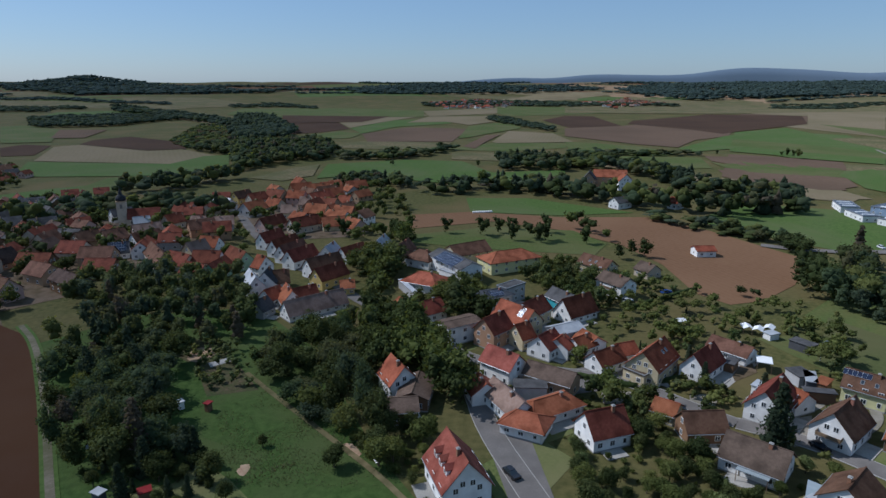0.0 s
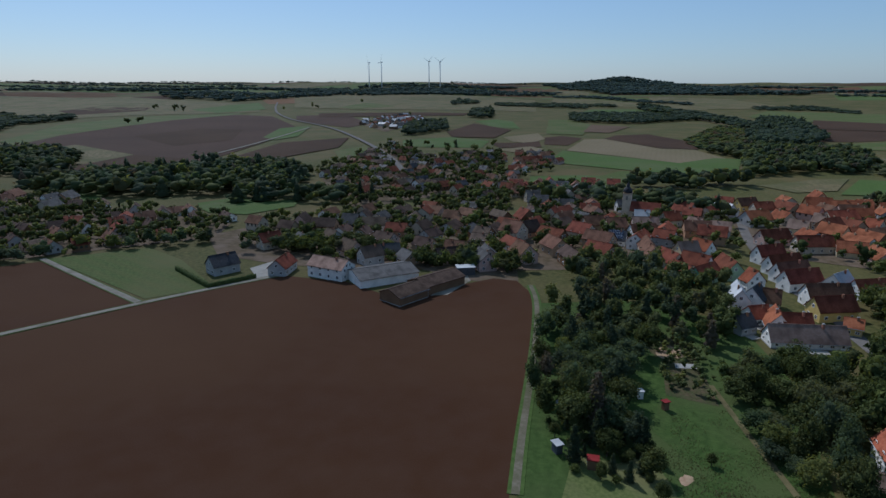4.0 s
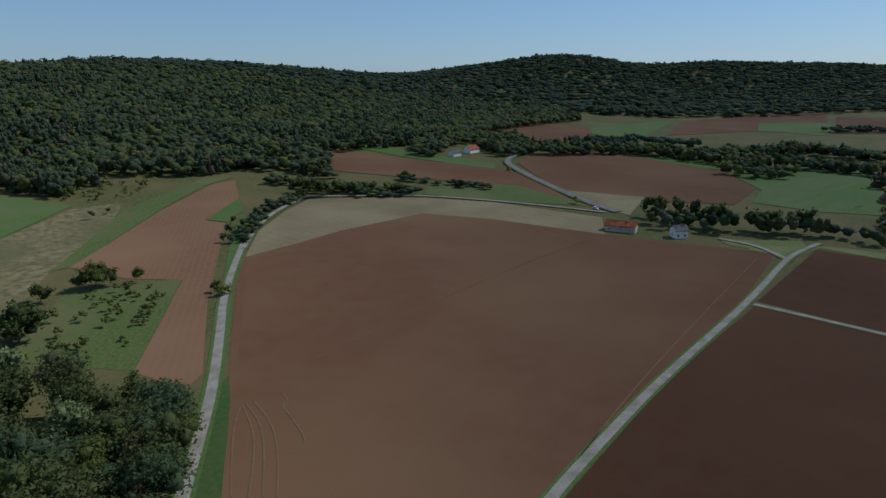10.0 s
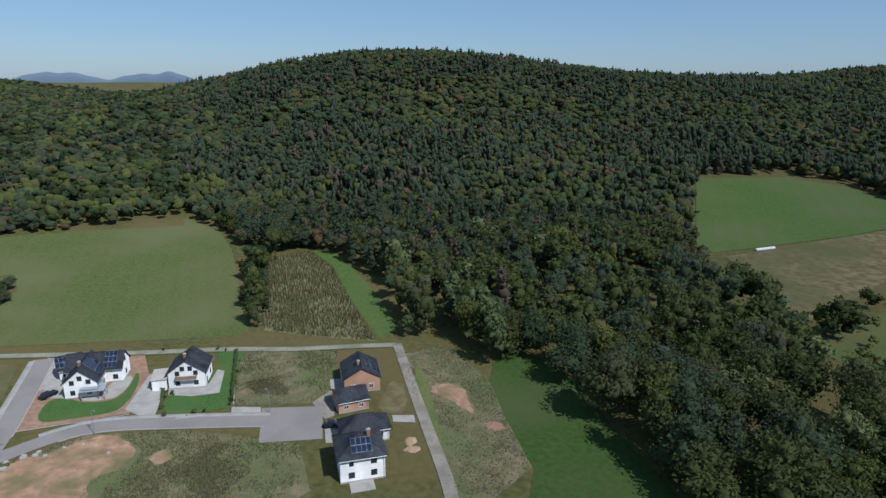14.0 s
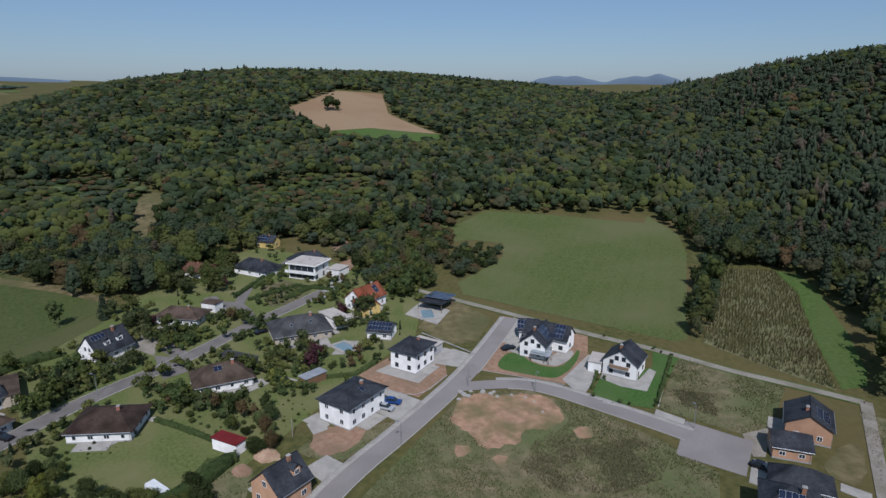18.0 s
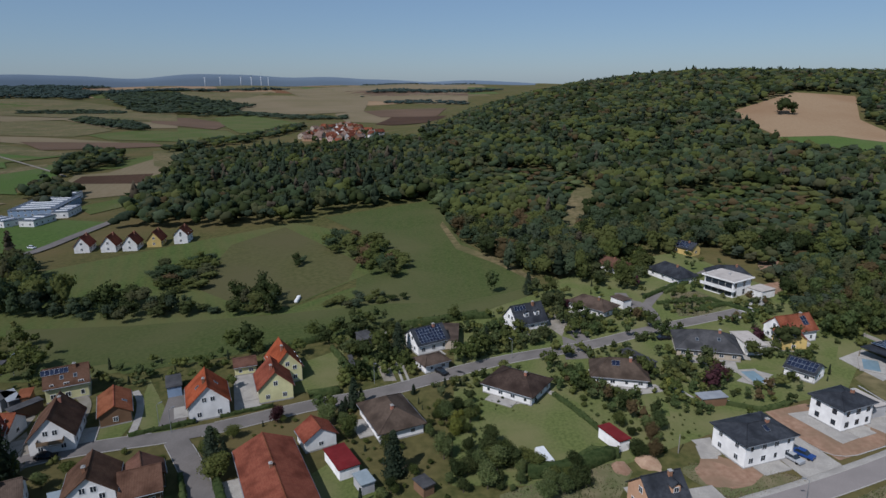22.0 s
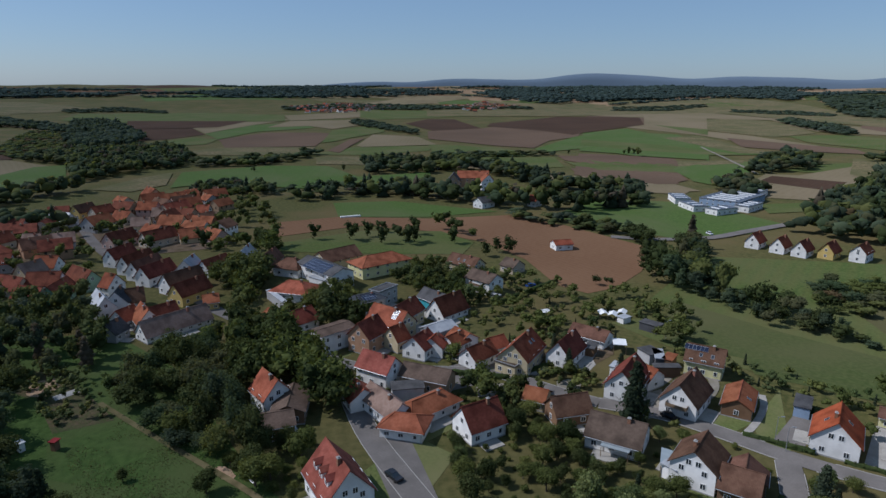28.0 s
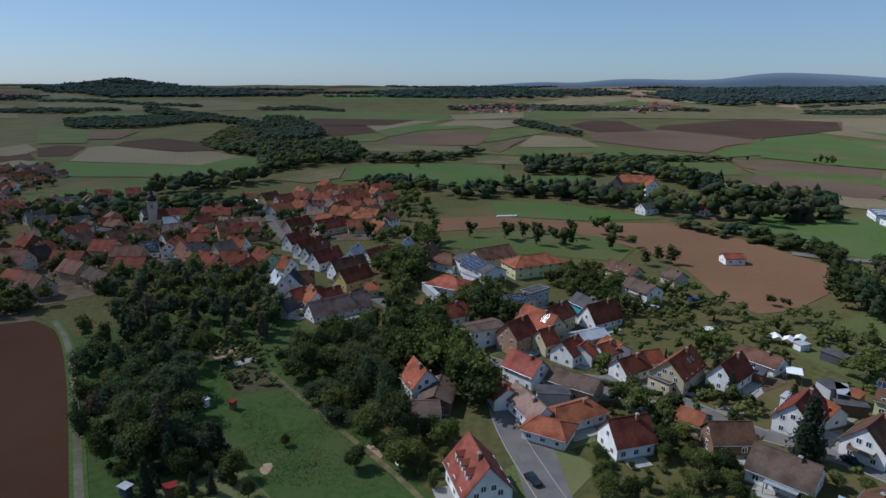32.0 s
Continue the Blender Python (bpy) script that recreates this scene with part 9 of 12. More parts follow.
wood("woodland", [(253.9, -45.8), (282.9, -57.3), (297.7, -78.0), (283.6, -103.6), (269.4, -98.4), (231.2, -77.1), (229.1, -64.4), (232.7, -49.0)], 5.6, 6, 11, 0, (0.42, 0.3, 0.25, 0, 0.03, 0), clear=[MEADOW_R], seed=403, label="dense garden trees and thicket beside the villa", keep_off=2.5)
wood("woodland", [(257.4, -89.9), (266.8, -106.1), (257.3, -119.0), (243.5, -111.9), (225.3, -89.8), (223.1, -78.0)], 4.8, 3, 6.5, 0, (0.5, 0.3, 0.18, 0, 0.02, 0), clear=[], seed=404, label="low green thicket at the meadow corner", keep_off=2.5)
wood("woodland", [(143.9, -132.5), (170.0, -154.2), (200.4, -185.1), (203.4, -194.9), (176.9, -172.1), (143.2, -137.5)], 5.0, 7, 12, 0, (0.5, 0.4, 0.1, 0, 0, 0), clear=[], seed=405, label="leafy tree belt between meadow and maize", keep_off=2.5)
wood("woodland", [(259.0, 31.6), (281.5, 27.3), (310.1, 31.2), (338.6, 20.3), (345.9, 4.9), (317.4, 3.8), (305.7, 16.1), (279.3, 20.4), (260.9, 25.9)], 5.2, 5, 10, 0.05, (0.45, 0.35, 0.18, 0, 0.02, 0), clear=[SLOPE_CLEARING], seed=406, label="trees and bushes behind a bungalow", keep_off=2.5)
wood("woodland", [(296.4, 98.0), (285.0, 70.8), (263.0, 32.3), (281.5, 27.3), (331.1, 32.7), (316.8, 54.2), (311.9, 85.3), (317.4, 104.0)], 5.4, 4, 10, 0, (0.4, 0.1, 0.4, 0, 0.1, 0), clear=[SLOPE_CLEARING], seed=407, label="bushy edge of the woodland above the meadow", keep_off=2.5)

wood("woodland", [(178.9, 187.4), (203.5, 201.1), (223.3, 189.6), (210.9, 173.0), (183.0, 164.1), (176.8, 171.8)], 6.5, 3, 6.5, 0, (0.4, 0.1, 0.42, 0, 0.08, 0), seed=410, label="thicket on the rounded meadow slope")
wood("woodland", [(268.8, 157.9), (269.7, 143.8), (269.6, 129.9), (239.9, 100.3), (223.8, 98.9), (216.3, 108.2), (237.6, 124.8), (251.0, 145.7)], 6.2, 5, 10, 0, (0.4, 0.1, 0.35, 0, 0.15, 0), seed=411, label="thicket of bushes along the meadow edge")
wood("tree_row", [(138.2, 196.3), (141.3, 179.4), (148.2, 161.8), (157.5, 153.3), (163.9, 139.4), (171.2, 121.7), (174.6, 124.1), (171.0, 142.6), (163.2, 158.7), (152.2, 178.9), (145.0, 201.7)], 5.5, 3, 8, 0, (0.5, 0.4, 0.1, 0, 0, 0), seed=412, label="row of leafy bushes across the meadow")
wood("tree_row", [(166.5, 136.1), (171.2, 121.7), (176.9, 123.2), (179.9, 130.5), (173.7, 139.3)], 5.0, 7, 12, 0, (0.4, 0.5, 0.1, 0, 0, 0), seed=413, label="group of dark leafy trees on the meadow")
wood("tree_row", [(184.0, 110.6), (197.2, 104.1), (199.4, 91.5), (207.1, 81.9), (203.5, 80.8), (192.7, 90.4), (179.9, 108.1)], 4.5, 2, 4.5, 0, (0.5, 0.3, 0.2, 0, 0, 0), seed=414, label="low bushes along a bank in the meadow")
wood("tree_row", [(226.5, 150.3), (232.0, 149.4), (229.0, 144.3), (223.6, 145.3)], 4.5, 2.5, 5, 0, (0.5, 0.4, 0.1, 0, 0, 0), seed=415, label="small bush group on the meadow")


def tufts(poly, n, seed, material, h1, h2):
    """Weeds and tall grass: small tilted blades strewn in clumps, joined."""
    rng = np.random.default_rng(seed)
    x1, x2 = min(p[0] for p in poly), max(p[0] for p in poly)
    y1, y2 = min(p[1] for p in poly), max(p[1] for p in poly)
    X, Y = rng.uniform(x1, x2, n * 4), rng.uniform(y1, y2, n * 4)
    ok = inside(X, Y, list(poly)) & (stand(X, Y, seed, 3.5) + stand(X, Y, seed + 1, 9) > rng.uniform(-.9, .9, n * 4))
    for c in OPEN:
        ok &= ~inside(X, Y, c)
    X, Y = X[ok][:n], Y[ok][:n]
    Z, n = ground_z(X, Y), len(X)
    V = []
    for k in range(2):
        an, h, r, w = rng.uniform(0, 6.28, n), rng.uniform(h1, h2, n), rng.uniform(.08, .3, n), rng.uniform(.07, .18, n)
        ca, sa = np.cos(an), np.sin(an)
        V.append(np.stack([np.stack([X - sa * w, Y + ca * w, Z], 1), np.stack([X + sa * w, Y - ca * w, Z], 1), np.stack([X + ca * r, Y + sa * r, Z + h], 1)], 1))
    V = np.concatenate(V).reshape(-1, 3)
    tagged(new("weeds", big_mesh("weeds", V, np.arange(len(V)).reshape(-1, 3), material)), "tall brownish weeds and grass tufts on rough ground", "weeds", kind="stuff")


def maize_rows(poly, seed):
    """Ripe maize: rows of stalks with drooping blades, joined."""
    rng = np.random.default_rng(seed)
    cx, cy = np.mean([p[0] for p in poly]), np.mean([p[1] for p in poly])
    a = math.atan2(poly[0][1] - poly[1][1], poly[0][0] - poly[1][0])
    u, v = np.meshgrid(np.arange(-70, 70, .75), np.arange(-70, 70, .95))
    u, v = (u + rng.uniform(-.4, .4, u.shape)).ravel(), (v + rng.uniform(-.32, .32, u.shape)).ravel()
    X, Y = cx + u * math.cos(a) - v * math.sin(a), cy + u * math.sin(a) + v * math.cos(a)
    ok = inside(X, Y, list(poly)) & (rng.random(len(X)) < .75 + .25 * stand(X, Y, 4, 6))
    X, Y = X[ok], Y[ok]
    Z, n = ground_z(X, Y) + .1, int(ok.sum())
    V = []
    for k in range(3):
        an, h, r = rng.uniform(0, 6.28, n), rng.uniform(1.3, 2.1, n), rng.uniform(.35, .7, n)
        ca, sa = np.cos(an), np.sin(an)
        V.append(np.stack([np.stack([X - sa * .14, Y + ca * .14, Z], 1), np.stack([X + sa * .14, Y - ca * .14, Z], 1), np.stack([X + ca * r, Y + sa * r, Z + h], 1)], 1))
    V = np.concatenate(V).reshape(-1, 3)
    tagged(new("maize_plants", big_mesh("maize_plants", V, np.arange(len(V)).reshape(-1, 3), "maize_leaf")), "rows of ripe yellowing maize plants", "maize", kind="stuff")


maize_rows(MAIZE, 9)

# ---- settlements ----
house(5.0, 246.9, -60, 26.0, 10.0, 6.0, 8.0, "roof_grey", "white", solar=(-1, 15, 4, 0, 3.6), chimney=None, label='white school wing with a roof of solar panels', category='school')
house(10.8, 265.7, 33, 18.7, 10.8, 5.0, 8.5, "roof_brown", "cream", category='school', chimney=None)
house(28.2, 255.2, 26, 24.2, 12.2, 5.2, 8.0, "roof_orange", "pale_yellow", kind='hip', run=6.1, category='school', chimney=None)
house(-8.5, 259.1, -35, 12.4, 9.6, 4.0, 7.0, "roof_brown", "white", kind='hip', run=3.9)
house(-6.7, 228.2, -29, 15.2, 11.3, 3.6, 6.5, "roof_orange", "white", kind='hip', run=5.2)
shed(-12.8, 220.4, -67, 19.1, 1.7, 3.2, "roof_sheet", "grey", door=False, label='low glazed annex with a pale metal roof', category='annex')
shed(5.0, 238.5, -51, 14.6, 5.2, 3.4, "roof_sheet", "white", door=False, label='flat-roofed link building with metal roof', category='annex')
house(-5.3, 196.0, 36, 10.0, 8.3, 3.4, 6.5, "roof_dark_red", "white")
house(-13.5, 202.9, -52, 5.9, 6.0, 2.8, 4.5, "roof_orange", "sandstone", category='barn', chimney=None)
house(17.5, 205.0, 25, 11.1, 7.8, 6.0, 7.2, "roof_anthracite", "white", kind='hip', run=3.5, solar=(-1, 5, 2, 0, 2.4))
house(24.8, 214.0, 43, 10.0, 4.8, 6.0, 6.0, "roof_grey", "grey", kind="flat")
house(23.6, 185.1, -50, 13.7, 8.7, 5.0, 9.0, "roof_orange", "cream", solar=(-1, 2, 2, 3.5, 2.2))
house(28.9, 191.0, 48, 12.7, 7.5, 5.0, 8.5, "roof_dark_red", "cream")
house(23.7, 173.3, 34, 5.0, 6.6, 4.0, 7.5, "roof_red", "cream")
house(15.3, 175.2, 46, 9.1, 7.9, 5.5, 9.5, "roof_dark_red", "orange_brick")
house(4.9, 178.8, 31, 12.0, 7.0, 5.9, 6.5, "roof_grey_brown", "white", chimney=None, category='barn')
house(41.8, 202.5, -60, 11.7, 6.6, 5.0, 7.5, "roof_grey", "turquoise")
house(44.7, 196.4, 34, 12.5, 8.3, 3.0, 8.0, "roof_dark_red", "white")
house(37.5, 177.5, 28, 9.7, 6.6, 4.2, 5.5, "roof_sheet", "grey", category='workshop', chimney=None)
house(30.0, 167.4, 49, 8.1, 7.5, 3.8, 7.0, "roof_dark_red", "white")
house(34.1, 166.8, 56, 5.0, 7.0, 3.6, 6.0, "roof_red", "white")
house(40.5, 168.2, 37, 6.7, 6.5, 3.2, 5.5, "roof_red", "white")
house(43.7, 171.3, -67, 6.9, 7.0, 3.0, 5.0, "roof_orange", "white", chimney=None)
house(45.0, 157.9, 32, 9.0, 6.6, 3.2, 6.0, "roof_dark_red", "white")
house(52.2, 164.5, 21, 5.6, 6.0, 2.8, 5.0, "roof_red", "white", chimney=None, category='barn')
house(56.8, 154.2, 49, 13.6, 8.7, 4.8, 9.0, "roof_red", "cream", lights=((-1, 1, 3), (-1, 3, 3)))
house(51.7, 150.4, -51, 6.4, 3.7, 3.2, 3.2, "roof_grey_brown", "cream", kind="flat", category='annex', label='cream flat-roofed front annex')
house(70.5, 154.5, 44, 11.9, 7.1, 3.6, 7.8, "roof_dark_red", "white")
house(83.5, 165.5, -51, 11.7, 6.6, 2.9, 5.0, "roof_brown", "white")
carport(89.0, 157.5, -24, 4.0, 5.8, 2.8, roof='plastic_white', label='open shelter with a white roof')
house(78.4, 133.1, 46, 12.7, 8.3, 4.3, 8.5, "roof_dark_red", "white", dormers=((-1, 0),))
house(85.6, 135.6, -67, 5.5, 7.0, 3.0, 5.5, "roof_red", "white", chimney=None)
house(88.6, 122.8, 39, 12.2, 8.7, 4.0, 8.5, "roof_brown", "white", balcony=('x', -1, 2.9, 1.6, 5))
house(105.7, 139.7, -43, 9.7, 8.3, 4.3, 7.5, "roof_brown", "pale_yellow", solar=(-1, 6, 1, -2.5, 1.3), lights=((-1, -1, 3.2), (-1, 2, 3.2)))
house(101.2, 119.5, -133, 11.2, 6.6, 3.1, 5.0, "roof_orange", "wood_wall", category='garage', chimney=None, lights=((1, 1.5, 2.5),))
house(110.8, 100.1, -137, 10.7, 9.1, 4.2, 8.5, "roof_vivid", "white", lights=((1, 0, 3), (-1, 1, 3)))
shed(115.5, 114.8, -46, 3.4, 7.2, 2.8, "roof_grey", "blue", label='small blue-grey garden garage', category='garage')
house(123.1, 89.5, -139, 9.8, 8.3, 4.0, 8.0, "roof_red", "pale_yellow")
house(132.5, 92.6, -135, 10.3, 7.5, 4.6, 9.0, "roof_vivid", "pale_yellow")
house(131.6, 104.7, -50, 5.6, 6.0, 2.7, 3.6, "roof_brown", "pale_yellow", category='garage', chimney=None)
house(74.2, 96.4, -139, 9.2, 8.7, 5.0, 8.5, "roof_brown", "white")
shed(70.3, 98.3, -63, 3.1, 5.2, 3.0, "roof_sheet", "white", door=False, label='conservatory with a pale translucent roof', category='conservatory')
house(79.0, 89.6, -46, 7.0, 9.1, 3.4, 6.0, "roof_brown", "wood_wall", category='barn', chimney=None)
house(81.5, 91.8, -132, 5.0, 7.5, 3.4, 6.0, "roof_brown", "wood_wall", category='barn', chimney=None)
house(88.0, 65.4, -135, 25.1, 11.6, 3.6, 6.2, "roof_brick", "white", label='long white building with a wide red tiled roof', chimney=0.0)
house(106.1, 67.0, -130, 5.7, 7.0, 3.0, 5.2, "roof_red", "white", chimney=None, category='garage')
shed(99.8, 57.4, -40, 4.3, 8.6, 2.5, "roof_metal_red", "white", label='garage with a dark red metal roof', category='garage')
house(119.0, 54.8, -135, 14.4, 10.4, 2.9, 5.6, "roof_grey_brown", "white", kind='hip', run=4.3)
house(163.0, 62.5, -40, 10.4, 9.1, 3.4, 6.6, "roof_anthracite", "white", solar=(-1, 8, 5, 0, 3.1, 1.05, 1.05), label='white bungalow with a dark roof covered in solar panels')
house(150.5, 56.0, -40, 7.4, 6.0, 2.6, 3.8, "roof_grey_brown", "white", kind='hip', run=2.1, category='garage', chimney=None)
shed(169.8, 57.1, -73, 4.8, 13.1, 3.0, "roof_grey_brown", "beige", door=False, category='annex')
shed(160.1, 81.2, -34, 3.6, 6.6, 2.5, "roof_grey", "dark_wall", label='small dark wooden garden hut', category='garden hut')
house(144.7, 30.4, -104, 13.8, 11.3, 2.8, 5.4, "roof_dark_brown", "white", kind='hip', run=4.8)
house(189.5, 37.7, -45, 11.2, 8.7, 3.0, 7.6, "roof_anthracite", "white", dormers=((-1, -1.5), (-1, 2.5)), solar=(-1, 4, 1, -2.8, 1.4))
house(211.4, 18.3, -117, 14.9, 8.7, 2.8, 5.0, "roof_grey_brown", "white", kind='hip', run=3.9)
shed(219.4, 9.1, -128, 5.8, 4.2, 3.0, "roof_grey_brown", "white", category='garage')
house(265.7, 17.2, -123, 17.0, 9.6, 2.8, 5.0, "roof_brown", "white", kind='hip', run=4.3)
house(259.3, -8.4, -136, 16.6, 9.6, 3.0, 6.0, "roof_anthracite", "white", kind='hip', run=3.9)
house(300.2, -14.7, -126, 10.7, 6.6, 3.2, 5.6, "roof_anthracite", "yellow", solar=(-1, 6, 2, 0, 2.2))
villa(248.7, -28.2, -129, 14.0, 12.6)
shed(247.1, -39.8, -133, 6.1, 7.5, 3.0, "roof_flat", "white", category='garage')
house(264.0, -29.6, -77, 14.9, 7.8, 3.4, 6.0, "roof_anthracite", "white", kind='hip', run=3.5)
house(206.2, -42.7, -55, 12.3, 8.3, 4.0, 7.6, "roof_orange", "white", solar=(-1, 2, 2, 3, 2.5))
house(198.7, -41.4, -172, 7.9, 7.0, 4.0, 6.8, "roof_orange", "yellow", chimney=None)
house(187.4, -17.3, -85, 17.3, 13.1, 3.0, 6.4, "roof_grey", "beige", kind='hip', run=5.7, lights=((-1, -3, 4), (-1, 3, 3.4)))
shed(193.6, -29.5, -158, 10.8, 5.5, 3.0, "roof_flat", "white", category='garage')
house(159.8, 5.9, -82, 14.1, 9.6, 2.9, 6.0, "roof_grey_brown", "white", kind='hip', run=4.3, solar=(-1, 2, 1, -1, 1.8))
shed(170.2, 1.1, -132, 10.7, 2.4, 3.0, "roof_grey", "dark_wall", door=False, category='annex')
house(178.2, -41.8, -120, 7.6, 7.0, 2.7, 4.6, "roof_anthracite", "white", solar=(-1, 7, 2, 0, 2.1), category='garage', chimney=None)
carport(196.5, -65.6, -136, 9.6, 8.6, 2.8, roof='roof_anthracite', solar='full', label='dark timber shelter roofed with solar panels beside a pool')
shed(127.2, 4.6, -135, 6.8, 2.9, 2.8, "roof_metal_red", "white", label='white double garage with a red metal roof', category='garage')
house(133.8, -23.8, -52, 13.0, 9.2, 5.6, 7.0, "roof_anthracite", "white", kind="hip", run=4.4, solar=(-1, 1, 1, 1, 2.2))
house(155.0, -45.1, -49, 10.1, 8.1, 5.8, 7.1, "roof_anthracite", "white", kind="hip", run=4.4, frame_mat='dark_frame')
shed(162.6, -51.8, -143, 8.3, 4.1, 3.0, "roof_flat", "grey", category='garage')
house(152.0, -83.3, 134, 12.1, 7.5, 4.4, 7.6, "roof_anthracite", "white", solar=(1, 5, 3, 0, 2.6), frame_mat='dark_frame')
house(154.6, -88.0, 41, 13.5, 7.0, 4.2, 7.3, "roof_anthracite", "white", solar=(1, 3, 3, -3.9, 2.4), chimney=None, frame_mat="dark_frame", category="house wing")
house(163.2, -85.5, -115, 5.8, 6.6, 3.2, 5.6, "roof_anthracite", "white", solar=(-1, 5, 2, -1, 2.2), chimney=None, frame_mat='dark_frame')
house(132.0, -99.2, 129, 9.0, 9.1, 4.6, 7.8, "roof_anthracite", "white", frame_mat='dark_frame', balcony=('x', 1, 3, 1.2, 5))
shed(136.6, -93.4, -134, 3.4, 6.5, 3.0, "roof_flat", "white", category='garage')
carport(145.3, -80.7, 44, 5.6, 3.6, 2.6, roof="roof_sheet", label="white slatted terrace roof on posts")
for k, (x, y) in enumerate([(129.8, -114.1), (125.0, -108.6), (120.4, -103.5), (116.3, -98.8), (112.9, -94.8), (112.8, -92.9), (114.1, -91.3), (115.6, -89.5), (116.9, -87.8), (117.8, -86.1), (119.5, -84.2), (122.0, -83.3), (126.1, -85.9), (129.6, -89.1), (129.5, -91.2), (132.1, -91.7), (138.7, -117.0), (141.5, -116.3), (154.5, -109.7), (154.6, -107.8)]):
    tree(x, y, .9 + .35 * (k % 3), ("bush", "bush_dark", "bush_light")[k % 3], 1.0, "border shrubs of a new garden")
tree(-6.5, -133.6, 11, "brown")
tree(-27.1, -129.7, 11, "brown")
tree(-34.4, -131.6, 11, "light")
tree(-21.8, -107.2, 9, "brown")
house(107.1, -4.8, -54, 7.8, 7.9, 4.2, 7.8, "roof_anthracite", "orange_brick", dormers=((-1, 1.5),))
house(92.1, -120.7, 132, 10.2, 9.1, 4.0, 6.6, "roof_anthracite", "orange_brick", solar=(1, 5, 2, 1, 3))
house(87.3, -110.0, -128, 7.4, 7.0, 3.0, 4.6, "roof_anthracite", "orange_brick", category='garage', chimney=None)
house(69.4, -89.9, -135, 9.0, 8.7, 5.6, 8.4, "roof_anthracite", "white", kind="hip", run=4.5, solar=(-1, 4, 2, 0, 3), frame_mat='dark_frame')
house(75.8, -100.2, -135, 10.3, 5.6, 3.4, 5.6, "roof_anthracite", "white", kind="hip", run=3.5, category='garage', chimney=None)
house(2.7, 104.9, -72, 12.1, 9.5, 4.6, 10.0, "roof_bright", "white", dormers=((-1, -3), (-1, 0), (-1, 3)))
house(-11.6, 145.1, -63, 8.4, 7.5, 4.4, 8.6, "roof_orange", "white")
house(-6.8, 140.4, -97, 11.2, 7.5, 3.4, 5.0, "roof_grey_brown", "wood_wall", category='barn', chimney=None)
house(-9.6, 132.3, 8, 6.7, 7.5, 3.4, 5.0, "roof_grey_brown", "wood_wall", category='barn', chimney=None)
house(16.1, 152.5, -44, 10.1, 7.1, 5.0, 8.2, "roof_bright", "white")
house(28.1, 146.5, -35, 13.1, 6.6, 4.0, 6.2, "roof_grey_brown", "sandstone", category='barn', chimney=None)
shed(22.0, 142.0, -3, 8.0, 4.4, 3.6, "roof_grey", "grey", door=False, category='canopy', label='lean-to with grey sheet roof')
house(9.8, 140.4, -75, 6.0, 7.0, 3.4, 6.0, "roof_orange", "white")
house(15.6, 134.7, -65, 13.7, 6.6, 3.4, 6.0, "roof_pale", "white")
house(25.3, 132.8, 29, 14.7, 7.5, 3.0, 5.0, "roof_orange", "white", kind='hip', run=2.6)
house(19.0, 125.9, -27, 10.0, 7.5, 3.0, 4.8, "roof_orange", "white", kind='hip', run=2.6, chimney=None)
house(35.4, 122.3, 19, 9.3, 7.9, 3.6, 7.8, "roof_dark_red", "white")
shed(36.1, 121.4, 1, 4.8, 3.9, 3.0, "roof_sheet", "grey", door=False, category='conservatory', label='glazed winter garden with metal ribs')
house(53.0, 131.7, -38, 5.3, 6.0, 2.8, 4.6, "roof_orange", "cream", category='barn', chimney=None)
house(57.8, 123.5, 3, 9.0, 6.6, 3.4, 6.5, "roof_brown", "wood_wall", chimney=None)
house(64.3, 111.4, -42, 11.9, 9.5, 3.2, 6.6, "roof_grey_brown", "white")
house(64.1, 246.3, -53, 14.5, 8.3, 4.5, 7.5, "roof_brown", "cream", lights=((-1, -2, 3), (-1, 1, 3)))
house(65.2, 221.8, -57, 12.2, 8.3, 5.0, 7.5, "roof_grey_brown", "white", balcony=('y', -1, 3, 1.5, 6))
house(84.2, 243.8, -62, 7.5, 7.5, 3.0, 5.5, "roof_grey_brown", "beige")
house(119.9, 275.0, 2, 8.8, 7.0, 3.0, 4.5, "roof_red", "white", category='barn', chimney=None, label='white field barn with red roof and open front')
shed(107.1, 170.3, -58, 6.4, 3.8, 2.6, "roof_grey", "dark_wall", category='shed')
shed(94.6, 149.8, 10, 4.6, 5.3, 3.0, "roof_grey", "grey", door=False, category='shed')
shed(97.8, 144.7, -48, 2.6, 5.1, 3.0, "roof_orange", "wood_wall", door=False, category='shed')
house(215.8, 258.4, 32, 10.0, 6.6, 3.4, 7.5, "roof_red", "white")
house(221.1, 247.5, 30, 10.0, 6.6, 3.4, 7.5, "roof_red", "white")
house(226.2, 239.4, 29, 10.0, 6.6, 3.4, 7.5, "roof_dark_red", "white")
house(235.9, 233.8, 28, 10.0, 6.6, 3.4, 7.5, "roof_dark_red", "yellow")
house(245.3, 225.7, 27, 10.0, 6.6, 4.5, 8.0, "roof_dark_red", "white")
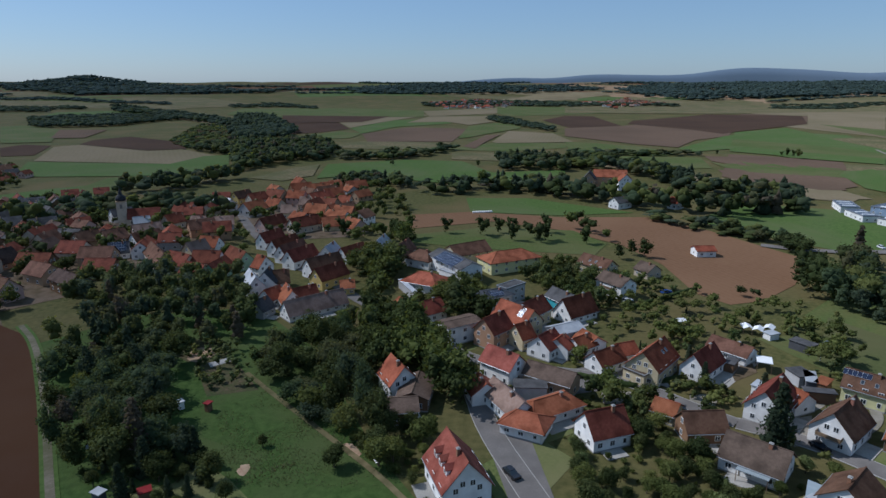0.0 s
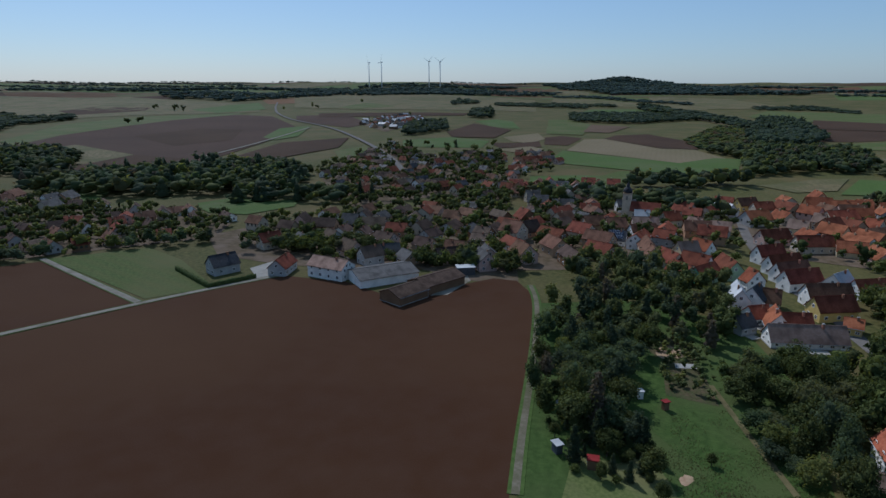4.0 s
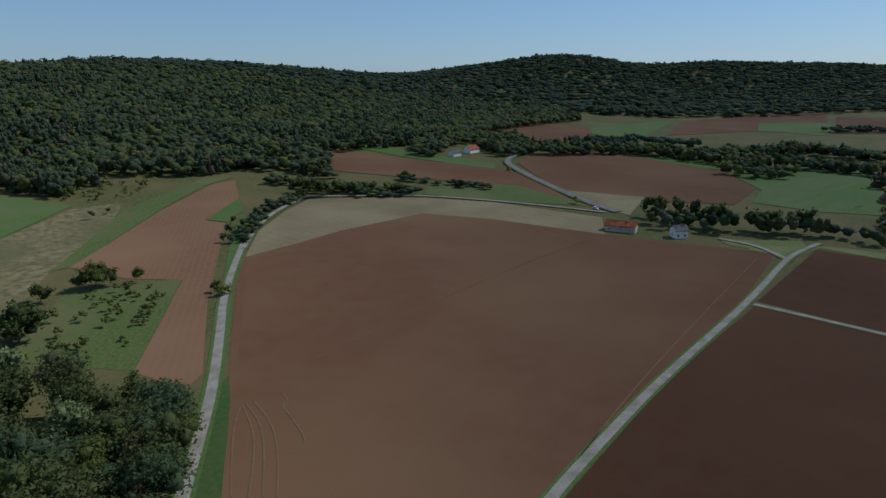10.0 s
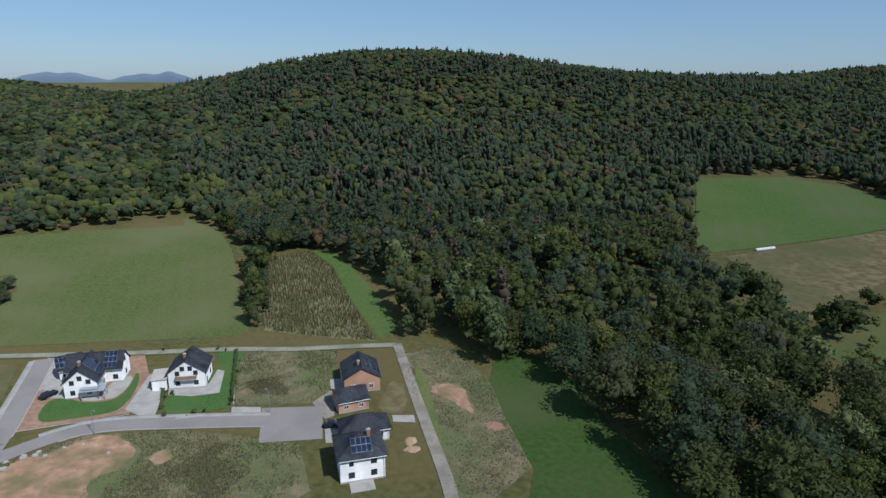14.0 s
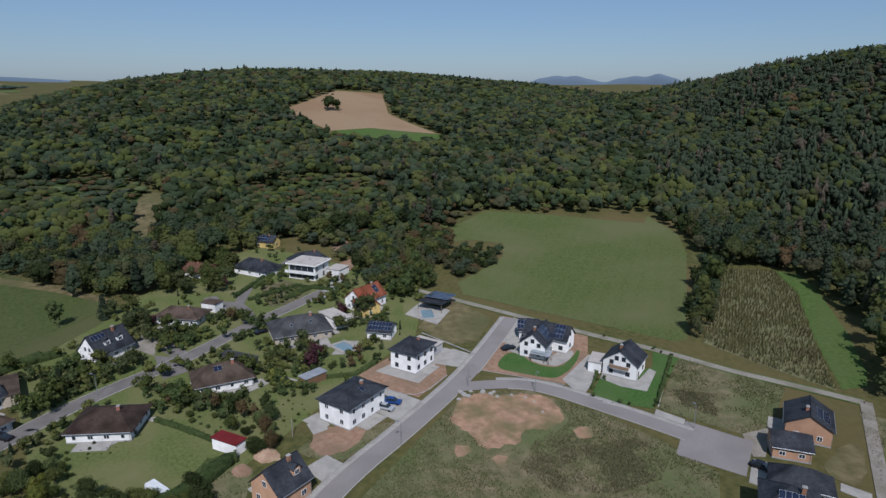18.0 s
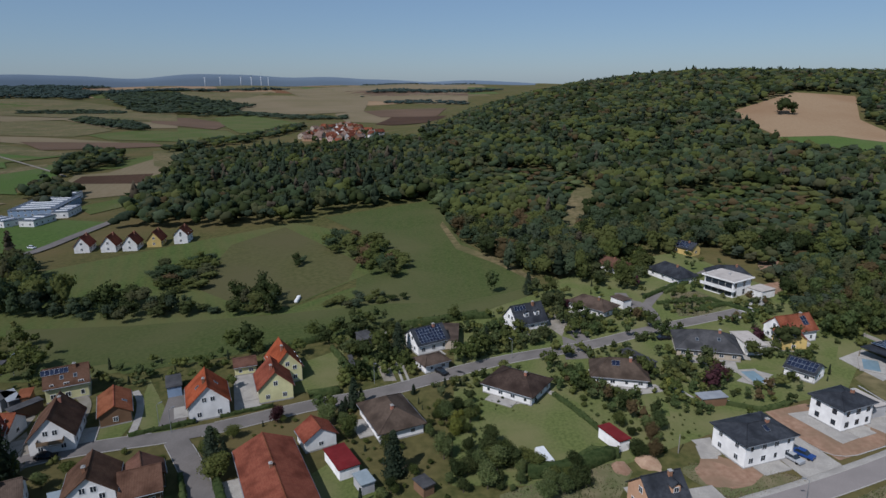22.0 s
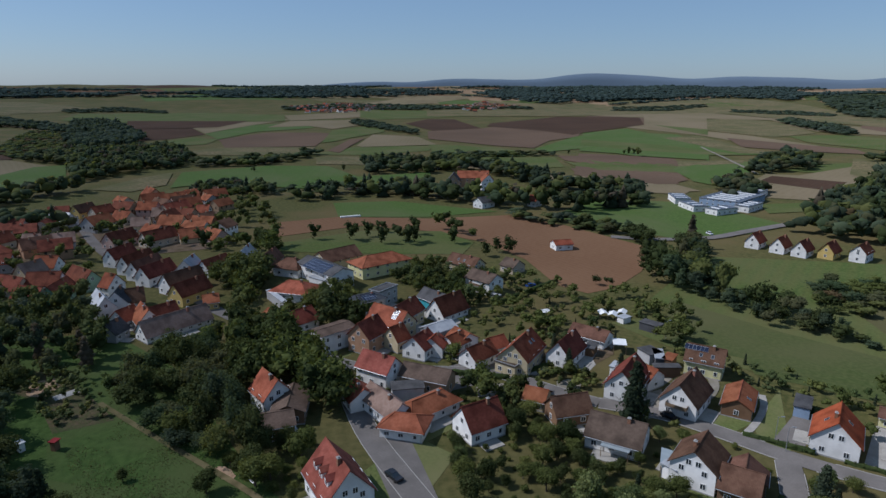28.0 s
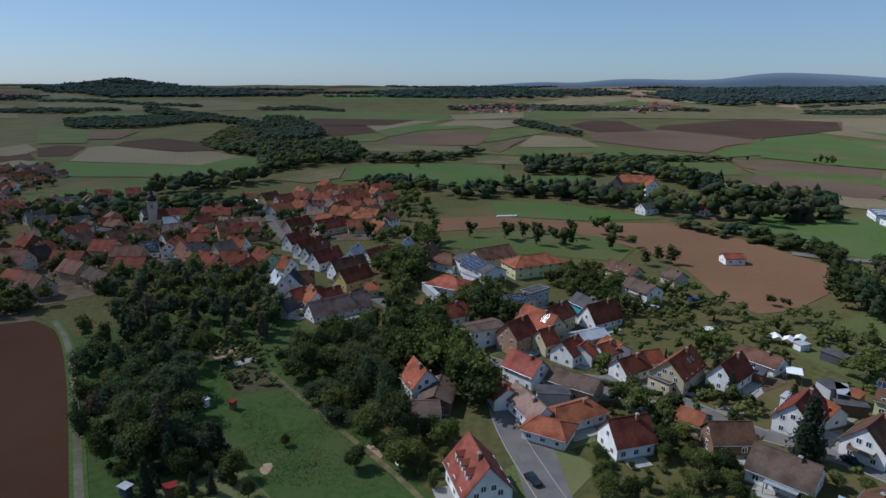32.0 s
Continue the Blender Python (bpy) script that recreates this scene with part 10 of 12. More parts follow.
for x, y, rot, L, W, h, wl in ((283, 366, 32, 46, 26, 4.6, "blue"), (313, 384, 32, 24, 12, 4.2, "white"), (250, 378, 70, 22, 10, 3.8, "white"),
                               (243, 352, 84, 20, 9, 3.6, "white"), (252, 335, 14, 18, 9, 3.6, "white"), (277, 342, 30, 22, 9, 3.6, "white")):
    hall = house(x, y, rot, L, W, h, h, "roof_blue_grey", wl, kind="flat", label="low %s business hall with a flat blue-grey roof" % ("blue-grey" if wl == "blue" else wl), category="business hall")
    for k in range(int(L / 7)):
        part("rooflight", Build().box(-L / 2 + 3 + k * 7, -L / 2 + 4.2 + k * 7, -W * .36, W * .36, h + .3, h + .7).mesh("rooflight", "white_frame"), hall)
house(126.3, 466.7, -12, 24.0, 13.3, 9.0, 13.5, "roof_orange", "sandstone", label='sandstone monastery wing with a pale red roof', category='monastery')
house(108.3, 456.0, 73, 14.0, 8.3, 9.0, 14.0, "roof_grey", "sandstone", category='monastery')
house(132.0, 445.9, -101, 16.0, 10.0, 9.0, 14.0, "roof_orange", "white", category='monastery')
house(147.2, 385.6, -50, 6.5, 8.3, 4.0, 7.0, "roof_red", "white")
house(112.9, 388.4, 31, 11.9, 8.3, 4.0, 7.0, "roof_grey", "white")
house(-241.6, 112.8, 89, 11.2, 8.3, 4.0, 7.8, "roof_anthracite", "grey")
house(-223.5, 130.3, 126, 12.8, 7.5, 3.6, 7.0, "roof_dark_red", "grey")
house(-204.2, 141.4, 16, 17.4, 9.1, 5.0, 8.0, "roof_pale", "white")
house(-187.0, 154.0, 73, 25.0, 17.0, 3.4, 5.4, "roof_grey", "white", category='farm hall', chimney=None, win=False, label='large pale farm hall with a grey roof')
house(-162.3, 144.1, 91, 14.6, 10.8, 3.4, 5.4, "roof_dark_brown", "wood_wall", category='barn', chimney=None, win=False, label='dark timber barn with a dark brown roof')
house(-164.1, 162.5, 89, 20.1, 11.6, 3.4, 5.4, "roof_dark_brown", "wood_wall", category='barn', chimney=None, win=False, label='dark timber barn with a dark brown roof')
shed(-167.0, 182.5, 53, 7.4, 4.7, 3.4, "roof_sheet", "dark_wall", category='shed')
house(-44.8, 232.8, 51, 13.9, 7.5, 4.0, 8.0, "roof_dark_red", "yellow")
house(-49.8, 246.6, 45, 15.7, 7.5, 4.0, 8.0, "roof_brown", "white")
house(-83.5, 291.0, 61, 13.4, 6.6, 4.0, 8.0, "roof_dark_red", "white")
house(-73.8, 278.3, 62, 15.9, 6.6, 4.0, 8.0, "roof_dark_red", "white")
house(-68.0, 268.5, 61, 15.1, 6.6, 4.0, 8.0, "roof_brown", "white")
house(-62.1, 259.9, 58, 15.2, 7.1, 4.0, 8.0, "roof_dark_red", "white")
house(-50.2, 265.4, 78, 10.4, 7.5, 4.0, 8.0, "roof_sheet", "white")
house(-40.6, 267.5, 53, 13.4, 7.5, 3.0, 7.0, "roof_red", "white")
house(-59.5, 328.1, 19, 12.2, 9.1, 3.0, 7.0, "roof_orange", "cream")
house(-74.4, 324.1, 45, 16.9, 8.3, 4.0, 8.0, "roof_dark_red", "beige")
house(-92.3, 325.0, 58, 15.6, 7.5, 4.0, 8.0, "roof_dark_red", "pink")
house(-90.0, 357.7, 1, 9.3, 7.5, 4.0, 8.0, "roof_pale", "cream")
house(-85.4, 378.2, -4, 5.7, 8.3, 5.0, 9.0, "roof_pale", "beige")
house(-87.8, 436.3, 20, 11.7, 10.0, 4.0, 8.0, "roof_orange", "cream")
house(-81.0, 402.1, 51, 17.3, 10.0, 4.0, 8.0, "roof_red", "beige")
house(-63.1, 394.5, -11, 7.4, 10.0, 3.0, 7.0, "roof_red", "beige")
house(-121.5, 398.7, 51, 12.2, 8.3, 4.0, 8.0, "roof_red", "beige")
house(-133.6, 406.0, 61, 13.3, 7.5, 4.0, 8.0, "roof_brown", "yellow")
house(-137.1, 381.9, -42, 17.1, 8.3, 4.0, 8.0, "roof_sheet", "white")
house(-131.1, 325.1, -4, 7.7, 8.3, 4.0, 8.0, "roof_pale", "beige")
house(-147.7, 331.0, 61, 9.9, 8.3, 4.0, 8.0, "roof_red", "beige")
house(-151.0, 307.4, 38, 13.1, 9.1, 4.0, 8.0, "roof_pale", "pink")
house(-161.3, 323.8, 31, 7.9, 8.3, 4.0, 8.0, "roof_sheet", "white")
house(-170.0, 286.5, 55, 10.5, 10.0, 5.0, 9.0, "roof_brown", "sandstone")
house(-159.1, 290.4, 48, 9.9, 10.0, 5.0, 9.0, "roof_brown", "sandstone")
house(-147.6, 272.6, 23, 8.2, 8.3, 3.0, 7.0, "roof_anthracite", "white", solar=(-1, 6, 3, 0, 2.6))
house(-124.1, 259.6, -55, 25.6, 7.5, 4.0, 8.0, "roof_brown", "beige")
house(-111.9, 271.0, 58, 9.7, 7.5, 4.0, 8.0, "roof_pale", "cream")
house(-108.6, 280.0, -15, 9.4, 7.5, 4.0, 8.0, "roof_red", "white")
house(-112.4, 254.8, -33, 13.4, 7.5, 3.0, 7.0, "roof_dark_red", "beige")
house(-100.4, 254.3, -4, 11.8, 8.3, 4.0, 8.0, "roof_dark_red", "white")
house(-92.6, 243.6, 81, 13.5, 8.3, 3.0, 7.0, "roof_red", "green")
house(-100.0, 239.2, -31, 11.7, 7.5, 3.0, 7.0, "roof_dark_red", "beige")
house(-88.2, 257.1, -47, 14.5, 7.5, 4.0, 8.0, "roof_dark_red", "green")
house(-74.0, 243.1, -36, 5.0, 7.5, 5.0, 9.0, "roof_red", "white")
house(-71.8, 222.6, -62, 11.9, 6.6, 4.0, 8.0, "roof_sheet", "white")
house(-67.5, 226.4, 93, 7.7, 7.5, 4.0, 8.0, "roof_anthracite", "white")
house(-62.8, 229.5, 17, 5.5, 6.6, 3.0, 7.0, "roof_brown", "white")
house(-54.7, 208.7, -64, 9.8, 7.0, 3.0, 7.0, "roof_orange", "white")
house(-61.4, 211.0, 56, 6.8, 7.0, 3.0, 6.0, "roof_red", "white")
house(-49.4, 209.3, 39, 8.5, 7.5, 3.0, 7.0, "roof_dark_red", "white")
house(-44.5, 201.7, 39, 22.2, 7.5, 2.5, 6.5, "roof_pale", "white")
house(-36.3, 222.9, 12, 5.0, 7.0, 3.0, 5.0, "roof_orange", "yellow")
house(-62.1, 199.1, 66, 6.3, 6.6, 3.0, 6.0, "roof_grey", "grey")
house(-29.2, 281.8, 80, 13.9, 7.5, 3.0, 7.0, "roof_sheet", "white")
house(-18.8, 271.4, 73, 17.9, 7.5, 3.0, 7.0, "roof_brown", "beige")
church(-173.6, 328.8, 20)
sheet("village_ground", [(-178, 286), (-164, 321), (-147, 408), (-111, 311), (-102, 257), (-117, 254), (-144, 238)], "yard_ground", "trodden yards and rough grass between village houses", "ground", 0.85)
settle([(-178, 286), (-164, 321), (-147, 408), (-111, 311), (-102, 257), (-117, 254), (-144, 238)], 13, 1, ['dark_red', 'red', 'brown', 'pale', 'dark_red'], trees=25)
sheet("village_ground", [(-139, 388), (-112, 471), (-61, 473), (-41, 312), (-76, 304), (-108, 329)], "yard_ground", "trodden yards and rough grass between village houses", "ground", 0.9)
settle([(-139, 388), (-112, 471), (-61, 473), (-41, 312), (-76, 304), (-108, 329)], 13, 2, ['dark_red', 'red', 'brown', 'orange'], trees=16)
sheet("village_ground", [(-310, 159), (-290, 233), (-289, 361), (-189, 242), (-179, 195), (-203, 188), (-242, 180), (-269, 163)], "yard_ground", "trodden yards and rough grass between village houses", "ground", 0.95)
settle([(-310, 159), (-290, 233), (-289, 361), (-189, 242), (-179, 195), (-203, 188), (-242, 180), (-269, 163)], 12.6, 3, ['dark_brown', 'dark_red', 'brown', 'grey_brown', 'grey', 'dark_brown'], trees=200, size=0.88)
sheet("village_ground", [(-524, -118), (-567, -32), (-533, 33), (-472, 90), (-408, 138), (-339, 170), (-301, 138), (-324, 61), (-352, -4), (-376, -52), (-381, -88)], "yard_ground", "trodden yards and rough grass between village houses", "ground", 1)
settle([(-524, -118), (-567, -32), (-533, 33), (-472, 90), (-408, 138), (-339, 170), (-301, 138), (-324, 61), (-352, -4), (-376, -52), (-381, -88)], 15.5, 4, ['dark_brown', 'brown', 'grey_brown', 'grey_brown', 'dark_red', 'dark_brown'], trees=900, size=0.74)
sheet("village_ground", [(-593, 17), (-578, 78), (-466, 115), (-430, 98)], "yard_ground", "trodden yards and rough grass between village houses", "ground", 1.05)
settle([(-593, 17), (-578, 78), (-466, 115), (-430, 98)], 18, 5, ['grey', 'brown', 'sheet'], trees=20)
sheet("village_ground", [(-478, 319), (-535, 421), (-620, 525), (-478, 470), (-456, 558), (-289, 361), (-309, 287), (-308, 227)], "yard_ground", "trodden yards and rough grass between village houses", "ground", 1.1)
settle([(-478, 319), (-535, 421), (-620, 525), (-478, 470), (-456, 558), (-289, 361), (-309, 287), (-308, 227)], 16.5, 6, ['dark_brown', 'brown', 'grey_brown', 'anthracite', 'dark_red'], trees=700, size=0.78)
sheet("village_ground", [(-1022, 782), (-1139, 1027), (-981, 951), (-789, 665)], "yard_ground", "trodden yards and rough grass between village houses", "ground", 1.15)
settle([(-1022, 782), (-1139, 1027), (-981, 951), (-789, 665)], 22, 7, ['grey', 'dark_red', 'sheet'], trees=20)
sheet("village_ground", [(-217, 271), (-190, 306), (-144, 238), (-139, 219), (-159, 197), (-201, 215)], "yard_ground", "trodden yards and rough grass between village houses", "ground", 1)
settle([(-217, 271), (-190, 306), (-144, 238), (-139, 219), (-159, 197), (-201, 215)], 12.5, 13, ['dark_brown', 'brown', 'dark_red', 'grey'], trees=24)
sheet("village_ground", [(-247, 337), (-220, 355), (-171, 348), (-129, 288), (-148, 266), (-170, 261), (-191, 255)], "yard_ground", "trodden yards and rough grass between village houses", "ground", 0.95)
settle([(-247, 337), (-220, 355), (-171, 348), (-129, 288), (-148, 266), (-170, 261), (-191, 255)], 12, 21, ['dark_brown', 'brown', 'dark_red', 'grey'], trees=80, size=0.9)
sheet("village_ground", [(-281, 141), (-267, 162), (-240, 179), (-202, 187), (-178, 194), (-161, 209), (-151.2, 197.5), (-168.0, 184.1), (-215, 161), (-246, 147)], "yard_ground", "trodden yards and rough grass between village houses", "ground", 1)
settle([(-281, 141), (-267, 162), (-240, 179), (-202, 187), (-178, 194), (-161, 209), (-151.2, 197.5), (-168.0, 184.1), (-215, 161), (-246, 147)], 13, 22, ['dark_brown', 'brown', 'dark_red', 'grey', 'grey_brown'], trees=150, size=0.85)
settle([(-297, 375), (-274, 396), (-242, 429), (-201, 381), (-224, 345), (-245, 332), (-262, 328)], 12, 23, ['dark_red', 'brown', 'dark_red', 'grey'], trees=40, size=0.9)
settle([(-441, 566), (-410, 585), (-338, 506), (-310, 425), (-311, 394)], 15, 24, ['grey', 'brown', 'dark_red'], trees=30, size=0.75)
settle([(-67, 2083), (120, 2257), (301, 2125), (193, 1825), (2, 1860)], 26, 8, ['red', 'brown', 'grey'], trees=30)
settle([(468, 2173), (709, 2440), (726, 2077), (475, 1745)], 26, 9, ['red', 'brown', 'pale'], trees=25)
settle([(764, 483), (1011, 584), (1081, 561), (798, 369), (688, 357), (704, 423)], 17, 10, ['dark_red', 'red', 'pale'], trees=25)
settle([(-559, 1), (-588, 37), (-626, 62), (-621, -9)], 22, 12, ['sheet', 'grey'])
house(-289.6, -182.1, 111, 16.1, 7.5, 3.4, 5.5, "roof_red", "beige", category='farmhouse')
house(-299.6, -154.1, 144, 6.9, 6.6, 4.2, 6.5, "roof_grey", "white")
house(-483.9, -501.1, -166, 18.7, 10.0, 4.0, 8.0, "roof_red", "white")
house(-446.6, -488.0, -175, 11.8, 9.1, 4.0, 7.0, "roof_grey", "white")
shed(-56.7, 101.6, 31, 2.1, 1.8, 2.3, "roof_metal_red", "wood_wall", label='small garden hut with a red metal roof', category='garden hut')
shed(-56.9, 135.0, 67, 1.4, 1.2, 2.2, "roof_metal_red", "wood_wall", door=False, label='tiny red-roofed tool hut in the garden', category='garden hut')
shed(-64.1, 136.1, 45, 1.2, 1.5, 2.0, "roof_sheet", "white", door=False, label='white metal tool shed in the garden', category='garden hut')
shed(-65.3, 101.3, 66, 1.5, 2.1, 2.2, "roof_sheet", "dark_wall", door=False, label='dark tool shed with a sheet roof', category='garden hut')
shed(95.0, 49.9, -40, 2.7, 4.1, 2.4, "roof_glass_roof", "grey", door=False, label='small glazed garden greenhouse', category='greenhouse')
shed(98.0, 38.4, -35, 2.5, 3.5, 2.2, "roof_grey", "wood_wall", door=False, label='weathered brown wooden garden hut', category='garden hut')
shed(153.4, -16.9, -61, 6.6, 3.0, 2.3, "roof_sheet", "wood_wall", door=False, label='timber garden pavilion with a pale roof', category='garden hut')
carport(147.1, -81.6, -138, 4.3, 6.4, 2.6, roof='glass_roof', label='terrace pergola with a pale glass roof')
shed(142.6, 77.1, -143, 7.3, 0.8, 2.2, "roof_grey", "dark_wall", door=False, label='long dark firewood shed on a lawn', category='shed')
shed(102.0, 178.9, 20, 3.6, 2.8, 2.0, "roof_sheet", "white", door=False, label='white shed in the orchard', category='shed')
carport(61.2, 106.4, -41, 6.1, 2.5, 2.5, roof='glass_roof', label='terrace awning with a pale ribbed roof')
shed(93.6, 139.5, -13, 7.0, 2.4, 3.0, "roof_grey", "wood_wall", door=False, category='shed', label='grey-roofed timber farm shed')
shed(95.8, 147.1, -24, 2.5, 6.8, 3.0, "roof_sheet", "dark_wall", door=False, category='shed', label='dark shed with a grey-green sheet roof')
shed(81.0, 144.3, -47, 2.0, 4.0, 2.4, "roof_sheet", "white", door=False, category='shed', label='small pale shed in a farm yard')
shed(79.8, 157.4, -41, 2.7, 4.6, 2.6, "roof_grey", "wood_wall", category='shed', label='small grey-roofed timber yard shed')
shed(64.1, 81.6, -49, 4.7, 4.1, 3.0, "roof_red", "white", door=False, category='shed', label='white shed with a red tiled roof')
shed(68.0, 77.4, -49, 4.1, 4.1, 3.0, "roof_pale", "white", door=False, category='shed', label='white shed with a pale tan roof')
carport(70.0, 100.3, -124, 6.7, 3.2, 2.5, roof='glass_roof', label='terrace awning with a pale ribbed roof')

# ---- trees and gardens ----
tree(-412.1, -378.6, 6.1, "bush")
tree(-333.9, -245.2, 6.1, "bush")
tree(-85.5, -223.2, 6.1, "bush")
tree(-334.2, -191.6, 17.1, "dark")
tree(-333.4, -182.9, 14.6, "dark")
tree(-333.4, -173.1, 18.3, "dark")
tree(-332.0, -162.7, 18.3, "dark")
tree(-333.0, -151.9, 18.3, "dark")
tree(-338.2, -134.3, 17.1, "dark")
tree(-345.6, -128.3, 15.9, "dark")
tree(-355.2, -112.6, 17.1, "dark")
tree(-1234.6, 420.3, 19.5, "dark")
tree(-1268.1, 453.2, 19.5, "dark")
tree(-1863.4, 717.4, 19.5, "dark")
tree(-1806.6, 751.0, 22.0, "dark")
tree(-1582.1, 1073.6, 17.1, "dark")
tree(-1757.9, 1379.4, 14.6, "dark")
tree(-78.6, -389.9, 6.1, "broad")
tree(-89.0, -399.7, 4.9, "broad")
tree(-30.5, -261.2, 7.3, "broad")
tree(-50.1, -266.1, 11.0, "broad")
tree(-54.7, -267.3, 9.8, "broad")
tree(-46.4, -263.6, 9.8, "broad")
tree(-65.7, -262.4, 6.1, "broad")
tree(-60.8, -253.8, 3.7, "broad")
tree(-84.3, -228.1, 6.1, "dark")
tree(-116.6, -299.1, 6.1, "dark")
tree(-126.8, -315.1, 7.3, "dark")
tree(-136.6, -332.1, 7.3, "dark")
tree(-17.1, -219.7, 12.2, "broad")
tree(-23.3, -224.3, 11.0, "broad")
tree(94.0, -174.5, 18.3, "willow", wide=0.8)
tree(81.7, -165.4, 19.5, "willow", wide=0.8)
tree(71.4, -157.2, 18.3, "willow", wide=0.8)
tree(65.3, -148.9, 17.1, "willow", wide=0.8)
tree(97.5, -152.6, 8.5, "light")
tree(97.8, -161.3, 9.8, "light")
tree(-27.0, -122.5, 11.0, "brown")
tree(64.1, -246.5, 11.0, "light")
tree(-5.2, -139.5, 8.5, "brown")
tree(148.1, 240.3, 15.9, "dark")
tree(145.6, 229.1, 17.1, "dark")
tree(145.8, 221.1, 15.9, "dark")
tree(136.1, 217.0, 14.6, "dark")
tree(138.2, 227.3, 13.4, "dark")
tree(151.8, 175.8, 13.4, "dark")
tree(152.6, 167.9, 8.5, "dark")
tree(161.6, 158.2, 11.0, "dark")
tree(175.5, 139.9, 11.0, "dark")
tree(181.3, 133.6, 12.2, "dark")
tree(228.4, 148.5, 6.1, "dark")
tree(173.5, 194.6, 4.9, "dark")
tree(140.2, 109.3, 11.0, "dark")
tree(113.3, 177.5, 6.1, "dark")
tree(122.3, 66.1, 18.3, "spruce")
tree(68.9, 159.7, 13.4, "spruce")
tree(80.0, 140.0, 15.9, "spruce")
tree(73.6, 122.8, 14.6, "spruce")
tree(90.2, 82.0, 9.8, "spruce")
tree(94.8, 82.9, 8.5, "spruce")
tree(92.4, 82.5, 9.8, "broad")
tree(87.1, 78.9, 9.8, "broad")
tree(110.6, 80.1, 4.9, "purple")
tree(161.3, -17.7, 7.3, "purple")
tree(120.5, 39.7, 5.5, "yellow")
tree(175.2, -17.1, 7.3, "light")
tree(156.8, 69.2, 8.5, "spruce")
tree(159.1, 64.7, 9.8, "spruce")
tree(119.1, 38.6, 4.3, "yellow")
tree(195.2, -39.8, 9.8, "bush_dark")
tree(201.5, -1.6, 6.1, "bush_dark")
tree(197.2, -11.0, 3.7, "bush_dark")
tree(208.3, 6.1, 4.9, "bush_dark")
tree(181.2, -172.6, 14.6, "broad")
tree(157.4, -148.9, 12.2, "broad")
tree(148.6, -137.5, 9.8, "broad")
tree(-22.5, 112.1, 9.8, "dark")
tree(-46.3, 107.2, 9.8, "dark")
tree(-41.5, 101.7, 8.5, "dark")
tree(-39.5, 119.7, 6.1, "dark")
tree(0.6, 144.9, 14.6, "broad")
tree(3.2, 140.0, 13.4, "broad")
tree(-2.8, 151.8, 13.4, "broad")
tree(68.0, 146.9, 15.9, "spruce")
tree(72.8, 119.7, 14.6, "spruce")
tree(19.9, 314.6, 12.2, "dark")
tree(51.8, 301.8, 12.2, "dark")
tree(34.6, 303.0, 12.2, "dark")
tree(29.1, 319.0, 11.0, "dark")
tree(75.9, 322.7, 11.0, "dark")
tree(1.3, 318.5, 11.0, "dark")
tree(91.5, 271.0, 9.8, "dark")
tree(87.1, 275.1, 8.5, "dark")
tree(79.5, 268.4, 8.5, "dark")
tree(27.8, 454.6, 18.3, "tall")
tree(369.4, 644.8, 11.0, "broad")
tree(369, 646, 11.9, "broad")
tree(303, 689, 6.4, "dark")
tree(-167, 857, 9.9, "dark")
tree(-48, 594, 7.8, "dark")
tree(33, 590, 7.8, "dark")
tree(280, 684, 4.2, "bush")
tree(-1052, 12, 15.8, "broad")
tree(-1137, -43, 19.3, "broad")
tree(-1133, -33, 20.3, "broad")
tree(-1349, 130, 20.4, "broad")
tree(-1375, 170, 19.6, "broad")
tree(-1809, 689, 20.0, "dark")
tree(-1744, 718, 21.3, "dark")
tree(-1711, 728, 22.7, "dark")
tree(-1571, 1050, 23.1, "tall")
tree(-1654, 1297, 21.8, "tall")
tree(-1164, 185, 15.5, "dark")
tree(-1568, 952, 17.2, "tall")
tree(-871, 760, 8.7, "dark")
tree(373, 674, 10.9, "dark")
tree(376, 668, 9.4, "dark")
tree(367, 674, 6.5, "dark")
tree(566, 617, 7.1, "tall")
tree(812, -131, 27.0, "dark")
tree(818, -127, 21.6, "dark")
tree(808, -137, 18.9, "dark")
tree(-20.5, -218.5, 14.7, "dark", wide=1.2)
tree(-17.0, -222.7, 10.3, "dark", wide=1.2)
tree(-32.1, -257.2, 8.0, "dark", wide=1.2)
tree(-50.6, -262.5, 9.2, "broad", wide=1.3)
tree(-56.0, -263.8, 8.8, "dark", wide=1.2)
tree(-45.3, -264.8, 7.2, "broad", wide=1.2)
tree(-65.3, -259.5, 7.2, "broad", wide=1.0)
tree(-213.1, -374.0, 19.0, "dark", wide=1.2)
tree(-211.0, -384.7, 16.0, "dark", wide=1.2)
tree(-220.5, -373.5, 14.1, "dark", wide=1.1)
tree(-208.8, -395.8, 12.0, "dark", wide=1.2)
tree(-235.6, -375.9, 10.2, "broad", wide=1.3)
tree(-242.6, -368.5, 11.0, "broad", wide=1.3)
tree(-251.3, -361.0, 11.0, "dark", wide=1.2)
tree(-259.6, -353.8, 10.1, "broad", wide=1.3)
tree(-264.2, -347.0, 10.9, "dark", wide=1.2)
scatter([(124.8, 72.4), (117.2, 52.9), (97.8, 36.7), (90.3, 50.0)], 39, ['broad', 'spruce', 'bush_dark', 'bush', 'light', 'dark'], 3.2775, 10.6835, 21)
scatter([(136.2, 52.1), (143.3, 39.5), (119.7, 29.8), (101.1, 31.0), (95.7, 40.5)], 22, ['bush', 'bush_dark', 'bush_light', 'broad', 'bush', 'light', 'dark'], 2.461, 7.1185, 22)
scatter([(259, -58), (259, -75), (216.1, -71.8), (207.3, -53.0), (236.2, -55.2)], 68, ['broad', 'bush_dark', 'bush', 'dark', 'light', 'dark'], 4.094, 10.6835, 31)
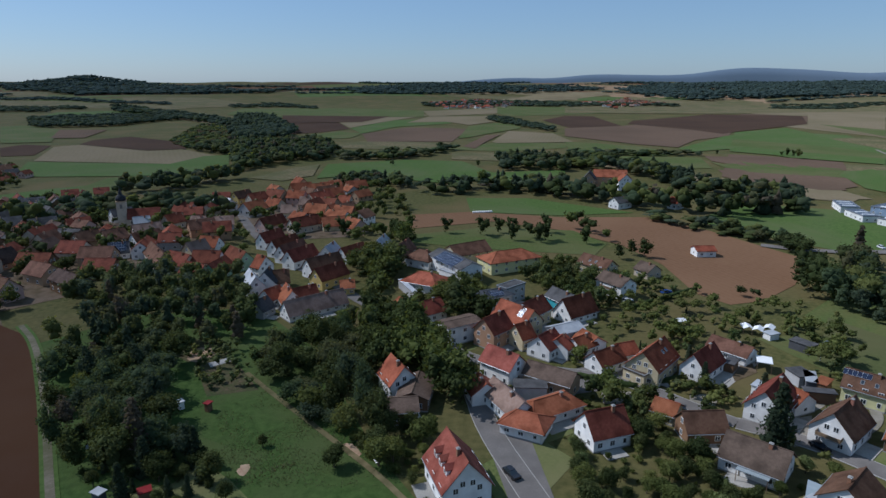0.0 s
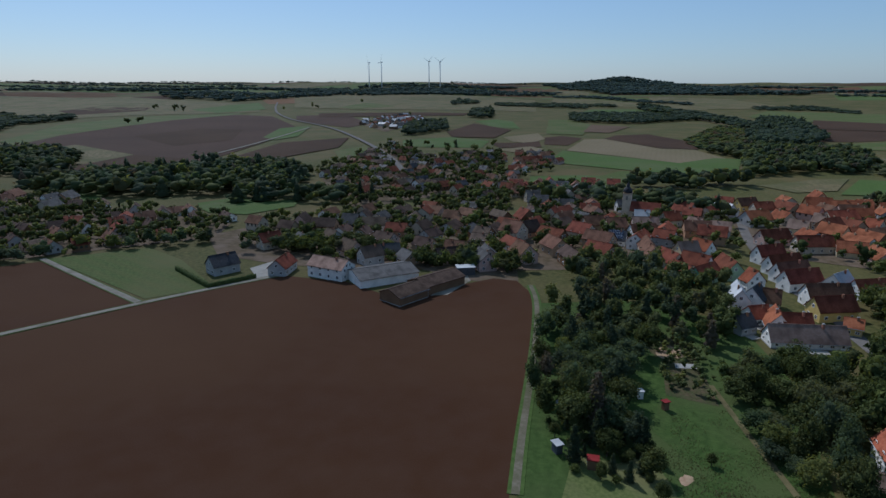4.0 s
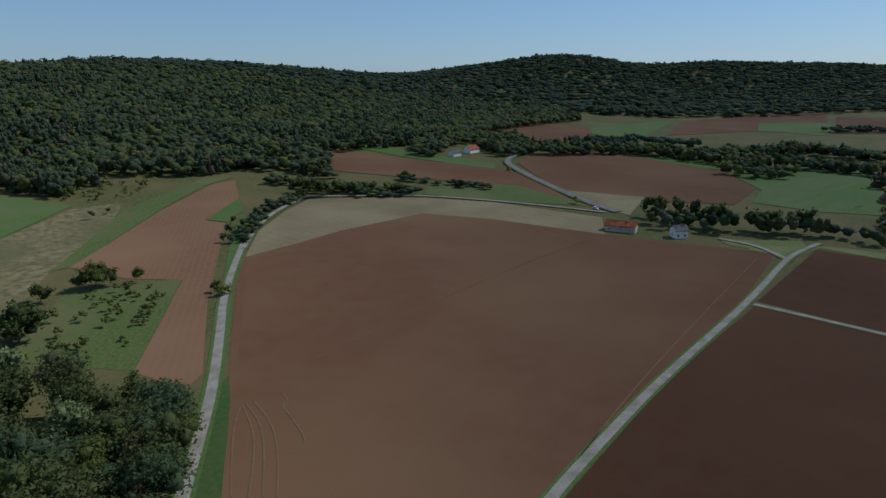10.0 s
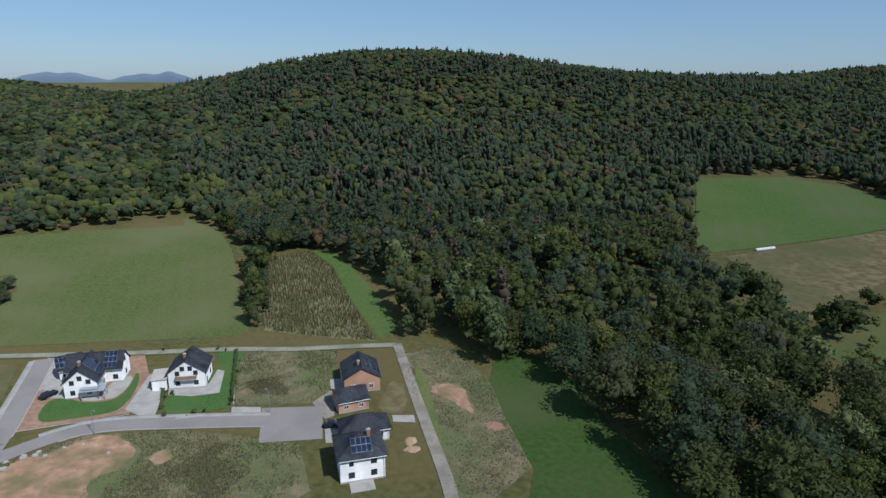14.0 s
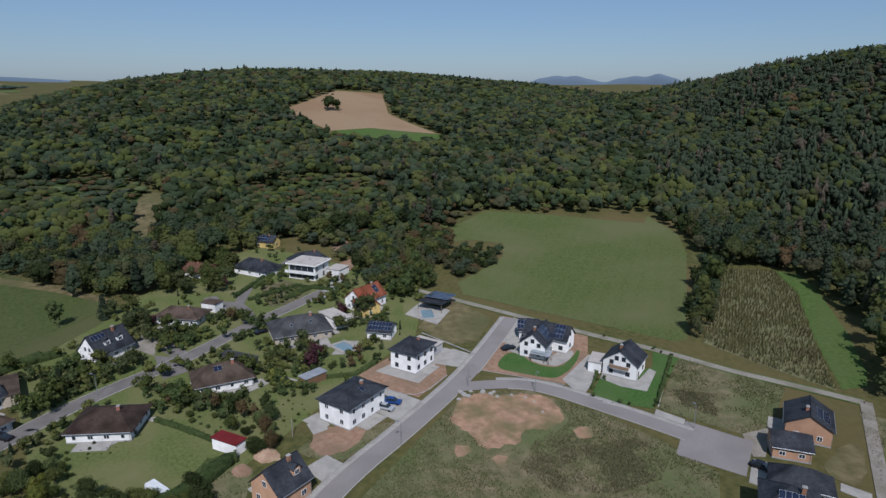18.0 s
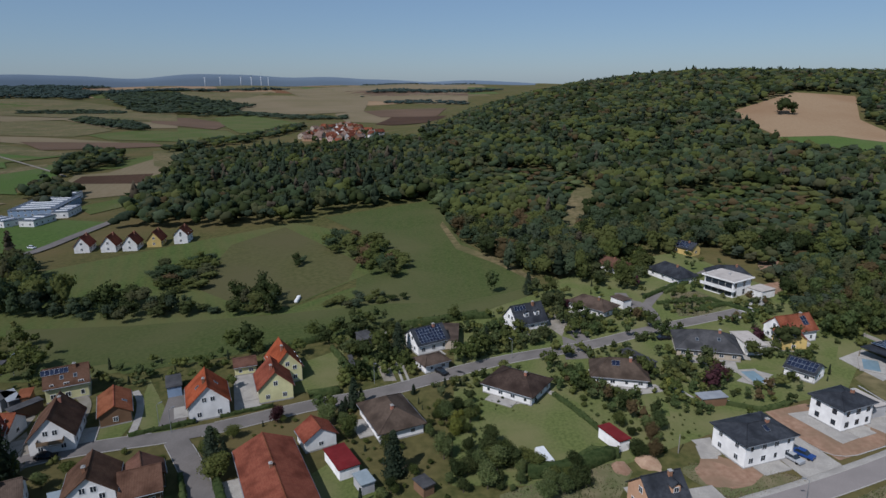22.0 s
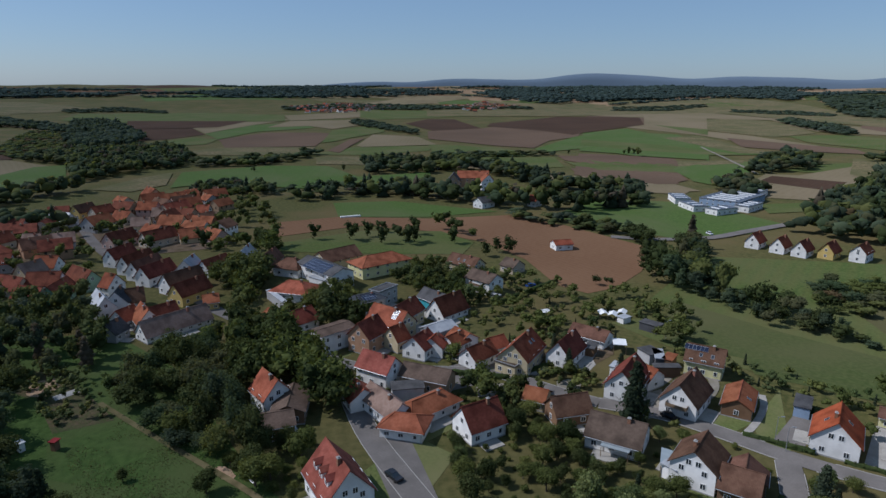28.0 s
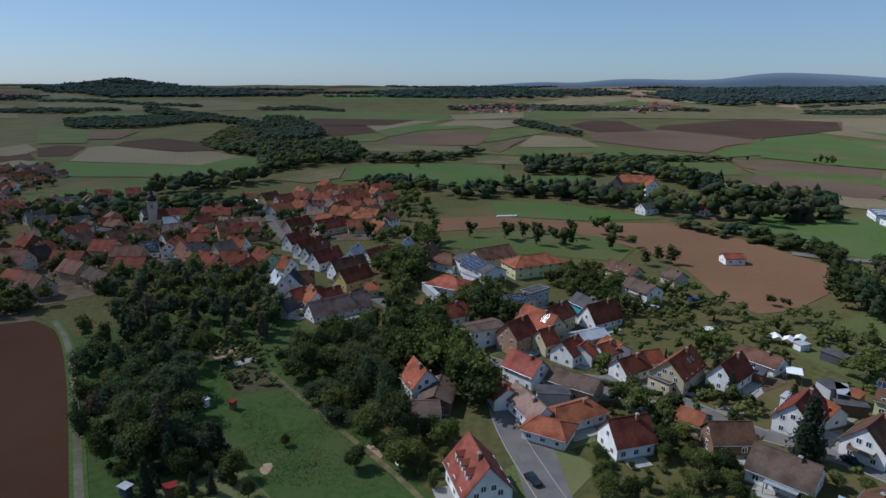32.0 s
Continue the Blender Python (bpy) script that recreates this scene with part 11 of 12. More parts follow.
scatter([(181.6, 97.1), (174.3, 75.0), (143.6, 57.5), (132.2, 74.1)], 71, ['bush', 'broad', 'bush_dark', 'bush_dark', 'light', 'dark'], 2.461, 7.1185, 32)
scatter([(130.5, 50.8), (135.1, 36.5), (116.7, 30.4), (110.2, 36.4), (112.0, 47.0)], 16, ['bush_dark', 'broad', 'bush', 'bush_light', 'spruce', 'light', 'dark'], 2.461, 7.1185, 33)
scatter([(115.4, 33.4), (112.0, 13.3), (123.1, 6.9), (124.6, 2.0), (103.2, 12.6), (102.9, 29.6)], 50, ['broad', 'bush_dark', 'bush', 'dark', 'light', 'dark'], 3.2775, 8.303, 34)
scatter([(155.5, 100.1), (166.5, 88.6), (134.4, 68.8), (133.1, 74.6), (149.4, 82.5)], 45, ['dark', 'bush', 'broad', 'light', 'dark'], 3.2775, 8.303, 35)
scatter([(115.9, 72.0), (123.4, 64.2), (112.5, 58.0), (104.6, 63.1)], 45, ['broad', 'bush_dark', 'spruce', 'bush', 'light', 'dark'], 3.2775, 9.499, 36)
scatter([(100.2, 224.3), (128.0, 211.0), (121.4, 180.5), (111.9, 162.1), (104.0, 184.2), (69.7, 175.8), (67.3, 197.6), (88.5, 219.3)], 27, ['fruit', 'fruit', 'fruit', 'bush', 'dark'], 4.0, 6.6, 37)
scatter([(75.5, 237.4), (98.7, 220.8), (80.2, 197.9), (61.7, 193.1), (60.8, 211.4)], 12, ['fruit', 'fruit', 'bush', 'dark'], 4.0, 6.6, 38)
scatter([(21, 257), (58, 258), (75.5, 237.4), (61.1, 205.0), (46.4, 196.4), (32.6, 238.5)], 85, ['broad', 'dark', 'bush', 'light'], 4.6, 9.2, 39)
scatter([(-3.3, 246.1), (14.7, 242.3), (13.8, 203.2), (0.3, 200.7), (-14.9, 209.3)], 61, ['broad', 'dark', 'bush'], 5.75, 10.35, 40)
scatter([(31.2, 144.6), (63.2, 137.7), (60.6, 118.4), (47.4, 92.7), (25.5, 97.4), (27.6, 116.1)], 105, ['broad', 'dark', 'dark', 'broad', 'bush'], 5, 9.5, 41)
scatter([(53.9, 104.1), (75.9, 105.7), (75.7, 93.6), (60.0, 80.8), (44.5, 84.1)], 64, ['broad', 'dark', 'light', 'bush'], 4.6, 9.2, 42)
scatter([(11.2, 152.1), (33.3, 154.3), (33.4, 140.9), (16.9, 127.8), (10.2, 126.7)], 27, ['bush', 'broad', 'bush_light'], 2.76, 6.21, 43)
scatter([(54.1, 157.4), (70.2, 154.0), (74.9, 135.2), (57.4, 139.0)], 42, ['broad', 'bush_dark', 'bush', 'bush', 'bush'], 2.76, 6.21, 44)
scatter([(46.5, 180.7), (59.3, 173.3), (84.8, 188.2), (75.1, 169.9), (59.3, 173.3)], 13, ['bush', 'fruit'], 4.1, 6.9, 45)
scatter([(121.8, 192.2), (129.1, 178.8), (118.9, 160.6), (98.5, 156.1)], 14, ['broad', 'bush', 'fruit'], 4.6, 8.1, 46)
scatter([(29, 347), (98, 333), (84, 283), (34, 288), (-14, 304)], 10, ['dark', 'broad'], 8.05, 12.65, 47)
scatter([(-98, 413), (-36, 475), (-17, 326), (-37, 280), (-71, 320)], 56, ['dark', 'broad', 'bush', 'broad'], 5.75, 11.5, 48)
scatter([(-183, 301), (-133, 416), (-66, 297), (-88, 250), (-145, 249)], 45, ['dark', 'broad', 'bush'], 5.75, 10.35, 49)
scatter([(-37, 280), (-18, 314), (-14, 267), (-25.4, 229.4), (-41, 250)], 27, ['dark', 'broad'], 8.05, 13.8, 50)
scatter([(-30, 277), (-20, 275), (-16.8, 209.7), (-26.3, 211.7)], 20, ['dark', 'broad'], 9.2, 14.95, 51)
scatter([(-524, -118), (-533, 33), (-339, 170), (-295, 135), (-345, -4), (-376, -87)], 134, ['dark', 'broad', 'bush', 'light'], 5.75, 10.35, 52)
scatter([(-324, 165), (-317, 254), (-304, 378), (-195, 250), (-210, 194), (-258, 160)], 66, ['dark', 'broad', 'bush'], 5.75, 10.35, 53)
scatter([(-478, 319), (-620, 525), (-490, 599), (-304, 378), (-322, 237)], 66, ['dark', 'broad', 'spruce'], 6.9, 12.65, 54)
scatter([(-67.3, 106.2), (-51.8, 116.9), (-45.0, 105.4), (-52.1, 98.2), (-62.7, 97.7)], 30, ['spruce', 'dark', 'bush'], 4.6, 9.2, 55)
scatter([(-84.4, 182.3), (-55.2, 170.5), (-45.8, 149.0), (-62.6, 144.9)], 40, ['bush', 'bush_light', 'light'], 3.45, 5.75, 56)
scatter([(-20.5, 122.8), (-5.3, 123.6), (-0.1, 103.6), (-1.9, 91.6), (-8.8, 103.2)], 74, ['broad', 'dark', 'bush'], 4.6, 9.2, 57)
scatter([(-18.5, -211.4), (-39, -256), (-75, -250), (-40.4, -179.4)], 40, ['fruit', 'bush'], 3.45, 5.175, 58)
scatter([(-43, -501), (-85, -541), (-139, -473), (-93, -423)], 61, ['bush', 'bush_light', 'fruit'], 3.45, 6.9, 59)
scatter([(106.1, 203.2), (135.1, 199.2), (116.5, 165.0), (96.3, 155.2), (84.2, 170.1)], 13, ['fruit', 'bush', 'light'], 4.1, 6.2, 60)
hedge([(-258, 100), (-225.4, 98.8), (-224, 118)], 1.6, 1.8)
hedge([(65.2, 204.1), (96.8, 225.0)], 1.4, 1.6)
hedge([(105.6, 101.1), (110.8, 94.4)], 1.2, 1.2)
hedge([(123.9, 79.8), (128.9, 73.7)], 2.4, 1.4, label='long rounded hedge on the lawn')
hedge([(122.5, 3.2), (121.2, 8.6), (112.0, 13.3)], 2, 2, label='overgrown green garden hedge row')
hedge([(225.1, -3.2), (236.0, -21.4), (226.9, -33.8)], 1.2, 1.2)
hedge([(229.6, 1.5), (264, -18)], 1.2, 1.5)
car(13.9, 109.2, -62, "black")
car(132.9, -31.7, -134, "silver")
car(135.2, -34.1, -124, "blue")
car(147.2, 52.0, -123, "black")
car(81.8, 118.6, -68, "black")
car(192.0, -5.7, -62, "black")
car(-7.5, 130.7, 24, "white")
car(-16.5, 131.9, 4, "white")
car(66.9, 211.9, 27, "silver")
car(84.4, 221.6, 21, "blue")
car(155.5, -75.0, -83, "black")
car(-328.9, -226.3, 85, "white")
car(209.7, 286.1, -91, "white")
car(-77.1, 120.3, -72, "silver")

# ---- landmarks and small things ----
turbine(-2572, 2068, 138)
turbine(-2532, 2117, 138)
turbine(-2369, 2297, 138)
turbine(-2329, 2338, 138)
bales(4.3, -325.4, -133, 9)
caravan(114.6, 17.7, 35)
street_lamp(108.0, 162.9)
street_lamp(98.9, 100.8)
street_lamp(99.7, 105.0)
street_lamp(136.1, 67.1)
street_lamp(162.9, 35.9)
street_lamp(137.6, -55.1)
street_lamp(129.1, -70.4)
street_lamp(116.8, -31.1)
street_lamp(101.5, -97.0)
bales(24.7, 372.2, 10, 10)
bales(187.3, 122.6, 20, 5)
pool(172.5, -29.0, 25, 7, 4)
pool(191.2, -61.0, -10, 8, 4)
sheet("driveway", [(193.7, -53.6), (203.3, -61.9), (192.6, -69.9), (181.2, -61.2)], "paving", "pale paved driveway", "driveway", 2.28, edge=0)
shelter(-95.9, 233.4, 20, 10, 5, "tarp_green")
shelter(78.1, 189.6, 5, 4, 3, "plastic_white")
shelter(48.8, 199.8, 76, 4, 3, "plastic_white")
shelter(103.5, 183.1, 50, 4, 3, "plastic_white")
shelter(96.8, 184.0, 80, 4, 3, "plastic_white")
shelter(99.4, 181.9, 54, 4, 3, "plastic_white")
hedge([(174.1, 76.0), (182.5, 65.7), (192.5, 55.0)], 2.2, 2.2, label='tall dark boundary hedge behind a bungalow')
hedge([(157.5, 82.9), (146.8, 74.4), (137.9, 67.8)], 1.3, 1.6)
hedge([(146.9, 101.2), (153.5, 98.1), (158.3, 93.6)], 1.5, 1.8)
hedge([(145.2, 20.8), (137.0, 12.6), (131.6, 8.0)], 1.2, 1)
hedge([(175.8, 73.8), (185.6, 63.0), (193.3, 50.3)], 2, 2, label='dark green boundary hedge along the meadow')
hedge([(226.1, -18.1), (232.9, -28.7)], 1.4, 1.3)
hedge([(154.4, -19.0), (153.3, -28.1), (159.6, -35.5)], 1, 1)
hedge([(151.5, 88.4), (142.3, 78.4), (134.7, 73.0)], 1.3, 1.6)
hedge([(160.7, 79.3), (173.2, 71.3)], 1.6, 1.6)
hedge([(94.2, 108.7), (104.3, 98.6)], 1, 1)
hedge([(108.2, 94.6), (116.8, 85.7)], 0.8, 0.8)
hedge([(30.3, 155.0), (42.1, 150.7), (50.5, 146.4)], 1.4, 1.3)
hedge([(57.2, 149.2), (70.2, 154.0)], 1.2, 1.2)
road("road", [(146.1, 23.2), (147.1, 21.1), (139.6, 14.3), (132.8, 8.8)], 0.8, "paving", "narrow paved garden path", category='path', lift=2.6)
road("road", [(149.7, 66.9), (139.1, 60.2)], 0.7, "paving", "paved wheel strip of a driveway", category='path', lift=2.6)
road("road", [(151.0, 65.8), (139.9, 58.7)], 0.7, "paving", "paved wheel strip of a driveway", category='path', lift=2.6)
road("road", [(158.0, -2.8), (159.7, -8.4), (154.4, -13.6)], 0.8, "paving", "narrow paved garden path", category='path', lift=2.6)
sheet("driveway", [(167.4, 81.1), (173.9, 77.5), (168.1, 74.3), (162.3, 78.4)], "paving", "pale paved driveway", "driveway", 2.35, edge=0)
sheet("driveway", [(163.5, 14.1), (154.6, 5.7), (152.2, 4.1), (159.8, 13.8)], "paving", "pale paved driveway", "driveway", 2.42, edge=0)
sheet("driveway", [(156.3, 2.7), (159.7, -3.7), (156.2, -5.9), (152.2, 0.3)], "paving", "pale paved driveway", "driveway", 2.49, edge=0)
sheet("driveway", [(191.4, -24.0), (193.9, -29.0), (184.1, -29.5), (184.2, -24.1)], "paving", "pale paved driveway", "driveway", 2, edge=0)
sheet("driveway", [(179.7, -16.4), (184.2, -25.0), (174.4, -25.5), (172.0, -17.5)], "paving", "pale paved driveway", "driveway", 2.07, edge=0)
sheet("driveway", [(132.2, -12.5), (133.5, -17.4), (128.4, -16.8), (127.2, -13.4)], "paving", "pale paved driveway", "driveway", 2.14, edge=0)
sheet("yard", [(145.8, 70.7), (146.6, 67.3), (139.4, 62.1), (137.9, 65.2)], "gravel", "pale gravel yard", "yard", 2.21, edge=0)
sheet("driveway", [(143.6, 32.1), (145.1, 28.8), (139.2, 26.3), (136.5, 30.0)], "paving", "pale paved driveway", "driveway", 2.28, edge=0)
sheet("yard", [(207.8, 35.6), (199.4, 24.6), (184.4, 24.7), (191.7, 31.2)], "gravel", "pale gravel yard", "yard", 2.35, edge=0)
sheet("bare_soil", [(287, -42), (330, -57), (324, -63), (277, -46)], "earth_red", "bare reddish building earth", "bare soil", 1.92, edge=0.8)
sheet("bare_soil", [(252, -34), (273, -54), (260, -53), (240.1, -35.3)], "earth_red", "bare reddish building earth", "bare soil", 1.99, edge=0.8)
mound(120.9, 6.8, 1.6, 0.6, "earth_red", "heap of pale reddish excavated earth")
mound(52.0, -118.7, 2.2, .8, "earth_red", "heap of pale reddish excavated earth")
boulder(135.2, -52.0, 0.7)
boulder(133.3, -52.4, 0.8)
boulder(132.5, -53.2, 0.6)
boulder(134.6, -54.7, 0.5)
boulder(133.3, -57.5, 0.7)
boulder(131.9, -59.1, 0.6)
boulder(132.5, -60.2, 0.5)
pole(128.0, -8.9, 4.5, "short weathered wooden pole on rough ground")
tree(123.0, 38.7, 4.9, "bush")
tree(127.3, 35.2, 5.5, "bush")
tree(136.7, 33.2, 3.7, "bush_dark")
tree(140.0, 25.1, 3.7, "bush_dark")
tree(138.8, 32.7, 3.7, "bush_dark")
tree(124.0, 64.9, 11.0, "spruce")
tree(124.9, 67.5, 8.5, "spruce")
tree(126.6, 39.8, 5.5, "yellow")
tree(155.1, 68.3, 9.8, "spruce")
tree(150.1, 64.6, 8.5, "spruce")
tree(156.5, 45.5, 8.5, "broad")
tree(154.8, 49.7, 7.3, "broad")
tree(163.7, 45.0, 7.3, "broad")
tree(171.5, 40.1, 6.1, "broad")
tree(216.9, 55.8, 9.8, "light")
tree(140.7, 115.6, 8.5, "broad")
tree(126.7, 114.8, 6.1, "broad")
tree(154.4, 74.5, 8.5, "broad")
tree(140.1, 48.6, 6.1, "spruce")
tree(134.0, 55.0, 6.1, "spruce")
tree(162.7, -0.9, 7.3, "broad")
tree(166.5, 4.5, 6.1, "broad")
tree(3.1, 137.3, 13.4, "dark")
tree(-0.9, 140.9, 14.6, "dark")
tree(5.0, 147.0, 12.2, "dark")
tree(37.7, 140.0, 8.5, "dark")
tree(34.9, 126.5, 8.5, "dark")
tree(44.8, 127.0, 8.5, "dark")
scatter([(-26.3, 211.7), (15.3, 197.5), (12.5, 166.2), (-9.3, 150.1), (-20.1, 146.4)], 102, ['dark', 'broad', 'dark'], 9.2, 14.95, 70)
scatter([(-17.3, 145.8), (-3.6, 137.4), (-1.3, 122.3), (-3.7, 106.7), (-15.8, 113.3)], 68, ['dark', 'broad', 'bush'], 6.9, 12.65, 71)
wood("tree_row", [(161, 223), (156, 201), (152.9, 187.5), (157.8, 184.2), (166.8, 178.1), (164.3, 159.1), (167.8, 152.4), (161.4, 149.4), (157.3, 158.8), (159.9, 176.5), (153.9, 178.4), (145.9, 186.4), (149, 203), (154, 224)], 5.5, 4.8, 9.6, 0, clear=[], seed=75, label="row of leafy trees and bushes along a field edge")
sheet("yard", [(34.1, 157.0), (53.3, 163.6), (48.5, 149.1), (44.4, 146.0), (33.7, 143.3)], "asphalt", "worn grey asphalt yard", "yard", 1.7, edge=0)
sheet("driveway", [(75.7, 162.7), (85.2, 161.8), (75.2, 149.2), (70.9, 146.6)], "paving", "pale paved driveway", "driveway", 1.77, edge=0)
sheet("yard", [(79.1, 134.1), (85.9, 134.3), (81.7, 123.4), (74.9, 121.0)], "gravel", "pale gravel yard", "yard", 1.84, edge=0)
sheet("yard", [(31.5, 129.3), (38.8, 129.4), (39.5, 122.4), (31.4, 120.0)], "gravel", "pale gravel yard", "yard", 1.91, edge=0)
sheet("yard", [(-14.3, 147.6), (-9.3, 151.0), (-5.2, 143.3), (-10.7, 138.8)], "gravel", "pale gravel yard", "yard", 1.98, edge=0)
sheet("yard", [(36.3, 182.9), (46.1, 178.7), (44.9, 166.4), (35.0, 166.2)], "yard_ground", "trodden village yard", "yard", 1.75, edge=0)
sheet("yard", [(40.8, 145.9), (48.4, 144.5), (47.7, 137.4), (39.7, 138.6)], "gravel", "pale gravel yard", "yard", 2.12, edge=0)
road("road", [(-17.3, 119.0), (-15.3, 115.8), (-13.8, 113.2)], 0.4, "plastic_white", "low white plastic sheeting beside the lane", category='sheeting', lift=6)
sheet("bare_soil", [(-22.6, 121.0), (-19.4, 121.1), (-16.9, 115.8), (-19.9, 115.7)], "earth", "bare reddish building earth", "bare soil", 2.69, edge=0.5)
sheet("bare_soil", [(-42.9, 112.2), (-40.3, 113.3), (-39.6, 109.4), (-41.4, 108.4)], "earth", "bare reddish building earth", "bare soil", 2.2, edge=0.5)
sheet("garden", [(-72.7, 169.4), (-69.6, 174.9), (-66.8, 169.5), (-68.8, 163.6)], "garden_bed", "vegetable garden with brown beds", "garden", 2.27, edge=0.4)
scatter([(178.2, 58.5), (187.5, 41.8), (173.5, 30.6), (166.2, 33.4), (155.6, 46.7)], 73, ['bush', 'bush_light', 'bush', 'spruce', 'light', 'bush_dark'], 3.795, 7.59, 81)
scatter([(206.6, 23.1), (209.1, 15.7), (192.4, 9.6), (182.6, 17.4)], 23, ['bush', 'bush_light', 'bush_dark'], 3.542, 5.6925, 82)
scatter([(150.8, 23.4), (160.3, 10.9), (140.6, 3.7), (133.8, 7.7), (145.2, 15.8)], 73, ['bush', 'bush_light', 'bush_dark', 'light', 'bush'], 3.289, 6.9575, 83)
scatter([(236.3, -28.9), (240.5, -41.7), (219.5, -39.7), (211.2, -27.7)], 30, ['bush', 'bush_light', 'brown', 'bush'], 3.542, 5.6925, 84)
scatter([(157.7, -6.6), (161.5, -17.7), (149.5, -18.2), (141.8, -7.8)], 42, ['bush', 'bush_light', 'yellow', 'bush_dark'], 3.036, 5.6925, 85)
scatter([(164.6, 3.7), (176.3, -8.1), (173.1, -21.3), (162.0, -19.1), (157.7, -6.6)], 56, ['bush', 'bush_light', 'light', 'bush_dark'], 3.289, 6.325, 86)
scatter([(280, 28), (292, 6), (260, -4), (247.6, 10.5), (252, 22)], 35, ['dark', 'broad', 'bush'], 5.06, 8.855, 87)
scatter([(228.6, -5.9), (235.4, -16.5), (229.0, -25.6), (216.9, -15.8), (214.4, -8.5)], 27, ['bush', 'bush_light'], 2.53, 4.048, 88)
scatter([(241.7, -54.6), (234.6, -68.7), (214.6, -69.9), (210.1, -56.6)], 42, ['broad', 'light', 'bush'], 5.06, 8.855, 89)
scatter([(114.0, 40.0), (120.7, 34.7), (116.6, 25.9), (108.0, 20.3), (99.6, 27.4), (97.2, 34.2)], 20, ['broad', 'dark', 'bush', 'light'], 4.554, 8.2225, 90)
tree(180.0, 29.0, 6.1, "bush_dark", wide=0.8)
tree(205.4, 9.9, 4.9, "bush_dark", wide=0.8)
tree(189.3, -2.3, 3.7, "bush_dark", wide=0.8)
tree(201.8, -10.6, 3.7, "bush_dark", wide=0.8)
tree(215.1, -23.5, 2.4, "bush_dark", wide=0.8)
tree(221.4, 43.3, 8.5, "spruce")
tree(222.3, 34.4, 8.5, "broad")
tree(265.2, 5.4, 8.5, "broad")
tree(226.7, -57.9, 7.3, "broad")
tree(224.1, -61.3, 7.3, "broad")
tree(209.3, 27.4, 5.1, "purple")
tree(241.5, 4.4, 4.9, "purple")
tree(198.2, -32.5, 6.1, "purple")
tree(166.1, -19.4, 6.1, "purple")
tree(208.2, 1.7, 4.9, "bush")
tree(210.2, 4.0, 4.3, "bush")
tree(208.4, -0.5, 4.3, "bush")
tree(167.8, -34.2, 4.9, "bush")
tree(172.6, 24.5, 4.3, "bush")
tree(170.4, 20.8, 4.3, "bush")
tree(173.8, 17.2, 4.3, "bush")
tree(202.3, -40.4, 6.7, "dark", wide=1.4)
tree(190.1, 5.0, 5.5, "light")
tree(160.3, -31.0, 3.4, "brown")
tree(129.4, 36.2, 4.1, "bush_dark", wide=0.9)
tree(138.3, 40.7, 3.7, "bush_dark", wide=0.9)
tree(135.2, 45.0, 3.7, "bush_dark", wide=0.9)
tree(124.3, 40.8, 3.7, "yellow")
hedge([(109.5, 20.0), (111.7, 15.2), (114.6, 11.1), (121.8, 4.8)], 2.6, 2.4, label='overgrown green garden hedge behind a caravan')
hedge([(237.9, -5.8), (252, -13), (265, -20)], 1.2, 1.5)
hedge([(222.6, -17.3), (231.5, -25.8)], 1.6, 1.3)
sheet("lawn", [(146.2, 22.1), (132.3, 9.1), (124.3, 4.2), (116.8, 10.6), (117.5, 22.1), (123.0, 33.9), (135.3, 35.9), (134.4, 27.4)], "lawn", "green garden lawn", "lawn", 1.74, edge=0)
sheet("lawn", [(204.2, -50.0), (209.5, -57.4), (191.8, -52.5), (196.9, -46.7)], "lawn", "green garden lawn", "lawn", 1.81, edge=0)
sheet("lawn", [(184.2, -25.3), (189.4, -33.4), (179.9, -35.6), (174.0, -23.8)], "lawn", "green garden lawn", "lawn", 1.88, edge=0)
sheet("lawn", [(166.9, -21.8), (165.3, -29.9), (155.2, -28.1), (154.0, -24.6)], "lawn", "green garden lawn", "lawn", 1.95, edge=0)
sheet("lawn", [(150.9, -0.8), (157.2, -6.0), (143.5, -7.4), (142.8, -2.7)], "lawn", "green garden lawn", "lawn", 2.02, edge=0)
sheet("driveway", [(168.8, -24.2), (177.8, -29.5), (176.0, -34.1), (167.4, -29.1)], "paving", "pale paved driveway", "driveway", 2.39, edge=0)
sheet("rough_grass", [(239.1, -7.5), (246.0, -17.9), (232.8, -27.8), (217.6, -21.2), (215.1, -10.3)], "rough_grass", "overgrown brownish rough grassland", "rough grass", 1.3, edge=0)
sheet("rough_grass", [(101.7, 24.0), (113.3, 12.8), (120.0, 3.9), (117.8, 0.0), (108.3, 2.0), (92.9, 10.2), (89.1, 21.3)], "rough_grass", "overgrown brownish rough grassland", "rough grass", 1.27, edge=0)
road("road", [(146.6, 23.1), (140.4, 15.0), (134.0, 9.3)], 0.8, "paving", "narrow paved garden path along the lawn", category='path', lift=2.6)
road("road", [(156.6, -20.1), (152.5, -25.3), (155.9, -30.4)], 0.35, "concrete", "low concrete garden wall", category='wall', lift=7)
sheet("bare_soil", [(127.5, -11.8), (130.2, -17.7), (126.7, -21.7), (131.5, -29.6), (118.4, -20.9), (118.0, -16.1)], "earth_red", "bare reddish building earth", "bare soil", 1.94, edge=0.5)
sheet("driveway", [(140.1, -30.5), (143.4, -34.5), (134.6, -41.0), (126.7, -32.9), (132.6, -29.0)], "paving", "pale paved driveway", "driveway", 2.21, edge=0)
sheet("driveway", [(134.2, -11.7), (136.8, -15.8), (130.2, -17.7), (128.7, -15.4)], "paving", "pale paved driveway", "driveway", 2.28, edge=0)
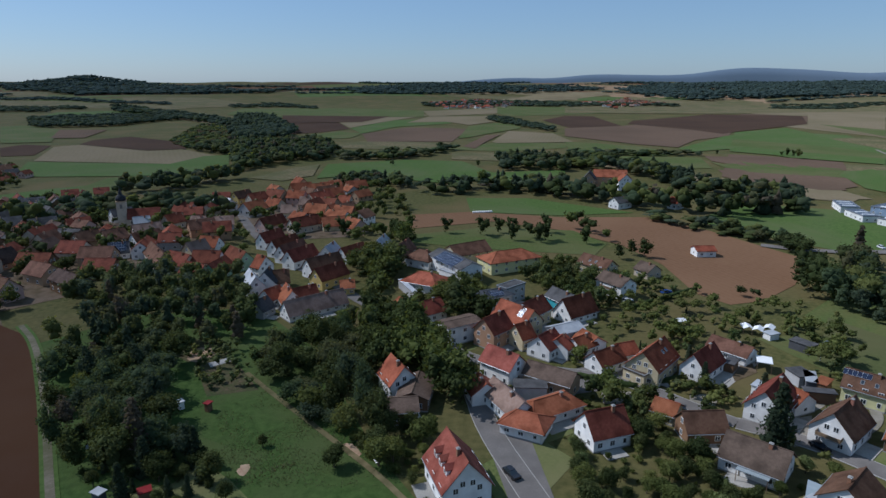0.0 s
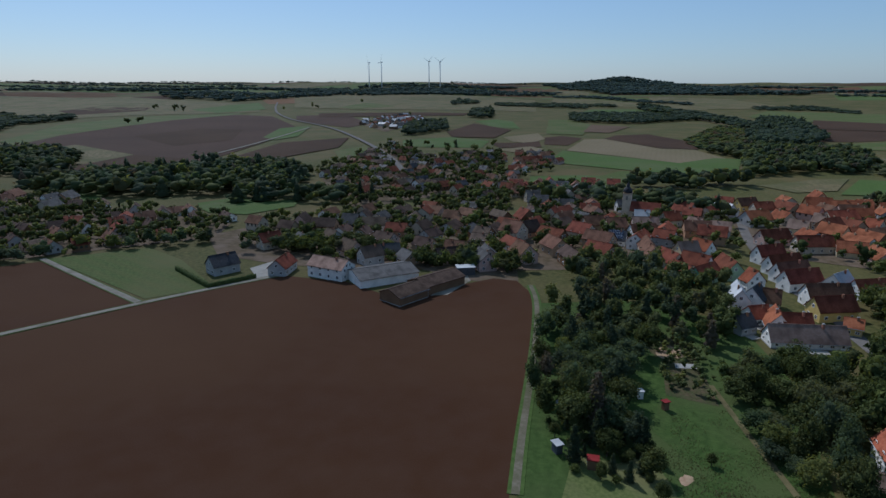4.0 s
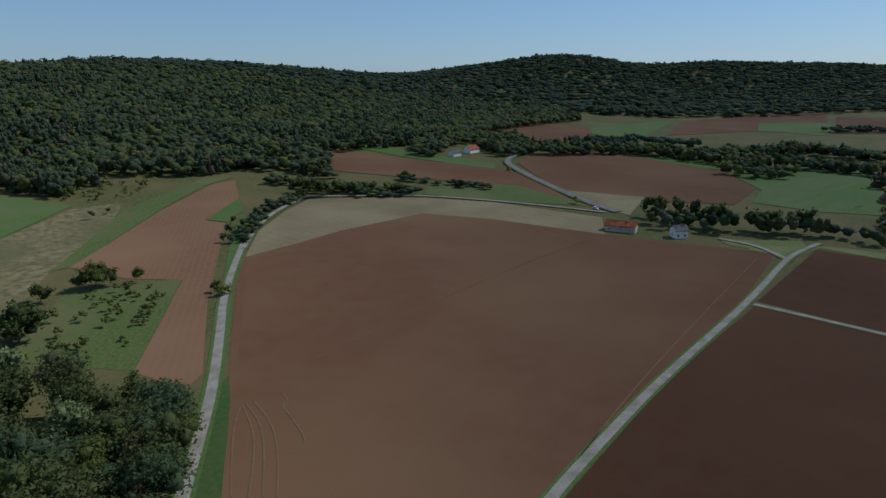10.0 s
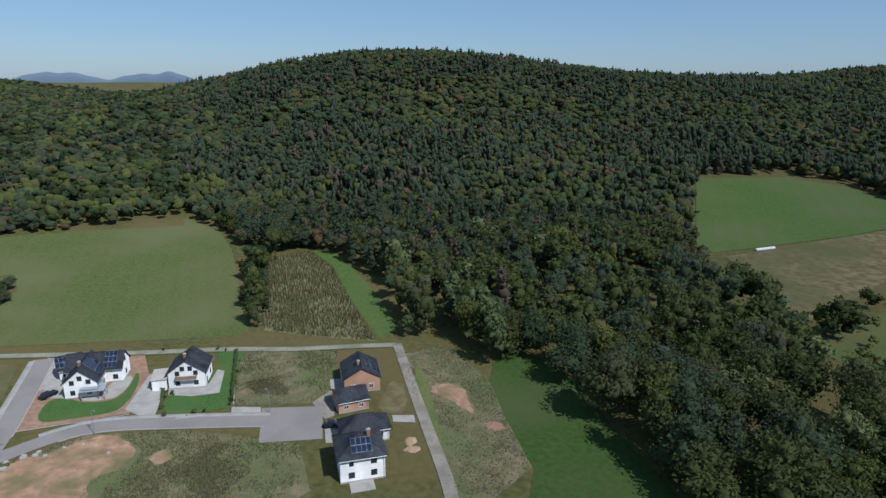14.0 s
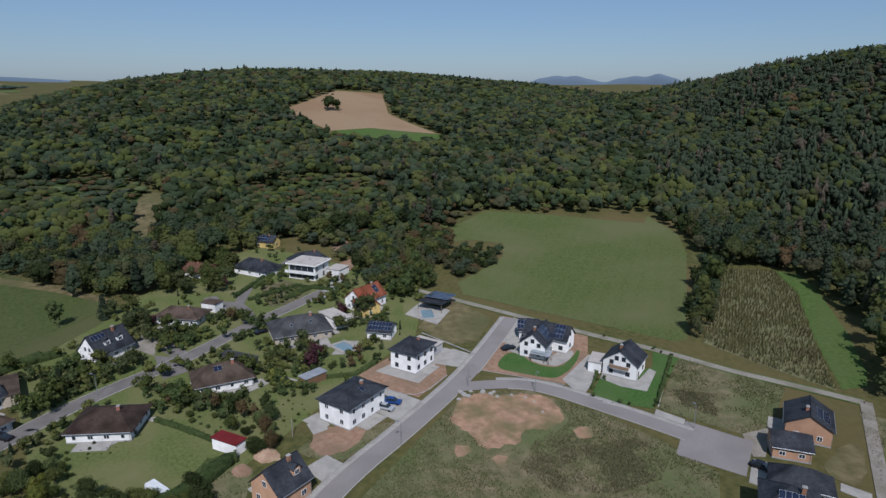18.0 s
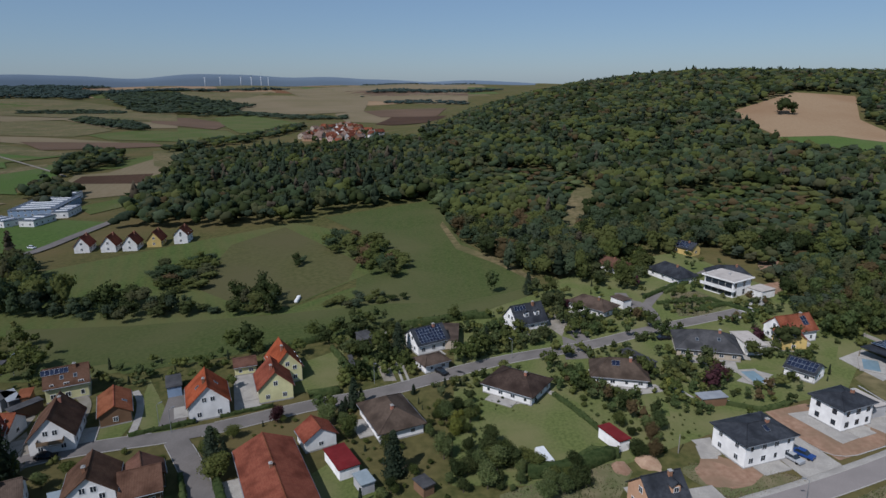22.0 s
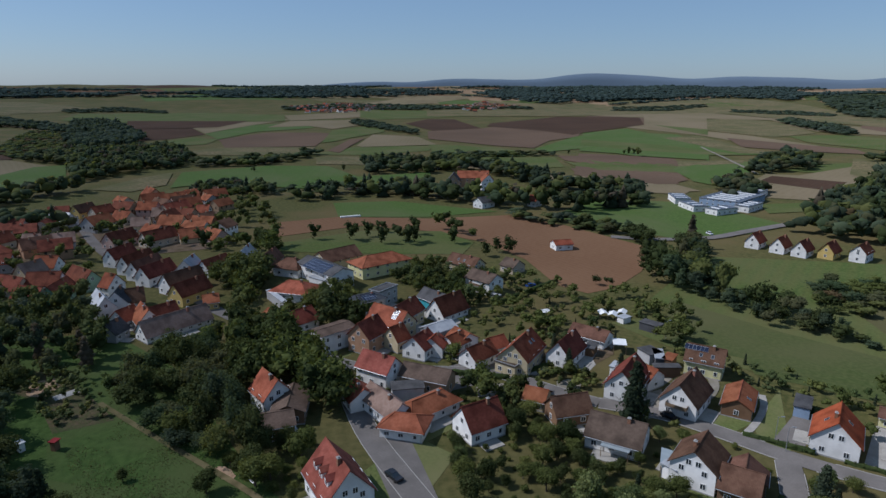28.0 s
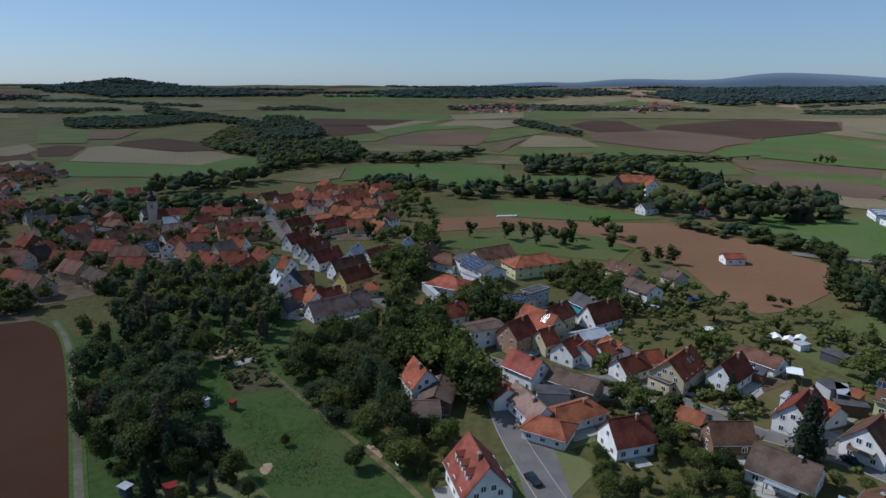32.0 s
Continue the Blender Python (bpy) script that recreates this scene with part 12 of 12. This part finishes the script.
sheet("bare_soil", [(153.2, -29.1), (161.0, -39.1), (155.2, -54.7), (145.9, -52.1), (136.1, -41.1), (143.2, -34.5)], "earth_red", "bare reddish building earth", "bare soil", 1.85, edge=0)
sheet("driveway", [(154.0, -34.0), (143.4, -43.3), (150.1, -50.2), (153.4, -51.1), (157.3, -39.3)], "paving", "pale paved driveway", "driveway", 2.72, edge=0)
road("road", [(143.0, -34.0), (135.8, -41.0), (145.4, -52.0)], 0.3, "kerb_stone", "pale concrete edging of a new plot", category='edging', lift=3)
mound(118.4, 2.3, 2.2, 0.8, "earth_red", "heap of reddish excavated earth")
mound(122.3, -2.9, 2.8, 1.3, "earth", "heap of reddish excavated earth")
sheet("driveway", [(220.6, -26.8), (238.6, -35.9), (250, -41), (247, -43), (231.3, -37.7), (219.0, -30.1)], "concrete", "pale concrete driveway", "driveway", 2.49, edge=0)
hedge([(136.3, -118.7), (124.4, -106.9), (113.8, -96.3)], 0.8, 0.8, label='young hedge round a new garden')
hedge([(136.0, -93.9), (125.7, -84.9)], 0.8, 0.7, label='young hedge round a new garden')
tree(804.3, -127.8, 24.4, "dark")
wood("tree_row", [(-361, -88), (-357, -48), (-342, -3), (-334, -6), (-348, -50), (-352, -89)], 7.7, 6, 10.8, 0, clear=[], seed=76, label="row of leafy trees and bushes along a field edge")
wood("tree_row", [(-327, 43), (-326, 68), (-312, 110), (-295, 136), (-288, 131), (-305, 106), (-318, 66), (-319, 42)], 7.7, 6, 9.6, 0, clear=[], seed=77, label="row of leafy trees and bushes along a field edge")
wood("tree_row", [(-269, 135), (-256, 161), (-227, 175), (-223, 167), (-250, 154), (-261, 131)], 6.6, 6, 10.8, 0, clear=[], seed=78, label="row of leafy trees and bushes along a field edge")
wood("tree_row", [(-199, 184), (-176, 194), (-155, 204), (-151.4, 195.9), (-172, 186), (-196, 176)], 6.6, 6, 10.8, 0, clear=[], seed=79, label="row of leafy trees and bushes along a field edge")
scatter([(186.2, 13.4), (184.0, 6.5), (173.1, 1.1), (165.7, 11.5), (167.9, 16.4)], 22, ['bush', 'bush_light', 'bush_dark'], 2.783, 5.06, 91)
scatter([(142.4, 38.0), (145.8, 28.3), (138.4, 22.5), (130.8, 32.0)], 13, ['bush', 'bush_dark'], 2.024, 3.289, 92)
scatter([(196.0, -8.3), (187.8, -24.0), (177.0, -21.6), (176.3, -8.1)], 17, ['bush', 'bush_dark', 'bush_light'], 2.53, 4.301, 93)
scatter([(193.2, -39.8), (193.2, -45.7), (179.7, -45.9), (177.2, -38.7)], 17, ['bush', 'bush_light', 'light'], 3.036, 5.566, 94)
scatter([(211.3, 35.8), (214.6, 26.2), (194.0, 19.6), (186.6, 26.7)], 15, ['bush', 'bush_dark', 'light'], 3.036, 5.566, 95)
tree(-38.6, -142.5, 11.0, "light")
tree(-34.6, -136.6, 9.8, "light")
tree(-33.1, -143.7, 9.8, "brown")
car(84.3, -99.6, -151, "black")
mound(65.7, -103.7, 1.6, .6, "earth", "heap of reddish excavated earth")
mound(63.6, -101.1, 1.5, .6, "earth", "heap of reddish excavated earth")
sheet("yard", [(62.9, 142.8), (70.9, 143.4), (65.4, 134.4), (59.4, 133.1)], "gravel", "pale gravel yard", "yard", 1.7, edge=0)
sheet("yard", [(82.7, 131.2), (88.4, 132.8), (80.1, 119.9), (76.7, 119.5)], "gravel", "pale gravel yard", "yard", 1.77, edge=0)
sheet("yard", [(80.2, 159.0), (87.9, 161.9), (86.4, 155.5), (77.8, 150.2)], "yard_ground", "trodden village yard", "yard", 1.74, edge=0)
sheet("yard", [(91.7, 142.8), (97.8, 145.8), (94.0, 137.1), (87.6, 133.1)], "gravel", "pale gravel yard", "yard", 1.81, edge=0)
boulder(127.2, -66.6, 0.4)
boulder(124.6, -67.7, 0.35)
boulder(129.6, -63.9, 0.4)
boulder(130.0, -60.1, 0.45)
boulder(119.5, -67.4, 0.35)
boulder(132.6, -53.4, 0.4)
boulder(131.8, -50.3, 0.5)
scatter([(196.3, 44.8), (185.1, 31.0), (171.5, 30.2), (177.4, 39.4)], 15, ['bush', 'bush_dark', 'bush_light'], 2.76, 4.83, 96)
scatter([(152.0, 10.1), (152.1, 0.2), (140.5, -0.2), (136.1, 4.7)], 17, ['bush', 'bush_light', 'bush_dark'], 2.76, 5.175, 97)
scatter([(139.2, -0.3), (144.9, -13.0), (136.1, -13.8), (126.5, -3.1)], 20, ['bush', 'bush_light', 'bush'], 2.07, 3.91, 98)
scatter([(148.4, 51.0), (153.1, 42.6), (142.4, 38.0), (136.6, 45.5)], 13, ['bush', 'bush_dark'], 2.53, 4.14, 99)
turbine(3582, 2965, 62)
turbine(3644, 2888, 62)
turbine(3726, 2781, 62)
turbine(3768, 2725, 62)
turbine(3805, 2672, 62)
turbine(3833, 2632, 62)
scatter([(-85.3, 122.7), (-62.8, 124.8), (-50.7, 117.3), (-51.6, 107.3), (-67.8, 103.0), (-76.5, 108.2)], 27, ['dark', 'spruce', 'dark', 'bush_dark'], 5.175, 9.2, 101)
tree(-50.6, 112.5, 7.9, "dark")
tree(-45.8, 105.3, 7.3, "dark")
scatter([(-82.7, 178.3), (-65.0, 179.1), (-52.5, 155.8), (-55.4, 145.7), (-67.2, 145.2)], 17, ['bush', 'bush_light', 'bush_dark'], 1.84, 3.45, 102)
wood("tree_row", [(-49.7, 164.5), (-38.6, 147.8), (-28.4, 133.9), (-19.7, 122.2), (-23.7, 119.2), (-32.4, 130.9), (-42.7, 144.9), (-53.9, 161.7)], 5.5, 4.8, 9.6, 0, clear=[], seed=80, label="leafy trees along a garden lane")
tree(90.0, 79.8, 9.8, "broad")
tree(92.9, 85.2, 7.3, "broad")
hedge([(86.8, 78.6), (81.4, 72.8), (77.6, 68.5)], 1.6, 1.8, label='loose green hedge along the side street')
hedge([(85.8, 86.7), (79.9, 80.6), (75.7, 76.2)], 1.2, 1.3)
sheet("lawn", [(67.4, 97.9), (80.7, 84.4), (76.7, 79.9), (66.8, 88.3), (64.5, 93.5)], "lawn", "green garden lawn", "lawn", 1.98, edge=0)
hedge([(105.0, 100.0), (114.2, 109.2), (119.3, 114.5)], 1.2, 1.2)
scatter([(38.9, 181.2), (43.7, 180.2), (40.4, 161.6), (34.3, 157.1)], 10, ['bush', 'dark'], 2.875, 5.75, 103)
scatter([(49.6, 146.1), (55.2, 135.3), (53.9, 122.3), (42.3, 117.8), (41.9, 127.3)], 23, ['bush', 'dark', 'bush_dark', 'light'], 3.45, 6.9, 104)
scatter([(53.9, 122.3), (59.8, 105.3), (55.1, 96.0), (46.1, 107.1)], 23, ['dark', 'bush', 'broad'], 3.45, 6.9, 105)
wood("woodland", [(-684, -843), (-704, -806), (-699, -722), (-610, -607), (-664, -607), (-575, -482), (-517, -441), (-482, -453), (-510, -514), (-551, -565), (-505, -558), (-423, -486), (-404, -507)], 9.35, 10.8, 15.6, 0.08, clear=[], seed=81, label="dark leafy wood at the foot of the hills")
wood("tree_row", [(-532, -460), (-590, -436), (-636, -391), (-643, -322), (-625, -263), (-656, -200), (-660, -115), (-686, -63), (-655, -48), (-627, -108), (-623, -192), (-591, -260), (-609, -325), (-606, -377), (-571, -407), (-519, -429)], 8.8, 12, 16.8, 0.08, clear=[], seed=82, label="dense dark trees along the stream")
wood("tree_row", [(-557, -244), (-556, -221), (-569, -204), (-551, -191), (-535, -214), (-535, -244)], 8.8, 9.6, 13.2, 0, clear=[], seed=83, label="dark tree group beside the meadow")
sheet("field", [(-752, -765), (-834, -736), (-876, -642), (-819, -576), (-640, -491), (-613, -513), (-687, -627), (-640, -634)], "soil", "freshly ploughed brown field", "field", 1.35, edge=0)

# ---- weeds on the building plots ----
tufts([(109.9, -60.9), (111.4, -69.0), (107.6, -78.6), (94.6, -85.5), (88.0, -77.4), (87.1, -66.2), (91.8, -55.1), (100.6, -52.1)], 5200, 630, "weed_dark", .2, .6)
tufts([(118.9, -105.1), (112.2, -115.5), (103.1, -115.7), (100.3, -107.8), (110.7, -101.9)], 1800, 631, "weed_dark", .2, .5)
tufts([(-55.1, 134.8), (-41.6, 149.8), (-25.9, 134.8), (-11.1, 116.7), (-4.7, 105.1), (-42.9, 105.9)], 4200, 640, "weed_green", .1, .3)
tufts([(-42.2, 107.3), (-32.8, 113.5), (-21.1, 120.3), (-15.1, 123.2), (-14.4, 121.8), (-20.9, 118.6), (-32.4, 111.8), (-41.1, 105.9)], 700, 641, "weed_dark", .25, .6)
tufts([(95.0, -141.0), (90.0, -143.7), (87.7, -152.5), (80.9, -151.8), (63.1, -139.3), (52.2, -124.5), (38.5, -107.9), (43.6, -83.1), (58.3, -103.5)], 6430, 600, "weed_brown", .15, .5)
tufts([(95.0, -141.0), (90.0, -143.7), (87.7, -152.5), (80.9, -151.8), (63.1, -139.3), (52.2, -124.5), (38.5, -107.9), (43.6, -83.1), (58.3, -103.5)], 3506, 620, "weed_green", .12, .35)
tufts([(101.0, -18.2), (134.9, -53.3), (130.1, -69.4), (112.9, -81.7), (99.0, -86.9), (85.9, -90.1), (73.4, -79.1), (85.6, -6.9)], 14775, 601, "weed_green", .15, .5)
tufts([(101.0, -18.2), (134.9, -53.3), (130.1, -69.4), (112.9, -81.7), (99.0, -86.9), (85.9, -90.1), (73.4, -79.1), (85.6, -6.9)], 8058, 621, "weed_brown", .12, .35)
tufts([(124.8, -10.7), (127.5, -31.1), (125.9, -33.4), (113.4, -19.2), (120.4, -9.0)], 880, 602, "weed_brown", .15, .5)
tufts([(124.8, -10.7), (127.5, -31.1), (125.9, -33.4), (113.4, -19.2), (120.4, -9.0)], 479, 622, "weed_green", .12, .35)
tufts([(135.4, -120.1), (109.8, -133.7), (95.5, -113.0), (96.1, -106.0), (111.7, -95.2)], 3997, 603, "weed_green", .15, .5)
tufts([(135.4, -120.1), (109.8, -133.7), (95.5, -113.0), (96.1, -106.0), (111.7, -95.2)], 2180, 623, "weed_brown", .12, .35)
tufts([(239.1, -7.5), (246.0, -17.9), (232.8, -27.8), (217.6, -21.2), (215.1, -10.3)], 1993, 604, "weed_brown", .15, .5)
tufts([(239.1, -7.5), (246.0, -17.9), (232.8, -27.8), (217.6, -21.2), (215.1, -10.3)], 1086, 624, "weed_green", .12, .35)
tufts([(101.7, 24.0), (113.3, 12.8), (120.0, 3.9), (117.8, 0.0), (108.3, 2.0), (92.9, 10.2), (89.1, 21.3)], 1872, 605, "weed_green", .15, .5)
tufts([(101.7, 24.0), (113.3, 12.8), (120.0, 3.9), (117.8, 0.0), (108.3, 2.0), (92.9, 10.2), (89.1, 21.3)], 1020, 625, "weed_brown", .12, .35)

# ---- gardens filled with shrubs and small trees ----
for k, (zone, n) in enumerate((
        ([(100, 35), (130, 75), (160, 95), (200, 50), (235, 30), (262, 20), (300, -20), (262, -48), (215, -62), (178, -50), (160, -28), (135, -5), (118, 8)], 190),
        ([(62, 60), (52, 95), (60, 125), (85, 145), (110, 160), (150, 100), (128, 74), (105, 45), (88, 42)], 130),
        ([(12, 120), (8, 160), (12, 200), (30, 215), (62, 240), (90, 225), (110, 180), (84, 150), (58, 118), (28, 100)], 110))):
    scatter(zone, n, ["bush", "bush_light", "bush_dark", "light", "bush", "broad", "thuja", "fruit"], 2.4, 6.2, 500 + k, gap=1.0, off_lawn=True)

for k, (zone, n, h1, h2) in enumerate((
        ([(172.3, 54.7), (186.4, 55.5), (188.0, 49.0), (180.4, 37.7), (176.9, 27.3), (164.9, 23.1), (163.6, 27.3), (164.0, 37.7), (156.6, 46.1)], 27, 2.4, 4.6),
        ([(161.3, 25.0), (173.7, 21.3), (160.8, 19.0), (153.3, 7.9), (144.8, -5.4), (129.6, -5.0), (130.0, 1.7), (138.2, 5.3), (146.6, 14.2), (152.6, 23.5)], 45, 2.6, 6.2),
        ([(138.8, -2.4), (136.9, -6.4), (124.8, -6.6), (121.9, -0.5)], 8, 5, 8),
        ([(223.7, 44.9), (228.9, 31.1), (216.9, 24.3), (186.6, 20.8), (193.1, 27.2)], 13, 5, 9),
        ([(270.0, 22.6), (250.1, 4.0), (229.8, 5.5), (227.2, 25.8), (249.7, 29.5)], 13, 6, 10),
        ([(206.7, 6.9), (198.4, -10.0), (187.8, -2.1), (185.6, 4.9)], 9, 4, 7),
        ([(134.7, 49.2), (133.2, 38.8), (125.2, 32.9), (119.5, 36.6), (122.6, 45.9)], 15, 3.5, 7),
        ([(202.3, 27.1), (199.7, 16.4), (177.2, 16.8), (178.8, 21.7)], 9, 3.5, 6),
        ([(207.7, -28.9), (204.8, -41.2), (185.7, -37.2), (183.5, -29.1)], 7, 4, 7),
        ([(171.1, -3.4), (174.6, -17.4), (156.8, -18.2), (148.4, -8.5), (153.3, -3.2)], 14, 2.6, 5.5),
        ([(165.7, -19.5), (177.6, -35.1), (166.6, -41.3), (151.2, -29.5), (147.2, -21.3)], 13, 2.5, 5),
        ([(248.3, -50.0), (247.0, -79.8), (210.2, -73.3), (202.6, -56.9), (218.6, -48.1)], 18, 3.5, 7))):
    scatter(zone, n, ["bush", "broad", "bush_light", "bush_dark", "light", "broad", "dark", "brown"] if k % 3 else ["bush", "broad", "bush_dark", "light", "dark"], h1, h2, 540 + k, gap=.7)

plant_all()

# ---- far hills beyond the plain ----
def far_hills(az0, az1, d, base, tops, seed, label, tall=1.0):
    """A long ridge on the skyline: a rounded back between two feet."""
    rng = np.random.default_rng(seed)
    n = 90
    ph = rng.uniform(0, 6, 5)
    a = np.linspace(az0, az1, n)
    u = np.linspace(0, 1, n)
    h = np.interp(u, np.linspace(0, 1, len(tops)), tops)
    h = h * (.74 + .13 * np.sin(u * 17 + ph[0]) + .09 * np.sin(u * 41 + ph[1])) + 3 * np.sin(u * 83 + ph[2])
    rows = []
    for k, (dd, f) in enumerate(((-90, -.2), (-60, .55), (0, 1.0), (60, .6), (90, -.3))):
        rows.append(np.stack([-(d + dd) * np.sin(np.radians(a)), (d + dd) * np.cos(np.radians(a)), base + np.maximum(h, 0) * f * tall], 1))
    rows = np.stack(rows, 1)
    ob = new("backdrop_hills", ribbon_mesh("backdrop_hills", rows, "haze_blue"))
    ob.data.shade_smooth()
    tagged(ob, label, "distant hills", kind="structure")


# the blue of both ranges is haze painted into their colour
far_hills(281, 360, 4800, 60, [40, 75, 90, 95, 88, 100, 115, 125, 135, 140, 147, 135, 128, 130, 136, 142, 118, 126, 115, 95, 60, 12], 1, "wooded mountain range on the skyline, tinted blue for haze", .88)
far_hills(225, 247, 4800, 60, [5, 30, 52, 95, 75, 60, 98, 60, 25, 4], 2, "two volcanic hills on the skyline, tinted blue for haze", 1.1)
